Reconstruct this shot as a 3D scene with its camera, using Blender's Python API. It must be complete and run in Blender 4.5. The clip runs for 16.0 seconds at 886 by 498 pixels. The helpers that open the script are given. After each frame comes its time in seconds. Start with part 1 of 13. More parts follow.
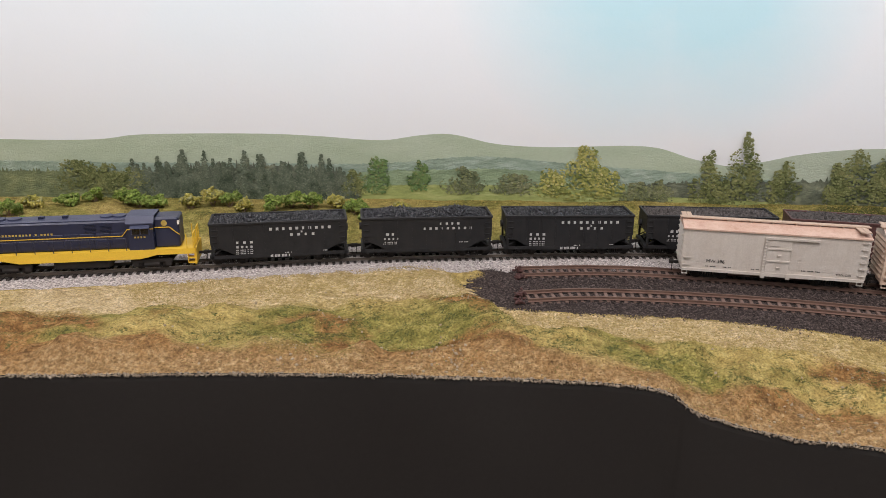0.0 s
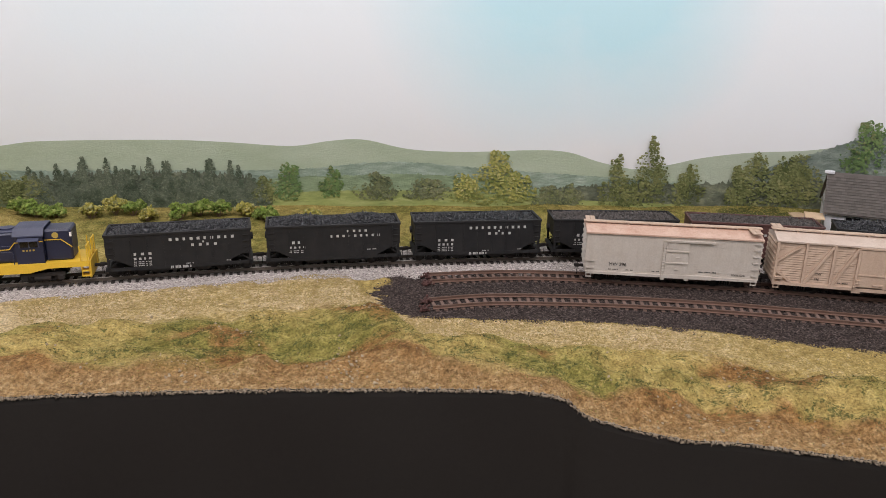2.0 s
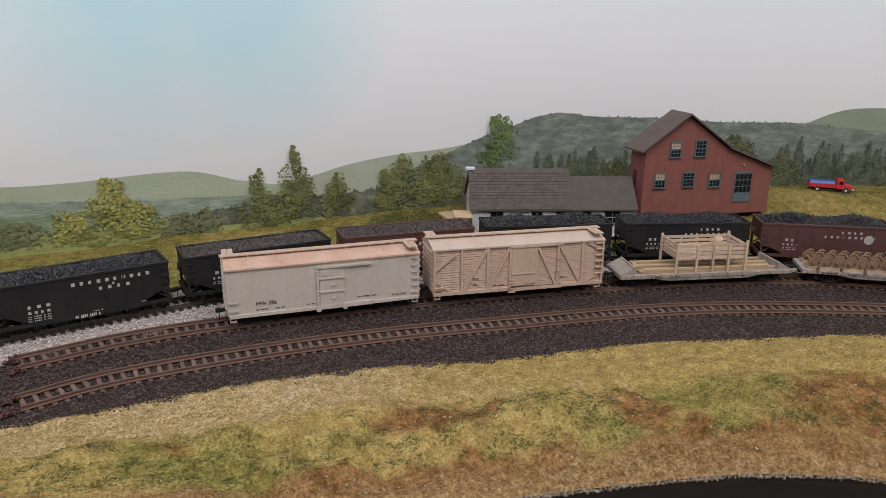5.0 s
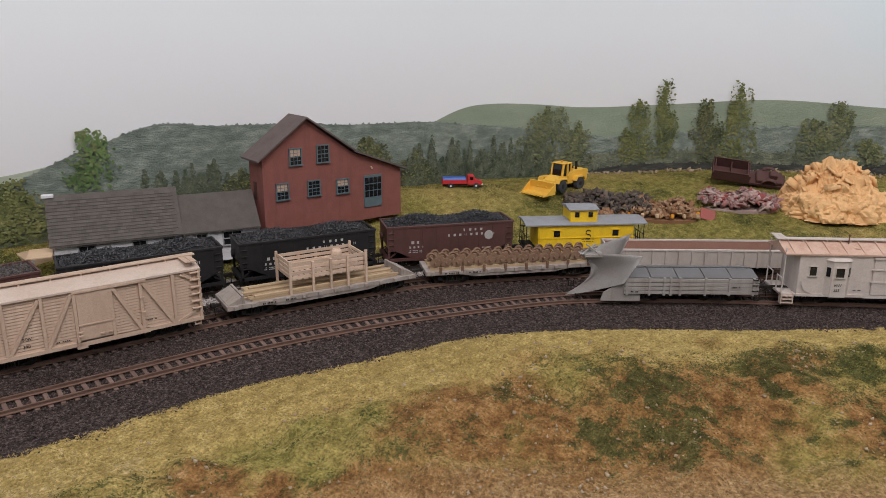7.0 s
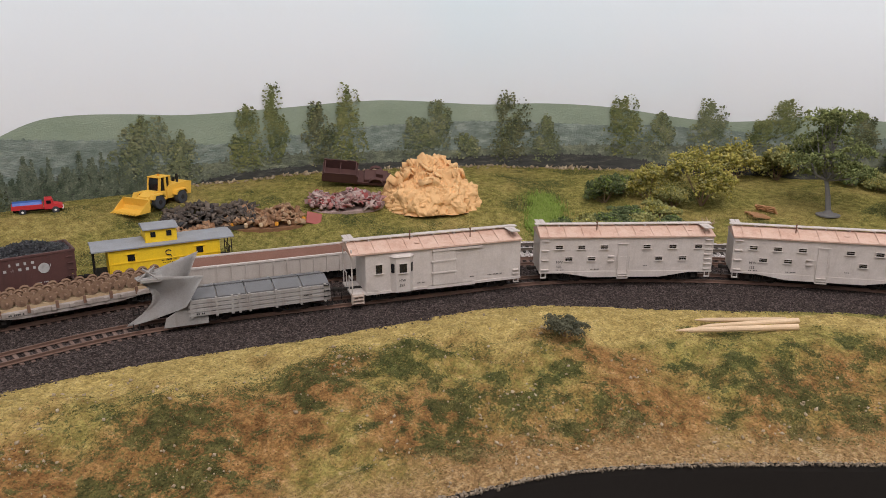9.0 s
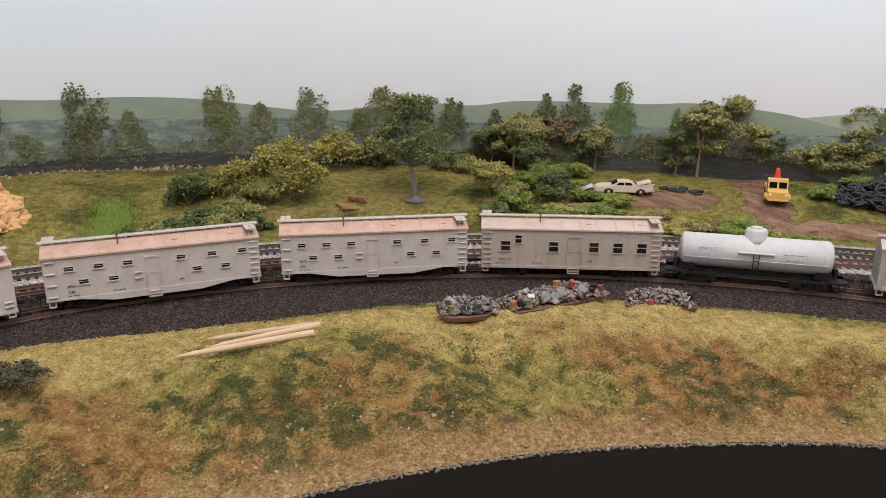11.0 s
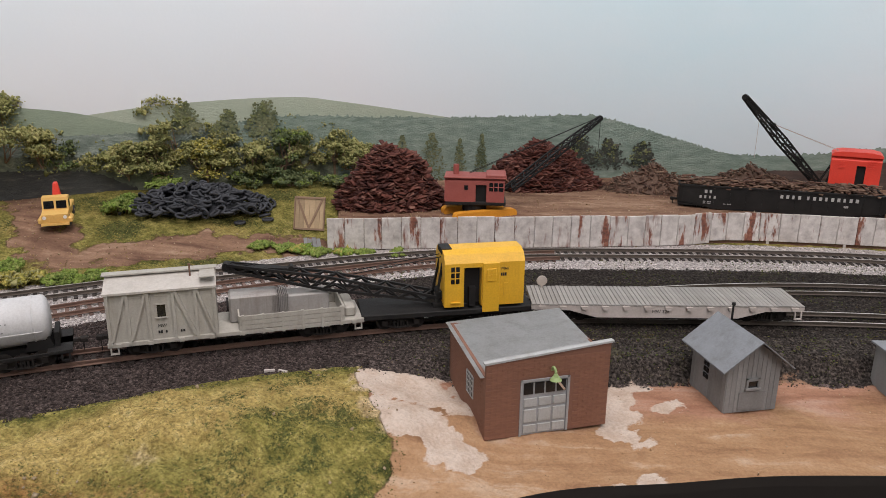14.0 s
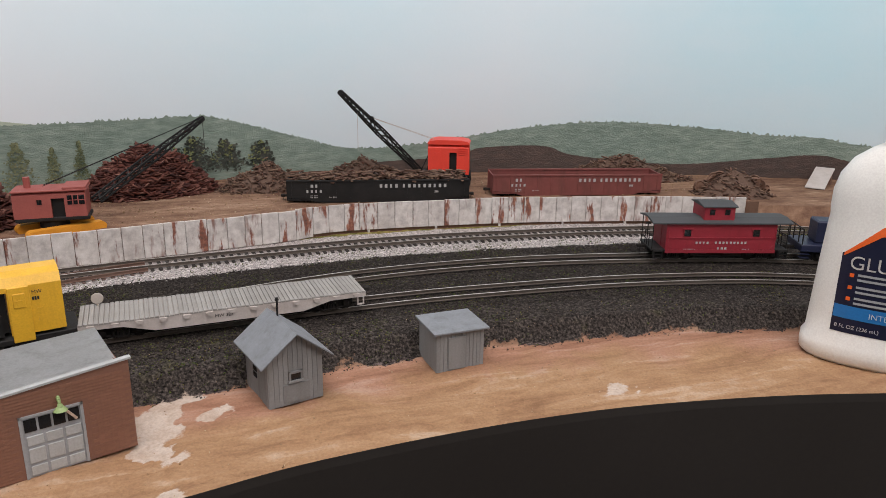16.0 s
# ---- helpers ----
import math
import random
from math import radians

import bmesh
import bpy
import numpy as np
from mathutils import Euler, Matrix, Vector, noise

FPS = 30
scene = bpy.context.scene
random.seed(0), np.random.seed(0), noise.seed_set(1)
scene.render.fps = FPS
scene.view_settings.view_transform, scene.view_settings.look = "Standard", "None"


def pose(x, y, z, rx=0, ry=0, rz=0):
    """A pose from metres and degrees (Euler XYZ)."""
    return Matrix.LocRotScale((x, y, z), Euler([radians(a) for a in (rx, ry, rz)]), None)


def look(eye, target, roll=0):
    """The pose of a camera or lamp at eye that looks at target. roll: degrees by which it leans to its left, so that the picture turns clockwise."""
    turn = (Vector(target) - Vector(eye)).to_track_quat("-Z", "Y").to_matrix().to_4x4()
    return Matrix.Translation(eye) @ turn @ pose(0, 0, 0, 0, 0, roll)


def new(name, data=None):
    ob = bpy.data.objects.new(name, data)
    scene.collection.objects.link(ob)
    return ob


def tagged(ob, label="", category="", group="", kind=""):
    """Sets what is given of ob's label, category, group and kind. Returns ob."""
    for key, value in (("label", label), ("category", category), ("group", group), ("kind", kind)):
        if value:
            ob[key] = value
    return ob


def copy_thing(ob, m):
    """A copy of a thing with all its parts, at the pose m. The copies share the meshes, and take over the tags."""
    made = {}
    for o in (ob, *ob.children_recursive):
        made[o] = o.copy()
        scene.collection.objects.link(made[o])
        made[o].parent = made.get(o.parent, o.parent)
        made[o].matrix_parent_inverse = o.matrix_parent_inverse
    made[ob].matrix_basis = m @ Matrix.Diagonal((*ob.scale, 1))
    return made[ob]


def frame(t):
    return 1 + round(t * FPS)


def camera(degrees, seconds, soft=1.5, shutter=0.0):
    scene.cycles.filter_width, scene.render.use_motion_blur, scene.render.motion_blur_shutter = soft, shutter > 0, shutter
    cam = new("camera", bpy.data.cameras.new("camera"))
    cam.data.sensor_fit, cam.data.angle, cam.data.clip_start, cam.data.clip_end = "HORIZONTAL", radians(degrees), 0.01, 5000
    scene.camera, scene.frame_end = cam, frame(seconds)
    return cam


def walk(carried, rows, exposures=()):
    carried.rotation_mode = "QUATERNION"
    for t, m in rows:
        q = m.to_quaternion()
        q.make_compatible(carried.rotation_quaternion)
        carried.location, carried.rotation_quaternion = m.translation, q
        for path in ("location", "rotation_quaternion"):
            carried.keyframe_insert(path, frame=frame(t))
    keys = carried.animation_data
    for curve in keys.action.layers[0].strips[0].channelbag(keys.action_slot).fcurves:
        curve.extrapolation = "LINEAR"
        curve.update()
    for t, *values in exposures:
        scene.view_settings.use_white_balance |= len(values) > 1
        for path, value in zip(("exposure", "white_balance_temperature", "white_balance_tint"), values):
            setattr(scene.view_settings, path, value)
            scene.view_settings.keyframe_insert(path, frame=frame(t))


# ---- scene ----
cam = camera(62.0, 16.0, soft=0.6)
PATH = [
    (0, (0.022, -0.018, 0.218), (-0.056, 1.887, -0.387), 0.6),
    (0.5, (0.023, -0.019, 0.22), (-0.041, 1.885, -0.387), 0.7),
    (1, (0.028, -0.018, 0.218), (-0.008, 1.889, -0.385), 0.8),
    (1.5, (0.034, -0.014, 0.219), (0.047, 1.892, -0.385), 0.8),
    (2, (0.048, -0.013, 0.222), (0.137, 1.893, -0.378), 1.1),
    (2.5, (0.056, -0.003, 0.22), (0.264, 1.899, -0.362), 1.2),
    (3, (0.06, 0.011, 0.222), (0.398, 1.896, -0.354), 0.8),
    (3.2, (0.061, 0.017, 0.223), (0.456, 1.89, -0.357), 0.7),
    (5.3, (0.106, 0.081, 0.216), (1.125, 1.702, -0.362), 0.8),
    (5.5, (0.116, 0.084, 0.214), (1.199, 1.665, -0.359), 0.9),
    (6, (0.145, 0.087, 0.213), (1.386, 1.552, -0.349), 0.8),
    (6.5, (0.175, 0.088, 0.211), (1.559, 1.421, -0.345), 0.5),
    (7, (0.208, 0.08, 0.207), (1.71, 1.279, -0.345), 0.3),
    (7.5, (0.23, 0.069, 0.207), (1.838, 1.122, -0.344), 0.2),
    (8, (0.247, 0.053, 0.207), (1.95, 0.947, -0.34), 0.0),
    (8.5, (0.268, 0.031, 0.206), (2.056, 0.745, -0.336), 0.1),
    (9, (0.287, -0.001, 0.209), (2.139, 0.522, -0.337), 0.1),
    (9.2, (0.292, -0.017, 0.209), (2.164, 0.428, -0.339), 0.1),
    (11.3, (0.386, -0.162, 0.197), (2.283, -0.457, -0.361), 0.3),
    (11.5, (0.397, -0.185, 0.195), (2.288, -0.523, -0.363), 0.3),
    (12, (0.421, -0.236, 0.192), (2.271, -0.739, -0.376), 0.6),
    (12.5, (0.451, -0.273, 0.189), (2.215, -1.01, -0.4), 0.6),
    (13, (0.467, -0.301, 0.188), (2.092, -1.304, -0.407), 0.5),
    (13.5, (0.464, -0.332, 0.192), (1.926, -1.562, -0.4), 0.7),
    (14, (0.457, -0.356, 0.191), (1.752, -1.768, -0.383), 0.6),
    (14.5, (0.443, -0.37, 0.192), (1.581, -1.913, -0.377), 0.6),
    (15, (0.421, -0.382, 0.192), (1.411, -2.024, -0.377), 0.6),
    (15.5, (0.403, -0.4, 0.191), (1.233, -2.128, -0.378), 0.7),
    (16, (0.379, -0.416, 0.191), (1.035, -2.218, -0.377), 0.8),
]
walk(cam, [(t, look(eye, target, roll)) for t, eye, target, roll in PATH],
     exposures=[(0, 0.0), (1.5, -0.02), (3, -0.26), (5.5, -0.33), (6.5, -0.36), (8, -0.17), (9, -0.14), (12, -0.14), (14, -0.28), (16, -0.22)])

# ---- room light ----
world = bpy.data.worlds.new("room_world")
scene.world = world
world.use_nodes = True
world.node_tree.nodes["Background"].inputs["Color"].default_value = (0.78, 0.80, 0.88, 1)
world.node_tree.nodes["Background"].inputs["Strength"].default_value = 0.25


def ceiling_lamp(x, y, z, sx, sy, watts, colour=(1.0, 0.932, 0.928)):
    data = bpy.data.lights.new("ceiling_panel", "AREA")
    data.shape, data.size, data.size_y, data.energy, data.color = "RECTANGLE", sx, sy, watts, colour
    ob = new("ceiling_panel", data)
    ob.location = (x, y, z)
    return ob


ceiling_lamp(0.10, 0.02, 1.22, 1.2, 0.3, 10.8)
ceiling_lamp(0.40, -0.52, 1.22, 1.2, 0.3, 14.0)
ceiling_lamp(-0.75, -0.25, 1.22, 0.3, 1.2, 14.0)


# ---- materials ----
def rgba(c):
    return (c[0], c[1], c[2], 1.0)


def ramp(nt, fac, stops):
    r = nt.nodes.new("ShaderNodeValToRGB")
    el = r.color_ramp.elements
    while len(el) < len(stops):
        el.new(0.5)
    for e, (p, c) in zip(el, stops):
        e.position, e.color = p, rgba(c)
    nt.links.new(fac, r.inputs["Fac"])
    return r.outputs["Color"]


def noise_tex(nt, coord, scale, detail=4.0, rough=0.6, stretch=None):
    n = nt.nodes.new("ShaderNodeTexNoise")
    n.inputs["Scale"].default_value, n.inputs["Detail"].default_value, n.inputs["Roughness"].default_value = scale, detail, rough
    if stretch:
        m = nt.nodes.new("ShaderNodeMapping")
        m.inputs["Scale"].default_value = stretch
        nt.links.new(coord, m.inputs["Vector"])
        coord = m.outputs["Vector"]
    nt.links.new(coord, n.inputs["Vector"])
    return n.outputs["Fac"]


def mix(nt, fac, a, b, mode="MIX"):
    m = nt.nodes.new("ShaderNodeMix")
    m.data_type, m.blend_type = "RGBA", mode
    for sock, val in ((m.inputs["Factor"], fac), (m.inputs["A"], a), (m.inputs["B"], b)):
        if hasattr(val, "is_linked") or hasattr(val, "links"):
            nt.links.new(val, sock)
        elif isinstance(val, (int, float)):
            sock.default_value = val
        else:
            sock.default_value = rgba(val)
    return m.outputs["Result"]


def math_node(nt, op, a, b=0.0, clamp=False):
    m = nt.nodes.new("ShaderNodeMath")
    m.operation, m.use_clamp = op, clamp
    for sock, val in zip(m.inputs, (a, b)):
        if isinstance(val, (int, float)):
            sock.default_value = val
        else:
            nt.links.new(val, sock)
    return m.outputs["Value"]


def base_mat(name):
    m = bpy.data.materials.new(name)
    m.use_nodes = True
    nt = m.node_tree
    bsdf = nt.nodes["Principled BSDF"]
    tc = nt.nodes.new("ShaderNodeTexCoord")
    return m, nt, bsdf, tc.outputs["Object"]


def bump(nt, bsdf, height, dist, strength=1.0):
    b = nt.nodes.new("ShaderNodeBump")
    b.inputs["Distance"].default_value, b.inputs["Strength"].default_value = dist, strength
    nt.links.new(height, b.inputs["Height"])
    nt.links.new(b.outputs["Normal"], bsdf.inputs["Normal"])


def paint(name, col, dirt=None, rough=0.6, metal=0.0, amount=0.5, scale=90, grain=900, relief=0.00012, vary=0.0, stretch=None, streak=0.0):
    """Weathered model paint: a base colour, dirt in patches and running streaks, fine grain and slight relief."""
    m, nt, bsdf, co = base_mat(name)
    dirt = dirt or tuple(c * 0.55 for c in col)
    big = noise_tex(nt, co, scale, 5, 0.65, stretch)
    fine = noise_tex(nt, co, grain, 3, 0.6)
    c = ramp(nt, big, [(0.38, col), (0.72, tuple(a + (b - a) * amount for a, b in zip(col, dirt)))])
    c = mix(nt, 0.25, c, ramp(nt, fine, [(0.3, tuple(x * 0.7 for x in col)), (0.7, tuple(min(1, x * 1.25) for x in col))]))
    if streak:
        run = noise_tex(nt, co, 150, 5, 0.7, (1, 1, 0.10))
        c = mix(nt, ramp(nt, run, [(0.50, (0, 0, 0)), (0.74, (streak,) * 3)]), c, tuple(x * 0.8 for x in dirt))
        c = mix(nt, ramp(nt, noise_tex(nt, co, 420, 4, 0.75), [(0.62, (0, 0, 0)), (0.72, (streak * 0.7,) * 3)]), c, dirt)
    if vary:
        oi = nt.nodes.new("ShaderNodeObjectInfo")
        k = math_node(nt, "MULTIPLY_ADD", oi.outputs["Random"], vary)
        k.node.inputs[2].default_value = 1 - vary / 2
        c = mix(nt, 1.0, c, k, "MULTIPLY")
    nt.links.new(c, bsdf.inputs["Base Color"])
    nt.links.new(ramp(nt, big, [(0.3, (rough,) * 3), (0.75, (min(1, rough + 0.15),) * 3)]), bsdf.inputs["Roughness"])
    bsdf.inputs["Metallic"].default_value = metal
    if max(col) < 0.06 and rough > 0.45:
        bsdf.inputs["Specular IOR Level"].default_value = 0.22
    bump(nt, bsdf, fine, relief)
    return m


def island(name, cols, rough=0.85, grain=600, relief=0.0002, metal=0.0, clump=0):
    """Loose pieces that differ one from another."""
    m, nt, bsdf, co = base_mat(name)
    g = nt.nodes.new("ShaderNodeNewGeometry")
    n = len(cols)
    c = ramp(nt, g.outputs["Random Per Island"], [(i / max(1, n - 1), k) for i, k in enumerate(cols)])
    fine = noise_tex(nt, co, grain, 4, 0.65)
    c = mix(nt, 0.8, c, ramp(nt, fine, [(0.3, (0.62,) * 3), (0.65, (1.0,) * 3)]), "MULTIPLY")
    if clump:
        c = mix(nt, 1.0, c, ramp(nt, noise_tex(nt, co, clump, 3, 0.6), [(0.32, (0.50, 0.56, 0.52)), (0.5, (1.0, 1.0, 1.0)), (0.68, (1.30, 1.22, 1.25))]), "MULTIPLY")
    nt.links.new(c, bsdf.inputs["Base Color"])
    bsdf.inputs["Roughness"].default_value, bsdf.inputs["Metallic"].default_value = rough, metal
    bsdf.inputs["Specular IOR Level"].default_value = 0.5 if rough < 0.5 else 0.15
    bump(nt, bsdf, fine, relief)
    return m


M = {}
M["white_box"] = paint("bone_white_paint", (0.513, 0.464, 0.417), (0.396, 0.324, 0.267), 0.6, amount=0.45, streak=0.28)
M["tan_box"] = paint("cream_tan_paint", (0.524, 0.390, 0.299), (0.407, 0.277, 0.202), 0.65, amount=0.5, streak=0.30)
M["grey_box"] = paint("light_grey_paint", (0.555, 0.500, 0.468), (0.399, 0.342, 0.304), 0.65, amount=0.6, streak=0.25)
M["dim_grey_box"] = paint("dim_warm_grey_paint", (0.475, 0.425, 0.385), (0.34, 0.275, 0.235), 0.65, amount=0.5, streak=0.35)
M["camp_tan"] = paint("dusty_taupe_paint", (0.455, 0.385, 0.33), (0.33, 0.25, 0.20), 0.65, amount=0.6, streak=0.45)
M["tool_grey"] = paint("pale_green_grey_paint", (0.43, 0.41, 0.365), (0.29, 0.255, 0.215), 0.65, amount=0.5, streak=0.40)
M["roof_rust"] = paint("rust_stained_roof", (0.58, 0.41, 0.33), (0.42, 0.22, 0.15), 0.75, amount=0.7, scale=60, streak=0.50)
M["roof_pale"] = paint("pale_rusty_roof", (0.56, 0.46, 0.395), (0.45, 0.33, 0.26), 0.75, amount=0.6, scale=60, streak=0.40)
M["tool_roof"] = paint("dusty_pale_roof", (0.52, 0.49, 0.45), (0.38, 0.34, 0.30), 0.6, amount=0.5, streak=0.5)
M["flat_grey"] = paint("weathered_flatcar_grey", (0.37, 0.325, 0.295), (0.21, 0.165, 0.135), 0.7, amount=0.7, streak=0.6)
M["plow_grey"] = paint("plough_grey_paint", (0.340, 0.325, 0.310), (0.220, 0.175, 0.150), 0.45, amount=0.6, scale=50, streak=0.60)
M["plow_roof"] = paint("brown_roof_paint", (0.36, 0.22, 0.18), (0.25, 0.14, 0.11), 0.7)
M["tank_white"] = paint("tank_white_paint", (0.586, 0.586, 0.595), (0.446, 0.428, 0.409), 0.5, amount=0.4, streak=0.35)
M["letter_faint"] = paint("faded_grey_lettering", (0.24, 0.24, 0.24), (0.33, 0.33, 0.33), 0.6)
M["black"] = paint("weathered_black", (0.014, 0.0135, 0.0135), (0.035, 0.032, 0.03), 0.55, amount=0.6)
M["under"] = paint("grimy_underframe", (0.02, 0.018, 0.017), (0.05, 0.04, 0.034), 0.75, amount=0.7)
M["hopper"] = paint("hopper_black", (0.017, 0.0168, 0.018), (0.036, 0.033, 0.032), 0.5, amount=0.5, streak=0.5)
M["oxide"] = paint("oxide_red", (0.095, 0.038, 0.033), (0.060, 0.030, 0.026), 0.55, amount=0.5, streak=0.60)
M["oxide_gon"] = paint("oxide_red_gondola", (0.20, 0.055, 0.048), (0.12, 0.045, 0.035), 0.6, amount=0.5, streak=0.60)
M["blue"] = paint("enchantment_blue", (0.017, 0.021, 0.052), (0.014, 0.017, 0.036), 0.35, amount=0.4)
M["blue_roof"] = paint("worn_blue_roof", (0.045, 0.051, 0.095), (0.03, 0.035, 0.065), 0.45, amount=0.4)
M["yellow"] = paint("engine_yellow", (0.72, 0.46, 0.04), (0.55, 0.33, 0.03), 0.45, amount=0.3)
M["cab_yellow"] = paint("caboose_yellow", (0.85, 0.56, 0.02), (0.62, 0.38, 0.03), 0.45, amount=0.35, streak=0.30)
M["crane_yellow"] = paint("crane_yellow", (0.78, 0.44, 0.03), (0.58, 0.30, 0.03), 0.4, amount=0.35, streak=0.30)
M["toy_yellow"] = paint("loader_yellow", (0.850, 0.500, 0.070), (0.660, 0.350, 0.042), 0.4, amount=0.35)
M["orange"] = paint("crawler_orange", (0.72, 0.30, 0.025), (0.60, 0.25, 0.02), 0.5)
M["caboose_red"] = paint("caboose_red", (0.29, 0.022, 0.036), (0.22, 0.022, 0.03), 0.45, amount=0.4, streak=0.40)
M["bright_red"] = paint("bright_red_plastic", (0.78, 0.06, 0.035), (0.60, 0.045, 0.03), 0.4, amount=0.3)
M["dull_red"] = paint("dull_red_plastic", (0.33, 0.085, 0.07), (0.24, 0.06, 0.05), 0.55, amount=0.4)
M["truck_red"] = paint("toy_truck_red", (0.62, 0.04, 0.05), (0.45, 0.03, 0.03), 0.35, amount=0.3)
M["truck_blue"] = paint("toy_truck_blue", (0.05, 0.13, 0.45), (0.04, 0.08, 0.3), 0.4)
M["grey_roof"] = paint("slate_grey_roof", (0.27, 0.28, 0.30), (0.19, 0.19, 0.20), 0.7, amount=0.5)
M["dark_roof"] = paint("tarred_roof", (0.055, 0.058, 0.062), (0.09, 0.09, 0.09), 0.7)
M["shingle"] = paint("grey_brown_shingle", (0.105, 0.092, 0.084), (0.062, 0.053, 0.048), 0.85, amount=0.6, vary=0.35)
M["clap_white"] = paint("white_clapboard", (0.68, 0.68, 0.72), (0.45, 0.44, 0.45), 0.65, amount=0.4, streak=0.40)
M["barn_red"] = paint("barn_red_boards", (0.245, 0.085, 0.070), (0.175, 0.066, 0.056), 0.75, amount=0.5, streak=0.50)
M["barn_roof"] = paint("brown_roof_boards", (0.13, 0.10, 0.095), (0.08, 0.06, 0.055), 0.8)
M["teal"] = paint("slate_teal_trim", (0.10, 0.145, 0.165), (0.06, 0.09, 0.10), 0.6)
M["brick"] = paint("small_brick_red", (0.235, 0.11, 0.07), (0.19, 0.088, 0.057), 0.8, amount=0.5, vary=0.12)
M["brick_joint"] = paint("brick_mortar", (0.22, 0.105, 0.07), (0.19, 0.10, 0.07), 0.9)
M["metal_roof"] = paint("pale_metal_roof", (0.44, 0.45, 0.45), (0.30, 0.29, 0.27), 0.55, amount=0.6, scale=70, streak=0.50)
M["door_grey"] = paint("grey_door_paint", (0.33, 0.34, 0.35), (0.25, 0.25, 0.25), 0.6)
M["grey_plank"] = paint("weathered_grey_plank", (0.235, 0.235, 0.235), (0.15, 0.145, 0.14), 0.85, amount=0.6, vary=0.25, stretch=(1, 1, 0.15))
M["shed_roof"] = paint("shed_tar_paper", (0.22, 0.235, 0.255), (0.15, 0.15, 0.155), 0.7, amount=0.6, scale=120, streak=0.50)
M["deck_grey"] = paint("grey_deck_boards", (0.302, 0.287, 0.268), (0.210, 0.193, 0.176), 0.75, vary=0.2)
M["plank"] = paint("dry_wood_plank", (0.46, 0.34, 0.21), (0.30, 0.20, 0.12), 0.75, amount=0.6, vary=0.35, stretch=(0.15, 1, 1))
M["crate_wood"] = paint("pinkish_crate_wood", (0.58, 0.44, 0.34), (0.40, 0.28, 0.20), 0.75, vary=0.25)
M["pole_wood"] = paint("peeled_pine", (0.60, 0.44, 0.29), (0.46, 0.31, 0.19), 0.65, vary=0.15, stretch=(0.1, 1, 1))
M["pallet_wood"] = paint("reddish_pallet_wood", (0.52, 0.28, 0.14), (0.36, 0.18, 0.09), 0.75, vary=0.25)
M["rust"] = paint("brown_rust", (0.19, 0.105, 0.07), (0.11, 0.058, 0.04), 0.85, amount=0.6, vary=0.2)
M["wheel_rust"] = paint("tan_wheel_rust", (0.240, 0.150, 0.095), (0.128, 0.068, 0.045), 0.8, amount=0.7, scale=200)
M["rail"] = paint("rusty_rail", (0.21, 0.130, 0.100), (0.115, 0.064, 0.048), 0.55, metal=0.4, amount=0.6)
M["rail_head"] = paint("polished_rail_head", (0.60, 0.57, 0.53), (0.30, 0.25, 0.21), 0.32, metal=0.3, amount=0.5)
M["tow_yellow"] = paint("faded_truck_yellow", (0.80, 0.50, 0.15), (0.62, 0.37, 0.11), 0.45, amount=0.35)
M["faded_orange"] = paint("faded_orange_paint", (0.40, 0.15, 0.045), (0.22, 0.09, 0.04), 0.6)
M["faded_red"] = paint("faded_red_paint", (0.36, 0.06, 0.045), (0.20, 0.05, 0.04), 0.6)
M["junk_grey"] = paint("dull_grey_iron", (0.22, 0.225, 0.23), (0.12, 0.11, 0.105), 0.6)
M["rail_bright"] = paint("worn_steel_rail", (0.15, 0.125, 0.105), (0.07, 0.055, 0.045), 0.5, metal=0.5, amount=0.5)
M["tie"] = paint("weathered_tie", (0.165, 0.108, 0.088), (0.095, 0.058, 0.046), 0.85, amount=0.6, vary=0.4)
M["tie_dark"] = paint("dark_tie", (0.050, 0.042, 0.038), (0.03, 0.025, 0.023), 0.85, vary=0.4)
M["rubber"] = paint("tyre_rubber", (0.038, 0.040, 0.046), (0.13, 0.132, 0.145), 0.5, amount=0.5)
M["sand"] = paint("ochre_foam_pile", (0.806, 0.502, 0.240), (0.672, 0.376, 0.168), 0.75, amount=0.6, scale=150)
M["cream_car"] = paint("cream_car_paint", (0.72, 0.61, 0.50), (0.58, 0.47, 0.37), 0.4, amount=0.4, streak=0.3)
M["wreck"] = paint("dark_maroon_wreck", (0.075, 0.030, 0.027), (0.13, 0.065, 0.05), 0.7)
M["glass_dark"] = paint("dark_window", (0.012, 0.013, 0.015), (0.02, 0.02, 0.02), 0.12, amount=0.2, relief=0.0)
M["lamp_white"] = paint("number_board_white", (0.85, 0.8, 0.76), None, 0.3, amount=0.1)
M["letter_white"] = paint("white_lettering", (0.44, 0.43, 0.42), (0.36, 0.35, 0.34), 0.6, amount=0.4)
M["letter_black"] = paint("black_lettering", (0.03, 0.03, 0.03), (0.06, 0.055, 0.05), 0.6)
M["letter_gold"] = paint("gold_lettering", (0.42, 0.30, 0.07), (0.32, 0.22, 0.05), 0.6)
M["bottle"] = paint("white_bottle_plastic", (0.82, 0.80, 0.76), (0.76, 0.73, 0.68), 0.32, amount=0.3, scale=30, relief=0.00003)
M["label_navy"] = paint("navy_label", (0.008, 0.010, 0.032), (0.011, 0.014, 0.042), 0.3, amount=0.3)
M["label_blue"] = paint("blue_label_band", (0.02, 0.16, 0.42), (0.015, 0.12, 0.35), 0.3, amount=0.3)
M["label_orange"] = paint("orange_label_mark", (0.80, 0.13, 0.02), (0.65, 0.1, 0.02), 0.3, amount=0.3)
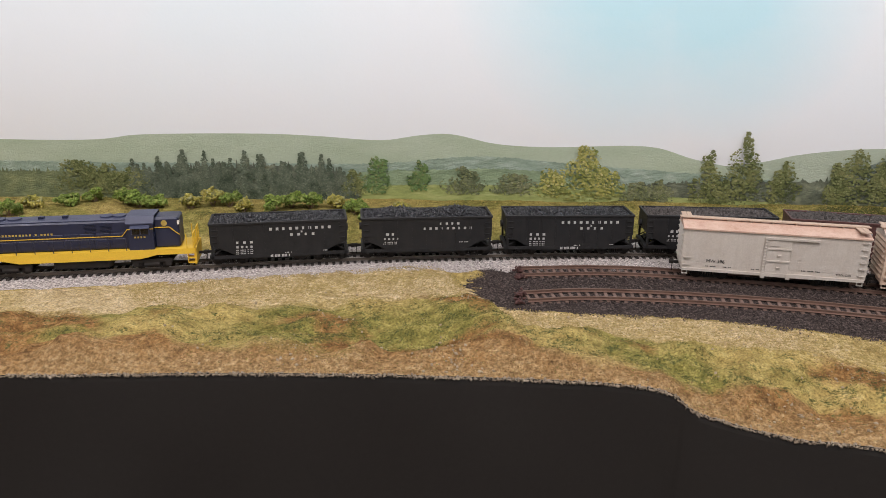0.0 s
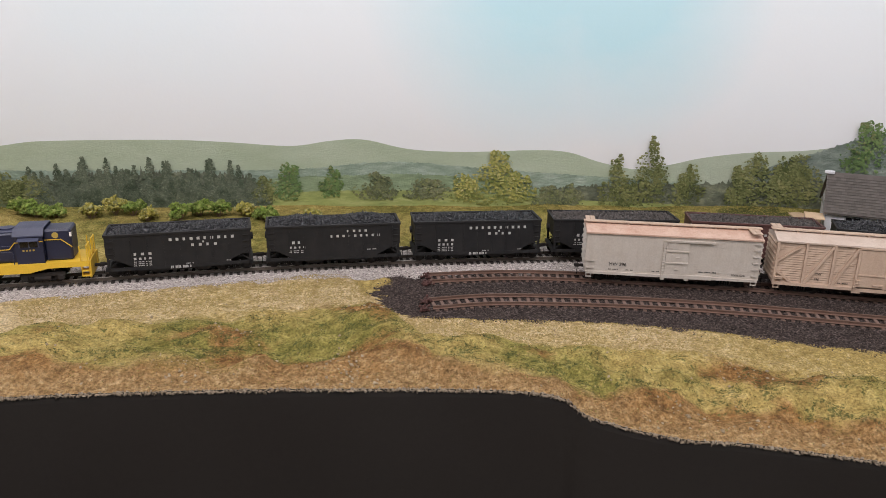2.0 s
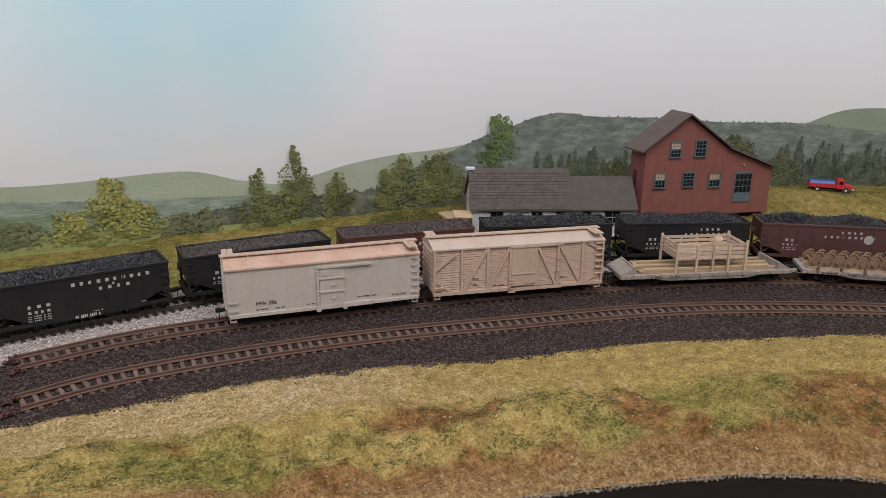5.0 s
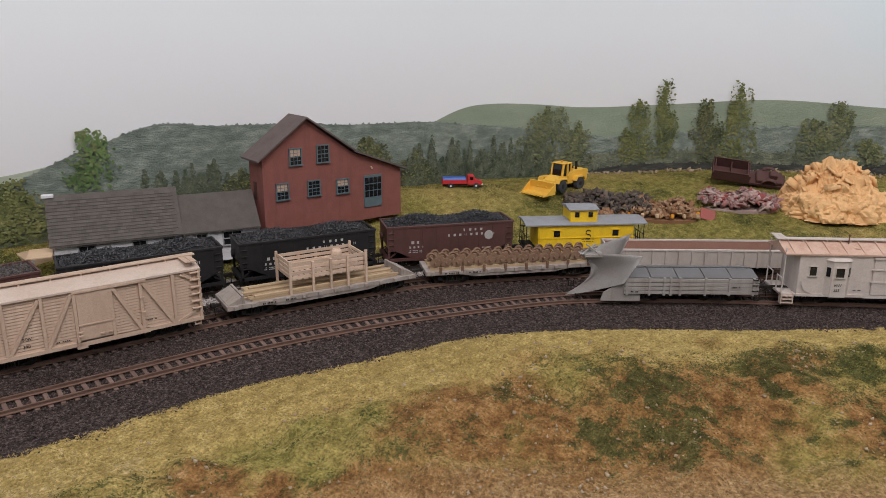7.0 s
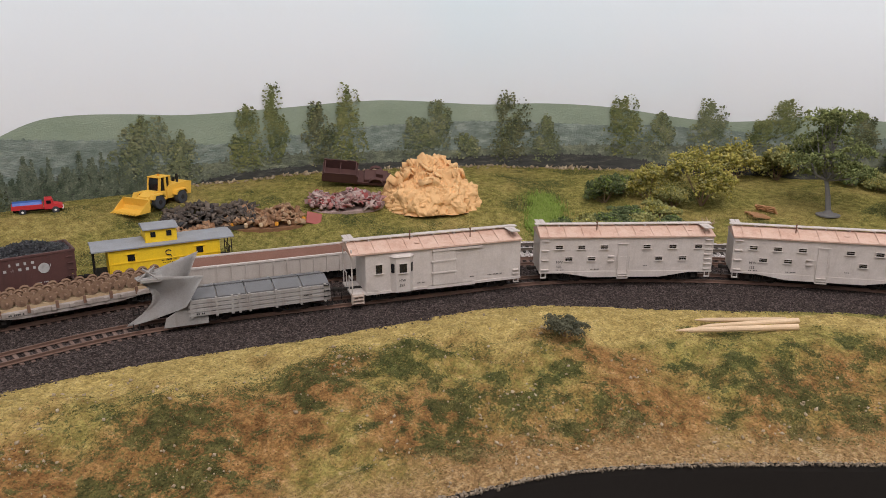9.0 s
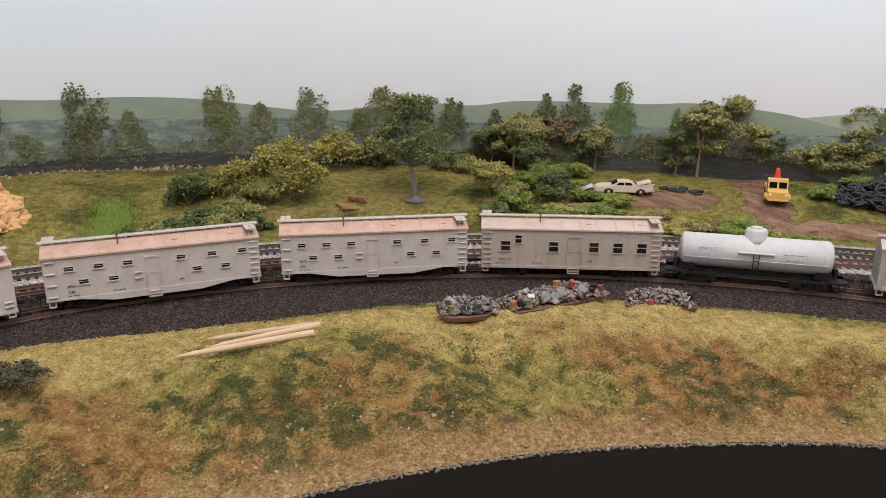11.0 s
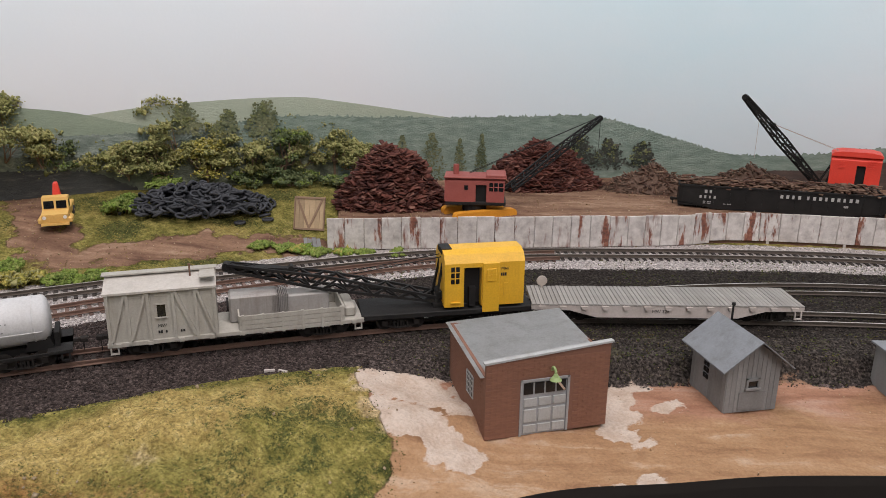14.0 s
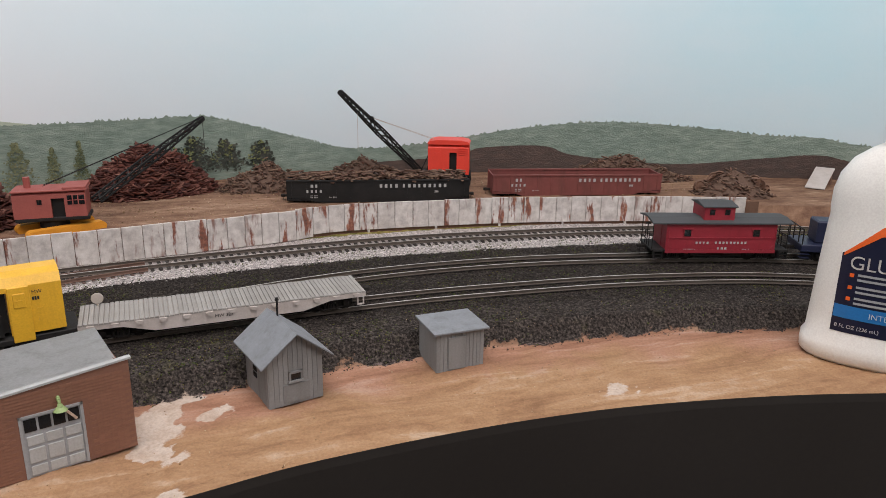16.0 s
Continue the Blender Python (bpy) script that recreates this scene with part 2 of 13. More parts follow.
M["coal"] = island("coal_lumps", [(0.010, 0.010, 0.012), (0.022, 0.022, 0.026), (0.015, 0.015, 0.018), (0.075, 0.075, 0.085)], 0.28, 700, 0.0002)
M["crushed_stone"] = island("crushed_grey_stone", [(0.075, 0.068, 0.066), (0.14, 0.125, 0.12), (0.10, 0.09, 0.086), (0.045, 0.041, 0.040)], 0.85, 700, 0.0002)
M["scrap_red"] = island("rusty_scrap", [(0.095, 0.036, 0.029), (0.19, 0.070, 0.052), (0.060, 0.030, 0.028), (0.15, 0.056, 0.044), (0.30, 0.15, 0.115)], 0.75)
M["scrap_brown"] = island("brown_scrap", [(0.15, 0.09, 0.065), (0.26, 0.17, 0.12), (0.09, 0.055, 0.045), (0.22, 0.12, 0.085)], 0.8)
M["scrap_dark"] = island("charred_scrap", [(0.047, 0.043, 0.041), (0.156, 0.121, 0.094), (0.078, 0.066, 0.061), (0.218, 0.172, 0.140), (0.039, 0.039, 0.043)], 0.7)
M["scrap_pink"] = island("pink_grey_scrap", [(0.36, 0.20, 0.18), (0.50, 0.36, 0.33), (0.36, 0.08, 0.075), (0.27, 0.18, 0.17), (0.58, 0.44, 0.40)], 0.75)
M["scrap_tan"] = island("tan_scrap", [(0.42, 0.25, 0.14), (0.30, 0.16, 0.09), (0.50, 0.34, 0.21), (0.20, 0.12, 0.08), (0.36, 0.19, 0.10)], 0.75)
M["junk"] = island("mixed_junk", [(0.36, 0.30, 0.265), (0.18, 0.165, 0.16), (0.48, 0.41, 0.365), (0.07, 0.068, 0.07), (0.38, 0.26, 0.215), (0.27, 0.245, 0.235), (0.15, 0.10, 0.085)], 0.75)
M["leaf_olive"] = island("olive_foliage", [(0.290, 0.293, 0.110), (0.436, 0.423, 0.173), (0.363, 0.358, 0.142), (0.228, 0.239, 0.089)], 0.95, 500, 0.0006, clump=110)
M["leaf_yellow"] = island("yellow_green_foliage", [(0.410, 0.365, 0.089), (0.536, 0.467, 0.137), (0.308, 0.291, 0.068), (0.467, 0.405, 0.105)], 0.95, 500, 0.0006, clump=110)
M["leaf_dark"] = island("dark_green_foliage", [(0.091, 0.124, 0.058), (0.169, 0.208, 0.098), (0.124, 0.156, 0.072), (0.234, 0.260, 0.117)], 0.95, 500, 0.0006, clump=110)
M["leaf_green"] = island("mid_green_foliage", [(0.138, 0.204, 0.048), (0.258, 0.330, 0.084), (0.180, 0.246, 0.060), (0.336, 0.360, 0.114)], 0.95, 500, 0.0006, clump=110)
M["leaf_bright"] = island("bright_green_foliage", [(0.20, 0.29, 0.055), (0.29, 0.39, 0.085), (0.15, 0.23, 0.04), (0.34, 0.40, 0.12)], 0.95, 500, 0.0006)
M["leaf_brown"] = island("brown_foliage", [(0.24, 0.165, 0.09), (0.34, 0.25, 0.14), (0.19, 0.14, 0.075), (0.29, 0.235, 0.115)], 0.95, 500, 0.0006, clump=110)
M["trunk"] = paint("brown_trunk", (0.30, 0.20, 0.135), (0.17, 0.11, 0.075), 0.9)
M["trunk_grey"] = paint("grey_trunk", (0.20, 0.19, 0.185), (0.12, 0.115, 0.11), 0.8)
M["gravel_dark"] = island("cinder_ballast", [(0.031, 0.025, 0.023), (0.092, 0.070, 0.064), (0.056, 0.043, 0.039), (0.193, 0.148, 0.136)], 0.9)
M["gravel_white"] = island("pale_ballast", [(0.670, 0.610, 0.589), (0.572, 0.513, 0.491), (0.767, 0.707, 0.680), (0.432, 0.378, 0.356)], 0.9)
M["turf"] = island("straw_turf", [(0.476, 0.354, 0.137), (0.390, 0.293, 0.111), (0.549, 0.421, 0.189), (0.329, 0.256, 0.091)], 0.95)
M["turf_green"] = island("green_turf", [(0.10, 0.12, 0.03), (0.07, 0.10, 0.03), (0.15, 0.15, 0.05), (0.12, 0.09, 0.035)], 0.95)
M["pebble"] = island("pale_pebbles", [(0.46, 0.36, 0.24), (0.34, 0.26, 0.17), (0.54, 0.44, 0.31)], 0.9)
M["fascia"] = paint("dark_brown_fascia", (0.0225, 0.0185, 0.016), (0.028, 0.023, 0.0195), 0.45, amount=0.5, scale=8, grain=300, relief=0.00003)
M["wood_edge"] = island("raw_plaster_edge", [(0.33, 0.27, 0.20), (0.24, 0.19, 0.14), (0.29, 0.23, 0.165), (0.37, 0.31, 0.24), (0.26, 0.205, 0.15)], 0.9)
M["room_wall"] = paint("off_white_wall", (0.55, 0.53, 0.51), None, 0.9, amount=0.1, scale=2, grain=60)
M["room_floor"] = paint("grey_carpet", (0.09, 0.085, 0.08), None, 0.95, amount=0.3, scale=10, grain=200)


# ---- mesh helpers ----
def mesh_of(bm, name, smooth=False):
    me = bpy.data.meshes.new(name)
    bm.normal_update()
    bm.to_mesh(me)
    bm.free()
    if smooth:
        me.polygons.foreach_set("use_smooth", [True] * len(me.polygons))
    return me


def part(name, bm, material, parent=None, label="", smooth=False, at=None):
    """One mesh object under a thing or a part."""
    me = bm if isinstance(bm, bpy.types.Mesh) else mesh_of(bm, name, smooth)
    if material and not me.materials:
        me.materials.append(M[material])
    ob = new(name, me)
    if parent:
        ob.parent = parent
    if at is not None:
        ob.matrix_basis = at
    if label:
        tagged(ob, label)
    return ob


def thing(name, m, label, category, group="", kind=""):
    ob = new(name)
    ob.empty_display_size = 0.01
    ob.matrix_basis = m
    return tagged(ob, label, category, group, kind)


def box(bm, x0, x1, y0, y1, z0, z1, m=None, bev=0.0):
    vs = [bm.verts.new((x, y, z)) for x in (x0, x1) for y in (y0, y1) for z in (z0, z1)]
    fs = [bm.faces.new([vs[i] for i in f]) for f in ((0, 1, 3, 2), (4, 6, 7, 5), (0, 4, 5, 1), (2, 3, 7, 6), (0, 2, 6, 4), (1, 5, 7, 3))]
    if bev:
        es = list({e for f in fs for e in f.edges})
        r = bmesh.ops.bevel(bm, geom=es, offset=bev, segments=1, affect="EDGES")
        vs = list({v for f in r["faces"] for v in f.verts} | {v for v in vs if v.is_valid})
    if m is not None:
        bmesh.ops.transform(bm, matrix=m, verts=vs)
    return vs


def prism(bm, profile, x0, x1, axis="x"):
    """Extrudes a closed profile of (y, z) along x, or of (x, z) along y."""
    def at(p, q):
        return (q, p[0], p[1]) if axis == "x" else (p[0], q, p[1])
    a = [bm.verts.new(at(p, x0)) for p in profile]
    b = [bm.verts.new(at(p, x1)) for p in profile]
    n = len(profile)
    for i in range(n):
        bm.faces.new((a[i], a[(i + 1) % n], b[(i + 1) % n], b[i]))
    bm.faces.new(list(reversed(a)))
    bm.faces.new(b)
    bmesh.ops.recalc_face_normals(bm, faces=bm.faces[:])


def cyl(bm, p0, p1, r0, r1=None, seg=10, caps=True):
    p0, p1 = Vector(p0), Vector(p1)
    r1 = r0 if r1 is None else r1
    d = (p1 - p0).normalized()
    u = d.orthogonal().normalized()
    w = d.cross(u)
    a, b = [], []
    for i in range(seg):
        k = 2 * math.pi * i / seg
        o = u * math.cos(k) + w * math.sin(k)
        a.append(bm.verts.new(p0 + o * r0))
        b.append(bm.verts.new(p1 + o * r1))
    for i in range(seg):
        bm.faces.new((a[i], a[(i + 1) % seg], b[(i + 1) % seg], b[i]))
    if caps:
        bm.faces.new(list(reversed(a)))
        bm.faces.new(b)


def strut(bm, p0, p1, w, h=None):
    """A square bar between two points."""
    p0, p1 = Vector(p0), Vector(p1)
    h = h or w
    d = (p1 - p0).normalized()
    up = Vector((0, 0, 1)) if abs(d.z) < 0.95 else Vector((0, 1, 0))
    s = d.cross(up).normalized()
    t = s.cross(d)
    q = [[bm.verts.new(p + s * a * w / 2 + t * b * h / 2) for a, b in ((-1, -1), (1, -1), (1, 1), (-1, 1))] for p in (p0, p1)]
    for i in range(4):
        bm.faces.new((q[0][i], q[0][(i + 1) % 4], q[1][(i + 1) % 4], q[1][i]))
    bm.faces.new(list(reversed(q[0])))
    bm.faces.new(q[1])


def lathe(bm, rings, seg=16, m=None):
    """Turns (radius, z) pairs round z."""
    vs, rows = [], []
    for r, z in rings:
        row = [bm.verts.new((r * math.cos(2 * math.pi * i / seg), r * math.sin(2 * math.pi * i / seg), z)) for i in range(seg)]
        rows.append(row)
        vs += row
    for a, b in zip(rows, rows[1:]):
        for i in range(seg):
            bm.faces.new((a[i], a[(i + 1) % seg], b[(i + 1) % seg], b[i]))
    bm.faces.new(list(reversed(rows[0])))
    bm.faces.new(rows[-1])
    if m is not None:
        bmesh.ops.transform(bm, matrix=m, verts=vs)


ICO = bmesh.new()
bmesh.ops.create_icosphere(ICO, subdivisions=1, radius=1.0)
ICO_V = np.array([v.co for v in ICO.verts])
ICO.faces.ensure_lookup_table()
ICO.verts.index_update()
ICO_F = np.array([[v.index for v in f.verts] for f in ICO.faces])
ICO.free()
OCT_V = np.array([(1, 0, 0), (-1, 0, 0), (0, 1, 0), (0, -1, 0), (0, 0, 1), (0, 0, -1)], float)
OCT_F = np.array([(0, 2, 4), (2, 1, 4), (1, 3, 4), (3, 0, 4), (2, 0, 5), (1, 2, 5), (3, 1, 5), (0, 3, 5)])
BOX_V = np.array([(x, y, z) for x in (-1, 1) for y in (-1, 1) for z in (-1, 1)], float)
BOX_F = np.array([(0, 1, 3), (0, 3, 2), (4, 6, 7), (4, 7, 5), (0, 4, 5), (0, 5, 1), (2, 3, 7), (2, 7, 6), (0, 2, 6), (0, 6, 4), (1, 5, 7), (1, 7, 3)])


def rotations(rng, n):
    q = rng.normal(size=(n, 4))
    q /= np.linalg.norm(q, axis=1)[:, None]
    w, x, y, z = q.T
    return np.stack([1 - 2 * (y * y + z * z), 2 * (x * y - z * w), 2 * (x * z + y * w), 2 * (x * y + z * w), 1 - 2 * (x * x + z * z),
                     2 * (y * z - x * w), 2 * (x * z - y * w), 2 * (y * z + x * w), 1 - 2 * (x * x + y * y)], 1).reshape(n, 3, 3)


def lumps(name, places, sizes, rng, form=(ICO_V, ICO_F), jitter=0.35, upright=False):
    """One mesh of many small irregular pieces; sizes is (n, 3); upright past 1 tips them by the rest, in radians."""
    fv, ff = form
    n, k = len(places), len(fv)
    v = fv[None] * sizes[:, None, :] * (1 + jitter * rng.uniform(-1, 1, (n, k, 1)))
    if upright > 1:
        a, b, c = rng.uniform(0, 2 * np.pi, n), rng.normal(0, upright - 1, n), rng.normal(0, upright - 1, n)
        one, nil = np.ones(n), np.zeros(n)
        rz = np.stack([np.cos(a), -np.sin(a), nil, np.sin(a), np.cos(a), nil, nil, nil, one], 1).reshape(n, 3, 3)
        rx = np.stack([one, nil, nil, nil, np.cos(b), -np.sin(b), nil, np.sin(b), np.cos(b)], 1).reshape(n, 3, 3)
        ry = np.stack([np.cos(c), nil, np.sin(c), nil, one, nil, -np.sin(c), nil, np.cos(c)], 1).reshape(n, 3, 3)
        rot = rz @ rx @ ry
    elif upright:
        a = rng.uniform(0, 2 * np.pi, n)
        rot = np.zeros((n, 3, 3))
        rot[:, 0, 0], rot[:, 0, 1], rot[:, 1, 0], rot[:, 1, 1], rot[:, 2, 2] = np.cos(a), -np.sin(a), np.sin(a), np.cos(a), 1
    else:
        rot = rotations(rng, n)
    v = np.einsum("nij,nkj->nki", rot, v) + np.asarray(places)[:, None, :]
    f = (ff[None] + (np.arange(n) * k)[:, None, None]).reshape(-1, 3)
    me = bpy.data.meshes.new(name)
    me.vertices.add(n * k)
    me.vertices.foreach_set("co", v.reshape(-1).astype(np.float32))
    me.loops.add(f.size)
    me.loops.foreach_set("vertex_index", f.reshape(-1).astype(np.int32))
    me.polygons.add(len(f))
    me.polygons.foreach_set("loop_start", np.arange(0, f.size, 3, dtype=np.int32))
    me.update(calc_edges=True)
    return me


def curve(pts, n=12):
    """A smooth line through points."""
    p = np.array(pts, float)
    p = np.vstack([2 * p[0] - p[1], p, 2 * p[-1] - p[-2]])
    o = []
    for i in range(1, len(p) - 2):
        for k in range(n):
            t = k / n
            a, b, c, d = p[i - 1:i + 3]
            o.append(0.5 * (2 * b + (c - a) * t + (2 * a - 5 * b + 4 * c - d) * t * t + (3 * b - a - 3 * c + d) * t ** 3))
    o.append(p[-2])
    return np.array(o)


def arc(c):
    return np.concatenate([[0], np.cumsum(np.hypot(*np.diff(c, axis=0).T[:2]))])


def along(c, s, step=0.002):
    """Place and heading at the length s of a line."""
    a = arc(c)
    p = np.array([np.interp(s, a, c[:, i]) for i in range(2)])
    q = np.array([np.interp(s + step, a, c[:, i]) - np.interp(s - step, a, c[:, i]) for i in range(2)])
    return p, q / np.linalg.norm(q)


def to_line(px, py, c):
    """Distance of many places from a line."""
    best = np.full(np.shape(px), 9.0)
    for (ax, ay), (bx, by) in zip(c[:-1, :2], c[1:, :2]):
        dx, dy = bx - ax, by - ay
        t = np.clip(((px - ax) * dx + (py - ay) * dy) / (dx * dx + dy * dy + 1e-12), 0, 1)
        best = np.minimum(best, np.hypot(px - ax - t * dx, py - ay - t * dy))
    return best


# ---- plan ----
RAIL = 0.0145
TRACK_A = curve([(0.064, 0.512), (0.116, 0.521), (0.202, 0.517), (0.288, 0.504), (0.37, 0.484), (0.473, 0.457), (0.554, 0.425), (0.635, 0.38),
                 (0.69, 0.341), (0.738, 0.287), (0.788, 0.218), (0.837, 0.148), (0.880, 0.086), (0.913, 0.0), (0.932, -0.09), (0.938, -0.19),
                 (0.928, -0.30), (0.898, -0.41), (0.853, -0.509), (0.786, -0.625), (0.717, -0.72), (0.593, -0.836), (0.506, -0.904), (0.408, -0.967),
                 (0.296, -1.013), (0.1, -1.05)])
TRACK_B = curve([(0.063, 0.570), (0.13, 0.578), (0.196, 0.574), (0.33, 0.552), (0.478, 0.515), (0.56, 0.488), (0.638, 0.456), (0.70, 0.412), (0.756, 0.362),
                 (0.82, 0.285), (0.88, 0.20), (0.935, 0.10), (0.975, -0.03), (0.99, -0.15), (0.99, -0.27), (0.972, -0.396), (0.94, -0.52), (0.897, -0.64),
                 (0.848, -0.745), (0.79, -0.835), (0.739, -0.891)])
TRACK_C = curve([(-1.6, 0.30), (-0.9, 0.43), (-0.6, 0.487), (-0.36, 0.537), (-0.231, 0.566), (-0.094, 0.598), (0.025, 0.617), (0.126, 0.629), (0.25, 0.635), (0.36, 0.622), (0.45, 0.60),
                 (0.56, 0.555), (0.65, 0.512), (0.72, 0.464), (0.79, 0.403), (0.86, 0.325), (0.935, 0.21), (0.99, 0.09), (1.027, -0.06), (1.04, -0.22),
                 (1.024, -0.39), (0.975, -0.54), (0.92, -0.655), (0.85, -0.78), (0.739, -0.895), (0.632, -0.989), (0.54, -1.052), (0.45, -1.105), (0.3, -1.17), (0.0, -1.24)])
TRACK_E = curve([(0.80, -0.60), (0.765, -0.68), (0.70, -0.79), (0.618, -0.890), (0.525, -0.965), (0.43, -1.018), (0.32, -1.064), (0.1, -1.12)])
WALL_LINE = curve([(0.93, -0.728), (0.865, -0.80), (0.806, -0.862), (0.73, -0.945), (0.686, -1.0), (0.556, -1.088), (0.43, -1.15), (0.33, -1.185)])
BACK = curve([(-1.7, 0.74), (-1.1, 0.765), (-0.5, 0.775), (-0.1, 0.778), (0.15, 0.778), (0.35, 0.765), (0.55, 0.725), (0.75, 0.66), (0.93, 0.575),
              (1.07, 0.475), (1.18, 0.35), (1.27, 0.2), (1.325, 0.04), (1.335, -0.13), (1.31, -0.30), (1.26, -0.46), (1.19, -0.62), (1.10, -0.80),
              (0.99, -0.97), (0.86, -1.11), (0.70, -1.22), (0.52, -1.30), (0.32, -1.36), (0.08, -1.40), (-0.3, -1.43)])
BACK_S = arc(BACK)
EDGE = curve([(-1.5, 0.22, 0.02), (-0.6, 0.325, 0.02), (-0.25, 0.348, 0.02), (-0.118, 0.36, 0.0195), (0.012, 0.362, 0.0205), (0.122, 0.357, 0.020), (0.15, 0.347, 0.010),
              (0.195, 0.335, 0.004), (0.24, 0.327, 0.004), (0.345, 0.297, 0.003), (0.398, 0.273, 0.004), (0.45, 0.236, 0.004), (0.515, 0.16, 0.004),
              (0.576, 0.077, 0.004), (0.62, 0.009, 0.004), (0.66, -0.11, 0.003), (0.682, -0.19, 0.0), (0.687, -0.26, 0.0), (0.683, -0.351, -0.001),
              (0.669, -0.43, -0.002), (0.645, -0.51, -0.003), (0.613, -0.588, -0.003), (0.573, -0.637, -0.003), (0.534, -0.682, -0.003), (0.46, -0.748, -0.003),
              (0.382, -0.802, -0.003), (0.275, -0.856, -0.003), (0.12, -0.91, -0.003), (-0.3, -1.0, -0.003)])
BALLAST = curve([(-1.5, 0.27), (-0.6, 0.44), (-0.335, 0.497), (-0.218, 0.525), (-0.089, 0.560), (-0.015, 0.578), (0.012, 0.545), (0.03, 0.50), (0.07, 0.484), (0.191, 0.475), (0.279, 0.455),
                 (0.34, 0.433), (0.434, 0.412), (0.503, 0.382), (0.586, 0.344), (0.651, 0.281), (0.719, 0.195), (0.805, 0.094), (0.834, -0.03),
                 (0.861, -0.15), (0.867, -0.236), (0.856, -0.32), (0.821, -0.42), (0.785, -0.515), (0.761, -0.564), (0.736, -0.598), (0.64, -0.701),
                 (0.542, -0.797), (0.45, -0.865), (0.36, -0.92), (0.25, -0.955), (0.0, -1.0)])
HUB = np.array((0.25, -0.2))


def polar(c):
    d = c[:, :2] - HUB
    t = np.unwrap(np.arctan2(d[:, 1], d[:, 0]))
    o = np.argsort(t)
    return t[o], np.hypot(d[:, 0], d[:, 1])[o], o


def radius(c, th):
    t, r, o = polar(c)
    return np.interp(th, t, r)


def smooth01(x):
    x = np.clip(x, 0, 1)
    return x * x * (3 - 2 * x)


def wavy(x, y, f, seed=0.0):
    """Cheap smooth hills in the plane."""
    return (np.sin(x * f + 1.3 * np.sin(y * f * 0.7 + seed)) + np.sin(y * f * 1.13 + 1.7 * np.sin(x * f * 0.6 + 2 * seed)) +
            0.5 * np.sin((x + y) * f * 2.1 + seed) + 0.5 * np.sin((x - y) * f * 2.3 - seed)) / 3


LATTICE = np.random.default_rng(99).uniform(0, 1, (256, 256))


def patchy(x, y, f, seed=0, octaves=3):
    """Irregular patches in the plane, 0 to 1, f cells to the metre."""
    x, y = np.asarray(x, float), np.asarray(y, float)
    out, amp, tot = np.zeros(np.shape(x)), 1.0, 0.0
    for o in range(octaves):
        a, b = 0.8 * x + 0.6 * y + 17.3 + 3.1 * seed + o, -0.6 * x + 0.8 * y + 29.7 + 5.7 * seed - o
        a, b = a * f, b * f
        i, j = np.floor(a).astype(int), np.floor(b).astype(int)
        u, v = a - i, b - j
        u, v = u * u * (3 - 2 * u), v * v * (3 - 2 * v)
        i, j, i1, j1 = i % 256, j % 256, (i + 1) % 256, (j + 1) % 256
        out = out + amp * ((LATTICE[i, j] * (1 - u) + LATTICE[i1, j] * u) * (1 - v) + (LATTICE[i, j1] * (1 - u) + LATTICE[i1, j1] * u) * v)
        tot, amp, f = tot + amp, amp * 0.55, f * 2.1
    return np.clip((out / tot - 0.5) * 1.5 + 0.5, 0, 1)


def back_height(th):
    d = np.degrees(th)
    return np.interp(d, [-110, -85, -62, -50, -42, -30, -10, 10, 25, 32, 45, 60, 75, 90, 130, 150], [0.030, 0.030, 0.030, 0.032, 0.034, 0.034, 0.036, 0.035, 0.046, 0.047, 0.045, 0.046, 0.034, 0.026, 0.018, 0.018])


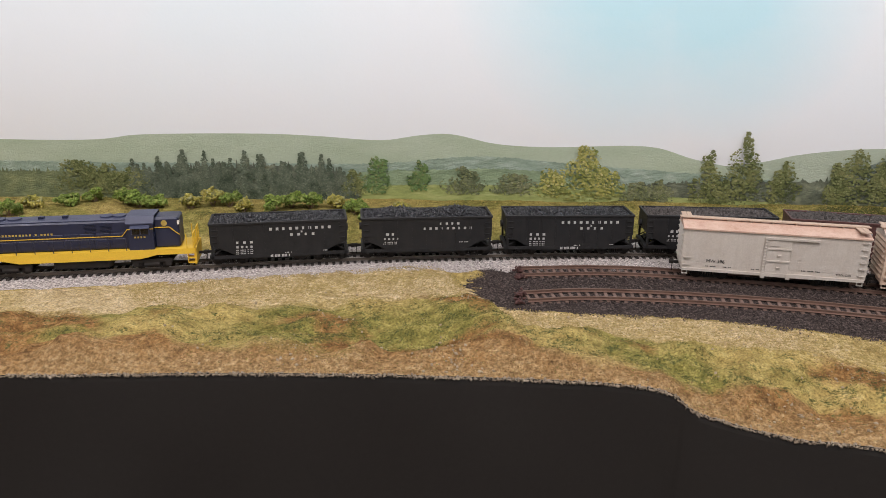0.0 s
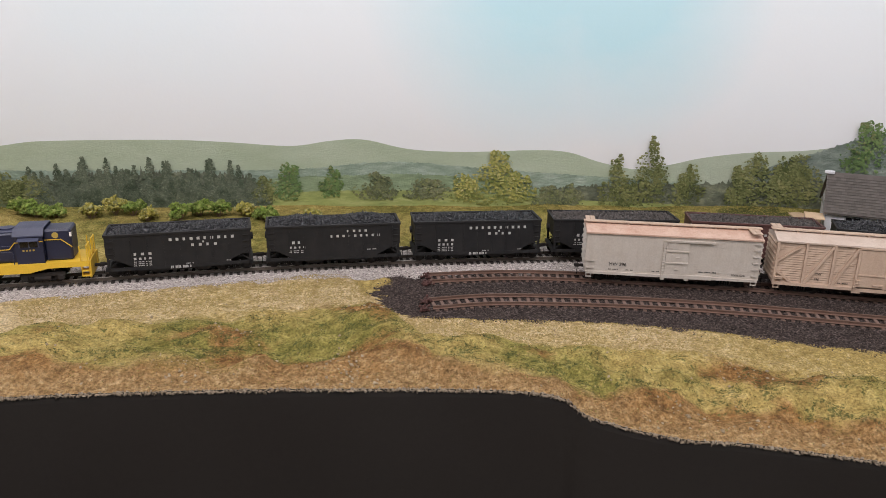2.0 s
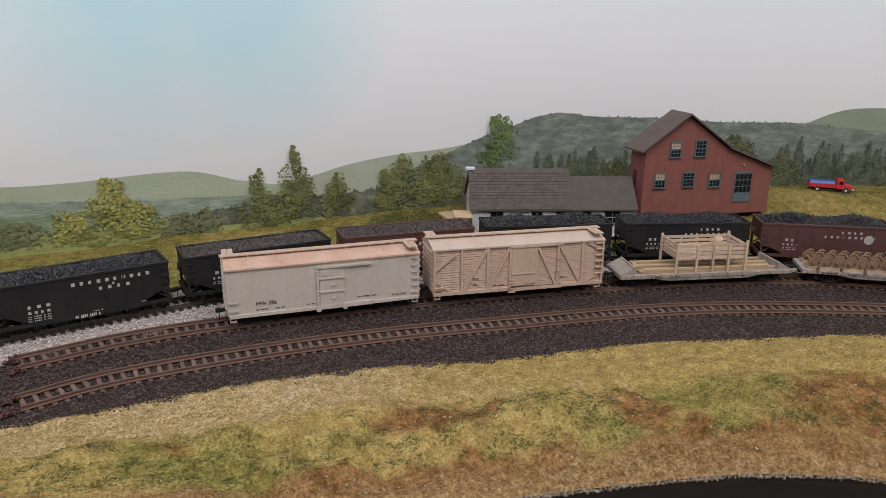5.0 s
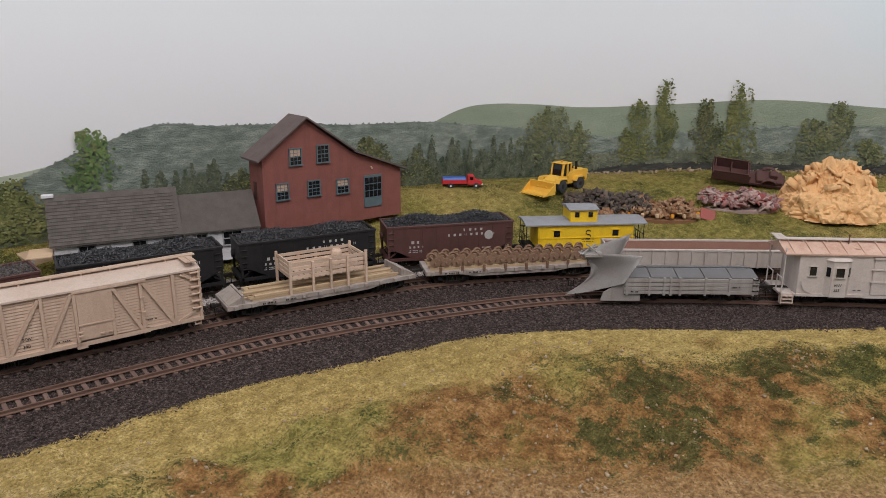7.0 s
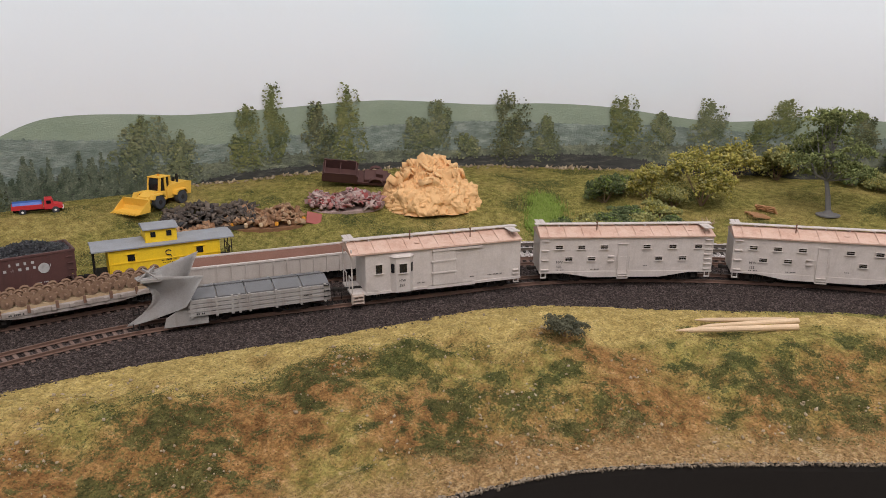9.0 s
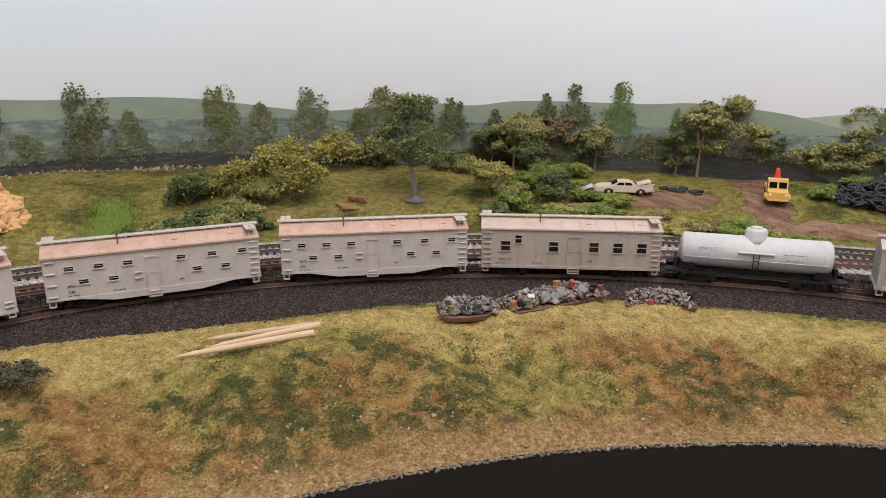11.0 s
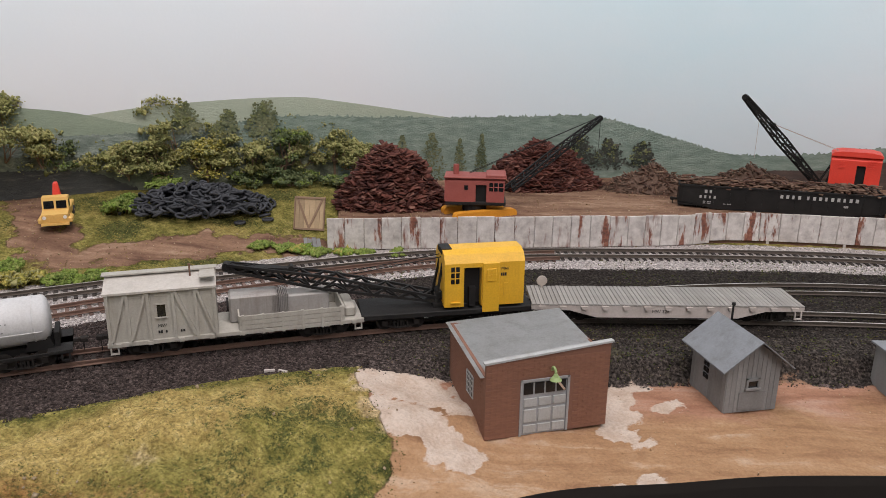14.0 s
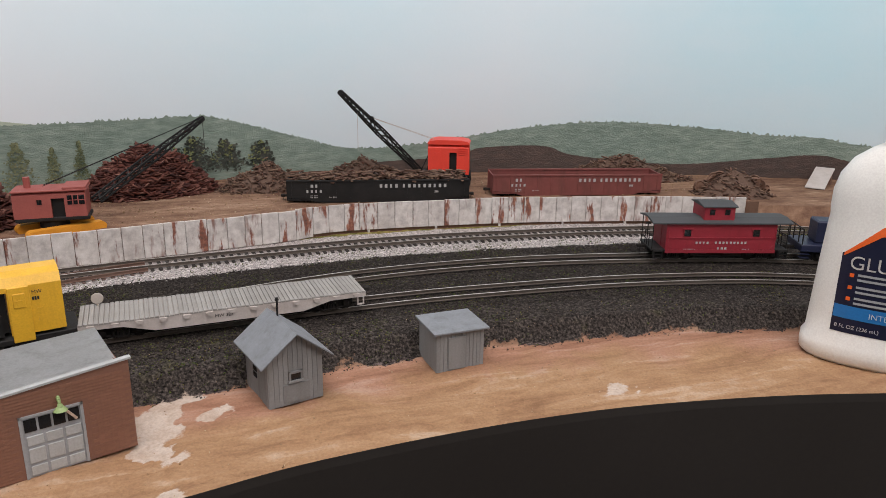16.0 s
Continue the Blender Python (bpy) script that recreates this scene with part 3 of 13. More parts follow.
def ground(x, y):
    """Height of the modelled land at places in the plane."""
    x, y = np.asarray(x, float), np.asarray(y, float)
    dx, dy = x - HUB[0], y - HUB[1]
    th, r = np.arctan2(dy, dx), np.hypot(dx, dy)
    th = np.where(th < np.radians(-140), th + 2 * np.pi, th)
    rf, rb, rw = radius(EDGE, th), radius(BALLAST, th), radius(BACK, th)
    rc = radius(TRACK_C, th) + 0.03
    te, _, oe = polar(EDGE)
    zf = np.interp(th, te, EDGE[oe, 2])
    deg = np.degrees(th)
    hump = np.interp(deg, [-110, -47, -40, -20, 20, 50, 75, 88, 95, 150], [0, 0, 0.008, 0.013, 0.013, 0.013, 0.012, 0.010, 0.010, 0.010])
    zb = np.interp(deg, [-110, -46, -39, 85, 100, 150], [-0.0020, -0.0020, 0.012, 0.012, 0.0125, 0.0125])
    u = np.clip((r - rf) / np.maximum(rb - rf, 1e-3), 0, 1)
    peak = np.interp(deg, [-110, 80, 95, 150], [0.62, 0.62, 0.28, 0.28])
    bell = np.where(u < peak, smooth01(u / peak), 1 - smooth01((u - peak) / (1 - peak)) * np.interp(deg, [75, 85], [0.75, 1.0]))
    west = np.interp(deg, [58, 80], [0.0, 1.0])
    bank = smooth01(u / 0.13) * (1 - smooth01((u - 0.30) / 0.5)) * (0.25 + 1.5 * patchy(x, y, 11, 3, 2))
    bell = bell * (1 - west) + bank * west
    wob = (patchy(x, y, 22, 1) - 0.5) * 0.0105 + (patchy(x, y, 60, 2) - 0.5) * 0.0045
    wob = wob * (1 + west * (0.5 - 1.2 * smooth01((u - 0.55) / 0.2)))
    near = zf + (zb - zf) * smooth01(u * 1.1) + hump * bell + wob * np.interp(deg, [-50, -40], [0.25, 1]) * smooth01(u * 6) * smooth01((1 - u) * 7)
    flat = np.where(r > rb, zb + (0.0105 - zb) * smooth01((r - rb) / 0.012), near)
    v = np.clip((r - rc) / np.maximum(rw - rc, 1e-3), 0, 1)
    far = 0.0105 + (back_height(th) - 0.0105) * smooth01(v * 1.25) + wavy(x, y, 40, 3.0) * 0.0022 * smooth01(v * 4)
    # scrapyard shelf behind the retaining wall
    rwall = radius(WALL_LINE, th)
    shelf = np.where((deg < -38.5) & (r > rwall + 0.003), 0.0295 + wavy(x, y, 60, 5.0) * 0.0008, far)
    return np.where(r > rc, np.where(deg < -38.5, shelf, far), flat)


def gz(x, y):
    return float(ground(np.array([x]), np.array([y]))[0])


# ---- ground sheet ----
COVER = {}


def cover_at(key, r, th):
    """Cover weights at places, from the sheet's own grid."""
    i = np.clip(np.searchsorted(COVER["th"], th), 0, len(COVER["th"]) - 1)
    k = (r - COVER["rf"][i]) / (COVER["rw"][i] - COVER["rf"][i])
    a = COVER[key]
    return a[i, np.clip((k * (a.shape[1] - 1)).round().astype(int), 0, a.shape[1] - 1)]


def ground_sheet():
    th = np.radians(np.concatenate([np.linspace(-112, 100, 640), np.linspace(100.4, 150, 90)]))
    nr = 300
    rf, rw = radius(EDGE, th), radius(BACK, th) + 0.004
    k = np.linspace(0, 1, nr)
    r = rf[:, None] + (rw - rf)[:, None] * k[None]
    x, y = HUB[0] + r * np.cos(th)[:, None], HUB[1] + r * np.sin(th)[:, None]
    z = ground(x, y)
    rng = np.random.default_rng(4)
    z += rng.normal(0, 0.00022, z.shape) * (k[None] > 0.004)
    n = len(th)
    co = np.stack([x, y, z], -1).reshape(-1, 3)
    i = (np.arange(n - 1)[:, None] * nr + np.arange(nr - 1)[None]).reshape(-1)
    f = np.stack([i, i + 1, i + nr + 1, i + nr], 1)
    me = bpy.data.meshes.new("ground")
    me.vertices.add(len(co))
    me.vertices.foreach_set("co", co.reshape(-1).astype(np.float32))
    me.loops.add(f.size)
    me.loops.foreach_set("vertex_index", f[:, ::-1].reshape(-1).astype(np.int32))
    me.polygons.add(len(f))
    me.polygons.foreach_set("loop_start", np.arange(0, f.size, 4, dtype=np.int32))
    me.update(calc_edges=True)
    me.polygons.foreach_set("use_smooth", [True] * len(f))
    X, Y = x.reshape(-1), y.reshape(-1)
    R, T = r.reshape(-1), np.repeat(th, nr)
    zone = zones(X, Y, R, T)
    tint = tints(X, Y, R, T)
    COVER["th"], COVER["rf"], COVER["rw"] = th, rf, rw
    COVER["zone"], COVER["tint"] = zone.reshape(n, nr, 4), tint.reshape(n, nr, 4)
    a = me.attributes.new("cover", "FLOAT_COLOR", "POINT")
    a.data.foreach_set("color", zone.reshape(-1).astype(np.float32))
    b = me.attributes.new("tint", "FLOAT_COLOR", "POINT")
    b.data.foreach_set("color", tint.reshape(-1).astype(np.float32))
    me.materials.append(ground_material())
    ob = new("ground", me)
    return tagged(ob, "scenic ground of straw grass, cinders and bare earth", "ground", kind="structure")


def soft_in(d, edge, width):
    return np.clip((edge - d) / width + 0.5, 0, 1)


DIRT = curve([(1.21, -0.60), (1.13, -0.575), (1.06, -0.56), (1.03, -0.60), (0.99, -0.68), (0.95, -0.72)])


def zones(x, y, r, th):
    """Cover weights: cinders, pale ballast, bare earth, and the slope from the edge."""
    rb, rf = radius(BALLAST, th + 0.018 * wavy(x, y, 95, 2.0) + 0.010 * wavy(x, y, 260, 4.0)), radius(EDGE, th)
    deg = np.degrees(th)
    dc = to_line(x, y, TRACK_C) + 0.012 * (patchy(x, y, 90, 5) - 0.5) * np.interp(deg, [80, 92], [0.3, 1.0])
    db = to_line(x, y, TRACK_B)
    white = np.interp(deg, [-84, -80], [0, 1]) * soft_in(dc, np.interp(deg, [-40, -20, 80, 92], [0.036, 0.028, 0.028, 0.042]), 0.010)
    white = np.maximum(white, soft_in(db, 0.024, 0.01) * ((deg < 0) & (deg > -62)))
    dark = soft_in(rb - r + 0.004 * wavy(x, y, 170, 3.0) + 0.002 * wavy(x, y, 420, 1.0), 0.0, 0.012) * soft_in(r - radius(TRACK_C, th), -0.012, 0.012) * soft_in(0.022 - x + 0.030 * (patchy(x, y, 50, 9) - 0.5), 0.0, 0.034)
    earth = soft_in(to_line(x, y, DIRT) + 0.026 * (patchy(x, y, 60, 33) - 0.5), 0.020, 0.026)
    earth = np.maximum(earth, soft_in(deg, -39.5 + 3.0 * (patchy(x, y, 40, 23) - 0.5), 0.9) * soft_in(r - rb, 0.04, 0.006))
    earth = np.maximum(earth, ((deg < -38.5) & (r > radius(WALL_LINE, th))) * 1.0)
    earth = np.maximum(earth, 0.75 * soft_in(to_line(x, y, curve([(1.17, -0.38), (1.14, -0.45), (1.13, -0.50)])), 0.03, 0.03))
    u = np.clip((r - rf) / np.maximum(rb - rf, 1e-3), 0, 1)
    u = np.where(r > rb + 0.05, 1.4, u)
    return np.stack([dark, white, earth, u], -1)


TUFTS = [(.642, .127, .016), (.658, .07, .018), (.674, .017, .015), (.682, -.011, .016), (.715, -.049, .013), (.717, -.068, .015), (.584, .202, .014), (.559, .281, .015),
         (.70, .09, .012), (.745, -.12, .016), (.735, -.19, .02), (.738, -.27, .020), (.728, -.33, .016), (.718, -.41, .018), (.70, -.43, .014), (.71, -.50, .012), (.63, .21, .012)]
PLASTER = [(.765, -.590, .026), (.745, -.610, .026), (.725, -.600, .020), (.705, -.60, .022), (.690, -.635, .018), (.721, -.647, .012), (.685, -.572, .014), (.716, -.589, .015), (.677, -.619, .022), (.654, -.712, .02), (.664, -.672, .018), (.626, -.744, .010), (0.412, -0.805, .004), (0.403, -0.807, .004), (0.395, -0.814, .004)]


PLASTER += [(.718, -.611, .030), (.690, -.580, .026), (.660, -.582, .020), (.742, -.607, .018), (.705, -.640, .020), (.642, -.712, .022), (.633, -.684, .018), (.612, -.660, .012), (.618, -.675, .013), (.606, -.693, .010), (.595, -.606, .006), (.589, -.619, .005), (.582, -.630, .004)]
BARE = [(.347, .374, .006), (.300, .396, .006), (.312, .372, .005), (.33, .385, .005), (.735, -.47, .004), (.664, -.098, .006), (.668, -.489, .005), (.572, .139, .003)]


def tints(x, y, r, th):
    """Weights of dark green tufts, brown soil, smeared plaster and lush green."""
    rb, rf = radius(BALLAST, th), radius(EDGE, th)
    deg = np.degrees(th)
    u = np.clip((r - rf) / np.maximum(rb - rf, 1e-3), 0, 1)
    near = (r < rb) & (deg > -41)
    west = np.interp(deg, [52, 76], [0, 1])
    # clumps of dark foam: a few set places and a ragged scatter under the crest
    tuft = np.zeros_like(x)
    ragged = patchy(x, y, 95, 11)
    for a, b, c in TUFTS:
        d = np.hypot(x - a, y - b)
        tuft = np.maximum(tuft, soft_in(d + 0.060 * (ragged - 0.5), c * 0.65, 0.045))
    crest = np.interp(deg, [-40, -30, -15, 15, 45, 62], [0.38, 0.48, 0.64, 0.68, 0.72, 0.66]) + 0.34 * (patchy(x, y, 16, 4) - 0.5)
    low = soft_in(u, crest, 0.24)
    green = np.clip((patchy(x, y, 15, 6) * 0.40 + patchy(x, y, 120, 7) * 0.60 - 0.36) * 3.2, 0, 1)
    tuft = np.maximum(tuft * 0.85, green * low * np.interp(deg, [-40, -22, -10, 0, 15, 40], [1.05, 0.9, 0.85, 0.95, 1.12, 1.0])) * (0.50 + 0.80 * ragged)
    tuft = tuft * soft_in(-u, -0.10, 0.10)
    brown = np.clip((patchy(x, y, 18, 8) - 0.30) * 2.6, 0, 1)
    soil = low * (0.30 + 0.55 * brown) * np.interp(deg, [-40, -24], [0.6, 1.0]) + 0.10 * low * np.interp(deg, [20, 34], [0, 1])
    # the western bank: brown hollows at the foot, olive hummocks, straw field behind
    foot = soft_in(u + 0.30 * (patchy(x, y, 26, 12) - 0.5), 0.20, 0.12)
    scar = np.clip((patchy(x, y, 20, 13) - 0.46) * 3.2, 0, 1) * soft_in(u, 0.62, 0.2) * 0.95
    soil = soil * (1 - west) + np.maximum(foot, scar) * west
    hum = np.clip((patchy(x, y, 26, 14) * 0.30 + patchy(x, y, 190, 15) * 0.70 - 0.42) * 2.8, 0, 0.50) * soft_in(np.abs(u - 0.38), 0.24, 0.16)
    tuft = (tuft * (1 - west) + hum * west) * near
    soil = soil * near
    plaster = np.zeros_like(x)
    for a, b, c in PLASTER:
        d = np.hypot(x - a, (y - b))
        plaster = np.maximum(plaster, soft_in(d + 0.018 * (patchy(x, y, 70, 16) - 0.5) + 0.004 * (patchy(x, y, 200, 17) - 0.5), c * 0.78, 0.006))
    mead = patchy(x, y, 20, 18)
    lush = np.interp(deg, [-41, -30, -20, -5, 15, 40], [0.85, 0.65, 0.42, 0.32, 0.10, 0.08]) + 0.5 * (mead - 0.5) - 0.45 * soft_in(np.abs(u - 0.72), 0.14, 0.15)
    lush = np.maximum(lush, 0.75 * low * (1 - 0.4 * brown))
    tuft = np.maximum(tuft, np.interp(deg, [-40, -33, -26], [0.62, 0.5, 0.0]) * np.clip((patchy(x, y, 60, 41) - 0.30) * 2.4, 0, 1) * near)
    lush = lush * (1 - west) + west * np.clip(0.66 + 0.9 * (mead - 0.5), 0, 1) * soft_in(u, 0.62, 0.2)
    # a green fringe where the turf meets the cinders
    fringe = soft_in(-u, -0.94, 0.05) * np.interp(deg, [-40, 5, 20], [1, 1, 0]) * (1 - west)
    lush = np.clip(np.maximum(lush, fringe), 0, 1) * near
    tuft = np.maximum(tuft, 0.55 * fringe * ragged * near)
    far = r > radius(TRACK_C, th) + 0.03
    lush = np.where(far, np.interp(deg, [-38, -5, 20, 60, 76, 86, 130], [0.85, 0.85, 0.80, 0.78, 0.80, 0.75, 0.70]) + 0.7 * (mead - 0.5), lush)
    tuft = np.where(far, np.clip((patchy(x, y, 22, 19) - 0.42) * 2.4, 0, 1) * np.interp(deg, [-38, 0, 25, 60, 80, 88], [0.85, 0.8, 0.68, 0.60, 0.55, 0.45]), tuft)
    tuft = np.where(far, np.maximum(tuft, soft_in(np.hypot(x - 0.405, y - 0.70) + 0.03 * (ragged - 0.5), 0.045, 0.03)), tuft)
    # bare sandy scuffs in the grass, and the pale granular field to the west
    for a, b, c in BARE:
        d = np.hypot(x - a, y - b) + 0.030 * (patchy(x, y, 60, 21) - 0.5)
        plaster = np.maximum(plaster, 0.55 * soft_in(d, c, 0.014) * near)
    plaster = np.maximum(plaster, np.interp(deg, [78, 92], [0.0, 1.0]) * near * soft_in(-u, -0.60, 0.2) * (0.48 + 0.60 * patchy(x, y, 34, 22)))
    # black mossy cinders of the yard
    lush = np.where((r > rb) & ~far, np.interp(deg, [-46, -36], [1.0, 0.0]), lush)
    return np.stack([tuft, soil, plaster, lush], -1)


def ground_material():
    m, nt, bsdf, co = base_mat("scenic_ground")
    at = nt.nodes.new("ShaderNodeAttribute")
    at.attribute_name = "cover"
    sep = nt.nodes.new("ShaderNodeSeparateColor")
    nt.links.new(at.outputs["Color"], sep.inputs["Color"])
    n_big, n_mid, n_fine = noise_tex(nt, co, 14, 5, 0.6), noise_tex(nt, co, 70, 5, 0.65), noise_tex(nt, co, 620, 3, 0.6)
    n_edge = noise_tex(nt, co, 160, 4, 0.7)

    def mask(ch, spread=0.7):
        a = math_node(nt, "SUBTRACT", n_edge, 0.5)
        a = math_node(nt, "MULTIPLY", a, spread)
        a = math_node(nt, "ADD", a, ch)
        return ramp(nt, a, [(0.42, (0, 0, 0)), (0.56, (1, 1, 1))])
    ti = nt.nodes.new("ShaderNodeAttribute")
    ti.attribute_name = "tint"
    tsep = nt.nodes.new("ShaderNodeSeparateColor")
    nt.links.new(ti.outputs["Color"], tsep.inputs["Color"])
    n_grit = noise_tex(nt, co, 260, 4, 0.7)
    n_soft = noise_tex(nt, co, 130, 7, 0.72)
    straw = ramp(nt, n_soft, [(0.28, (0.228, 0.162, 0.058)), (0.42, (0.402, 0.294, 0.100)), (0.56, (0.558, 0.420, 0.156)), (0.74, (0.720, 0.570, 0.269))])
    lushg = ramp(nt, n_soft, [(0.30, (0.088, 0.089, 0.024)), (0.43, (0.201, 0.184, 0.049)), (0.56, (0.342, 0.296, 0.087)), (0.72, (0.543, 0.450, 0.165))])
    soil = ramp(nt, n_soft, [(0.28, (0.078, 0.039, 0.015)), (0.40, (0.192, 0.097, 0.035)), (0.50, (0.312, 0.164, 0.060)), (0.60, (0.416, 0.240, 0.095)), (0.72, (0.603, 0.395, 0.211))])
    tuft = ramp(nt, n_soft, [(0.30, (0.018, 0.029, 0.011)), (0.46, (0.046, 0.066, 0.022)), (0.58, (0.092, 0.110, 0.034)), (0.72, (0.21, 0.19, 0.068))])

    def soft_mask(ch, lo=0.40, hi=0.62, spread=0.8):
        w = math_node(nt, "ADD", math_node(nt, "MULTIPLY", n_mid, 0.30), math_node(nt, "MULTIPLY", n_grit, 0.70))
        a = math_node(nt, "MULTIPLY", math_node(nt, "SUBTRACT", w, 0.5), spread)
        return ramp(nt, math_node(nt, "ADD", a, ch), [(lo, (0, 0, 0)), (hi, (1, 1, 1))])
    grass = mix(nt, soft_mask(ti.outputs["Alpha"], 0.3, 0.8), straw, lushg)
    grass = mix(nt, soft_mask(tsep.outputs["Green"], 0.24, 0.80, 1.9), grass, soil)
    n_leaf = noise_tex(nt, co, 480, 3, 0.7)
    crumb = math_node(nt, "ADD", math_node(nt, "MULTIPLY", n_grit, 0.45), math_node(nt, "MULTIPLY", n_leaf, 0.55))
    crumb = math_node(nt, "MULTIPLY", math_node(nt, "SUBTRACT", crumb, 0.5), 4.2)
    grass = mix(nt, ramp(nt, math_node(nt, "ADD", crumb, tsep.outputs["Red"]), [(0.38, (0, 0, 0)), (0.74, (0.82,) * 3)]), grass, tuft)
    u = at.outputs["Alpha"]
    tan = ramp(nt, n_grit, [(0.25, (0.159, 0.088, 0.040)), (0.5, (0.366, 0.232, 0.106)), (0.8, (0.634, 0.464, 0.263))])
    foot = math_node(nt, "ADD", u, math_node(nt, "MULTIPLY", math_node(nt, "SUBTRACT", n_mid, 0.5), 0.35))
    grass = mix(nt, ramp(nt, foot, [(0.03, (1, 1, 1)), (0.20, (0, 0, 0))]), grass, tan)
    sand = ramp(nt, n_soft, [(0.30, (0.380, 0.270, 0.132)), (0.5, (0.609, 0.466, 0.259)), (0.72, (0.793, 0.650, 0.431))])
    grass = mix(nt, soft_mask(tsep.outputs["Blue"], 0.22, 0.85, 1.5), grass, sand)
    broad, smear = noise_tex(nt, co, 13, 6, 0.6), noise_tex(nt, co, 60, 8, 0.65)
    broad.node.inputs["Distortion"].default_value, smear.node.inputs["Distortion"].default_value = 1.2, 1.5
    swirl = math_node(nt, "ADD", math_node(nt, "MULTIPLY", broad, 0.6), math_node(nt, "MULTIPLY", smear, 0.4))
    lie = nt.nodes.new("ShaderNodeMapping")
    lie.inputs["Rotation"].default_value = (0, 0, math.radians(-38))
    nt.links.new(co, lie.inputs["Vector"])
    wiped = noise_tex(nt, lie.outputs["Vector"], 26, 7, 0.62, (0.45, 2.6, 1))
    wiped.node.inputs["Distortion"].default_value = 0.8
    swirl = math_node(nt, "ADD", math_node(nt, "MULTIPLY", swirl, 0.45), math_node(nt, "MULTIPLY", wiped, 0.55))
    earth = ramp(nt, swirl, [(0.36, (0.211, 0.116, 0.064)), (0.44, (0.301, 0.171, 0.095)), (0.50, (0.358, 0.214, 0.118)), (0.55, (0.398, 0.249, 0.146)), (0.60, (0.471, 0.340, 0.237)), (0.66, (0.407, 0.261, 0.158))])
    clay = ramp(nt, wiped, [(0.35, (0.257, 0.124, 0.079)), (0.55, (0.368, 0.198, 0.134)), (0.7, (0.445, 0.288, 0.219))])
    back = math_node(nt, "ADD", u, math_node(nt, "MULTIPLY", math_node(nt, "SUBTRACT", broad, 0.5), 1.6))
    earth = mix(nt, ramp(nt, back, [(0.52, (0, 0, 0)), (0.85, (0.9,) * 3)]), earth, clay)
    yard = ramp(nt, swirl, [(0.34, (0.090, 0.049, 0.034)), (0.44, (0.172, 0.097, 0.066)), (0.53, (0.267, 0.160, 0.105)), (0.64, (0.413, 0.281, 0.197))])
    earth = mix(nt, ramp(nt, u, [(0.98, (0, 0, 0)), (1.0, (1, 1, 1))]), earth, yard)
    chalk = ramp(nt, n_mid, [(0.3, (0.431, 0.326, 0.252)), (0.6, (0.554, 0.462, 0.392))])
    earth = mix(nt, soft_mask(tsep.outputs["Blue"], 0.40, 0.62, 1.5), earth, chalk)
    cinder = ramp(nt, n_fine, [(0.3, (0.030, 0.023, 0.022)), (0.5, (0.070, 0.054, 0.050)), (0.75, (0.165, 0.128, 0.118))])
    black = ramp(nt, n_fine, [(0.3, (0.022, 0.019, 0.018)), (0.5, (0.044, 0.037, 0.033)), (0.75, (0.099, 0.082, 0.072))])
    black = mix(nt, ramp(nt, n_mid, [(0.58, (0, 0, 0)), (0.72, (0.35,) * 3)]), black, (0.085, 0.082, 0.036))
    cinder = mix(nt, ti.outputs["Alpha"], cinder, black)
    white = ramp(nt, n_fine, [(0.3, (0.30, 0.26, 0.245)), (0.5, (0.57, 0.515, 0.495)), (0.72, (0.76, 0.70, 0.68))])
    c = mix(nt, mask(sep.outputs["Blue"]), grass, earth)
    c = mix(nt, mask(sep.outputs["Red"], 0.9), c, cinder)
    c = mix(nt, mask(sep.outputs["Green"], 0.8), c, white)
    gritty = mix(nt, mask(sep.outputs["Blue"]), (0.65,) * 3, (0.2,) * 3)
    gritty = mix(nt, mask(sep.outputs["Red"], 0.9), gritty, (0.9,) * 3)
    c = mix(nt, gritty, c, ramp(nt, n_fine, [(0.32, (0.36,) * 3), (0.50, (0.95,) * 3), (0.66, (1.4,) * 3)]), "MULTIPLY")
    nt.links.new(c, bsdf.inputs["Base Color"])
    bsdf.inputs["Roughness"].default_value = 0.95
    bsdf.inputs["Specular IOR Level"].default_value = 0.12
    rough_turf = math_node(nt, "ADD", math_node(nt, "MULTIPLY", n_grit, 2.4), math_node(nt, "MULTIPLY", n_fine, 1.2))
    level = mix(nt, mask(sep.outputs["Blue"]), (1.0,) * 3, (0.22,) * 3)
    bump(nt, bsdf, math_node(nt, "MULTIPLY", rough_turf, level), 0.0019)
    return m


ground_sheet()


def fascia():
    bm = bmesh.new()
    c = curve([tuple(p) for p in EDGE[::3]], 6)
    prev = None
    for i in range(len(c)):
        p, d = along(c, arc(c)[i])
        nrm = np.array((d[1], -d[0]))
        inn = p + nrm * 0.0005
        top = c[i, 2] + 0.0005
        row = [bm.verts.new((p[0], p[1], top)), bm.verts.new((inn[0], inn[1], top - 0.0050)), bm.verts.new((inn[0], inn[1], -0.6)), bm.verts.new((p[0], p[1], -0.6))]
        if prev:
            for k in range(4):
                bm.faces.new((prev[k], prev[(k + 1) % 4], row[(k + 1) % 4], row[k]))
        prev = row
    bmesh.ops.recalc_face_normals(bm, faces=bm.faces[:])
    ob = part("fascia", bm, "fascia")
    return tagged(ob, "dark brown painted hardboard fascia along the layout edge", "fascia", kind="structure")


fascia()


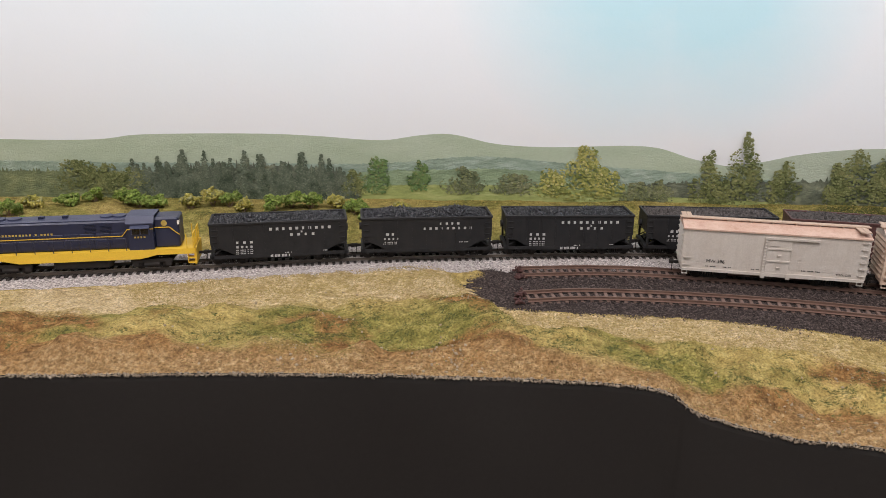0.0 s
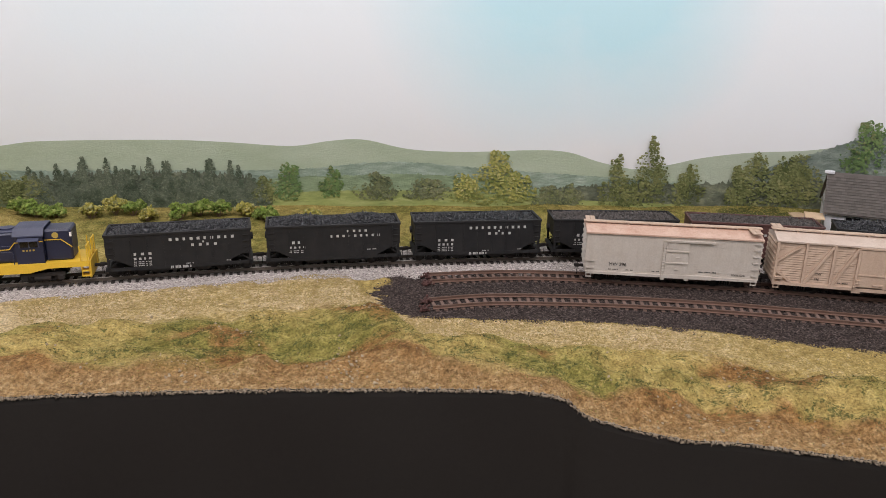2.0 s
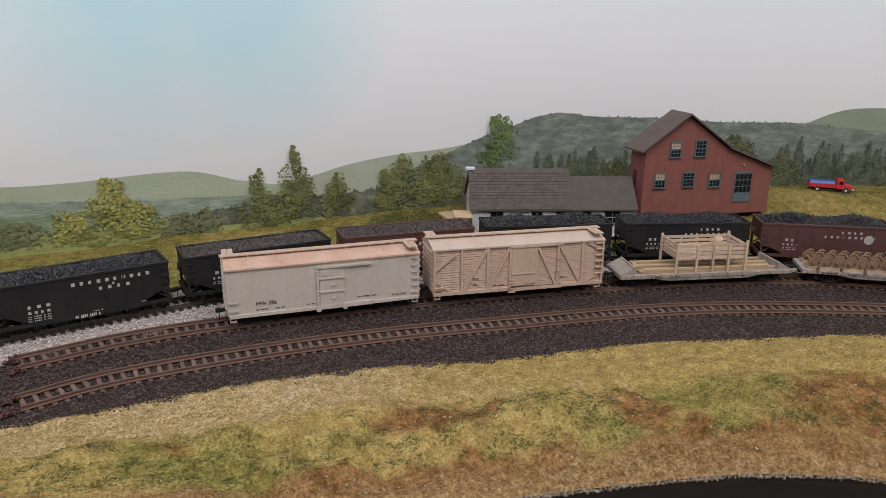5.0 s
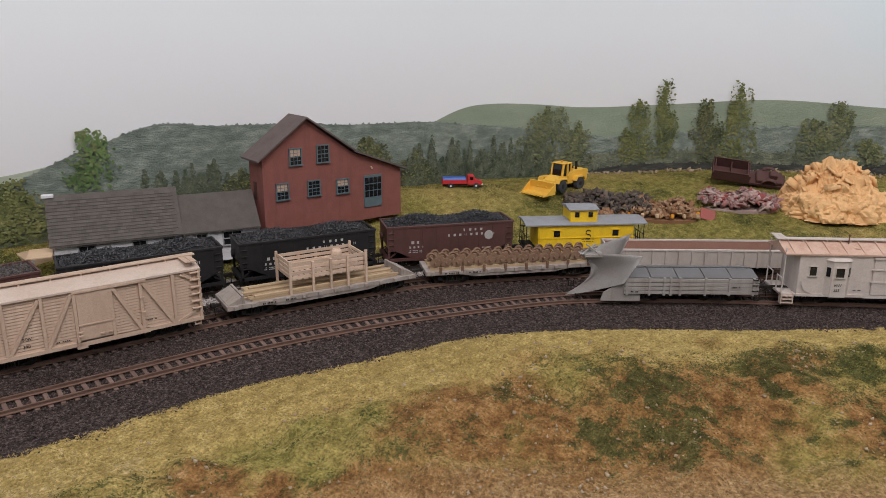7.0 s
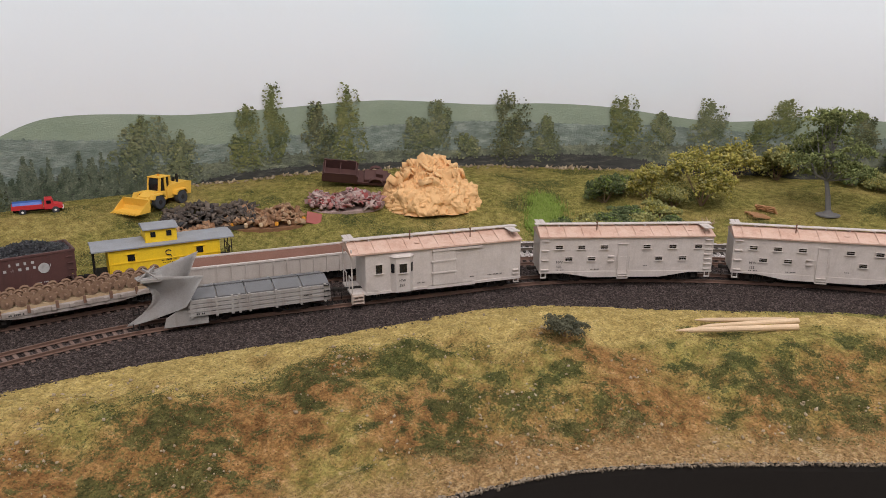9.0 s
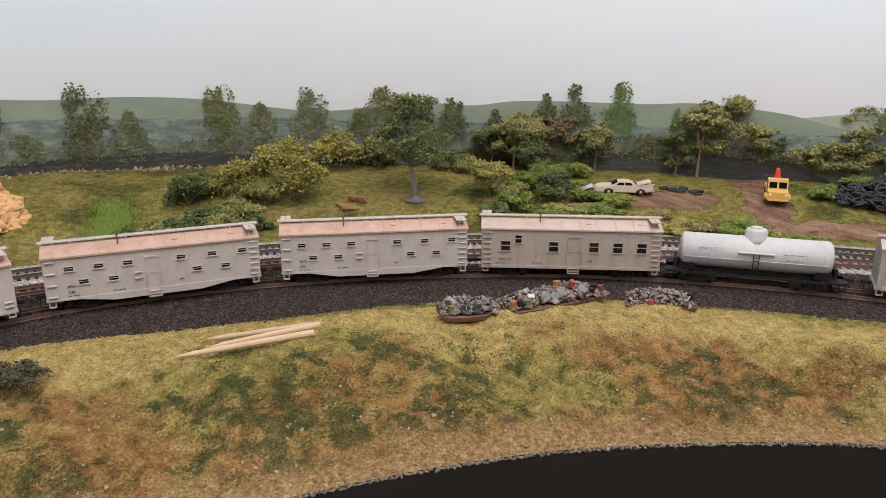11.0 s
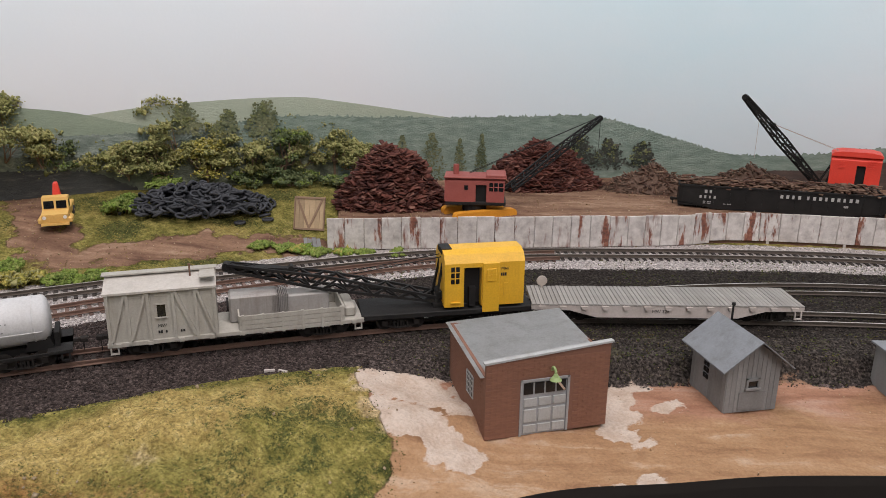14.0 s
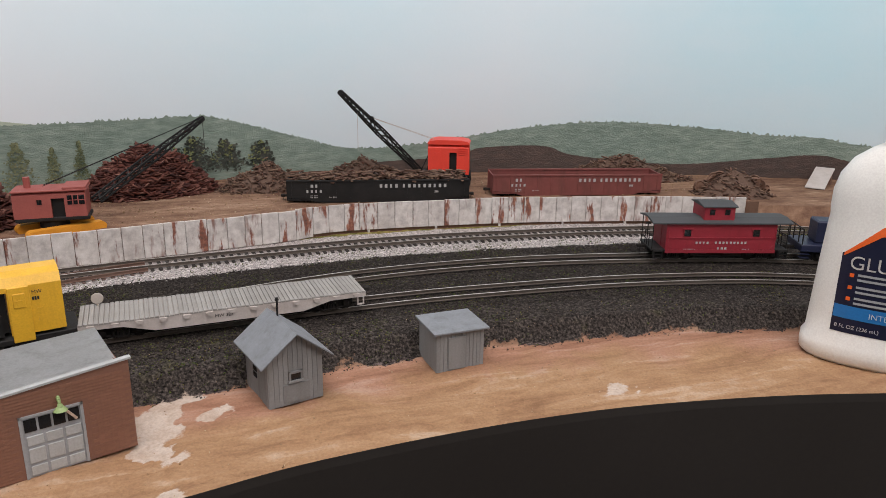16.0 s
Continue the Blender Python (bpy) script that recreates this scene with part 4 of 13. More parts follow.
def rim():
    """The ragged plaster lip where the scenery meets the fascia."""
    rng = np.random.default_rng(12)
    s = arc(EDGE)
    pts, sz = [], []
    for k in np.arange(0.8, s[-1] - 0.3, 0.0005):
        x, y, z = (np.interp(k, s, EDGE[:, i]) for i in range(3))
        if math.degrees(math.atan2(y - HUB[1], x - HUB[0])) < -37:
            continue
        j = rng.normal(0, 0.0004, 3)
        pts.append((x + j[0], y + j[1], z - 0.0004 + j[2] * 0.9))
        sz.append(rng.uniform(0.0004, 0.0008, 3) * (2.0, 2.0, 0.45))
    me = lumps("plaster_rim", np.array(pts), np.array(sz), rng)
    me.materials.append(M["wood_edge"])
    tagged(new("plaster_rim", me), "ragged pale plaster lip of the scenery edge", "plaster rim", kind="stuff")


rim()


# ---- painted backdrop ----
def back_at(s, z, off=0.0):
    x, y = np.interp(s, BACK_S, BACK[:, 0]), np.interp(s, BACK_S, BACK[:, 1])
    dx = np.interp(s + 0.01, BACK_S, BACK[:, 0]) - np.interp(s - 0.01, BACK_S, BACK[:, 0])
    dy = np.interp(s + 0.01, BACK_S, BACK[:, 1]) - np.interp(s - 0.01, BACK_S, BACK[:, 1])
    k = off / np.hypot(dx, dy)
    return (x + dy * k, y - dx * k, z)


def back_material(name, stops, scale, stretch, relief=0.0002):
    m, nt, bsdf, co = base_mat(name)
    c = ramp(nt, noise_tex(nt, co, scale, 5, 0.65, stretch), stops)
    f = noise_tex(nt, co, 300, 5, 0.7, (1, 1, 3.2))
    c = mix(nt, 0.3, c, ramp(nt, f, [(0.3, (0.6,) * 3), (0.7, (1.0,) * 3)]), "MULTIPLY")
    nt.links.new(c, bsdf.inputs["Base Color"])
    bsdf.inputs["Roughness"].default_value = 0.42
    bump(nt, bsdf, f, relief * 3.2)
    return m


def sky_material():
    m, nt, bsdf, co = base_mat("painted_sky")
    sep = nt.nodes.new("ShaderNodeSeparateXYZ")
    nt.links.new(co, sep.inputs["Vector"])
    g = ramp(nt, math_node(nt, "MULTIPLY", sep.outputs["Z"], 3.0), [(0.15, (0.775, 0.765, 0.78)), (0.40, (0.775, 0.79, 0.82)), (0.75, (0.76, 0.81, 0.85)), (1.0, (0.70, 0.79, 0.85))])
    blue = ramp(nt, noise_tex(nt, co, 2.6, 3, 0.5, (1, 1, 1.6)), [(0.50, (0, 0, 0)), (0.72, (1, 1, 1))])
    up = ramp(nt, math_node(nt, "MULTIPLY", sep.outputs["Z"], 3.0), [(0.35, (0, 0, 0)), (0.75, (1, 1, 1))])
    k = mix(nt, 0.7, blue, up, "MULTIPLY")
    patch = None
    for sp, zp, rad, k0 in ((1.88, 0.27, 0.19, 1.0), (1.97, 0.24, 0.15, 1.0), (5.25, 0.22, 0.50, 0.62), (4.70, 0.28, 0.42, 0.50)):
        vm = nt.nodes.new("ShaderNodeVectorMath")
        vm.operation = "DISTANCE"
        nt.links.new(co, vm.inputs[0])
        vm.inputs[1].default_value = back_at(sp, zp)
        d = math_node(nt, "DIVIDE", vm.outputs["Value"], rad)
        w = math_node(nt, "MULTIPLY", math_node(nt, "SUBTRACT", 1.0, d, True), k0)
        patch = w if patch is None else math_node(nt, "MAXIMUM", patch, w)
    wisp = math_node(nt, "MULTIPLY", patch, math_node(nt, "ADD", noise_tex(nt, co, 9, 4, 0.6, (1, 1, 2)), 0.75), True)
    c = mix(nt, math_node(nt, "MULTIPLY", k, 0.35), g, (0.60, 0.79, 0.86))
    c = mix(nt, ramp(nt, wisp, [(0.0, (0, 0, 0)), (0.9, (1, 1, 1))]), c, (0.50, 0.74, 0.82))
    nt.links.new(c, bsdf.inputs["Base Color"])
    bsdf.inputs["Roughness"].default_value = 0.6
    bump(nt, bsdf, noise_tex(nt, co, 300, 3), 0.00008)
    return m


M["sky"] = sky_material()
M["hill_pale"] = back_material("painted_pale_hill", [(0.3, (0.400, 0.467, 0.336)), (0.7, (0.481, 0.541, 0.419))], 16, (1, 1, 3))
M["hill_far"] = back_material("painted_misty_hill", [(0.3, (0.42, 0.48, 0.37)), (0.7, (0.48, 0.53, 0.42))], 16, (1, 1, 3))
M["hill_light"] = back_material("painted_light_green_hill", [(0.3, (0.27, 0.335, 0.245)), (0.7, (0.345, 0.405, 0.31))], 16, (1, 1, 3))
M["hill_dark"] = back_material("painted_wooded_hill", [(0.25, (0.115, 0.155, 0.129)), (0.5, (0.224, 0.276, 0.236)), (0.7, (0.380, 0.425, 0.380))], 60, (1, 1, 2.4), 0.0005)
M["hill_green"] = back_material("painted_green_hill", [(0.25, (0.155, 0.22, 0.175)), (0.5, (0.24, 0.315, 0.26)), (0.75, (0.36, 0.42, 0.365))], 60, (1, 1, 3.5), 0.0005)
M["hill_mist"] = back_material("painted_misty_ridge", [(0.25, (0.207, 0.280, 0.215)), (0.5, (0.317, 0.403, 0.319)), (0.7, (0.464, 0.546, 0.468))], 60, (1, 1, 2.8), 0.0005)
M["hill_brown"] = back_material("painted_brown_earth", [(0.25, (0.045, 0.03, 0.024)), (0.5, (0.075, 0.046, 0.036)), (0.75, (0.12, 0.075, 0.055))], 60, (1, 1, 3.5), 0.0004)
M["field"] = back_material("painted_field", [(0.25, (0.196, 0.244, 0.084)), (0.5, (0.333, 0.378, 0.132)), (0.75, (0.460, 0.476, 0.204))], 50, (1, 1, 5))
M["belt"] = back_material("painted_dark_woods", [(0.25, (0.039, 0.047, 0.036)), (0.5, (0.143, 0.163, 0.111)), (0.72, (0.325, 0.345, 0.227))], 70, (1, 1, 1.3), 0.0005)
M["belt_mid"] = back_material("painted_woods", [(0.25, (0.091, 0.117, 0.058)), (0.5, (0.182, 0.215, 0.104)), (0.75, (0.299, 0.325, 0.156))], 70, (1, 1, 1.3), 0.0005)
M["dab_g"] = island("green_dabs", [(0.153, 0.176, 0.064), (0.234, 0.252, 0.100), (0.112, 0.131, 0.050), (0.305, 0.307, 0.136)], 0.7, clump=60)
M["dab_d"] = island("dark_dabs", [(0.099, 0.113, 0.058), (0.175, 0.182, 0.094), (0.076, 0.086, 0.045), (0.246, 0.248, 0.133)], 0.7, clump=60)
M["dab_k"] = island("charcoal_dabs", [(0.055, 0.062, 0.052), (0.085, 0.092, 0.075), (0.042, 0.047, 0.040), (0.12, 0.125, 0.10)], 0.7, clump=60)
M["dab_p"] = island("pine_dabs", [(0.097, 0.123, 0.086), (0.158, 0.186, 0.126), (0.114, 0.142, 0.102), (0.229, 0.260, 0.186)], 0.7, clump=90)
M["dab_l"] = island("light_green_dabs", [(0.135, 0.230, 0.075), (0.189, 0.284, 0.105), (0.095, 0.162, 0.060), (0.230, 0.311, 0.135)], 0.7, clump=60)
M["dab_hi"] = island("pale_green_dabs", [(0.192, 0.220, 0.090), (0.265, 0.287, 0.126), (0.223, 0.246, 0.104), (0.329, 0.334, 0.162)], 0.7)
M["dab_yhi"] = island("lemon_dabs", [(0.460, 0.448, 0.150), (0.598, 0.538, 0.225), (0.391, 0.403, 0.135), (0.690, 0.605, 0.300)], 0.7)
M["dab_y"] = island("yellow_dabs", [(0.250, 0.275, 0.080), (0.425, 0.415, 0.120), (0.163, 0.201, 0.064), (0.575, 0.512, 0.176)], 0.7, clump=60)
M["dab_m"] = island("grey_green_dabs", [(0.161, 0.186, 0.103), (0.238, 0.260, 0.143), (0.126, 0.146, 0.082), (0.312, 0.326, 0.183)], 0.7, clump=60)

bm = bmesh.new()
prev = None
for s in np.linspace(0, BACK_S[-1], 190):
    a = [bm.verts.new(back_at(s, z, o)) for z, o in ((-0.6, 0.0), (0.75, 0.0), (0.75, -0.006), (-0.6, -0.006))]
    if prev:
        for k in range(4):
            bm.faces.new((prev[k], a[k], a[(k + 1) % 4], prev[(k + 1) % 4]))
    prev = a
bmesh.ops.recalc_face_normals(bm, faces=bm.faces[:])
backdrop = tagged(part("backdrop", bm, "sky", smooth=True), "curved backdrop board painted as a pale hazy sky", "backdrop", kind="structure")


def hill(line, material, layer, name, rough=0.0, foot=-0.01, seed=1):
    """A painted band on the backdrop under a skyline of (length, height)."""
    rng = np.random.default_rng(seed)
    ln = curve(line, 8)
    s = np.arange(ln[0, 0], ln[-1, 0], 0.0016 if rough else 0.008)
    z = np.interp(s, ln[:, 0], ln[:, 1])
    if rough:
        z = z + rng.uniform(0, rough, len(s)) * rng.choice([0.2, 0.5, 1.0], len(s))
    bm = bmesh.new()
    prev = None
    for a, b in zip(s, z):
        q = [bm.verts.new(back_at(a, h, layer)) for h in (foot, b)]
        if prev:
            bm.faces.new((prev[0], q[0], q[1], prev[1]))
        prev = q
    return part(name, bm, material, backdrop, smooth=True)


hill([(0.2, 0.08), (0.9, 0.085), (1.263, 0.0824), (1.36, 0.0901), (1.487, 0.0929), (1.554, 0.0912), (1.62, 0.0878), (1.663, 0.0938), (1.699, 0.0954), (1.748, 0.0856), (1.809, 0.0834),
      (1.907, 0.0863), (1.96, 0.0733), (2.04, 0.058), (2.1, 0.04)], "hill_pale", 0.0014, "painted_hill")
hill([(1.93, 0.060), (2.019, 0.0715), (2.062, 0.0819), (2.112, 0.0898), (2.164, 0.094), (2.224, 0.1019), (2.3, 0.10)], "hill_far", 0.0008, "painted_hill")
hill([(2.55, 0.10), (2.613, 0.1272), (2.656, 0.133), (2.715, 0.1309), (2.782, 0.1262), (2.884, 0.1286), (3.02, 0.1345), (3.154, 0.1265), (3.24, 0.1271), (3.332, 0.1218), (3.444, 0.1071),
      (3.514, 0.107), (3.591, 0.1169), (3.668, 0.1132), (3.738, 0.1201), (3.884, 0.1196), (3.945, 0.1221), (4.038, 0.1137), (4.106, 0.0983), (4.25, 0.07)], "hill_light", 0.0014, "painted_hill")
hill([(4.03, 0.105), (4.129, 0.1168), (4.248, 0.122), (4.306, 0.1162), (4.408, 0.1001), (4.5, 0.085)], "hill_far", 0.0008, "painted_hill")
hill([(1.0, 0.060), (1.25, 0.058), (1.5, 0.060), (1.62, 0.062), (1.70, 0.070), (1.75, 0.071), (1.85, 0.064), (1.96, 0.058), (2.1, 0.05)], "hill_mist", 0.0022, "painted_hill", 0.0016, seed=2)
hill([(2.12, 0.07), (2.176, 0.0913), (2.211, 0.106), (2.246, 0.1172), (2.276, 0.1263), (2.30, 0.1277), (2.338, 0.1236), (2.41, 0.1215), (2.485, 0.1165), (2.57, 0.1155), (2.643, 0.1085), (2.75, 0.098),
      (2.823, 0.0898), (3.001, 0.1012), (3.155, 0.1041), (3.318, 0.0975), (3.386, 0.0982), (3.564, 0.0907), (3.8, 0.092), (4.05, 0.09), (4.2, 0.09)], "hill_dark", 0.0024, "painted_hill", 0.0028, seed=3)
hill([(4.12, 0.07), (4.175, 0.092), (4.247, 0.1022), (4.348, 0.0987), (4.47, 0.0974), (4.566, 0.0993), (4.598, 0.0959), (4.664, 0.0781), (4.73, 0.0607), (4.80, 0.0605), (4.887, 0.0728), (4.927, 0.0796),
      (4.993, 0.0869), (5.06, 0.0898), (5.159, 0.0844), (5.224, 0.0783), (5.287, 0.077), (5.356, 0.0685), (5.6, 0.06)], "hill_green", 0.0024, "painted_hill", 0.0036, seed=4)
hill([(4.70, 0.03), (4.76, 0.042), (4.86, 0.048), (4.894, 0.0585), (4.968, 0.0612), (5.009, 0.0501), (5.124, 0.0419), (5.228, 0.0517), (5.29, 0.0574), (5.359, 0.049), (5.6, 0.05)], "hill_brown", 0.0032, "painted_earth", 0.0006, seed=5)
hill([(1.0, 0.045), (1.3, 0.047), (1.56, 0.046), (1.60, 0.036)], "belt_mid", 0.0030, "painted_woods", 0.006, seed=6)
hill([(1.34, 0.035), (1.38, 0.050), (1.45, 0.054), (1.52, 0.056), (1.575, 0.050), (1.60, 0.035)], "belt", 0.0034, "painted_woods", 0.012, seed=16)
M["mist_woods"] = back_material("painted_misty_woods", [(0.25, (0.163, 0.224, 0.130)), (0.5, (0.269, 0.354, 0.215)), (0.75, (0.400, 0.483, 0.299))], 45, (1, 1, 2.6), 0.0004)
hill([(1.56, 0.036), (1.60, 0.052), (1.68, 0.056), (1.76, 0.058), (1.84, 0.052), (1.90, 0.040)], "mist_woods", 0.0031, "painted_woods", 0.003, seed=17)
hill([(1.55, 0.028), (1.6, 0.036), (1.69, 0.040), (1.81, 0.039), (1.90, 0.033), (2.05, 0.03)], "field", 0.0034, "painted_field", 0.0012, seed=7)
hill([(1.86, 0.036), (1.89, 0.042), (1.92, 0.045), (2.0, 0.05), (2.1, 0.055), (2.2, 0.062), (2.26, 0.06), (2.34, 0.066), (2.5, 0.072), (2.6, 0.068), (2.7, 0.066), (2.8, 0.068), (2.9, 0.07),
      (3.05, 0.068), (3.15, 0.066), (3.3, 0.07), (3.45, 0.072), (3.6, 0.078), (3.75, 0.078), (3.9, 0.076), (4.05, 0.07), (4.2, 0.072), (4.3, 0.055)], "belt", 0.0030, "painted_woods", 0.007, seed=8)

M["dark_foot"] = back_material("painted_dark_foot", [(0.3, (0.023, 0.024, 0.023)), (0.55, (0.048, 0.049, 0.044)), (0.75, (0.138, 0.132, 0.098))], 60, (1, 1, 5), 0.0004)
hill([(3.42, 0.034), (3.55, 0.052), (3.66, 0.056), (3.75, 0.054), (3.86, 0.058), (3.96, 0.060), (4.05, 0.056), (4.10, 0.036)], "dark_foot", 0.0037, "painted_shade", 0.003, seed=11)
hill([(2.74, 0.030), (2.80, 0.050), (2.92, 0.056), (3.06, 0.054), (3.2, 0.058), (3.34, 0.055), (3.44, 0.040)], "dark_foot", 0.0037, "painted_shade", 0.004, seed=12)
hill([(2.24, 0.040), (2.30, 0.060), (2.42, 0.066), (2.55, 0.062), (2.66, 0.058), (2.74, 0.040)], "dark_foot", 0.0036, "painted_shade", 0.007, seed=13)

TREES = """1.284 .0599 .0253 .031 g,1.314 .059 .0225 .019 g,1.341 .0543 .0195 .025 g,1.384 .061 .0168 .008 p,1.402 .0748 .017 .009 p,1.418 .0614 .0172 .009 p,1.448 .0617 .0175 .009 p,
1.471 .0743 .0146 .009 p,1.491 .0684 .0148 .009 p,1.515 .0625 .0119 .009 p,1.535 .0739 .0121 .01 p,1.555 .063 .0123 .009 p,1.617 .0699 .0291 .014 l,1.592 .0541 .0256 .014 g,1.663 .0674 .0328 .013 l,
1.712 .0617 .0301 .025 m,1.767 .0542 .0308 .025 m,1.81 .0598 .0282 .018 y,1.839 .0863 .0255 .028 y,1.866 .062 .0292 .016 y,1.903 .049 .0204 .022 m,1.925 .0507 .0209 .014 m,1.976 .0848 .0224 .019 g,
2.009 .105 .0237 .019 g,2.051 .0761 .0285 .015 g,2.12 .0915 .0261 .022 g,2.156 .0896 .0284 .024 g,2.102 .077 .025 .01 g,2.224 .1291 .0723 .023 l,2.158 .0816 .0348 .036 g,2.284 .0858 .0578 .006 p,
2.335 .0921 .0543 .007 p,2.32 .0796 .0553 .007 p,2.306 .0744 .0532 .011 p,2.361 .0805 .0494 .018 d,2.503 .1023 .067 .024 d,2.56 .0864 .0397 .023 d,2.579 .1013 .0381 .007 p,2.606 .0882 .0359 .016 p,
2.643 .0817 .0331 .016 p,2.669 .0872 .0313 .012 p,2.691 .0781 .0298 .017 p,2.728 .1286 .0521 .037 m,2.77 .1095 .0503 .02 m,2.847 .1357 .0552 .022 g,2.88 .1593 .0619 .019 g,2.939 .1355 .0546 .026 d,
2.975 .1549 .0548 .02 g,3.067 .1126 .0635 .024 m,3.097 .1337 .0714 .024 m,3.135 .0895 .0553 .019 m,3.197 .1423 .0498 .03 d,3.244 .112 .049 .022 m,3.35 .1369 .057 .027 g,3.399 .1166 .0542 .023 m,
3.464 .1335 .068 .027 m,3.528 .1096 .0745 .017 g,3.558 .1366 .0835 .024 g,3.607 .1149 .0695 .02 d,3.644 .1222 .0717 .021 d,3.702 .1088 .0738 .016 d,3.763 .1291 .0825 .017 d,3.803 .1417 .0825 .021 d,
3.851 .1438 .0765 .024 l,3.924 .1152 .0614 .009 l,3.958 .1252 .093 .017 d,3.895 .083 .0485 .032 d,4.15 .1201 .0869 .017 m,4.188 .1106 .0785 .014 m,4.225 .1191 .0764 .019 m,3.699 .0738 .0365 .036 d,
3.789 .0732 .0355 .037 d,4.368 .0802 .0283 .009 q,4.401 .082 .0263 .013 q,4.432 .0749 .0247 .007 q,4.457 .0804 .03 .006 q,4.518 .0696 .0407 .008 q,4.566 .0796 .0396 .027 k,4.602 .0749 .0391 .018 k,4.638 .0716 .0422 .015 k"""


def painted_tree(s0, top, foot, half, kind, seed):
    """A tree painted in short brush dabs on the board."""
    rng = np.random.default_rng(seed)
    h = top - foot
    half = half * 1.18
    n = int(300 + 9000 * h * half * 40)
    if kind in "pq":
        v = rng.uniform(0, 1, n)
        a = rng.uniform(-1, 1, n) * (1.04 - v) ** 0.75 * (0.8 + 0.2 * np.sin(v * 40)) * 1.5
    else:
        blobs = np.array([(rng.uniform(-0.6, 0.6), rng.uniform(0.25, 0.85), rng.uniform(0.25, 0.45)) for _ in range(9)] +
                         [(0, 0.88, 0.2), (0, 0.5, 0.55), (-0.3, 0.3, 0.5), (0.3, 0.3, 0.5), (0, 0.12, 0.5)])
        bx, bv, br = blobs[rng.integers(len(blobs), size=n)].T
        q, w = rng.uniform(0, 6.28, n), br * np.sqrt(rng.uniform(0, 1, n))
        a, v = (bx * (1.15 - 0.45 * bv) + w * np.cos(q)) * 1.15 * np.clip(1.25 - 0.75 * bv, 0.35, 1), bv + 0.62 * w * np.sin(q)
        ok = (v < 1.03) & (v > 0)
        a, v = a[ok], v[ok]
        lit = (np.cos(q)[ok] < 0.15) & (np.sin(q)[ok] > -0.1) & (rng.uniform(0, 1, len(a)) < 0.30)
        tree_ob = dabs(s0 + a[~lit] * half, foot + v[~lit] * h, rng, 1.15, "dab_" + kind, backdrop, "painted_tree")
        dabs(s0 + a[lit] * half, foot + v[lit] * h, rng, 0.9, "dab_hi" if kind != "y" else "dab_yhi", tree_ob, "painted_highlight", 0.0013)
        return tree_ob
    return dabs(s0 + a * half, foot + v * h, rng, 0.8, "dab_" + ("m" if kind == "q" else kind), backdrop, "painted_tree")


def dabs(s, z, rng, scale, mat, parent, name, lift=0.0):
    """Short brush dabs on the board at lengths s and heights z."""
    n = len(s)
    size = rng.uniform(0.0004, 0.0018, n) * scale
    t = rng.uniform(0, 3.14, n)[:, None] + np.arange(5)[None] * 1.2566
    rr = size[:, None] * rng.uniform(0.6, 1.2, (n, 5))
    off = np.repeat(0.0042 + lift + rng.uniform(0, 0.0012, n)[:, None], 5, 1)
    x, y, z = back_at(s[:, None] + rr * np.cos(t), z[:, None] + rr * np.sin(t) * 0.8, off)
    me = bpy.data.meshes.new(name)
    me.vertices.add(n * 5)
    me.vertices.foreach_set("co", np.stack([x, y, z], -1).reshape(-1).astype(np.float32))
    me.loops.add(n * 5)
    me.loops.foreach_set("vertex_index", np.arange(n * 5, dtype=np.int32))
    me.polygons.add(n)
    me.polygons.foreach_set("loop_start", np.arange(0, n * 5, 5, dtype=np.int32))
    me.update(calc_edges=True)
    return part(name, me, mat, parent)


rng = random.Random(61)
for k in range(38):
    q = 1.345 + 0.0066 * k + rng.uniform(-0.003, 0.003)
    painted_tree(q, rng.uniform(0.050, 0.074), 0.014, rng.uniform(0.0045, 0.0075), "p", 700 + k)
for k in range(16):
    q = 2.27 + 0.0085 * k + rng.uniform(-0.003, 0.003)
    painted_tree(q, rng.uniform(0.070, 0.092), 0.045, rng.uniform(0.004, 0.0065), "p", 760 + k)
for k in range(30):
    q = 2.55 + 0.0062 * k + rng.uniform(-0.003, 0.003)
    painted_tree(q, rng.uniform(0.072, 0.098), 0.035, rng.uniform(0.004, 0.007), "p", 780 + k)

for k, row in enumerate(TREES.replace("\n", "").split(",")):
    a, b, c, d, e = row.split()
    painted_tree(float(a), float(b), float(c), float(d), e, 100 + k)

# ---- room ----
for nm, lab, b in (("floor", "grey carpet floor of the train room", (-3, 3, -3.2, 2.6, -1.02, -1.0)), ("ceiling", "white ceiling of the train room", (-3, 3, -3.2, 2.6, 1.25, 1.28)),
                   ("wall_west", "off white room wall", (-3.1, -3, -3.2, 2.6, -1.0, 1.25)), ("wall_east", "off white room wall", (3, 3.1, -3.2, 2.6, -1.0, 1.25)),
                   ("wall_north", "off white room wall", (-3, 3, 2.6, 2.7, -1.0, 1.25)), ("wall_south", "off white room wall", (-3, 3, -3.3, -3.2, -1.0, 1.25))):
    bm = bmesh.new()
    box(bm, *b)
    tagged(part(nm, bm, "room_floor" if nm == "floor" else "room_wall"), lab, nm.split("_")[0], kind="structure")


# ---- tracks ----
def nearest_s(c, x, y):
    a = arc(c)
    s = np.linspace(0, a[-1], 4000)
    px, py = np.interp(s, a, c[:, 0]), np.interp(s, a, c[:, 1])
    return float(s[np.argmin((px - x) ** 2 + (py - y) ** 2)])


RAIL_HEAD = [(-0.00048, 0.00255), (0.00048, 0.00255), (0.00048, 0.0028), (-0.00048, 0.0028)]


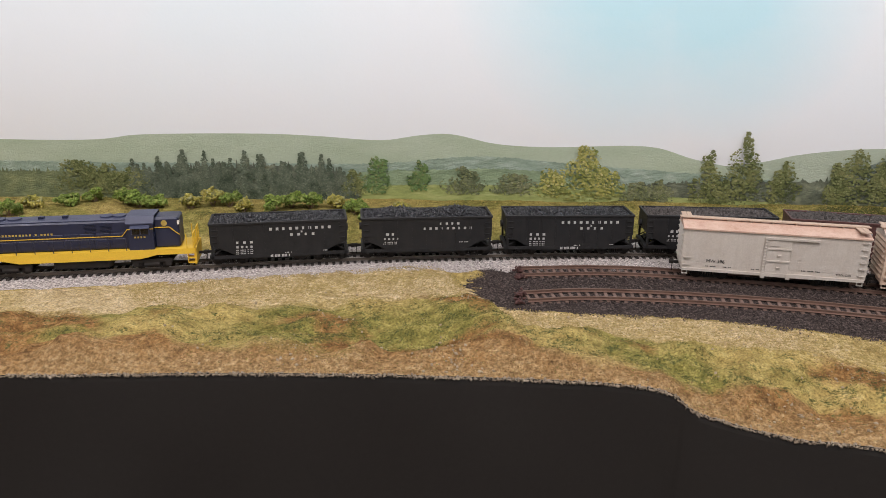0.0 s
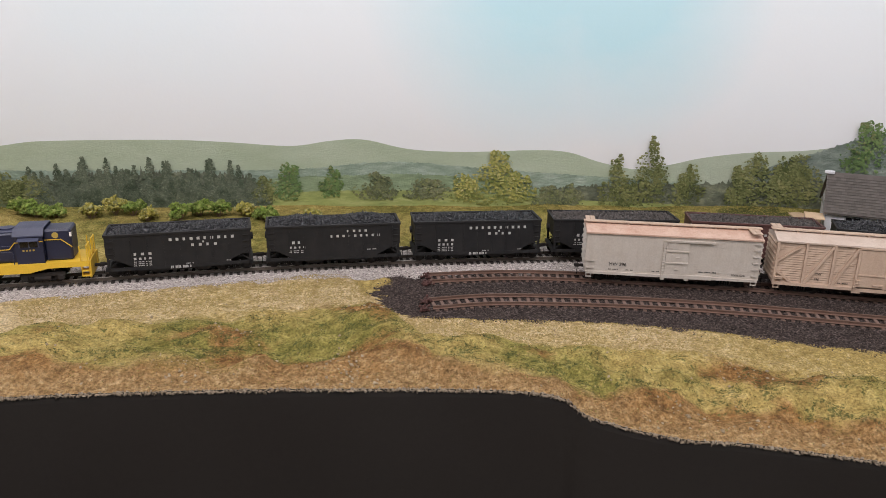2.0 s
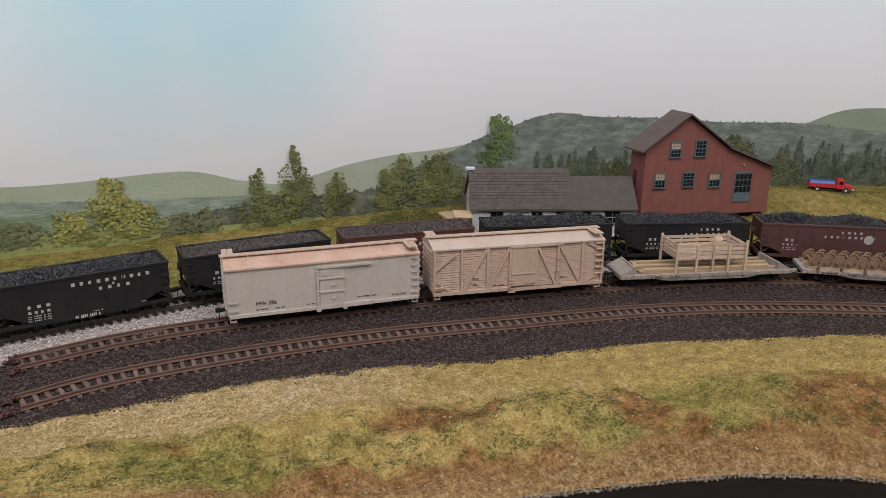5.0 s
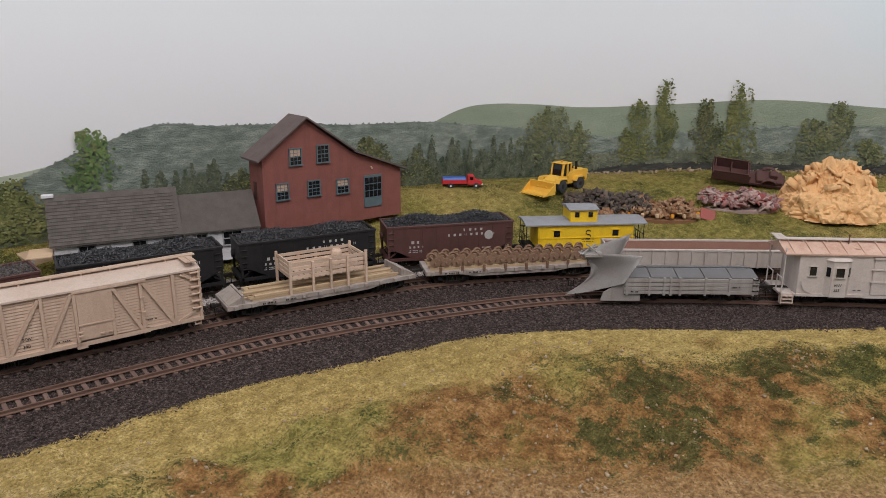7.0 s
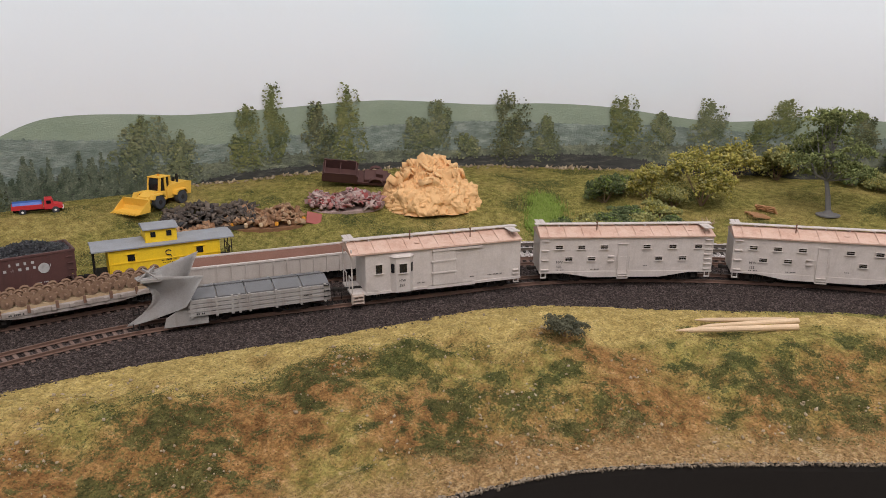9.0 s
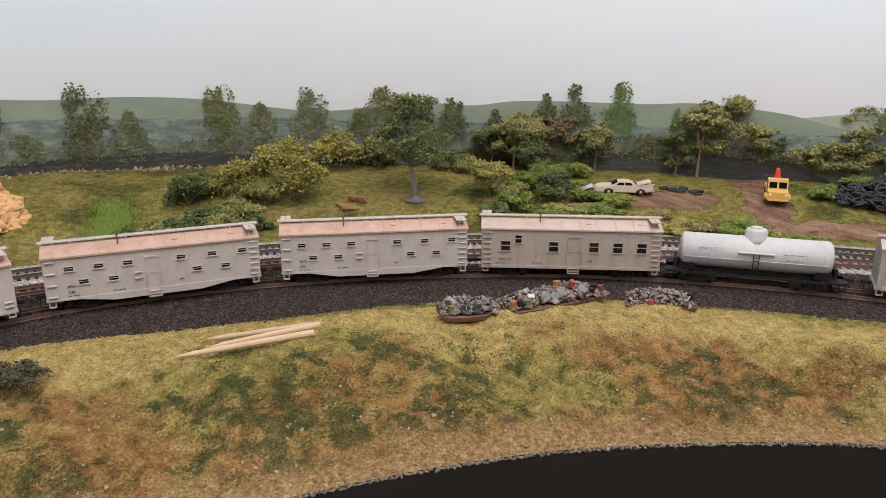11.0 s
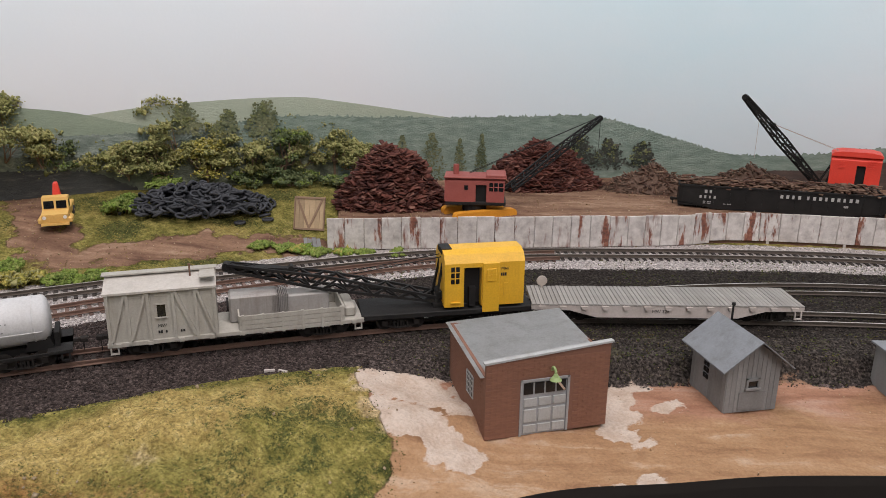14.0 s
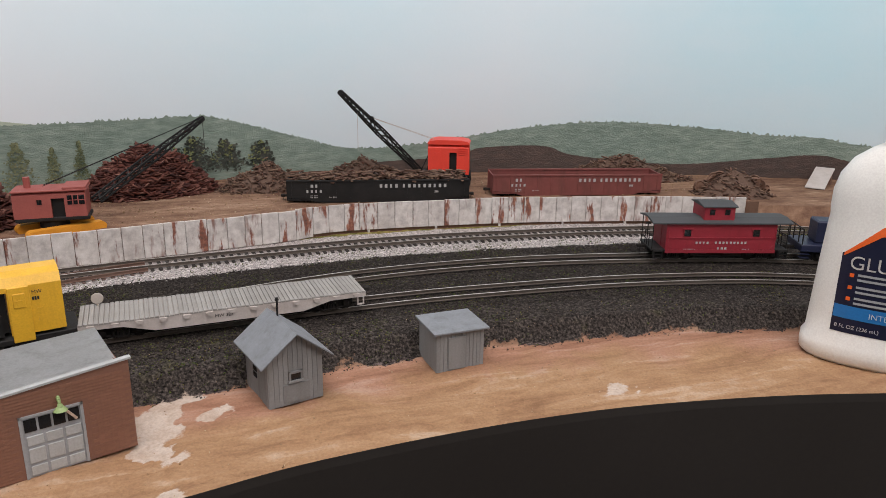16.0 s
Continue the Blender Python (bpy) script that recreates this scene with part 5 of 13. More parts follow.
def rail_mesh(c, side, s0, s1, step=0.012, prof=None):
    prof = prof or [(-0.0011, 0.0), (0.0011, 0.0), (0.0011, 0.0004), (0.0003, 0.0007), (0.0003, 0.0018), (0.00055, 0.0020), (0.00055, 0.0027), (-0.00055, 0.0027), (-0.00055, 0.0020), (-0.0003, 0.0018), (-0.0003, 0.0007), (-0.0011, 0.0004)]
    bm = bmesh.new()
    prev = None
    for s in np.linspace(s0, s1, max(3, int((s1 - s0) / step))):
        p, d = along(c, s)
        n = np.array((-d[1], d[0]))
        q = [bm.verts.new((p[0] + n[0] * (side * 0.00852 + a), p[1] + n[1] * (side * 0.00852 + a), RAIL - 0.0027 + h)) for a, h in prof]
        if prev:
            for k in range(len(q)):
                bm.faces.new((prev[k], prev[(k + 1) % len(q)], q[(k + 1) % len(q)], q[k]))
        else:
            bm.faces.new(q)
        prev = q
    bm.faces.new(list(reversed(prev)))
    bmesh.ops.recalc_face_normals(bm, faces=bm.faces[:])
    return bm


def tie_mesh(name, length, mat):
    bm = bmesh.new()
    box(bm, -0.0013, 0.0013, -length / 2, length / 2, -0.0016, 0.0, bev=0.00025)
    me = mesh_of(bm, name)
    me.materials.append(M[mat])
    return me


def track(c, s0, s1, rail_mat, tie_mat, length, spacing, label, seed, top=0.0119):
    rng = np.random.default_rng(seed)
    t = tagged(new("railway_track"), label, "railway track", kind="structure")
    for side in (-1, 1):
        rail = part("rail", rail_mesh(c, side, s0, s1), rail_mat, t)
        if rail_mat == "rail_bright":
            part("rail_head", rail_mesh(c, side, s0, s1, prof=RAIL_HEAD), "rail_head", rail, "polished steel rail head")
    me = tie_mesh("sleeper", length, tie_mat)
    ss = np.arange(s0 + 0.003, s1, spacing)
    keep = ss[-300:] if len(ss) > 300 else ss
    for s in ss:
        p, d = along(c, s)
        ang = math.degrees(math.atan2(d[1], d[0])) + rng.normal(0, 1.5)
        if s >= keep[0] or len(ss) <= 300:
            part("sleeper", me, None, t, at=pose(p[0], p[1], top + rng.normal(0, 0.00012), 0, 0, ang))
    rest = [s for s in ss if s < keep[0]]
    if rest:
        bm = bmesh.new()
        for s in rest:
            p, d = along(c, s)
            box(bm, -0.0013, 0.0013, -length / 2, length / 2, -0.0016, 0.0, m=pose(p[0], p[1], top, 0, 0, math.degrees(math.atan2(d[1], d[0]))))
        tagged(part("sleeper", bm, tie_mat, t), kind="stuff")
    return t


sA, sB, sC, sE = (arc(c)[-1] for c in (TRACK_A, TRACK_B, TRACK_C, TRACK_E))
sSPLIT = float(arc(TRACK_A)[np.argmin(np.hypot(TRACK_A[:, 0] - 0.74, TRACK_A[:, 1] + 0.69))])
sPLOUGH = nearest_s(TRACK_A, 0.692, 0.341) + 0.02
track(TRACK_A, 0.0, sPLOUGH, "rail", "tie", 0.0225, 0.0068, "rusty siding track sunk in black cinders", 21, top=0.0114)
track(TRACK_A, sPLOUGH, sSPLIT, "rail", "tie_dark", 0.0225, 0.0068, "siding track with dark ties sunk in black cinders", 26, top=0.0114)
track(TRACK_A, sSPLIT, sA - 0.1, "rail_bright", "tie_dark", 0.0225, 0.0068, "yard track buried in cinders, bright railheads", 25, top=0.0098)
track(TRACK_B, 0.0, sB - 0.06, "rail", "tie", 0.0225, 0.0068, "rusty storage track sunk in cinders and ballast", 22, top=0.0114)
track(TRACK_C, 0.9, sC - 0.1, "rail_bright", "tie_dark", 0.028, 0.0062, "main line track on pale stone ballast", 23, top=0.0117)
track(TRACK_E, 0.05, sE - 0.05, "rail_bright", "tie_dark", 0.022, 0.0068, "yard track with worn steel rails in cinders", 24, top=0.0099)


# ---- rolling stock: shared parts ----
def wheel_mesh():
    bm = bmesh.new()
    lathe(bm, [(0.0008, -0.0010), (0.0024, -0.0010), (0.0034, -0.0006), (0.0040, -0.0010), (0.0047, -0.0010), (0.0047, 0.0008), (0.0053, 0.0009), (0.0052, 0.0014), (0.0040, 0.0014), (0.0010, 0.0008)], 16, pose(0, 0, 0, 90, 0, 0))
    me = mesh_of(bm, "wheel")
    me.materials.append(M["under"])
    return me


WHEEL = wheel_mesh()


def frame_mesh():
    """A truck: two arch-bar side frames, journal boxes, springs and a bolster."""
    bm = bmesh.new()
    for sg in (-1, 1):
        y0, y1 = sg * 0.0108, sg * 0.0124
        a, b = min(y0, y1), max(y0, y1)
        for ax in (-0.0098, 0.0098):
            box(bm, ax - 0.0018, ax + 0.0018, a - 0.0003, b + 0.0003, 0.0028, 0.0062, bev=0.0004)
        prism(bm, [(-0.0112, 0.0062), (0.0112, 0.0062), (0.0045, 0.0080), (-0.0045, 0.0080)], a, b, "y")
        prism(bm, [(-0.0100, 0.0030), (-0.0035, 0.0012), (0.0035, 0.0012), (0.0100, 0.0030), (0.0035, 0.0022), (-0.0035, 0.0022)], a, b, "y")
        for sx in (-0.0017, 0.0, 0.0017):
            cyl(bm, (sx, (a + b) / 2, 0.0020), (sx, (a + b) / 2, 0.0064), 0.0007, seg=6)
        for sx in (-0.0040, 0.0040):
            box(bm, sx - 0.0005, sx + 0.0005, a, b, 0.0018, 0.0066)
    box(bm, -0.0022, 0.0022, -0.0118, 0.0118, 0.0052, 0.0076)
    for ax in (-0.0098, 0.0098):
        cyl(bm, (ax, -0.0108, 0.0047), (ax, 0.0108, 0.0047), 0.0008, seg=6)
    me = mesh_of(bm, "truck")
    me.materials.append(M["under"])
    return me


FRAME = frame_mesh()


def coupler_mesh():
    bm = bmesh.new()
    box(bm, 0, 0.006, -0.0011, 0.0011, 0.0078, 0.0098)
    box(bm, 0.0045, 0.0085, -0.0022, 0.0016, 0.0074, 0.0102, bev=0.0005)
    cyl(bm, (0.006, 0.0012, 0.008), (0.006, 0.0018, 0.0015), 0.0003, seg=5)
    me = mesh_of(bm, "coupler")
    me.materials.append(M["under"])
    return me


COUPLER = coupler_mesh()


def bogie(car, x):
    t = part("truck", FRAME, None, car, at=pose(x, 0, 0))
    for ax in (-0.0098, 0.0098):
        for sg in (-1, 1):
            part("wheel", WHEEL, None, t, at=pose(ax, sg * 0.0080, 0.0047, 0, 0, 0 if sg < 0 else 180))
    return t


def running_gear(car, length, inset=0.0235):
    for sg in (-1, 1):
        bogie(car, sg * (length / 2 - inset))
        part("coupler", COUPLER, None, car, at=pose(sg * (length / 2 - 0.001), 0, 0, 0, 0, 0 if sg > 0 else 180))


def stock(name, c, at, length, label, category, group="", flip=False):
    """A vehicle on a track, its middle nearest to a place of the plan."""
    s = at if isinstance(at, float) else nearest_s(c, *at)
    a, _ = along(c, s - length * 0.34)
    b, _ = along(c, s + length * 0.34)
    mid, d = (a + b) / 2, b - a
    return thing(name, pose(mid[0], mid[1], RAIL, 0, 0, math.degrees(math.atan2(d[1], d[0])) + (180 if flip else 0)), label, category, group)


def text_mesh(body, size):
    cu = bpy.data.curves.new("lettering", "FONT")
    cu.body, cu.size, cu.extrude = body, size, 0.00004
    ob = bpy.data.objects.new("lettering", cu)
    scene.collection.objects.link(ob)
    dg = bpy.context.evaluated_depsgraph_get()
    me = bpy.data.meshes.new_from_object(ob.evaluated_get(dg))
    bpy.data.objects.remove(ob)
    me.name = "lettering"
    return me


def lettering(car, body, size, x, z, y, mat="letter_black", label=""):
    return part("lettering", text_mesh(body, size), mat, car, label, at=pose(x, y, z, 90, 0, 0))


def letter_bars(car, counts, x, z, y, w, h, gap, mat="letter_white", word=None):
    """Plain upright bars in groups, one for each letter."""
    bm = bmesh.new()
    px = x
    for n in counts:
        for k in range(n):
            box(bm, px + w * 0.14, px + w * (0.86 if (k + n) % 3 else 0.70), y, y + 0.0001, z + h * 0.1, z + h * 0.9)
            px += w + gap
        px += word if word is not None else gap * 2
    return part("lettering", bm, mat, car)


def data_lines(car, rows, y, mat="letter_white"):
    bm = bmesh.new()
    for x, z, w, h in rows:
        n = max(2, int(w / 0.0011))
        for k in range(n):
            if (k * 7 + int(x * 9999)) % 5:
                box(bm, x + w * k / n, x + w * (k + 0.75) / n, y, y + 0.0001, z, z + h)
    return tagged(part("data_panel", bm, mat, car), kind="stuff")


def steps(car, length, w, z0, mat):
    """Stirrup steps at the corners."""
    for sx in (-1, 1):
        for sy in (-1, 1):
            bm = bmesh.new()
            x = sx * (length / 2 - 0.0035)
            y = sy * (w / 2 - 0.0004)
            for dx in (-0.0019, 0.0019):
                box(bm, x + dx - 0.0004, x + dx + 0.0004, y - 0.0004, y + 0.0004, z0 - 0.0038, z0 + 0.0004)
            box(bm, x - 0.0023, x + 0.0023, y - 0.0006, y + 0.0006, z0 - 0.0044, z0 - 0.0036)
            part("step", bm, mat, car)


def ladder(car, x, y, z0, z1, mat, w=0.0042, n=5, sy=-1):
    bm = bmesh.new()
    for k in range(n):
        z = z0 + (z1 - z0) * k / (n - 1)
        box(bm, x - w / 2, x + w / 2, y + sy * 0.0011 - 0.0003, y + sy * 0.0011 + 0.0003, z - 0.0003, z + 0.0003)
        for dx in (-w / 2, w / 2 - 0.0005):
            box(bm, x + dx, x + dx + 0.0005, min(y, y + sy * 0.0013), max(y, y + sy * 0.0013), z - 0.0004, z + 0.0004)
    return part("ladder", bm, mat, car)


def grabs(car, x, y, z0, z1, mat, n=6, w=0.0055, sy=-1):
    """Broad grab irons, one part each row."""
    for k in range(n):
        z = z0 + (z1 - z0) * k / (n - 1)
        bm = bmesh.new()
        prism(bm, [(y, z + 0.0006), (y, z - 0.0001), (y + sy * 0.0015, z - 0.0002), (y + sy * 0.0015, z + 0.0003)], x - w / 2, x + w / 2)
        part("grab_iron", bm, mat, car)


def gable_roof(car, length, w, ze, rise, mat, over=0.0012, ribs=0, rib_mat=None, board=True, board_mat=None):
    bm = bmesh.new()
    h = w / 2 + over
    prism(bm, [(-h, ze - 0.0006), (-h, ze + 0.0006), (0, ze + rise + 0.0006), (h, ze + 0.0006), (h, ze - 0.0006)], -length / 2 - 0.0004, length / 2 + 0.0004)
    roof = part("roof", bm, mat, car)
    for k in range(ribs):
        x = -length / 2 + length * (k + 0.5) / ribs
        bm = bmesh.new()
        for sg in (-1, 1):
            strut(bm, (x, sg * h * 0.97, ze + 0.0009), (x, sg * 0.002, ze + rise + 0.0008), 0.0008, 0.0006)
        part("seam", bm, mat, roof)
    if board:
        bm = bmesh.new()
        z = ze + rise + 0.0016
        for y in (-0.0030, -0.0010, 0.0010):
            box(bm, -length / 2 - 0.0022, length / 2 + 0.0022, y + 0.0001, y + 0.0019, z, z + 0.0007)
        for k in range(9):
            x = -length / 2 + length * k / 8
            box(bm, x - 0.0006, x + 0.0006, -0.0024, 0.0024, z - 0.0016, z)
        part("running_board", bm, board_mat or mat, car)
        for sg, sy in ((1, -1), (-1, 1)):
            bm = bmesh.new()
            x = sg * (length / 2 - 0.0045)
            for dx in (-0.0045, -0.0005):
                box(bm, x + dx, x + dx + 0.0036, min(0, sy * (w / 2 + 0.0008)), max(0, sy * (w / 2 + 0.0008)), z - 0.0006, z + 0.0001)
            part("lateral_board", bm, board_mat or mat, car)
    return roof


def rivets(bm, x, y, z0, z1, n=14):
    for k in range(n):
        z = z0 + (z1 - z0) * (k + 0.5) / n
        box(bm, x - 0.00025, x + 0.00025, y - 0.0002, y + 0.0001, z - 0.00025, z + 0.00025)


def underframe(car, length, w, z0=0.0075):
    """Centre sill with its cross bearers, brake box, air tank and truss rods."""
    bm = bmesh.new()
    box(bm, -length / 2 + 0.001, length / 2 - 0.001, -0.0024, 0.0024, z0 - 0.0022, z0 + 0.0018)
    sill = part("underframe", bm, "under", car)
    for x in np.linspace(-length * 0.28, length * 0.28, 4):
        bm = bmesh.new()
        box(bm, x - 0.0006, x + 0.0006, -w / 2 + 0.001, w / 2 - 0.001, z0 - 0.0006, z0 + 0.0016)
        part("cross_bearer", bm, "under", sill)
    bm = bmesh.new()
    box(bm, -0.008, 0.006, -0.010, -0.004, z0 - 0.003, z0 + 0.001)
    part("brake_box", bm, "under", sill)
    bm = bmesh.new()
    cyl(bm, (0.010, 0.006, z0 - 0.001), (0.022, 0.006, z0 - 0.001), 0.0022, seg=8)
    part("air_tank", bm, "under", sill)
    for sg in (-1, 1):
        bm = bmesh.new()
        strut(bm, (-length * 0.26, sg * 0.009, z0), (0, sg * 0.009, z0 - 0.0028), 0.0005)
        strut(bm, (length * 0.26, sg * 0.009, z0), (0, sg * 0.009, z0 - 0.0028), 0.0005)
        part("truss_rod", bm, "under", sill)
    return sill


# ---- steel tool boxcar ----
def tool_boxcar(c, at, length=0.1385):
    w, z0, z1 = 0.0325, 0.0088, 0.0425
    car = stock("boxcar", c, at, length, "off-white steel tool boxcar with a pinkish rusted roof", "boxcar", "work train on the siding")
    bm = bmesh.new()
    box(bm, -length / 2, length / 2, -w / 2, w / 2, z0, z1, bev=0.0004)
    body = part("body", bm, "white_box", car)
    bm = bmesh.new()
    for sg in (-1, 1):
        for x in np.linspace(-length / 2 + 0.012, length / 2 - 0.012, 7):
            if abs(x) > 0.014:
                rivets(bm, x, sg * (w / 2) if sg < 0 else w / 2 + 0.0001, z0 + 0.002, z1 - 0.002)
                rivets(bm, x + 0.0012, sg * (w / 2) if sg < 0 else w / 2 + 0.0001, z0 + 0.002, z1 - 0.002)
    part("rivets", bm, "white_box", body)
    for sg in (-1, 1):
        bm = bmesh.new()
        y = sg * w / 2
        a, b = (y - 0.0012, y) if sg < 0 else (y, y + 0.0012)
        box(bm, -0.0055, 0.0125, a + 0.0003 * (sg < 0), b - 0.0003 * (sg > 0), z0 + 0.0015, z1 - 0.004, bev=0.0003)
        door = part("door", bm, "white_box", car)
        for z in (z0 + 0.011, z0 + 0.021):
            bm = bmesh.new()
            box(bm, -0.0060, 0.0128, a - 0.0004, b + 0.0004, z, z + 0.0011)
            part("door_bar", bm, "white_box", door)
        for zz in (z0 + 0.006, z0 + 0.016):
            bm = bmesh.new()
            box(bm, 0.0028, 0.0055, a - 0.0008, b + 0.0008, zz, zz + 0.0008)
            part("handle", bm, "white_box", door)
        bm = bmesh.new()
        box(bm, -0.0040, 0.0030, a - 0.0003, b + 0.0003, z0 + 0.0240, z0 + 0.0283)
        part("placard_board", bm, "white_box", door)
        bm = bmesh.new()
        box(bm, -0.0075, -0.0058, a - 0.0003, b + 0.0003, z0 + 0.0005, z1 - 0.003)
        for k in range(12):
            box(bm, -0.0077, -0.0056, a - 0.0006, b + 0.0006, z0 + 0.002 + k * 0.0025, z0 + 0.0026 + k * 0.0025)
        part("door_post", bm, "white_box", car)
        bm = bmesh.new()
        box(bm, -0.0068, 0.0325, a - 0.0006, b + 0.0006, z1 - 0.0045, z1 - 0.0030)
        part("door_track", bm, "white_box", car)
        bm = bmesh.new()
        box(bm, -length / 2 + 0.001, length / 2 - 0.001, a, b, z0 - 0.0012, z0 + 0.0010)
        box(bm, -0.0075, 0.0325, a - 0.0004, b + 0.0004, z0 - 0.0014, z0 + 0.0016)
        for x in (-0.0065, 0.0125):
            box(bm, x - 0.0015, x + 0.0015, a - 0.0008, b + 0.0008, z0 - 0.0028, z0 + 0.0012)
        part("side_sill", bm, "white_box", car)
    gable_roof(car, length, w, z1, 0.0040, "roof_rust", 0.0010, 0, board_mat="tan_box")
    ladder(car, length / 2 - 0.0042, -w / 2, z0 + 0.004, z1 - 0.003, "dim_grey_box", n=6)
    ladder(car, -length / 2 + 0.0042, -w / 2, z0 + 0.004, z0 + 0.010, "white_box", n=2, w=0.0062)
    for k in range(7):
        bm = bmesh.new()
        prism(bm, [(length / 2, z0 + 0.004 + k * 0.0045), (length / 2 + 0.0012, z0 + 0.0055 + k * 0.0045), (length / 2, z0 + 0.007 + k * 0.0045)], -w / 2 + 0.001, w / 2 - 0.001, "y")
        part("end_rib", bm, "white_box", car)
        bm = bmesh.new()
        prism(bm, [(-length / 2, z0 + 0.004 + k * 0.0045), (-length / 2 - 0.0012, z0 + 0.0055 + k * 0.0045), (-length / 2, z0 + 0.007 + k * 0.0045)], -w / 2 + 0.001, w / 2 - 0.001, "y")
        part("end_rib", bm, "white_box", car)
    steps(car, length, w, z0, "white_box")
    y = -w / 2 - 0.0003
    lettering(car, "MW 396", 0.0040, -0.050, z0 + 0.0065, y)
    lettering(car, "TOOL CAR", 0.0022, 0.0475, z0 + 0.003, y)
    data_lines(car, [(-0.050, z0 + 0.003, 0.008, 0.0007), (-0.036, z0 + 0.003, 0.006, 0.0007), (-0.015, z0 + 0.003, 0.006, 0.0007), (0.022, z0 + 0.0045, 0.014, 0.0008)], y, "letter_black")
    underframe(car, length, w)
    running_gear(car, length)
    return car


# ---- wooden outside-braced boxcar ----
def braced_boxcar(c, at, length=0.1385):
    w, z0, z1 = 0.0325, 0.0088, 0.0435
    car = stock("boxcar", c, at, length, "cream wooden boxcar with outside diagonal bracing", "boxcar", "work train on the siding")
    body = None
    bm = bmesh.new()
    box(bm, -length / 2, length / 2, -w / 2 + 0.0006, w / 2 - 0.0006, z0, z1)
    body = part("body", bm, "tan_box", car)
    n = 17
    h = (z1 - z0 - 0.002) / n
    for sg in (-1, 1):
        y = sg * (w / 2 - 0.0006)
        bmb = bmesh.new()
        prism(bmb, [(y, 0.0001), (y + sg * 0.0006, 0.0001), (y + sg * 0.0004, h * 0.86), (y, h * 0.86)], -length / 2 + 0.0005, length / 2 - 0.0005)
        me = mesh_of(bmb, "side_board")
        me.materials.append(M["tan_box"])
        for k in range(n):
            part("side_board", me, None, body, at=pose(0, 0, z0 + 0.001 + k * h))
        a = y + sg * 0.0011
        posts = [-0.047, -0.0265, -0.0085, 0.0125, 0.0305, 0.051]
        for x in posts + [-length / 2 + 0.001, length / 2 - 0.001]:
            bm = bmesh.new()
            box(bm, x - 0.0009, x + 0.0009, a - 0.0007, a + 0.0007, z0, z1)
            part("side_post", bm, "tan_box", car)
        for x0, x1, up in ((-0.046, -0.0275, 1), (-0.0255, -0.0095, 1), (0.0135, 0.0295, -1), (0.0315, 0.050, -1)):
            bm = bmesh.new()
            zz = (z0 + 0.001, z1 - 0.0015) if up > 0 else (z1 - 0.0015, z0 + 0.001)
            strut(bm, (x0, a, zz[0]), (x1, a, zz[1]), 0.0014, 0.0020)
            part("brace", bm, "tan_box", car)
        for x0, x1, za, zb in ((-length / 2 + 0.001, -0.052, z0 + 0.018, z1 - 0.004), (-length / 2 + 0.001, -0.055, z0 + 0.011, z0 + 0.001), (length / 2 - 0.001, 0.056, z1 - 0.008, z1 - 0.002), (length / 2 - 0.001, 0.054, z0 + 0.008, z0 + 0.001)):
            bm = bmesh.new()
            strut(bm, (x0, a, za), (x1, a, zb), 0.0012, 0.0015)
            part("brace", bm, "tan_box", car)
        bm = bmesh.new()
        box(bm, -0.0075, 0.0118, a - 0.0006, a + 0.0008, z0 + 0.002, z1 - 0.002, bev=0.0003)
        door = part("door", bm, "tan_box", car, "tan door panel")
        for z in (z0 + 0.0115,):
            bm = bmesh.new()
            box(bm, -0.0078, 0.0122, a - 0.0011, a + 0.0011, z, z + 0.0009)
            part("door_bar", bm, "tan_box", door)
        for x, z in ((-0.007, z0 + 0.0045), (-0.007, z0 + 0.007), (0.0055, z0 + 0.004), (0.010, z0 + 0.004), (0.031, z0 + 0.012), (0.031, z0 + 0.022)):
            bm = bmesh.new()
            box(bm, x - 0.0014, x + 0.0014, a - 0.0014, a + 0.0014, z, z + 0.0009)
            part("latch", bm, "tan_box", door)
        bm = bmesh.new()
        box(bm, -length / 2, length / 2, a - 0.0008, a + 0.0006, z0 - 0.0012, z0 + 0.0012)
        box(bm, -0.0100, 0.034, a - 0.0012, a + 0.001, z0 - 0.0016, z0 + 0.0012)
        box(bm, -0.010, -0.004, a - 0.0012, a + 0.001, z0 - 0.003, z0 + 0.0012)
        part("side_sill", bm, "tan_box", car)
        bm = bmesh.new()
        box(bm, -0.0095, 0.034, a - 0.0012, a + 0.0008, z1 - 0.0018, z1 - 0.0006)
        part("door_track", bm, "tan_box", car)
    gable_roof(car, length, w, z1, 0.0042, "roof_pale", 0.0012, 0, board_mat="tan_box")
    grabs(car, length / 2 - 0.0042, -w / 2 - 0.0008, z0 + 0.008, z1 - 0.002, "tan_box", n=6, w=0.006)
    grabs(car, -length / 2 + 0.0042, -w / 2 - 0.0008, z0 + 0.004, z0 + 0.0052, "tan_box", n=2, w=0.006)
    for sx in (-1, 1):
        for k in range(8):
            bm = bmesh.new()
            z = z0 + 0.002 + k * 0.0041
            prism(bm, [(sx * length / 2, z), (sx * (length / 2 + 0.0012), z + 0.0018), (sx * length / 2, z + 0.0035)], -w / 2 + 0.001, w / 2 - 0.001, "y")
            part("end_rib", bm, "tan_box", car)
    steps(car, length, w, z0, "tan_box")
    y = -w / 2 - 0.0004
    lettering(car, "MW", 0.0028, -0.0385, z0 + 0.009, y)
    lettering(car, "390", 0.0028, -0.0388, z0 + 0.0045, y)
    data_lines(car, [(-0.021, z0 + 0.0035, 0.008, 0.0007), (0.033, z0 + 0.006, 0.006, 0.0007)], y, "letter_black")
    underframe(car, length, w)
    running_gear(car, length)
    return car


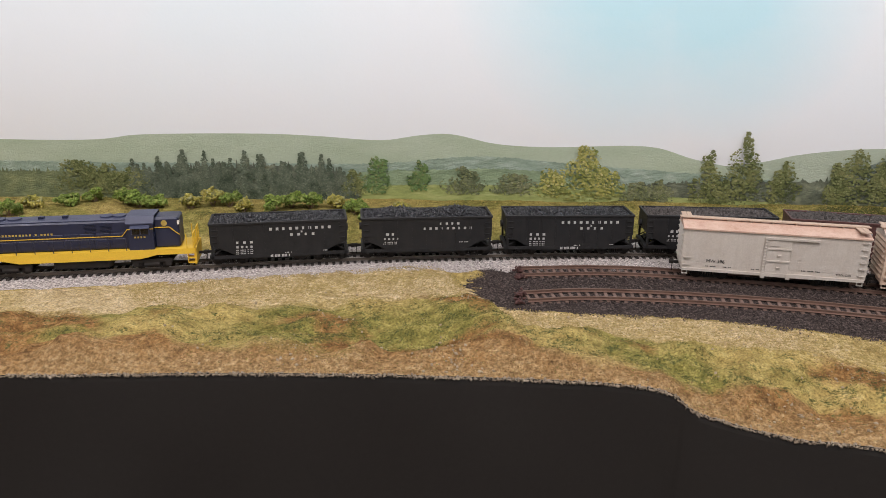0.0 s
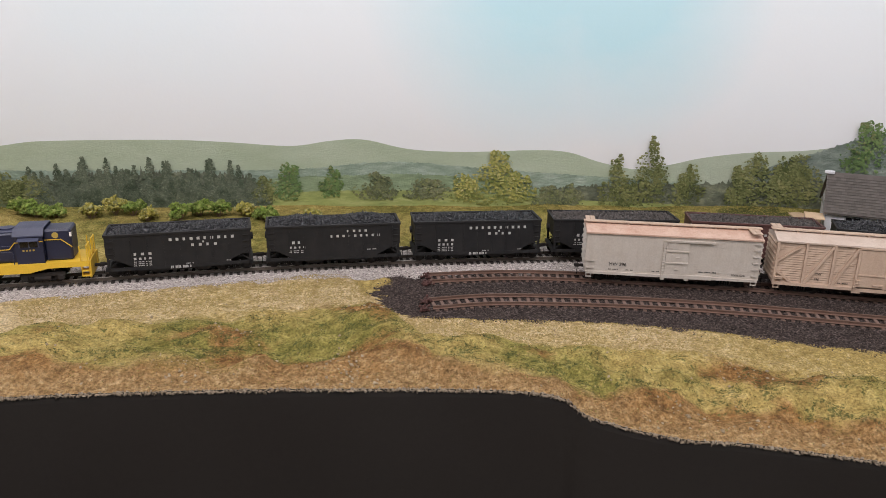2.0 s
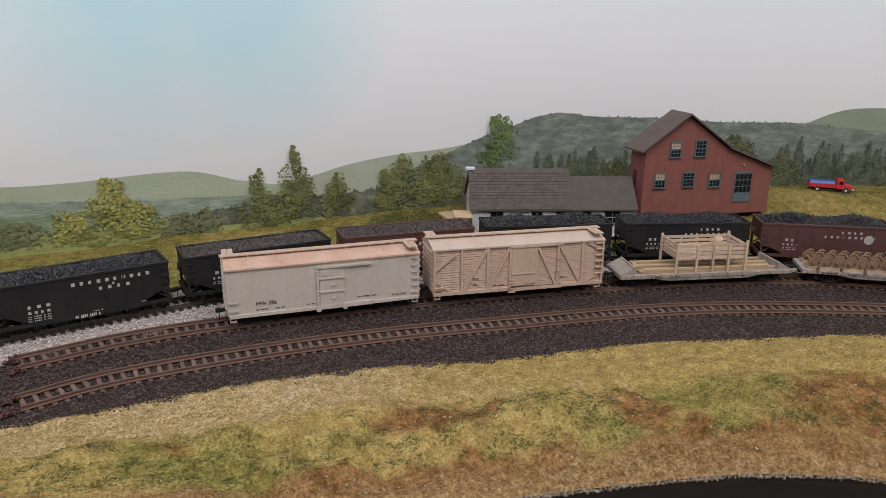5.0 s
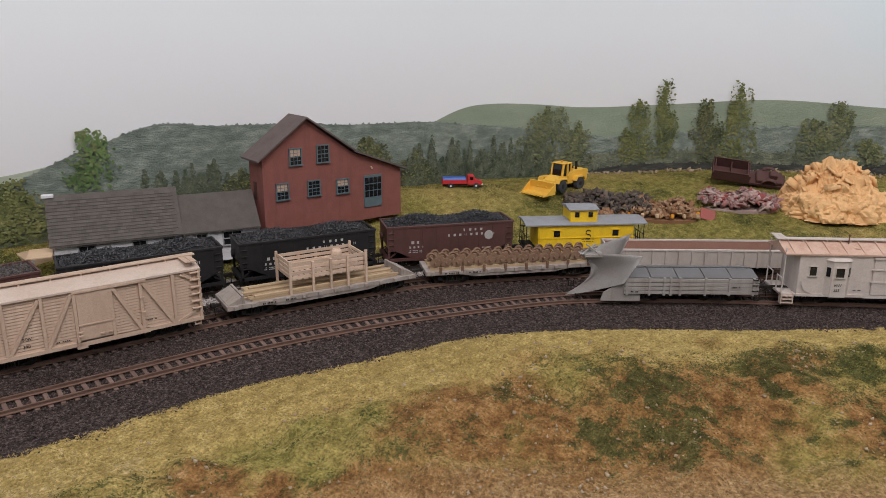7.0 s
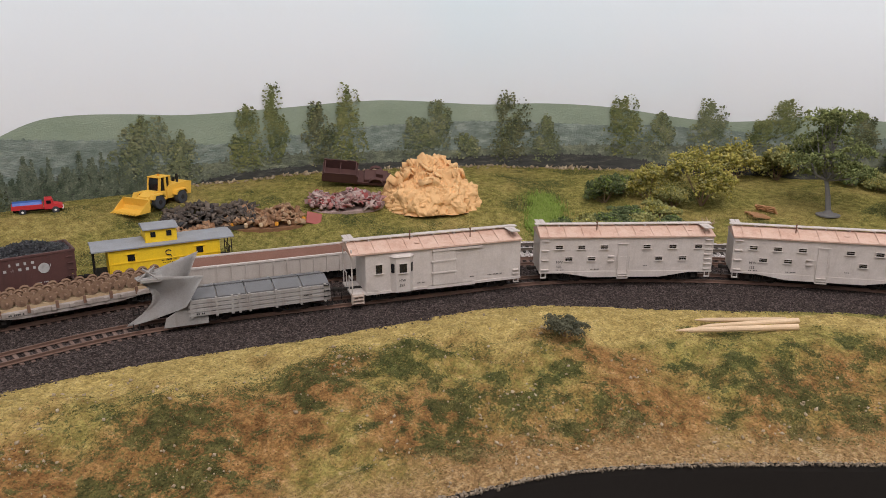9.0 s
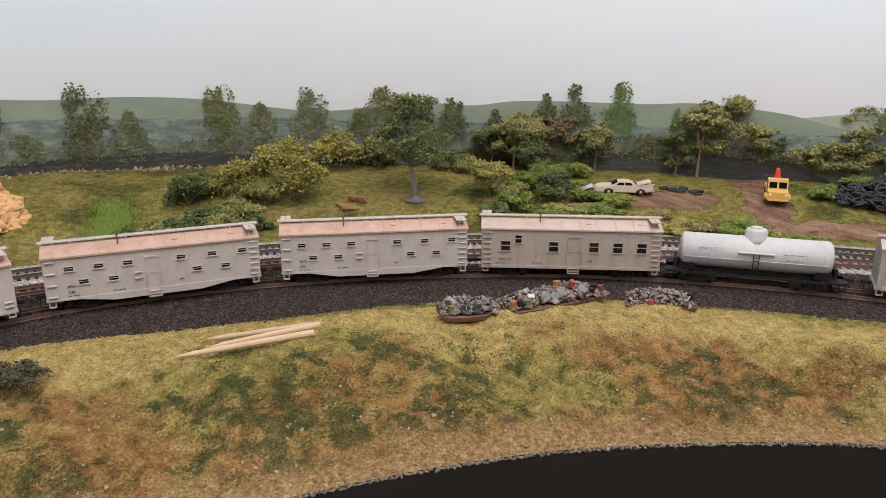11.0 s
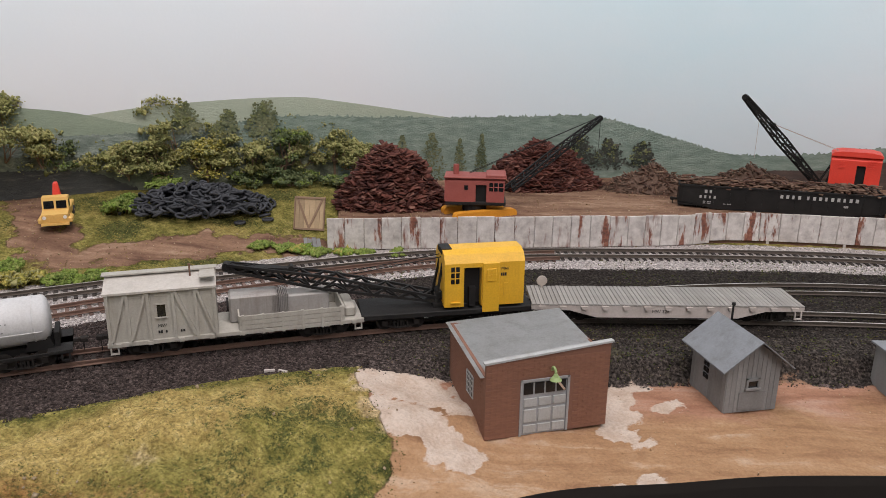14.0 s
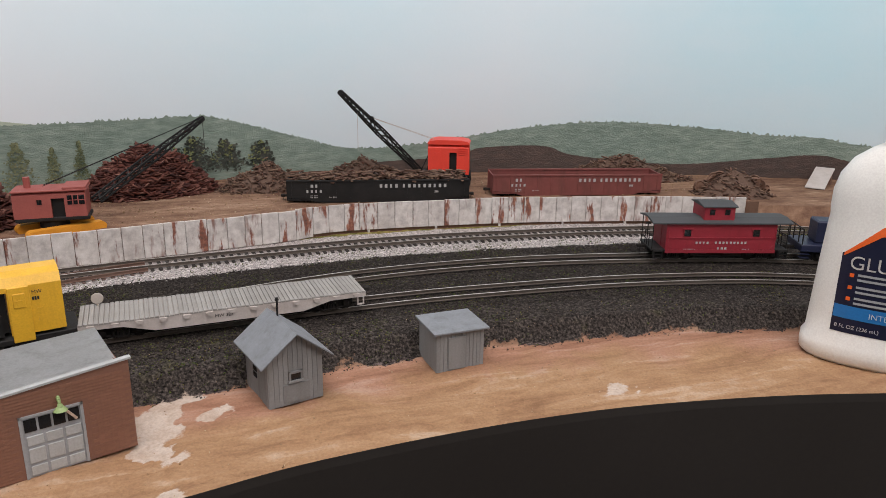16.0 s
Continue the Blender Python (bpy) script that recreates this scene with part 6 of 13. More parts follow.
# ---- flat cars ----
def flat_base(car, length, w, z0, z1, mat, pockets=11):
    bm = bmesh.new()
    box(bm, -length / 2, length / 2, -w / 2, w / 2, z0, z1, bev=0.0003)
    prism(bm, [(-length * 0.32, z0), (-length * 0.22, z0 - 0.0022), (length * 0.22, z0 - 0.0022), (length * 0.32, z0)], -w / 2 + 0.0005, -w / 2 + 0.0015, "y")
    deck = part("deck", bm, mat, car)
    for sg in (-1, 1):
        for k in range(pockets):
            x = -length / 2 + length * (k + 0.5) / pockets
            bm = bmesh.new()
            y = sg * (w / 2 + 0.0004)
            box(bm, x - 0.0015, x + 0.0015, y - 0.0008, y + 0.0008, z0 + 0.0004, z1 - 0.0004, bev=0.0002)
            part("stake_pocket", bm, mat, deck)
    return deck


def crate_flat(c, at, length=0.150):
    w, z0, z1 = 0.0325, 0.0082, 0.0118
    car = stock("flatcar", c, at, length, "grey flatcar loaded with long lumber under a slatted rack", "flatcar", "work train on the siding")
    flat_base(car, length, w, z0, z1, "flat_grey", 12)
    for sx in (-1, 1):
        bm = bmesh.new()
        x = sx * (length / 2 - 0.012)
        box(bm, x - 0.0008, x + 0.0008, -w / 2 + 0.001, w / 2 - 0.001, z1, z1 + 0.006)
        part("end_stop", bm, "flat_grey", car)
        bm = bmesh.new()
        prism(bm, [(sx * (length / 2 - 0.011), z1 + 0.0052), (sx * (length / 2 - 0.001), z1 + 0.0004), (sx * (length / 2 - 0.001), z1), (sx * (length / 2 - 0.011), z1)], -w / 2 + 0.001, w / 2 - 0.001, "y")
        part("end_ramp", bm, "flat_grey", car)
    y = -w / 2 - 0.0014
    data_lines(car, [(-0.050, z0 + 0.0012, 0.010, 0.0012), (-0.033, z0 + 0.0012, 0.008, 0.0012)], y, "letter_black")
    underframe(car, length, w, 0.0070)
    running_gear(car, length, 0.022)
    m = car.matrix_basis
    rng = random.Random(5)
    for i in range(9):
        for lay in range(2 if i % 3 else 3):
            bm = bmesh.new()
            ln = rng.uniform(0.108, 0.120)
            box(bm, -ln / 2, ln / 2, -0.0011, 0.0011, 0, 0.0013, bev=0.0002)
            b = part("lumber_board", bm, "plank", at=m @ pose(rng.uniform(-0.003, 0.003), -0.0125 + i * 0.0031, z1 + lay * 0.00135, 0, 0, rng.uniform(-0.6, 0.6)))
            tagged(b, "long dry brown board stacked on the flatcar", "board", "lumber on the flatcar")
    rack = thing("slatted_rack", m @ pose(0.002, 0.0, z1), "pale wooden slatted rack standing on the flatcar", "rack")
    L, W, zb, zt = 0.060, 0.0300, 0.0112, 0.0252
    for sx in (-1, -0.42, 0.05, 0.5, 1):
        for sg in (-1, 1):
            bm = bmesh.new()
            x = sx * L / 2
            box(bm, x - 0.0009, x + 0.0009, sg * W / 2 - 0.0008, sg * W / 2 + 0.0008, 0, zt + (0.0006 if abs(sx) == 1 else -0.002))
            part("post", bm, "crate_wood", rack)
    for k in range(4):
        z = zb + k * 0.0034
        for sg in (-1, 1):
            bm = bmesh.new()
            y = sg * (W / 2 - 0.0013)
            box(bm, -L / 2, L / 2, y - 0.0004, y + 0.0004, z, z + 0.0023)
            part("slat", bm, "crate_wood", rack)
            bm = bmesh.new()
            x = sg * (L / 2 - 0.0013)
            box(bm, x - 0.0004, x + 0.0004, -W / 2, W / 2, z, z + 0.0023)
            part("slat", bm, "crate_wood", rack)
    for k in range(13):
        bm = bmesh.new()
        x = -L / 2 + 0.003 + k * (L - 0.006) / 12
        box(bm, x - 0.0015, x + 0.0015, -W / 2 + 0.001, W / 2 - 0.001, zb - 0.0008, zb)
        part("floor_slat", bm, "crate_wood", rack)
    for i, (x, yy) in enumerate(((0.006, 0.0055), (0.0150, 0.0060), (0.0085, -0.0040), (0.0175, -0.0035), (0.0125, 0.0005))):
        bm = bmesh.new()
        lathe(bm, [(0.0028, 0), (0.0037, 0.0012), (0.0039, 0.0034), (0.0037, 0.0056), (0.0028, 0.0070), (0.0022, 0.0068), (0.0020, 0.0058)], 16)
        k = part("keg", bm, "crate_wood", at=m @ pose(0.002 + x, yy, z1 + zb + (0.0 if i < 2 else 0.0072 if i == 4 else 0.0), rng.uniform(-4, 4), rng.uniform(-4, 4), 0))
        tagged(k, "pale wooden keg standing in the slatted rack", "keg", "kegs in the rack")
    return car


def wheelset_mesh():
    bm = bmesh.new()
    cyl(bm, (0, -0.0130, 0), (0, 0.0130, 0), 0.0009, seg=8)
    for sg in (-1, 1):
        lathe(bm, [(0.0008, -0.0022), (0.0014, -0.0022), (0.0016, -0.0012), (0.0021, -0.0003), (0.0027, -0.0003), (0.0030, -0.0011), (0.0034, -0.0011), (0.0034, 0.0006), (0.0039, 0.0008), (0.0039, 0.0012), (0.0010, 0.0012)], 18, pose(0, sg * 0.0085, 0, 90 if sg < 0 else -90, 0, 0))
    me = mesh_of(bm, "wheelset")
    me.materials.append(M["wheel_rust"])
    return me


def wheel_flat(c, at, length=0.150):
    w, z0, z1 = 0.0315, 0.0082, 0.0118
    car = stock("flatcar", c, at, length, "grey flatcar carrying rows of rusty wheelsets", "flatcar", "work train on the siding")
    flat_base(car, length, w, z0, z1, "flat_grey", 13)
    y = -w / 2 - 0.0014
    data_lines(car, [(-0.060, z0 + 0.0012, 0.012, 0.0012), (-0.040, z0 + 0.0012, 0.010, 0.0012)], y, "letter_black")
    for yy in (-0.0118, -0.0042, 0.0042, 0.0118):
        bm = bmesh.new()
        box(bm, -length / 2 + 0.004, length / 2 - 0.004, yy - 0.0011, yy + 0.0011, z1, z1 + 0.0022)
        part("timber", bm, "plank", car)
    for k in range(8):
        bm = bmesh.new()
        x = -length / 2 + 0.012 + k * (length - 0.024) / 7
        box(bm, x - 0.0010, x + 0.0010, -w / 2 - 0.0006, -w / 2 + 0.0008, z1 - 0.002, z1 + 0.0034)
        part("stake", bm, "rust", car)
    underframe(car, length, w, 0.0070)
    running_gear(car, length, 0.022)
    me = wheelset_mesh()
    n = 15
    for k in range(n):
        x = -length / 2 + 0.008 + k * (length - 0.022) / (n - 1)
        for dx, dy, dz in ((0, -0.0034, 0), (0.0046, 0.0038, 0.0003)):
            ob = part("wheelset", me, None, at=car.matrix_basis @ pose(x + dx, dy, z1 + 0.0022 + 0.0038 + dz, 0, 40 * k, 0.8 * math.sin(k * 3.1)))
            tagged(ob, "rusty brown spare wheelset loaded on the flatcar", "wheelset", "wheelsets on the flatcar")
    return car


# ---- coal hopper ----
def coal_load(car, length, w, z, peak, seed, mat="coal"):
    """A heap of coal or stone: a mound and loose lumps over it."""
    rng = np.random.default_rng(seed)

    def top(x, y):
        return z - 0.0018 + peak * (1 - (2 * y / w) ** 2) * (1 - (2 * x / length) ** 6) * (0.8 + 0.25 * np.cos(x * 2 * math.pi / length * 2 + 3.14))
    bm = bmesh.new()
    nx, ny = 26, 10
    g = [[bm.verts.new((-length / 2 + length * i / nx, -w / 2 + w * j / ny, top(-length / 2 + length * i / nx, -w / 2 + w * j / ny))) for j in range(ny + 1)] for i in range(nx + 1)]
    for i in range(nx):
        for j in range(ny):
            bm.faces.new((g[i][j], g[i + 1][j], g[i + 1][j + 1], g[i][j + 1]))
    load = part(mat + "_load", bm, mat, car)
    n = 1500
    x, y = rng.uniform(-length / 2, length / 2, n), rng.uniform(-w / 2, w / 2, n)
    me = lumps("coal_lumps", np.stack([x, y, top(x, y) + 0.0001], 1), rng.uniform(0.0007, 0.0021, (n, 3)) * (1.3, 1.0, 0.6), rng, (OCT_V, OCT_F))
    me.materials.append(M[mat])
    tagged(part(mat + "_lump", me, None, load), kind="stuff")


def hopper_build(kind, seed):
    """A twin-bay offset-side coal hopper; built once for each lettering."""
    length, w, z0, z1 = 0.1130, 0.0330, 0.0065, 0.0370
    mat = "oxide" if kind in ("red", "maroon") else "hopper"
    colour = "black" if mat == "hopper" else "oxide red"
    car = thing("hopper", pose(0, 0, 0), "%s steel hopper heaped with %s" % (colour, "grey crushed stone" if kind in ("maroon", "stone") else "black coal"), "coal hopper", "coal train on the main line")
    for sg in (-1, 1):
        bm = bmesh.new()
        y = sg * w / 2
        # side sheet leans out over the sill and carries slope-sheet corners
        pts = [(-length / 2, z1), (length / 2, z1), (length / 2, z0 + 0.013), (length / 2 - 0.019, z0 + 0.004), (length / 2 - 0.024, z0), (-length / 2 + 0.024, z0), (-length / 2 + 0.019, z0 + 0.004), (-length / 2, z0 + 0.013)]
        prism(bm, pts, y - 0.0006, y + 0.0006, "y")
        side = part("side_sheet", bm, mat, car)
        for k in range(9):
            x = -length / 2 + 0.006 + k * (length - 0.012) / 8
            bm = bmesh.new()
            zb = z0 + (0.009 if abs(x) > length / 2 - 0.02 else 0.001)
            box(bm, x - 0.0005, x + 0.0005, y - sg * 0.0 + (sg * 0.0006 if sg > 0 else -0.0010), y + (0.0010 if sg > 0 else -0.0006), zb, z1 - 0.001)
            part("rib", bm, mat, side)
        bm = bmesh.new()
        box(bm, -length / 2 - 0.0006, length / 2 + 0.0006, y - 0.0011, y + 0.0011, z1 - 0.0012, z1 + 0.0006, bev=0.0002)
        part("top_chord", bm, mat, car)
        bm = bmesh.new()
        box(bm, -length / 2 - 0.001, length / 2 + 0.001, y - 0.0008, y + 0.0008, z0 + 0.0005, z0 + 0.0030)
        part("side_sill", bm, mat, car)
        for sx in (-1, 1):
            bm = bmesh.new()
            x = sx * (length / 2 - 0.0015)
            box(bm, x - 0.0009, x + 0.0009, y - 0.0008, y + 0.0008, z0 + 0.001, z0 + 0.014)
            strut(bm, (sx * (length / 2 - 0.002), y, z0 + 0.004), (sx * (length / 2 - 0.014), y * 0.8, z0 + 0.011), 0.0009)
            part("corner_post", bm, mat, car)
        grabs(car, length / 2 - 0.004, y, z0 + 0.010, z1 - 0.005, mat, 4, 0.0045, sg)
        grabs(car, -length / 2 + 0.004, y, z0 + 0.010, z1 - 0.005, mat, 4, 0.0045, sg)
    for sx in (-1, 1):
        bm = bmesh.new()
        x = sx * length / 2
        prism(bm, [(x, z1), (x - sx * 0.0012, z1), (x - sx * 0.0012, z0 + 0.016), (x - sx * 0.024, z0 + 0.0015), (x - sx * 0.0225, z0 + 0.0005), (x, z0 + 0.0145)], -w / 2 + 0.0006, w / 2 - 0.0006, "y")
        part("end_slope", bm, mat, car)
        bm = bmesh.new()
        box(bm, x - 0.0008, x + 0.0008, -w / 2, w / 2, z1 - 0.0012, z1 + 0.0006)
        part("end_chord", bm, mat, car)
        bm = bmesh.new()
        box(bm, x - 0.0015 - sx * 0.0005, x + 0.0015 - sx * 0.0005, -w / 2, w / 2, z0 + 0.0005, z0 + 0.0035)
        cyl(bm, (x, 0.006, z0 + 0.018), (x + sx * 0.002, 0.006, z0 + 0.018), 0.0032, seg=10)
        cyl(bm, (x - sx * 0.004, -0.004, z0 + 0.006), (x - sx * 0.004, 0.006, z0 + 0.006), 0.002, seg=8)
        part("end_sill", bm, mat, car)
    for sx in (-1, 1):
        bm = bmesh.new()
        prism(bm, [(sx * 0.004, z0 + 0.004), (sx * 0.030, z0 + 0.004), (sx * 0.021, z0 - 0.0042), (sx * 0.0125, z0 - 0.0042)], -w / 2 + 0.004, w / 2 - 0.004, "y")
        part("discharge_bay", bm, "under", car)
    bm = bmesh.new()
    box(bm, -length / 2, length / 2, -0.002, 0.002, z0 - 0.001, z0 + 0.002)
    box(bm, -length / 2 + 0.002, length / 2 - 0.002, -w / 2 + 0.002, w / 2 - 0.002, z0 + 0.016, z0 + 0.020)
    part("centre_sill", bm, "under", car)
    coal_load(car, length - 0.002, w - 0.0016, z1, {"co": 0.0040, "red": 0.0078, "pm": 0.0064}.get(kind, 0.0034), seed, "crushed_stone" if kind in ("maroon", "stone") else "coal")
    running_gear(car, length, 0.0145)
    y = -w / 2 - 0.0009
    if kind == "co":
        letter_bars(car, (10,), -0.0085, z1 - 0.0072, y, 0.0032, 0.0030, 0.0022)
        letter_bars(car, (4,), 0.0085, z1 - 0.0125, y, 0.0030, 0.0028, 0.0030)
        letter_bars(car, (1,), 0.0175, z1 - 0.0098, y, 0.0020, 0.0020, 0.001)
        letter_bars(car, (3,), -0.036, z0 + 0.0128, y, 0.0032, 0.0026, 0.0024)
        letter_bars(car, (4,), -0.036, z0 + 0.0090, y, 0.0026, 0.0024, 0.0012)
        data_lines(car, [(-0.036, z0 + 0.0072, 0.014, 0.0007), (-0.036, z0 + 0.0056, 0.014, 0.0007), (-0.036, z0 + 0.004, 0.014, 0.0007), (0.004, z0 + 0.0035, 0.006, 0.0007), (0.036, z0 + 0.004, 0.005, 0.0007)], y)
        data_lines(car, [(-0.008, z0 + 0.0004, 0.016, 0.0022)], y - 0.0004)
    else:
        letter_bars(car, (4,), 0.0105, z1 - 0.0066, y, 0.0028, 0.0026, 0.0022)
        letter_bars(car, (9,), -0.0035, z1 - 0.0108, y, 0.0028, 0.0026, 0.0022)
        letter_bars(car, (2,), -0.036, z0 + 0.0150, y, 0.0034, 0.0030, 0.0014)
        letter_bars(car, (4,), -0.038, z0 + 0.0112, y, 0.0024, 0.0022, 0.0014)
        data_lines(car, [(-0.038, z0 + 0.0090, 0.012, 0.0007), (-0.038, z0 + 0.0075, 0.012, 0.0007), (0.028, z0 + 0.008, 0.008, 0.0008)], y)
        if kind in ("red", "maroon"):
            bm = bmesh.new()
            lathe(bm, [(0.0040, 0), (0.0040, 0.0002), (0.0022, 0.0002), (0.0022, 0.0001)], 20, pose(0.034, y + 0.0001, z1 - 0.011, 90, 0, 0))
            part("round_emblem", bm, "letter_white", car)
    return car


# ---- diesel road switcher ----
def diesel(c, at):
    length, w = 0.178, 0.0330
    car = stock("diesel_locomotive", c, at, length, "dark blue and yellow diesel road switcher locomotive", "locomotive")
    zd = 0.0175
    bm = bmesh.new()
    prism(bm, [(-length / 2, zd - 0.0045), (-length / 2, zd), (length / 2, zd), (length / 2, zd - 0.0045), (length / 2 - 0.030, zd - 0.0045), (0.046, zd - 0.0075), (-0.046, zd - 0.0075), (-length / 2 + 0.030, zd - 0.0045)], -w / 2, w / 2, "y")
    part("frame_sill", bm, "yellow", car, "yellow side sill")
    bm = bmesh.new()
    box(bm, -0.077, 0.038, -0.0110, 0.0110, zd, 0.0415, bev=0.0012)
    hood = part("long_hood", bm, "blue", car)
    bm = bmesh.new()
    box(bm, -0.0765, 0.0378, -0.0090, 0.0090, 0.0412, 0.0428, bev=0.0006)
    roof = part("hood_roof", bm, "blue_roof", car)
    for x in (-0.062, -0.050, 0.020, 0.030):
        bm = bmesh.new()
        cyl(bm, (x, 0, 0.0426), (x, 0, 0.0440), 0.0052, seg=18)
        part("roof_fan", bm, "blue_roof", roof)
    for x in (-0.030, -0.012):
        bm = bmesh.new()
        box(bm, x - 0.002, x + 0.002, -0.002, 0.002, 0.0426, 0.0448)
        part("exhaust", bm, "blue", roof)
    for k in range(9):
        bm = bmesh.new()
        x = -0.070 + k * 0.0118
        box(bm, x, x + 0.0102, -0.0114, -0.0108, zd + 0.002, 0.0315, bev=0.0002)
        part("hood_door", bm, "blue", hood)
    for x0 in (0.004, 0.016):
        bm = bmesh.new()
        for k in range(7):
            box(bm, x0, x0 + 0.009, -0.0116, -0.0109, 0.0325 + k * 0.0011, 0.0330 + k * 0.0011)
        part("louvre", bm, "blue", hood)
    bm = bmesh.new()
    prism(bm, [(-w / 2 + 0.0012, zd), (-w / 2 + 0.0012, 0.0395), (-0.0105, 0.0445), (0.0105, 0.0445), (w / 2 - 0.0012, 0.0395), (w / 2 - 0.0012, zd)], 0.038, 0.0575)
    cab = part("cab", bm, "blue", car)
    bm = bmesh.new()
    prism(bm, [(-w / 2 + 0.0006, 0.0392), (-w / 2 + 0.0006, 0.0401), (-0.0108, 0.0452), (0.0108, 0.0452), (w / 2 - 0.0006, 0.0401), (w / 2 - 0.0006, 0.0392), (0.0105, 0.0443), (-0.0105, 0.0443)], 0.0368, 0.0587)
    part("cab_roof", bm, "blue_roof", cab)
    bm = bmesh.new()
    box(bm, 0.0415, 0.0545, -w / 2 + 0.0006, -w / 2 + 0.0016, 0.0310, 0.0370)
    part("cab_window", bm, "glass_dark", cab)
    bm = bmesh.new()
    prism(bm, [(-w / 2 + 0.001, 0.0385), (-w / 2 - 0.003, 0.0368), (-w / 2 - 0.003, 0.0365), (-w / 2 + 0.001, 0.0380)], 0.0405, 0.0555)
    part("sunshade", bm, "blue_roof", cab)
    for xx in (0.0410, 0.0478, 0.0545):
        bm = bmesh.new()
        box(bm, xx - 0.0004, xx + 0.0004, -w / 2 + 0.0004, -w / 2 + 0.0016, 0.0305, 0.0375)
        part("window_bar", bm, "blue_roof", cab)
    bm = bmesh.new()
    box(bm, 0.0575, 0.0775, -0.0110, 0.0110, zd, 0.0430, bev=0.0014)
    nose = part("short_hood", bm, "blue", car)
    bm = bmesh.new()
    cyl(bm, (0.066, -0.0114, 0.0385), (0.066, -0.0109, 0.0385), 0.0024, seg=16)
    part("round_emblem", bm, "letter_gold", nose)
    for x in (-0.0775, 0.0765):
        bm = bmesh.new()
        box(bm, x, x + 0.001, -0.0095, -0.0050, 0.0375, 0.0400)
        box(bm, x - 0.0002, x + 0.0012, -0.0112, -0.0095, 0.0370, 0.0402)
        part("number_board", bm, "lamp_white", car, "pale number board lamp")
    for bx0, bx1, z0, z1 in ((-0.077, 0.0325, 0.0285, 0.0291), (0.0375, 0.058, 0.0348, 0.0354), (0.058, 0.070, 0.0348, 0.0354)):
        bm = bmesh.new()
        y = -0.0117 if bx1 < 0.036 or bx0 > 0.05 else -w / 2 + 0.0010
        box(bm, bx0, bx1, y - 0.0001, y + 0.0002, z0, z1)
        part("yellow_stripe", bm, "yellow", car)
    bm = bmesh.new()
    strut(bm, (0.0325, -0.0118, 0.0288), (0.0378, -0.0118, 0.0351), 0.0004, 0.0006)
    strut(bm, (0.070, -0.0118, 0.0351), (0.0775, -0.0118, 0.0285), 0.0004, 0.0006)
    part("yellow_stripe", bm, "yellow", car)
    letter_bars(car, (10, 1, 4), -0.060, 0.0315, -0.0118, 0.0020, 0.0020, 0.0005, "letter_gold", 0.0018)
    letter_bars(car, (4,), 0.0425, 0.0275, -w / 2 + 0.0009, 0.0020, 0.0018, 0.0004, "letter_gold")
    # end steps, handrails, tank, trucks
    for sx in (-1, 1):
        for sg in (-1, 1):
            for k in range(3):
                bm = bmesh.new()
                x = sx * (length / 2 - 0.0025)
                box(bm, x - 0.0035, x + 0.0035, sg * (w / 2 - 0.003) - 0.0028, sg * (w / 2 - 0.003) + 0.0028, 0.0045 + k * 0.0042, 0.0054 + k * 0.0042)
                part("step", bm, "yellow", car)
            bm = bmesh.new()
            x = sx * (length / 2 - 0.0025)
            for dx in (-0.0036, 0.0032):
                box(bm, x + dx, x + dx + 0.0005, sg * (w / 2 - 0.003) - 0.0028, sg * (w / 2 - 0.003) + 0.0028, 0.0045, zd)
            part("step_side", bm, "yellow", car)
            bm = bmesh.new()
            for xx in (length / 2 - 0.006, length / 2 - 0.0008):
                cyl(bm, (sx * xx, sg * w / 2 * 0.97, zd - 0.004), (sx * xx, sg * w / 2 * 0.97, zd + 0.0125), 0.0005, seg=6)
            cyl(bm, (sx * (length / 2 - 0.0008), sg * w / 2 * 0.97, zd + 0.0125), (sx * (length / 2 - 0.0008), sg * 0.004, zd + 0.0125), 0.0005, seg=6)
            for yy in (0.004, 0.009):
                cyl(bm, (sx * (length / 2 - 0.0008), sg * yy, zd - 0.001), (sx * (length / 2 - 0.0008), sg * yy, zd + 0.0125), 0.0005, seg=6)
            part("handrail", bm, "yellow", car)
        bm = bmesh.new()
        box(bm, sx * length / 2 - 0.0008, sx * length / 2 + 0.0008, -w / 2 + 0.001, w / 2 - 0.001, 0.0030, zd, bev=0.0003)
        part("pilot", bm, "yellow", car)
    for sg in (-1, 1):
        bm = bmesh.new()
        prev = None
        for x in np.linspace(-0.075, 0.036, 9):
            cyl(bm, (x, sg * w / 2 * 0.97, zd), (x, sg * w / 2 * 0.97, zd + 0.0105), 0.00035, seg=5)
        cyl(bm, (-0.075, sg * w / 2 * 0.97, zd + 0.0105), (0.036, sg * w / 2 * 0.97, zd + 0.0105), 0.00035, seg=5)
        part("handrail", bm, "blue", car)
    bm = bmesh.new()
    box(bm, -0.022, 0.022, -0.0135, 0.0135, 0.0025, 0.0105, bev=0.0015)
    part("fuel_tank", bm, "under", car)
    for sx in (-1, 1):
        t = bogie(car, sx * 0.054)
        bm = bmesh.new()
        for sg in (-1, 1):
            box(bm, -0.0165, 0.0165, sg * 0.0132 - 0.0008, sg * 0.0132 + 0.0008, 0.0060, 0.0088, bev=0.0003)
            for ax in (-0.0130, 0.0130):
                box(bm, ax - 0.0024, ax + 0.0024, sg * 0.0134 - 0.001, sg * 0.0134 + 0.001, 0.0026, 0.0070, bev=0.0004)
            cyl(bm, (-0.006, sg * 0.0136, 0.0045), (0.006, sg * 0.0136, 0.0045), 0.0018, seg=8)
        part("side_frame", bm, "under", t)
        part("coupler", COUPLER, None, car, at=pose(sx * (length / 2), 0, 0, 0, 0, 0 if sx > 0 else 180))
    return car


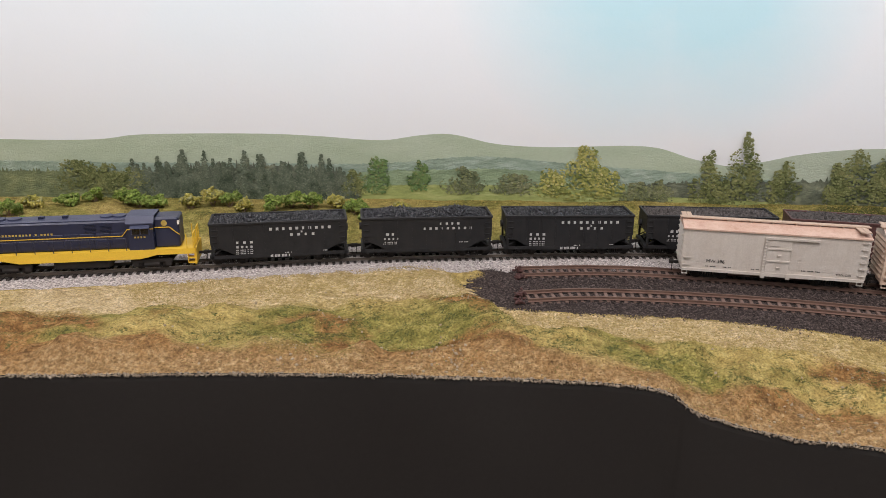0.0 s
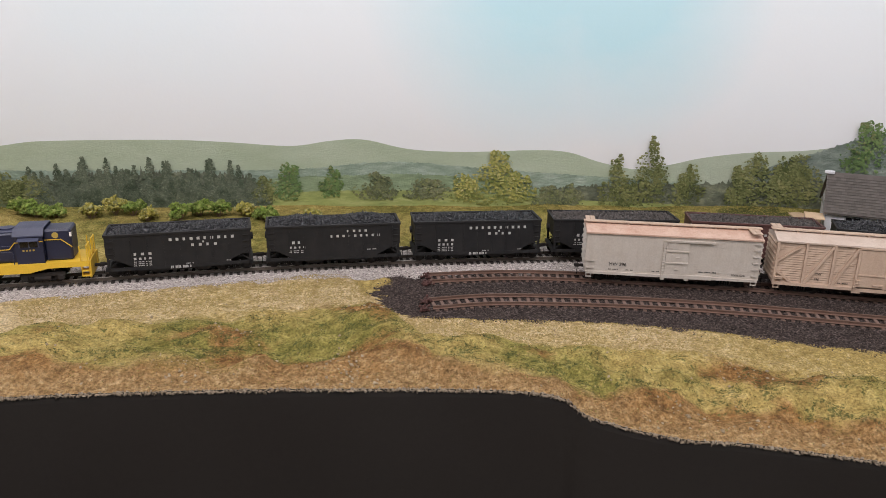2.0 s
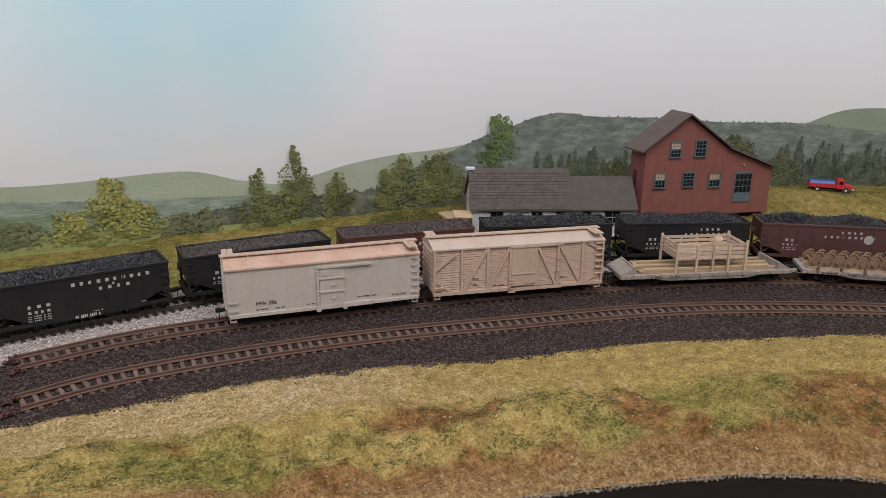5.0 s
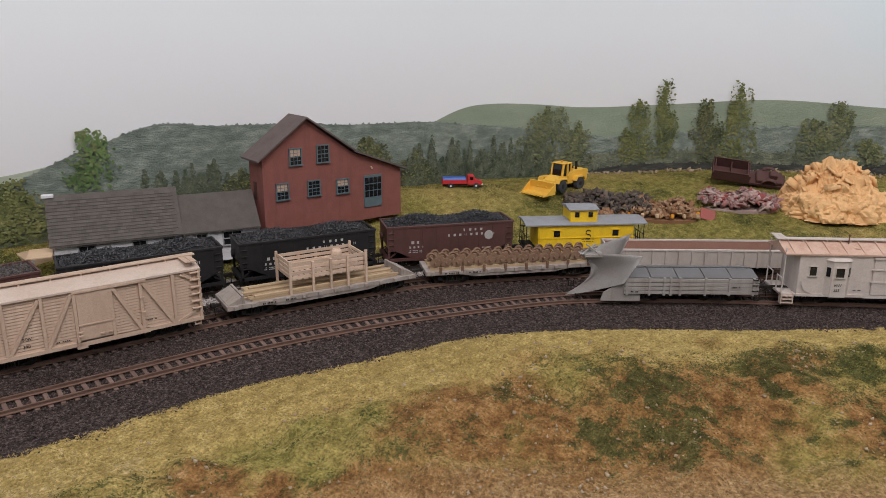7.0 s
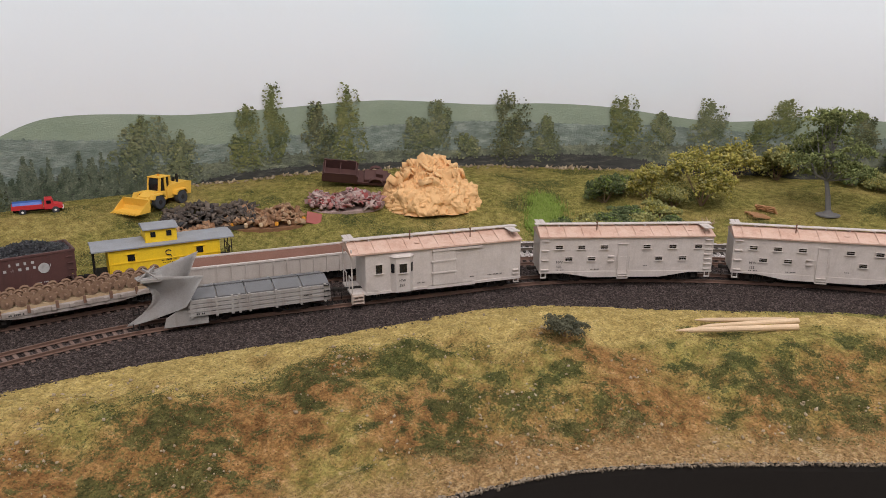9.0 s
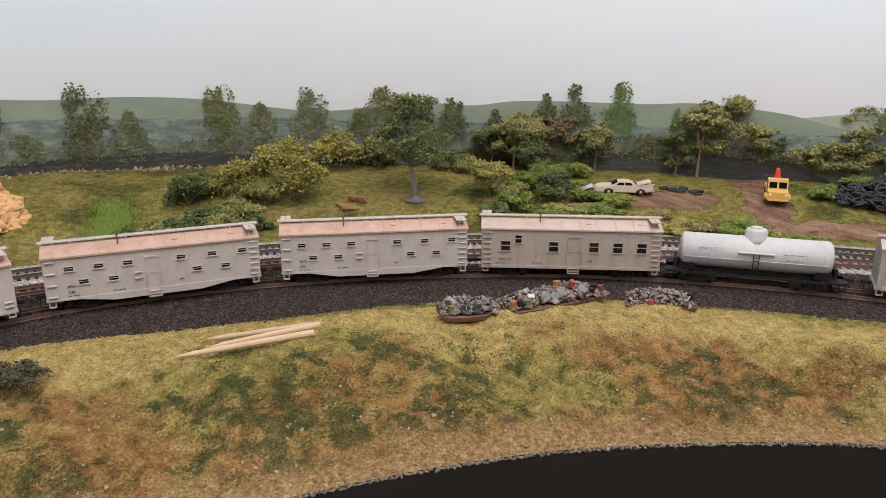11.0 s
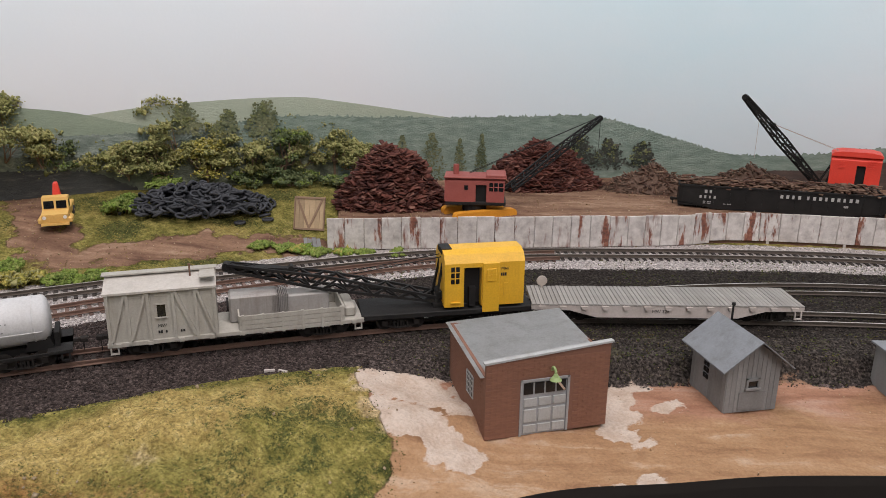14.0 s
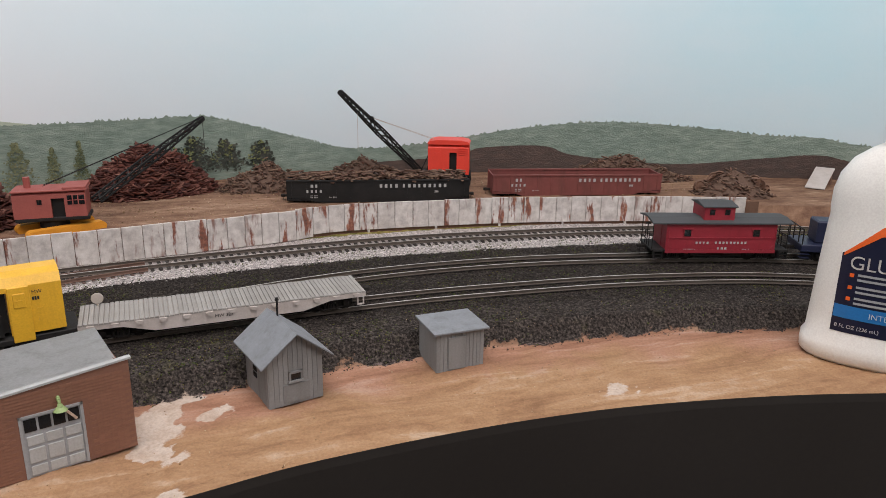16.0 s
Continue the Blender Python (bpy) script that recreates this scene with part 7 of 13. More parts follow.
# ---- cupola caboose ----
def caboose(c, at, length, body, roof, label, rail_mat, flip=False, name=True):
    w, z0, z1 = 0.0320, 0.0085, 0.0315
    car = stock("caboose", c, at, length, label, "caboose", flip=flip)
    bl = length - 0.022
    bm = bmesh.new()
    box(bm, -bl / 2, bl / 2, -w / 2, w / 2, z0, z1, bev=0.0003)
    b = part("body", bm, body, car)
    bm = bmesh.new()
    box(bm, -length / 2, length / 2, -w / 2, w / 2, z0, z0 + 0.0014)
    part("platform", bm, rail_mat, car)
    bm = bmesh.new()
    prism(bm, [(-w / 2 - 0.002, z1 - 0.0002), (-w / 2 - 0.002, z1 + 0.0008), (-0.006, z1 + 0.0032), (0.006, z1 + 0.0032), (w / 2 + 0.002, z1 + 0.0008), (w / 2 + 0.002, z1 - 0.0002), (0, z1 + 0.0018)], -length / 2 - 0.001, length / 2 + 0.001)
    part("roof", bm, roof, car)
    cx = -0.002
    bm = bmesh.new()
    box(bm, cx - 0.0125, cx + 0.0125, -w / 2 + 0.0035, w / 2 - 0.0035, z1, z1 + 0.0132, bev=0.0003)
    cup = part("cupola", bm, body, car)
    bm = bmesh.new()
    prism(bm, [(-w / 2 + 0.002, z1 + 0.0126), (-w / 2 + 0.002, z1 + 0.0134), (0, z1 + 0.0156), (w / 2 - 0.002, z1 + 0.0134), (w / 2 - 0.002, z1 + 0.0126)], cx - 0.0140, cx + 0.0140)
    part("cupola_roof", bm, roof, cup)
    for sg in (-1, 1):
        y = sg * (w / 2 - 0.0035)
        for dx in (-0.0062, 0.0062):
            bm = bmesh.new()
            box(bm, cx + dx - 0.0020, cx + dx + 0.0020, y - 0.0004, y + 0.0004, z1 + 0.0064, z1 + 0.0108)
            part("window", bm, "glass_dark", cup)
        y = sg * w / 2
        for x in (-bl / 2 + 0.017, bl / 2 - 0.017):
            bm = bmesh.new()
            box(bm, x - 0.0028, x + 0.0028, y - 0.0004, y + 0.0004, z0 + 0.0125, z0 + 0.0178)
            win = part("window", bm, "glass_dark", car)
            bm = bmesh.new()
            box(bm, x - 0.0042, x + 0.0042, y - 0.0010, y + 0.0010, z0 + 0.0182, z0 + 0.0190)
            part("window_hood", bm, body, win)
            for dx in (-0.0032, 0.0028):
                bm = bmesh.new()
                box(bm, x + dx, x + dx + 0.0004, y - 0.0006, y + 0.0006, z0 + 0.0122, z0 + 0.0182)
                part("window_frame", bm, body, win)
        bm = bmesh.new()
        box(bm, -bl / 2, bl / 2, y - 0.0005, y + 0.0005, z0 + 0.0108, z0 + 0.0116)
        part("belt_rail", bm, body, car)
        bm = bmesh.new()
        box(bm, -bl / 2, bl / 2, y - 0.0006, y + 0.0006, z0 - 0.0014, z0 + 0.0012)
        part("side_sill", bm, body, car)
        for sx in (-1, 1):
            bm = bmesh.new()
            p = [(sx * (bl / 2 - 0.0015), y + sg * 0.0012, z1 - 0.006), (sx * (bl / 2 - 0.0015), y + sg * 0.0012, z0 + 0.006), (sx * (bl / 2 - 0.005), y + sg * 0.0012, z0 + 0.003)]
            cyl(bm, p[0], p[1], 0.0003, seg=5)
            cyl(bm, p[1], p[2], 0.0003, seg=5)
            part("grab_iron", bm, body, car)
            bm = bmesh.new()
            x = sx * (length / 2 - 0.005)
            for k in range(3):
                box(bm, x - 0.0032, x + 0.0032, y - sg * 0.0005 - 0.0022, y - sg * 0.0005 + 0.0022, 0.0032 + k * 0.0026, 0.0038 + k * 0.0026)
            for dx in (-0.0034, 0.0030):
                box(bm, x + dx, x + dx + 0.0004, y - 0.0024, y + 0.0018, 0.0030, z0 + 0.001)
            part("step", bm, rail_mat, car)
    for sx in (-1, 1):
        bm = bmesh.new()
        x = sx * (length / 2 - 0.0008)
        for yy in (-0.014, -0.005, 0.005, 0.014):
            cyl(bm, (x, yy, z0), (x, yy, z0 + (0.0125 if abs(yy) < 0.01 else z1 - z0)), 0.0004, seg=5)
        for zz in (z0 + 0.006, z0 + 0.0125):
            cyl(bm, (x, -0.014, zz), (x, 0.014, zz), 0.0004, seg=5)
        cyl(bm, (x, 0.0, z0 + 0.001), (x, 0.0, z0 + 0.019), 0.0004, seg=5)
        lathe(bm, [(0.0022, 0), (0.0026, 0.0003), (0.0022, 0.0006)], 12, pose(x, 0, z0 + 0.019))
        part("end_railing", bm, rail_mat, car)
        bm = bmesh.new()
        box(bm, sx * bl / 2 - 0.0003, sx * bl / 2 + 0.0003, -0.0045, 0.0045, z0 + 0.001, z0 + 0.019)
        part("end_door", bm, body, car)
    underframe(car, length, w, 0.0075)
    running_gear(car, length, 0.020)
    return car


# ---- place the coal train on the main line ----
S_CAB = 2.4985
yc = caboose(TRACK_C, S_CAB, 0.110, "cab_yellow", "grey_roof", "bright yellow cupola caboose with a grey roof", "under")
bm = bmesh.new()
for a0, a1, cy in ((30, 290, 0.0245), (-150, 110, 0.0205)):
    for k in range(9):
        t0, t1 = radians(a0 + (a1 - a0) * k / 9), radians(a0 + (a1 - a0) * (k + 1) / 9)
        strut(bm, (0.002 + 0.0023 * math.cos(t0), -0.0163, cy + 0.0021 * math.sin(t0)), (0.002 + 0.0023 * math.cos(t1), -0.0163, cy + 0.0021 * math.sin(t1)), 0.0003, 0.0008)
part("curved_emblem", bm, "letter_black", yc)
data_lines(yc, [(-0.004, 0.0178, 0.012, 0.0006), (-0.003, 0.0158, 0.010, 0.0005)], -0.0162, "letter_black")

HOPPERS = {k: hopper_build(k, 40 + i) for i, k in enumerate(("co", "pm", "red", "maroon", "stone"))}
s = S_CAB - 0.1266
used = set()
s_hop = []
for k in ("red", "pm", "pm", "maroon", "stone", "co", "pm", "co"):
    a, _ = along(TRACK_C, s - 0.042)
    b, _ = along(TRACK_C, s + 0.042)
    mid, d = (a + b) / 2, b - a
    m = pose(mid[0], mid[1], RAIL, 0, 0, math.degrees(math.atan2(d[1], d[0])))
    if k in used:
        copy_thing(HOPPERS[k], m)
    else:
        HOPPERS[k].matrix_basis = m
        used.add(k)
    s_hop.append(s)
    s -= 0.1268
diesel(TRACK_C, s + 0.1268 - 0.0565 - 0.0125 - 0.089)

# ---- place the work train ----
tool_boxcar(TRACK_B, (0.263, 0.563))
braced_boxcar(TRACK_B, (0.410, 0.533))
crate_flat(TRACK_B, (0.566, 0.486))
wheel_flat(TRACK_B, nearest_s(TRACK_B, 0.566, 0.486) + 0.1635)


# ---- snow plough ----
# Lighter than the plough grey; the blade's lit look is in this colour.
M["blade_grey"] = paint("lit_blade_grey", (0.46, 0.45, 0.44), (0.30, 0.22, 0.18), 0.4, amount=0.6, scale=45)
M["hatch_grey"] = paint("dark_hatch_grey", (0.14, 0.14, 0.145), (0.09, 0.087, 0.084), 0.6, amount=0.6, scale=60)


def snow_plough(c, at, length=0.142):
    car = stock("snow_plough", c, at, length, "grey wedge snow plough with a slatted gondola body", "snow plough", "work train on the siding")
    w = 0.0325
    for sg in (-1, 1):
        bm = bmesh.new()
        nu, nv = 10, 10
        rows = []
        for i in range(nu + 1):
            u = i / nu
            row = []
            for j in range(nv + 1):
                v = j / nv
                xn = -0.0745 + 0.016 * math.sin(math.pi * min(1, v * 0.95)) + 0.006 * v
                zb = 0.0006 + 0.0155 * u ** 1.3
                x = xn + (-0.034 + 0.013 * v - xn) * u
                bow = 0.0045 * math.sin(math.pi * v) * math.sin(math.pi * min(1.0, u + 0.15))
                y = 0.0012 + (w / 2 + 0.0030 - 0.0012) * u ** 1.15 - bow
                z = zb + (0.0350 + 0.0025 * u * (1 if sg < 0 else 4.0) - zb) * v
                row.append(bm.verts.new((x, sg * y, z)))
            rows.append(row)
        for i in range(nu):
            for j in range(nv):
                bm.faces.new((rows[i][j], rows[i + 1][j], rows[i + 1][j + 1], rows[i][j + 1]))
        r = bmesh.ops.solidify(bm, geom=bm.faces[:], thickness=0.0007)
        bmesh.ops.recalc_face_normals(bm, faces=bm.faces[:])
        part("plough_blade", bm, "blade_grey", car, "curved grey steel blade", smooth=True)
        bm = bmesh.new()
        prism(bm, [(-0.050, 0.0008), (-0.020, 0.0008), (-0.020, 0.0070), (-0.028, 0.0150), (-0.034, 0.0158), (-0.048, 0.0075)], sg * (w / 2 - 0.002) - 0.0006, sg * (w / 2 - 0.002) + 0.0006, "y")
        part("skirt_plate", bm, "plow_grey", car)
        # slatted side
        y = sg * w / 2
        for k in range(4):
            bm = bmesh.new()
            box(bm, -0.033, length / 2 - 0.003, y - 0.0006, y + 0.0006, 0.0072 + k * 0.0031, 0.0098 + k * 0.0031, bev=0.0001)
            part("side_board", bm, "plow_grey", car)
        for x in (-0.031, -0.014, -0.003, 0.002, 0.009, 0.028, 0.046, 0.064):
            bm = bmesh.new()
            box(bm, x - 0.0008, x + 0.0008, y - 0.0012, y + 0.0012, 0.0062, 0.0200)
            part("side_stake", bm, "plow_grey", car)
        for k in range(5):
            bm = bmesh.new()
            x0, x1 = -0.033 + k * 0.0202, -0.0135 + k * 0.0202
            prism(bm, [(sg * (w / 2 - 0.0008), 0.0200), (sg * 0.0015, 0.0232), (sg * 0.0015, 0.0224), (sg * (w / 2 - 0.0008), 0.0190)], x0, x1)
            part("hatch_panel", bm, "hatch_grey", car)
    bm = bmesh.new()
    box(bm, -0.033, length / 2 - 0.003, -w / 2 + 0.001, w / 2 - 0.001, 0.0068, 0.0185)
    part("body", bm, "dim_grey_box", car)
    bm = bmesh.new()
    for a, b in (((-0.064, -0.004, 0.034), (-0.052, 0.004, 0.0405)), ((-0.064, 0.004, 0.034), (-0.052, -0.004, 0.0405)), ((-0.050, -0.006, 0.034), (-0.060, 0.0, 0.041)), ((-0.050, 0.006, 0.034), (-0.060, 0.0, 0.041))):
        strut(bm, a, b, 0.0011)
    box(bm, -0.062, -0.048, -0.006, 0.006, 0.0325, 0.0345)
    part("blade_linkage", bm, "plow_grey", car)
    ladder(car, length / 2 - 0.006, -w / 2 - 0.0004, 0.0060, 0.0190, "black", n=4)
    steps(car, length, w, 0.0066, "under")
    underframe(car, length - 0.03, w, 0.0064)
    bogie(car, 0.040)
    bogie(car, -0.018)
    part("coupler", COUPLER, None, car, at=pose(length / 2 - 0.002, 0, 0))
    data_lines(car, [(-0.028, 0.0085, 0.006, 0.0012), (0.048, 0.0125, 0.006, 0.001)], -w / 2 - 0.0010, "letter_black")
    return car


def ribbed_gondola(c, at, length=0.150):
    w, z0, z1 = 0.0320, 0.0085, 0.0232
    car = stock("gondola", c, at, length, "grey ribbed gondola, empty, with a red-brown inside", "gondola", "work train on the siding")
    bm = bmesh.new()
    box(bm, -length / 2, length / 2, -w / 2, w / 2, z0, z0 + 0.002, bev=0.0003)
    part("floor", bm, "plow_roof", car)
    for sg in (-1, 1):
        bm = bmesh.new()
        box(bm, -length / 2, length / 2, sg * w / 2 - 0.0006, sg * w / 2 + 0.0006, z0, z1, bev=0.0002)
        part("side", bm, "dim_grey_box", car)
        bm = bmesh.new()
        y = sg * (w / 2 - 0.0009)
        box(bm, -length / 2 + 0.001, length / 2 - 0.001, y - 0.0003, y + 0.0003, z0 + 0.002, z1 - 0.0006)
        part("lining", bm, "roof_brown", car, "red-brown rusty lining")
        bm = bmesh.new()
        box(bm, sg * length / 2 - 0.0006, sg * length / 2 + 0.0006, -w / 2, w / 2, z0, z1 + 0.001)
        part("end", bm, "dim_grey_box", car)
        for k in range(14):
            bm = bmesh.new()
            x = -length / 2 + 0.004 + k * (length - 0.008) / 13
            y = sg * (w / 2 + 0.0010)
            box(bm, x - 0.0008, x + 0.0008, y - 0.0008, y + 0.0006, z0, z1)
            part("side_rib", bm, "dim_grey_box", car)
        bm = bmesh.new()
        box(bm, -length / 2 - 0.0005, length / 2 + 0.0005, sg * w / 2 - 0.0012, sg * w / 2 + 0.0012, z1 - 0.0008, z1 + 0.0006)
        part("top_rail", bm, "grey_box", car)
    underframe(car, length, w)
    running_gear(car, length)
    return car


M["roof_brown"] = paint("red_brown_lining", (0.30, 0.17, 0.13), (0.22, 0.115, 0.085), 0.75, amount=0.6, scale=60)


def window(car, x, z, y, w, h, trim, sash=1, bars=0):
    """A recessed dark pane with a frame and sill."""
    bm = bmesh.new()
    box(bm, x - w / 2, x + w / 2, y - 0.00015, y + 0.0006, z, z + h)
    pane = part("window", bm, "glass_dark", car)
    bm = bmesh.new()
    for a in (x - w / 2 - 0.0004, x + w / 2):
        box(bm, a, a + 0.0004, y - 0.0005, y + 0.0004, z, z + h)
    box(bm, x - w / 2 - 0.0008, x + w / 2 + 0.0008, y - 0.0008, y + 0.0004, z + h, z + h + 0.0005)
    if sash:
        box(bm, x - w / 2, x + w / 2, y - 0.0004, y + 0.0004, z + h * 0.52, z + h * 0.60)
    for k in range(bars):
        a = x - w / 2 + w * (k + 1) / (bars + 1)
        box(bm, a - 0.0002, a + 0.0002, y - 0.0004, y + 0.0004, z, z + h)
    part("window_frame", bm, trim, pane)
    bm = bmesh.new()
    box(bm, x - w / 2 - 0.0010, x + w / 2 + 0.0010, y - 0.0011, y + 0.0004, z - 0.0006, z)
    part("window_sill", bm, trim, pane)
    return pane


def stack(car, x, y, z, h=0.006):
    bm = bmesh.new()
    cyl(bm, (x, y, z - 0.002), (x, y, z + h), 0.0005, seg=8)
    cyl(bm, (x, y, z + h), (x, y, z + h + 0.0009), 0.0009, 0.0008, seg=8)
    return part("smoke_jack", bm, "rust", car)


def roof_vent(car, x, y, z):
    bm = bmesh.new()
    lathe(bm, [(0.0022, 0), (0.0024, 0.0003), (0.0020, 0.0008), (0.0010, 0.0011)], 12, pose(x, y, z) @ Matrix.Diagonal((1.0, 0.7, 1, 1)))
    return part("roof_vent", bm, "roof_rust", car)


def bunk_car(c, at, number, style, length=0.1445):
    w, z0, z1 = 0.0325, 0.0088, 0.0395
    mat = "grey_box" if style == "bunk" else "camp_tan"
    lab = "light grey bunk car with two rows of small windows" if style == "bunk" else "dusty taupe camp car with tall sash windows"
    car = stock("bunk_car", c, at, length, lab, "bunk car", "work train on the siding")
    bm = bmesh.new()
    box(bm, -length / 2, length / 2, -w / 2, w / 2, z0, z1, bev=0.0004)
    part("body", bm, mat, car)
    y = -w / 2
    if style == "bunk":
        for x in (-0.0563, -0.0377, -0.019, 0.0164, 0.038, 0.0595):
            window(car, x, z1 - 0.0100, y, 0.0058, 0.0030, mat)
        for x in (-0.048, -0.029, 0.027, 0.047):
            window(car, x, z1 - 0.0200, y, 0.0058, 0.0030, mat)
        dx, dw = -0.003, 0.0072
        bm = bmesh.new()
        for sg in (-1, 1):
            yy = sg * (w / 2 + 0.0002)
            prism(bm, [(-length / 2, z0 + 0.0014), (length / 2, z0 + 0.0014), (length / 2, z0), (length * 0.36, z0), (length * 0.20, z0 - 0.0036), (-length * 0.20, z0 - 0.0036), (-length * 0.36, z0), (-length / 2, z0)], yy - 0.0004, yy + 0.0004, "y")
        part("side_sill", bm, mat, car)
    else:
        for x in (-0.051, -0.0134, 0.018, 0.0365, 0.055):
            window(car, x, z0 + 0.0130, y, 0.0070, 0.0078, mat)
        window(car, -0.041, z0 + 0.0195, y, 0.0048, 0.0062, mat)
        dx, dw = 0.0025, 0.0085
        bm = bmesh.new()
        for sg in (-1, 1):
            yy = sg * (w / 2 + 0.0002)
            box(bm, -length / 2, length / 2, yy - 0.0005, yy + 0.0005, z0 - 0.0010, z0 + 0.0012)
        part("side_sill", bm, mat, car)
    bm = bmesh.new()
    box(bm, dx - dw / 2, dx + dw / 2, y - 0.0002, y + 0.0004, z0 + 0.002, z0 + 0.0245)
    door = part("door", bm, mat, car)
    bm = bmesh.new()
    for a in (dx - dw / 2 - 0.0007, dx + dw / 2):
        box(bm, a, a + 0.0007, y - 0.0007, y + 0.0004, z0 + 0.002, z0 + 0.0245)
    box(bm, dx - dw / 2 - 0.0012, dx + dw / 2 + 0.0012, y - 0.0010, y + 0.0004, z0 + 0.0245, z0 + 0.0253)
    box(bm, dx - dw / 2, dx + dw / 2, y - 0.0005, y + 0.0003, z0 + 0.013, z0 + 0.0138)
    part("door_frame", bm, mat, door)
    for sx in (-1, 1):
        bm = bmesh.new()
        xx = dx + sx * (dw / 2 + 0.0018)
        cyl(bm, (xx, y - 0.0011, z0 + 0.004), (xx, y - 0.0011, z0 + 0.0145), 0.0003, seg=5)
        part("grab_rail", bm, mat, door)
    bm = bmesh.new()
    for k in range(3):
        box(bm, dx - 0.0042, dx + 0.0042, y - 0.0020 - k * 0.0004, y + 0.0002, z0 - 0.0006 - k * 0.0019, z0 - 0.0001 - k * 0.0019)
    for a in (-0.0046, 0.0040):
        box(bm, dx + a, dx + a + 0.0006, y - 0.0020, y - 0.0004, z0 - 0.0046, z0 + 0.002)
    part("door_steps", bm, mat, car)
    for x in (-length / 2 + 0.0046, length / 2 - 0.0046):
        grabs(car, x, y, z0 + 0.003, z1 - 0.003, mat, 7 if x > 0 or style != "bunk" else 4, 0.0058)
    if style == "bunk":
        for zz in (z0 + 0.010, z0 + 0.014):
            bm = bmesh.new()
            box(bm, dx - 0.0125, dx - 0.0075, y - 0.0016, y, zz, zz + 0.0008)
            part("grab_iron", bm, mat, car)
    gable_roof(car, length, w, z1, 0.0055, "roof_rust" if style == "bunk" else "roof_pale", 0.0014, 10, board_mat=mat if style == "bunk" else "roof_pale")
    stack(car, -0.024, -0.008, z1 + 0.004)
    roof_vent(car, 0.014, -0.009, z1 + 0.0030)
    roof_vent(car, 0.054, -0.009, z1 + 0.0030)
    steps(car, length, w, z0, mat)
    yl = y - 0.0004
    lettering(car, "MW" if style == "bunk" else "MW 310", 0.0030, -0.0585 if style == "bunk" else -0.056, z0 + (0.0085 if style == "bunk" else 0.005), yl)
    if style == "bunk":
        lettering(car, number, 0.0030, -0.0585, z0 + 0.0045, yl)
    data_lines(car, [(-0.0585, z0 + 0.0025, 0.007, 0.0006), (-0.030, z0 + 0.003, 0.008, 0.0006), (0.014, z0 + 0.0055, 0.005, 0.0006)], yl, "letter_black")
    underframe(car, length, w, 0.0072)
    running_gear(car, length)
    return car


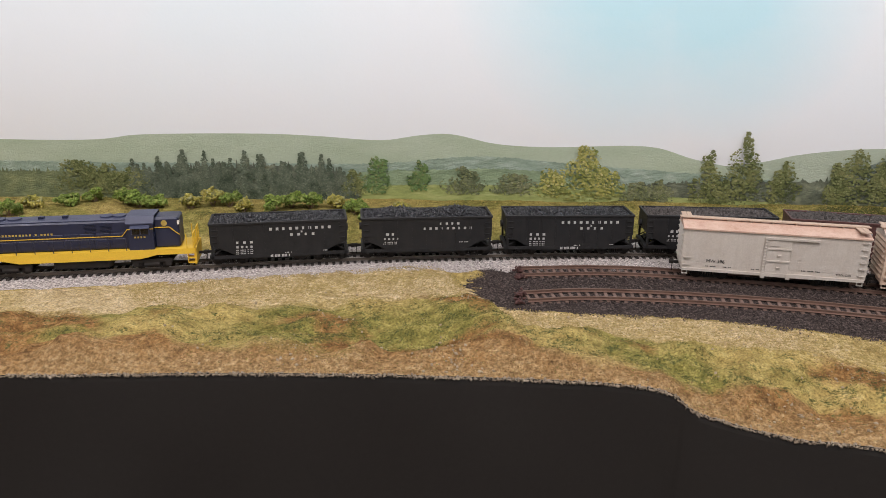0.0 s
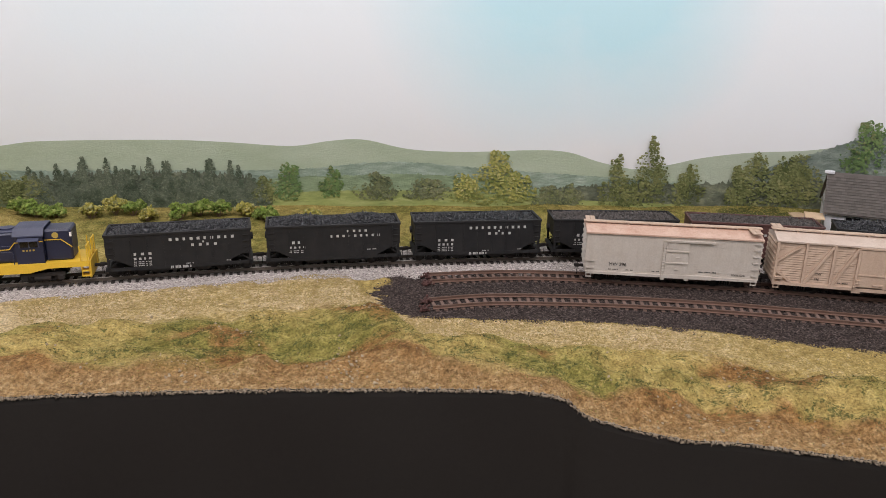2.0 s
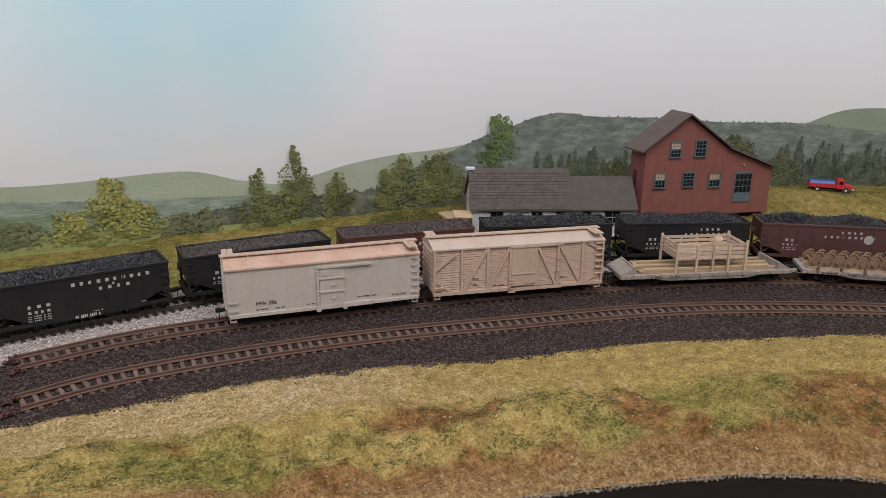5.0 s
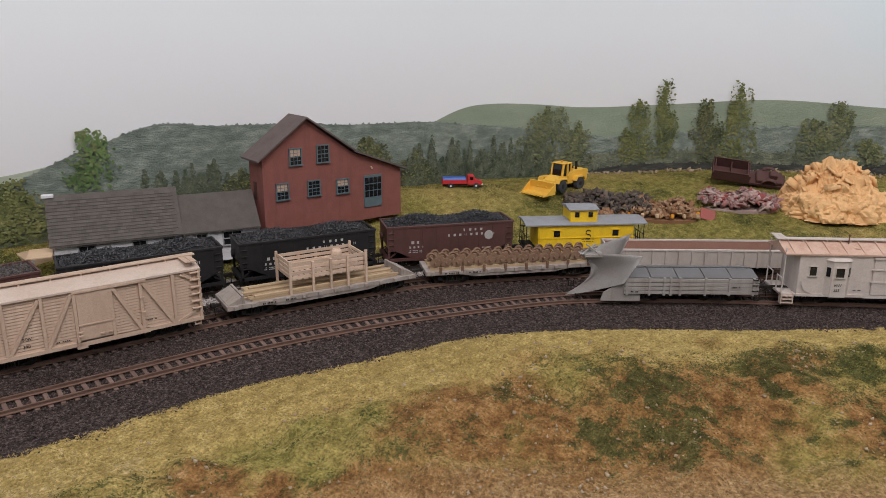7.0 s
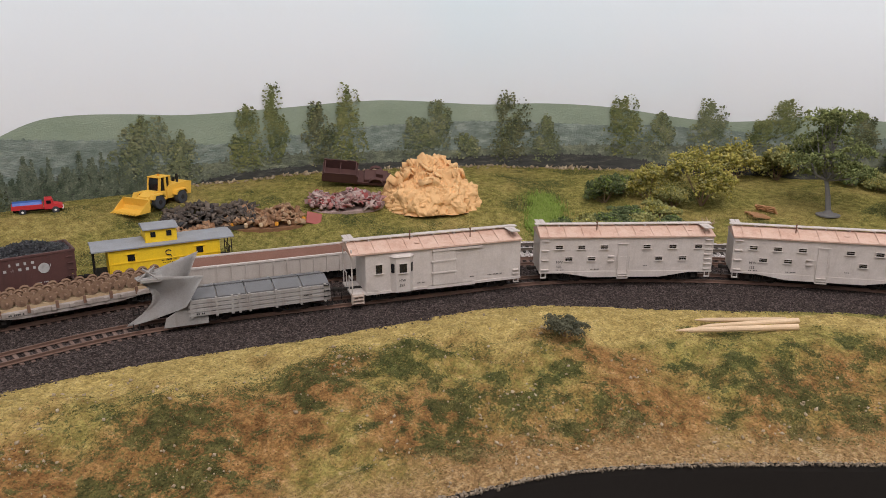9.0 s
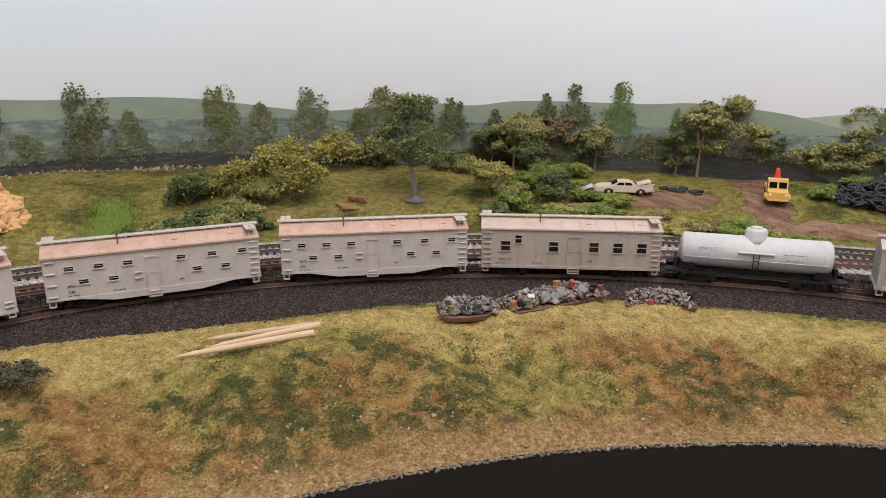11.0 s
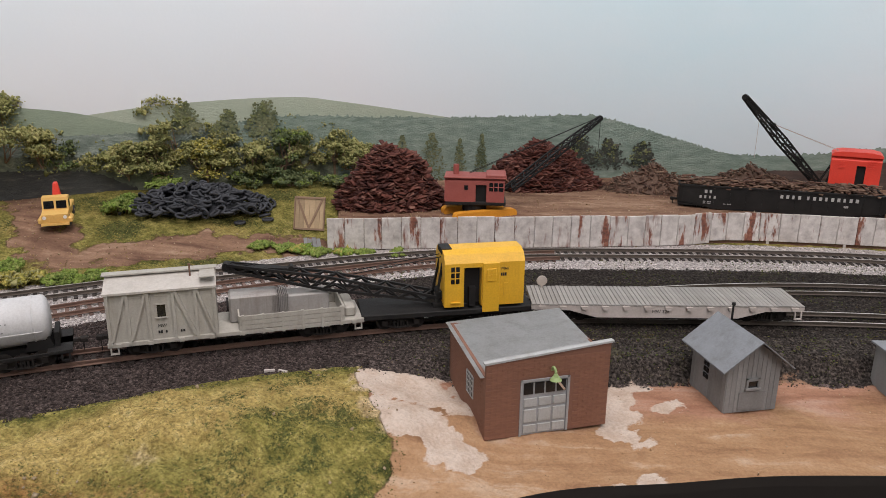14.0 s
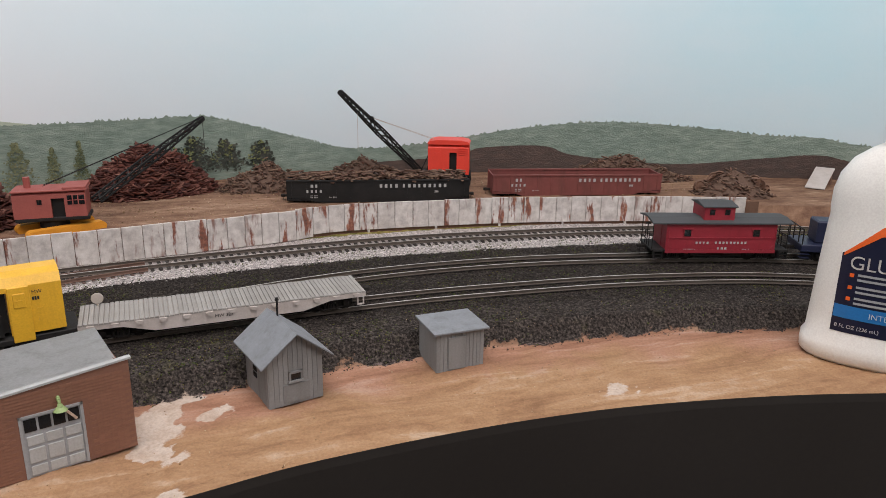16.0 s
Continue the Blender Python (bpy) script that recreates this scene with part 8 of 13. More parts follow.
def bay_car(c, at, length=0.1400):
    w, z0, z1 = 0.0325, 0.0085, 0.0400
    car = stock("bay_window_car", c, at, length, "light grey bay window work car with a rusty roof", "work car", "work train on the siding")
    x0, x1 = -length / 2 + 0.011, length / 2
    bm = bmesh.new()
    box(bm, x0, x1, -w / 2, w / 2, z0, z1, bev=0.0004)
    part("body", bm, "grey_box", car)
    bm = bmesh.new()
    box(bm, -length / 2, x0, -w / 2, w / 2, z0 - 0.001, z0 + 0.0005)
    part("platform", bm, "grey_box", car)
    bm = bmesh.new()
    for k in range(3):
        box(bm, -length / 2 + 0.001, -length / 2 + 0.0085, -w / 2 - 0.0016, -w / 2 + 0.003, z0 - 0.0068 + k * 0.0027, z0 - 0.0060 + k * 0.0027)
    for a in (-length / 2, -length / 2 + 0.0085):
        box(bm, a, a + 0.0007, -w / 2 - 0.0016, -w / 2 + 0.003, z0 - 0.0072, z0 + 0.001)
    part("steps", bm, "roof_pale", car)
    bm = bmesh.new()
    for yy in (-w / 2 + 0.001, w / 2 - 0.001):
        cyl(bm, (-length / 2 + 0.0008, yy, z0), (-length / 2 + 0.0008, yy, z1 + 0.004), 0.0005, seg=6)
        cyl(bm, (-length / 2 + 0.0008, yy, z0 + 0.012), (-length / 2 + 0.0008, yy * 0.3, z0 + 0.012), 0.0005, seg=6)
        cyl(bm, (-length / 2 + 0.0008, yy * 0.3, z0), (-length / 2 + 0.0008, yy * 0.3, z0 + 0.012), 0.0005, seg=6)
    part("end_railing", bm, "grey_box", car)
    y = -w / 2
    bx = -0.0305
    bm = bmesh.new()
    prof = [(bx - 0.0095, y + 0.0005), (bx - 0.0055, y - 0.0038), (bx + 0.0055, y - 0.0038), (bx + 0.0095, y + 0.0005)]
    a = [bm.verts.new((p[0], p[1], z0 - 0.0005)) for p in prof]
    b = [bm.verts.new((p[0], p[1], z1 - 0.004)) for p in prof]
    for i in range(4):
        bm.faces.new((a[i], a[(i + 1) % 4], b[(i + 1) % 4], b[i]))
    bm.faces.new(b)
    bm.faces.new(list(reversed(a)))
    bmesh.ops.recalc_face_normals(bm, faces=bm.faces[:])
    bay = part("bay", bm, "grey_box", car)
    bm = bmesh.new()
    prism(bm, [(p[0] * 1.0 + (0.0008 if i > 1 else -0.0008), p[1] - 0.0008) for i, p in enumerate(prof)], 0, 0.0001)
    bm.free()
    bm = bmesh.new()
    a = [bm.verts.new((p[0] + (0.0008 if i > 1 else -0.0008), p[1] - 0.0008 * (i in (1, 2)), z1 - 0.004)) for i, p in enumerate(prof)]
    b = [bm.verts.new((p[0] * 0.9 + bx * 0.1, p[1] + 0.0012, z1 - 0.0022)) for p in prof]
    for i in range(4):
        bm.faces.new((a[i], a[(i + 1) % 4], b[(i + 1) % 4], b[i]))
    bm.faces.new(b)
    bm.faces.new(list(reversed(a)))
    bmesh.ops.recalc_face_normals(bm, faces=bm.faces[:])
    part("bay_roof", bm, "grey_box", bay)
    window(bay, bx, z0 + 0.0150, y - 0.0038, 0.0060, 0.0072, "grey_box", 0)
    for sg in (-1, 1):
        bm = bmesh.new()
        strut(bm, (bx + sg * 0.0066, y - 0.0029, z0 + 0.0187), (bx + sg * 0.0085, y - 0.0008, z0 + 0.0187), 0.0006, 0.0070)
        part("side_window", bm, "glass_dark", bay)
    window(car, -0.0485, z0 + 0.0150, y, 0.0050, 0.0070, "grey_box", 0)
    for sx in (-0.0565,):
        bm = bmesh.new()
        for k in range(8):
            t0, t1 = math.pi / 2 * k / 8, math.pi / 2 * (k + 1) / 8
            strut(bm, (sx + 0.008 - 0.008 * math.cos(t0), y - 0.0012, z0 + 0.012 - 0.010 * math.sin(t0)), (sx + 0.008 - 0.008 * math.cos(t1), y - 0.0012, z0 + 0.012 - 0.010 * math.sin(t1)), 0.0006)
        part("grab_rail", bm, "grey_box", car)
    bm = bmesh.new()
    box(bm, -0.0055, 0.0135, y - 0.0012, y + 0.0004, z0 + 0.001, z1 - 0.003, bev=0.0003)
    door = part("door", bm, "grey_box", car)
    for z in (z0 + 0.0105, z0 + 0.020):
        bm = bmesh.new()
        box(bm, -0.0065, 0.0140, y - 0.0017, y, z, z + 0.0010)
        part("door_bar", bm, "grey_box", door)
    bm = bmesh.new()
    box(bm, -0.006, 0.036, y - 0.0018, y, z1 - 0.0030, z1 - 0.0016)
    part("door_track", bm, "grey_box", car)
    bm = bmesh.new()
    box(bm, x0, x1, y - 0.0008, y + 0.0004, z0 - 0.0012, z0 + 0.0008)
    box(bm, -0.010, 0.030, y - 0.0012, y, z0 - 0.0016, z0 + 0.0008)
    part("side_sill", bm, "grey_box", car)
    gable_roof(car, length, w, z1, 0.0058, "roof_rust", 0.0014, 11, board_mat="grey_box")
    stack(car, -0.020, -0.004, z1 + 0.0055)
    stack(car, 0.029, -0.008, z1 + 0.004)
    roof_vent(car, -0.016, -0.010, z1 + 0.003)
    steps(car, length, w, z0, "grey_box")
    grabs(car, x1 - 0.0045, y, z0 + 0.0035, z0 + 0.0065, "grey_box", 2, 0.005)
    lettering(car, "MW", 0.0030, bx - 0.0033, z0 + 0.0080, y - 0.0042)
    lettering(car, "353", 0.0030, bx - 0.0033, z0 + 0.0042, y - 0.0042)
    data_lines(car, [(-0.018, z0 + 0.004, 0.006, 0.0006), (0.026, z0 + 0.0045, 0.005, 0.0006), (0.041, z0 + 0.0045, 0.013, 0.0006)], y - 0.0004, "letter_black")
    underframe(car, length, w)
    running_gear(car, length)
    return car


def tank_car(c, at, length=0.1290):
    car = stock("tank_car", c, at, length, "white domed tank car on a black frame", "tank car", "work train on the siding")
    L, r, zc = 0.1070, 0.0130, 0.0240
    bm = bmesh.new()
    rings = [(0.001, -L / 2 - 0.0022), (r * 0.55, -L / 2 - 0.0017), (r * 0.86, -L / 2 - 0.0006), (r, -L / 2 + 0.0012), (r, L / 2 - 0.0012), (r * 0.86, L / 2 + 0.0006), (r * 0.55, L / 2 + 0.0017), (0.001, L / 2 + 0.0022)]
    lathe(bm, rings, 36, pose(0, 0, zc, 0, 90, 0))
    tank = part("tank", bm, "tank_white", car, smooth=True)
    for x in np.linspace(-L / 2 + 0.006, L / 2 - 0.006, 5):
        bm = bmesh.new()
        lathe(bm, [(r + 0.0002, -0.0004), (r + 0.00035, -0.0003), (r + 0.00035, 0.0003), (r + 0.0002, 0.0004)], 36, pose(x, 0, zc, 0, 90, 0))
        part("tank_band", bm, "tank_white", tank)
    for sg in (-1, 1):
        bm = bmesh.new()
        cyl(bm, (-L / 2 + 0.002, sg * (r + 0.0010), zc - 0.0025), (L / 2 - 0.002, sg * (r + 0.0010), zc - 0.0025), 0.0003, seg=6)
        for x in np.linspace(-L / 2 + 0.006, L / 2 - 0.006, 5):
            cyl(bm, (x, sg * (r - 0.0006), zc - 0.0025), (x, sg * (r + 0.0012), zc - 0.0025), 0.0005, seg=6)
        part("handrail", bm, "tank_white", car)
    bm = bmesh.new()
    lathe(bm, [(0.0095, zc + r - 0.0042), (0.0080, zc + r - 0.0012), (0.0078, zc + r + 0.0050), (0.0070, zc + r + 0.0064), (0.0030, zc + r + 0.0070)], 28)
    dome = part("dome", bm, "tank_white", tank, smooth=True)
    bm = bmesh.new()
    lathe(bm, [(0.0038, zc + r + 0.0066), (0.0038, zc + r + 0.0076), (0.0030, zc + r + 0.0080)], 16)
    for a in (0.8, 2.2, 3.6, 5.0):
        cyl(bm, (0.0052 * math.cos(a), 0.0052 * math.sin(a), zc + r + 0.0064), (0.0052 * math.cos(a), 0.0052 * math.sin(a), zc + r + 0.0078), 0.0006, seg=6)
    part("dome_hatch", bm, "tank_white", dome)
    bm = bmesh.new()
    box(bm, -0.013, 0.013, -r - 0.0024, -r + 0.004, zc + 0.0030, zc + 0.0036)
    part("walkway", bm, "tank_white", car)
    bm = bmesh.new()
    for a in (-0.0022, 0.0018):
        box(bm, a, a + 0.0005, -r - 0.0022, -r - 0.0016, 0.0085, zc + 0.0030)
    for k in range(6):
        box(bm, -0.0022, 0.0022, -r - 0.0021, -r - 0.0016, 0.0105 + k * 0.0027, 0.0109 + k * 0.0027)
    part("ladder", bm, "black", car, "black steel ladder")
    bm = bmesh.new()
    box(bm, -length / 2, length / 2, -0.0045, 0.0045, 0.0065, 0.0100)
    for sx in (-1, 1):
        x = sx * (length / 2 - 0.006)
        box(bm, x - 0.006, x + 0.006, -0.0160, 0.0160, 0.0082, 0.0100)
        prism(bm, [(sx * 0.042, 0.0095), (sx * 0.056, 0.0095), (sx * 0.054, 0.0165), (sx * 0.044, 0.0165)], -0.0095, 0.0095, "y")
        box(bm, sx * 0.0575 - 0.0012, sx * 0.0575 + 0.0012, -0.0085, 0.0085, 0.0095, 0.0180)
    for sg in (-1, 1):
        box(bm, -length / 2 + 0.002, length / 2 - 0.002, sg * 0.0155 - 0.0008, sg * 0.0155 + 0.0008, 0.0086, 0.0097)
    part("frame", bm, "black", car, "black steel frame")
    steps(car, length, 0.032, 0.0085, "black")
    running_gear(car, length, 0.0235)
    lettering(car, "MW 317", 0.0038, -0.0415, zc + 0.0030, -r - 0.0001, "letter_faint")
    data_lines(car, [(-0.041, zc - 0.0052, 0.004, 0.0007), (-0.0355, zc - 0.0052, 0.004, 0.0007), (0.019, zc + 0.0035, 0.017, 0.0006), (0.021, zc - 0.0010, 0.013, 0.0007)], -r - 0.0004, "letter_faint")
    return car


def tool_car(c, at, length=0.1410):
    w, z0 = 0.0325, 0.0085
    car = stock("tender_car", c, at, length, "pale grey-green crane tender car, half cabin and half open bin", "tender car", "work train on the siding")
    m = "tool_grey"
    bm = bmesh.new()
    box(bm, -length / 2, length / 2, -w / 2, w / 2, z0 - 0.0005, z0 + 0.0022, bev=0.0003)
    part("deck", bm, m, car)
    x0, x1, z1 = -length / 2 + 0.001, -length / 2 + 0.058, 0.0390
    bm = bmesh.new()
    box(bm, x0, x1, -w / 2 + 0.0008, w / 2 - 0.0008, z0 + 0.002, z1)
    cabin = part("cabin", bm, m, car)
    y = -w / 2 + 0.0008
    for sg in (-1, 1):
        yy = sg * (w / 2 - 0.0002)
        for x in (x0 + 0.001, x0 + 0.011, x0 + 0.0215, x0 + 0.0345, x0 + 0.046, x1 - 0.001):
            bm = bmesh.new()
            box(bm, x - 0.0008, x + 0.0008, yy - 0.0008, yy + 0.0008, z0 + 0.001, z1)
            part("side_post", bm, m, cabin)
        for a, b, up in ((x0 + 0.002, x0 + 0.010, 1), (x0 + 0.012, x0 + 0.0205, 1), (x0 + 0.0355, x0 + 0.045, 0), (x0 + 0.047, x1 - 0.002, 0)):
            bm = bmesh.new()
            za, zb = (z0 + 0.003, z1 - 0.001) if up else (z1 - 0.001, z0 + 0.003)
            strut(bm, (a, yy, za), (b, yy, zb), 0.0013, 0.0017)
            part("brace", bm, m, cabin)
    window(cabin, x0 + 0.028, z0 + 0.0150, y, 0.0044, 0.0072, m, 0)


    bm = bmesh.new()
    h = w / 2 + 0.0012
    prism(bm, [(-h, z1 - 0.0006), (-h, z1 + 0.0006), (0, z1 + 0.0052), (h, z1 + 0.0006), (h, z1 - 0.0006)], x0 - 0.0006, x1 + 0.0006)
    part("roof", bm, "tool_roof", cabin, "whitish roof")
    bm = bmesh.new()
    box(bm, x0 - 0.002, x1 + 0.001, -0.0030, 0.0030, z1 + 0.0058, z1 + 0.0066)
    box(bm, x1 - 0.008, x1, -w / 2, 0, z1 + 0.0052, z1 + 0.0058)
    part("running_board", bm, m, cabin)
    stack(car, x0 + 0.044, -0.006, z1 + 0.0035, 0.0065)
    for sg in (-1, 1):
        yy = sg * (w / 2 - 0.0004)
        for k in range(3):
            bm = bmesh.new()
            box(bm, -0.001, length / 2 - 0.012, yy - 0.0005, yy + 0.0005, z0 + 0.0026 + k * 0.0028, z0 + 0.0051 + k * 0.0028)
            part("side_board", bm, m, car)
        for k in range(6):
            bm = bmesh.new()
            x = 0.001 + k * 0.0112
            box(bm, x - 0.0007, x + 0.0007, yy + sg * 0.0002 - 0.0009, yy + sg * 0.0002 + 0.0009, z0 - 0.0006, z0 + 0.0112)
            part("side_stake", bm, m, car)
        for k in range(9):
            bm = bmesh.new()
            x = -length / 2 + 0.006 + k * (length - 0.012) / 8
            y2 = sg * (w / 2 + 0.0004)
            box(bm, x - 0.0013, x + 0.0013, y2 - 0.0007, y2 + 0.0007, z0 - 0.0002, z0 + 0.0018)
            part("stake_pocket", bm, m, car)
    for x in (-0.001, length / 2 - 0.012):
        bm = bmesh.new()
        box(bm, x - 0.0005, x + 0.0005, -w / 2 + 0.001, w / 2 - 0.001, z0 + 0.002, z0 + 0.0108)
        part("bin_end", bm, m, car)
    bm = bmesh.new()
    box(bm, length / 2 - 0.011, length / 2 - 0.004, -0.012, 0.012, z0 + 0.0022, z0 + 0.009, bev=0.0012)
    part("buffer_block", bm, m, car)
    bm = bmesh.new()
    box(bm, -0.006, 0.022, -0.004, 0.011, z0 + 0.002, z0 + 0.0185, bev=0.0012)
    box(bm, 0.022, 0.052, -0.003, 0.010, z0 + 0.002, z0 + 0.0160, bev=0.0008)
    part("engine_housing", bm, "plow_grey", car, "grey metal machine housing")
    for k in range(10):
        bm = bmesh.new()
        box(bm, 0.0185 + k * 0.0010, 0.0189 + k * 0.0010, -0.0052, 0.010, z0 + 0.004, z0 + 0.0178)
        part("cooling_fin", bm, "plow_grey", car)
    bm = bmesh.new()
    cyl(bm, (-0.0072, 0.002, z0 + 0.012), (-0.0062, 0.002, z0 + 0.012), 0.0042, seg=14)
    part("fan_wheel", bm, "black", car)
    steps(car, length, w, z0, m)
    lettering(car, "MW", 0.0026, x0 + 0.0255, z0 + 0.0090, y - 0.0004)
    data_lines(car, [(x0 + 0.0255, z0 + 0.0055, 0.005, 0.0016), (x0 + 0.037, z0 + 0.0052, 0.004, 0.0014)], y - 0.0004, "letter_black")
    underframe(car, length, w, 0.0070)
    running_gear(car, length)
    return car


def lattice(bm, p0, p1, w0, w1, bays, t=0.0007):
    """A lattice boom of four chords and zigzag lacing; w: (width, depth) at either end."""
    p0, p1 = Vector(p0), Vector(p1)
    d = (p1 - p0).normalized()
    side = d.cross(Vector((0, 0, 1))).normalized()
    up = side.cross(d)

    def node(k, a, b):
        f = k / bays
        ww, hh = w0[0] + (w1[0] - w0[0]) * f, w0[1] + (w1[1] - w0[1]) * f
        return p0 + (p1 - p0) * f + side * (a * ww / 2) + up * (b * hh / 2)
    for a, b in ((-1, -1), (1, -1), (1, 1), (-1, 1)):
        strut(bm, node(0, a, b), node(bays, a, b), t * 2.2)
    for k in range(bays):
        for q in ((-1, -1, -1, 1), (1, -1, 1, 1), (-1, 1, 1, 1), (-1, -1, 1, -1)):
            a, b = (q[:2], q[2:]) if k % 2 else (q[2:], q[:2])
            strut(bm, node(k, *a), node(k + 1, *b), t * 1.5)


def wrecking_crane(c, at, tip, length=0.108):
    w, z0 = 0.0300, 0.0080
    car = stock("crane_car", c, at, length, "yellow cab wrecking crane on a black flatcar", "railway crane", "work train on the siding")
    bm = bmesh.new()
    box(bm, -length / 2, length / 2, -w / 2, w / 2, z0, z0 + 0.0034, bev=0.0004)
    box(bm, -length / 2 + 0.004, length / 2 - 0.004, -0.006, 0.006, z0 - 0.003, z0)
    part("deck", bm, "black", car)
    cx, zc = 0.0215, z0 + 0.0052
    bm = bmesh.new()
    cyl(bm, (0.006, 0, z0 + 0.003), (0.006, 0, zc + 0.0004), 0.0120, seg=24)
    part("turntable", bm, "black", car)
    L, W, H = 0.0500, 0.0290, 0.0345
    x0, x1 = cx - L / 2, cx + L / 2
    cx -= 0.0035
    prof = [(-W / 2, zc), (-W / 2, zc + H * 0.80), (-W / 2 + 0.003, zc + H * 0.94), (-W / 2 + 0.009, zc + H), (W / 2 - 0.009, zc + H), (W / 2 - 0.003, zc + H * 0.94), (W / 2, zc + H * 0.80), (W / 2, zc)]
    bm = bmesh.new()
    # cab shell with a doorway in the near side
    prism(bm, prof, cx + 0.0015, x1)
    prism(bm, prof, x0, cx - 0.0095)
    prism(bm, [(-W / 2, zc + H * 0.72)] + prof[1:7] + [(W / 2, zc + H * 0.72)], cx - 0.0095, cx + 0.0015)
    cab = part("cab", bm, "crane_yellow", car, "yellow machinery cab")
    bm = bmesh.new()
    box(bm, cx - 0.0090, cx + 0.0010, -W / 2 + 0.004, -W / 2 + 0.0045, zc + 0.001, zc + H * 0.70)
    box(bm, cx - 0.006, cx - 0.002, -W / 2 + 0.0005, -W / 2 + 0.004, zc, zc + 0.012)
    part("cab_interior", bm, "black", cab)
    y = -W / 2
    bm = bmesh.new()
    box(bm, cx + 0.0020, cx + 0.0125, y - 0.0013, y + 0.0002, zc - 0.0040, zc + H * 0.80, bev=0.0003)
    door = part("sliding_door", bm, "crane_yellow", cab)
    bm = bmesh.new()
    box(bm, cx + 0.0042, cx + 0.0102, y - 0.0019, y - 0.001, zc + 0.0160, zc + 0.0240, bev=0.0002)
    box(bm, cx + 0.0070, cx + 0.0074, y - 0.0021, y - 0.001, zc + 0.0160, zc + 0.0240)
    box(bm, cx + 0.0042, cx + 0.0102, y - 0.0021, y - 0.001, zc + 0.0198, zc + 0.0202)
    part("door_window", bm, "crane_yellow", door)
    for z in (zc + 0.0150, zc + 0.0188, zc + 0.0226):
        for x in (cx - 0.0165, cx - 0.0135):
            bm = bmesh.new()
            box(bm, x - 0.0011, x + 0.0011, y - 0.0002, y + 0.0006, z, z + 0.0030)
            part("pane", bm, "glass_dark", cab)
    bm = bmesh.new()
    box(bm, cx + 0.0155, cx + 0.0180, y - 0.0004, y + 0.0004, zc + 0.006, zc + 0.014)
    part("hatch", bm, "crane_yellow", cab)
    bm = bmesh.new()
    box(bm, cx - 0.0175, cx - 0.0120, y - 0.0012, y, zc + 0.0025, zc + 0.0032)
    part("ledge", bm, "crane_yellow", cab)
    lettering(cab, "MW", 0.0028, cx + 0.0135, zc + 0.0225, y - 0.0003)
    data_lines(cab, [(cx + 0.0135, zc + 0.0188, 0.005, 0.0020)], y - 0.0003, "letter_black")
    bm = bmesh.new()
    box(bm, x0 - 0.0004, x0 + 0.006, -0.006, 0.006, zc + H - 0.003, zc + H + 0.0004)
    part("roof_opening", bm, "black", cab)
    # A-frame and boom to the rest on the next car
    base = Vector((x0 - 0.004, 0, zc + 0.003))
    bm = bmesh.new()
    for sg in (-1, 1):
        strut(bm, (base.x, sg * 0.007, base.z - 0.002), (x0 + 0.0005, sg * 0.005, zc + H * 0.75), 0.0014)
        strut(bm, (base.x + 0.001, sg * 0.007, base.z - 0.003), (base.x + 0.001, sg * 0.007, base.z + 0.006), 0.0012)
        cyl(bm, (x0 + 0.001, sg * 0.003, zc + H * 0.85), (base.x - 0.050, sg * 0.003, base.z + 0.018), 0.0003, seg=5)
    box(bm, base.x - 0.002, x0 + 0.002, -0.009, 0.009, zc - 0.0016, zc + 0.001)
    cyl(bm, (base.x + 0.004, -0.006, zc + 0.005), (base.x + 0.004, 0.006, zc + 0.005), 0.0028, seg=12)
    part("a_frame", bm, "black", car)
    t = car.matrix_basis.inverted() @ Vector(tip)
    bm = bmesh.new()
    mid = base + (t - base) * 0.55
    lattice(bm, base, mid, (0.013, 0.0030), (0.011, 0.0078), 9)
    lattice(bm, mid, t, (0.011, 0.0078), (0.0055, 0.0032), 8)
    cyl(bm, t + Vector((0, -0.003, 0)), t + Vector((0, 0.003, 0)), 0.0026, seg=12)
    strut(bm, t + (base - t) * 0.30 + Vector((0, 0, 0.0045)), t, 0.0052, 0.0014)
    cyl(bm, t + (base - t) * 0.30 + Vector((0, -0.003, 0.005)), t + (base - t) * 0.30 + Vector((0, 0.003, 0.005)), 0.0018, seg=10)
    part("boom", bm, "black", car, "black lattice boom")
    bogie(car, -0.030)
    bogie(car, 0.030)
    for sg in (-1, 1):
        part("coupler", COUPLER, None, car, at=pose(sg * (length / 2 - 0.001), 0, 0, 0, 0, 0 if sg > 0 else 180))
    return car


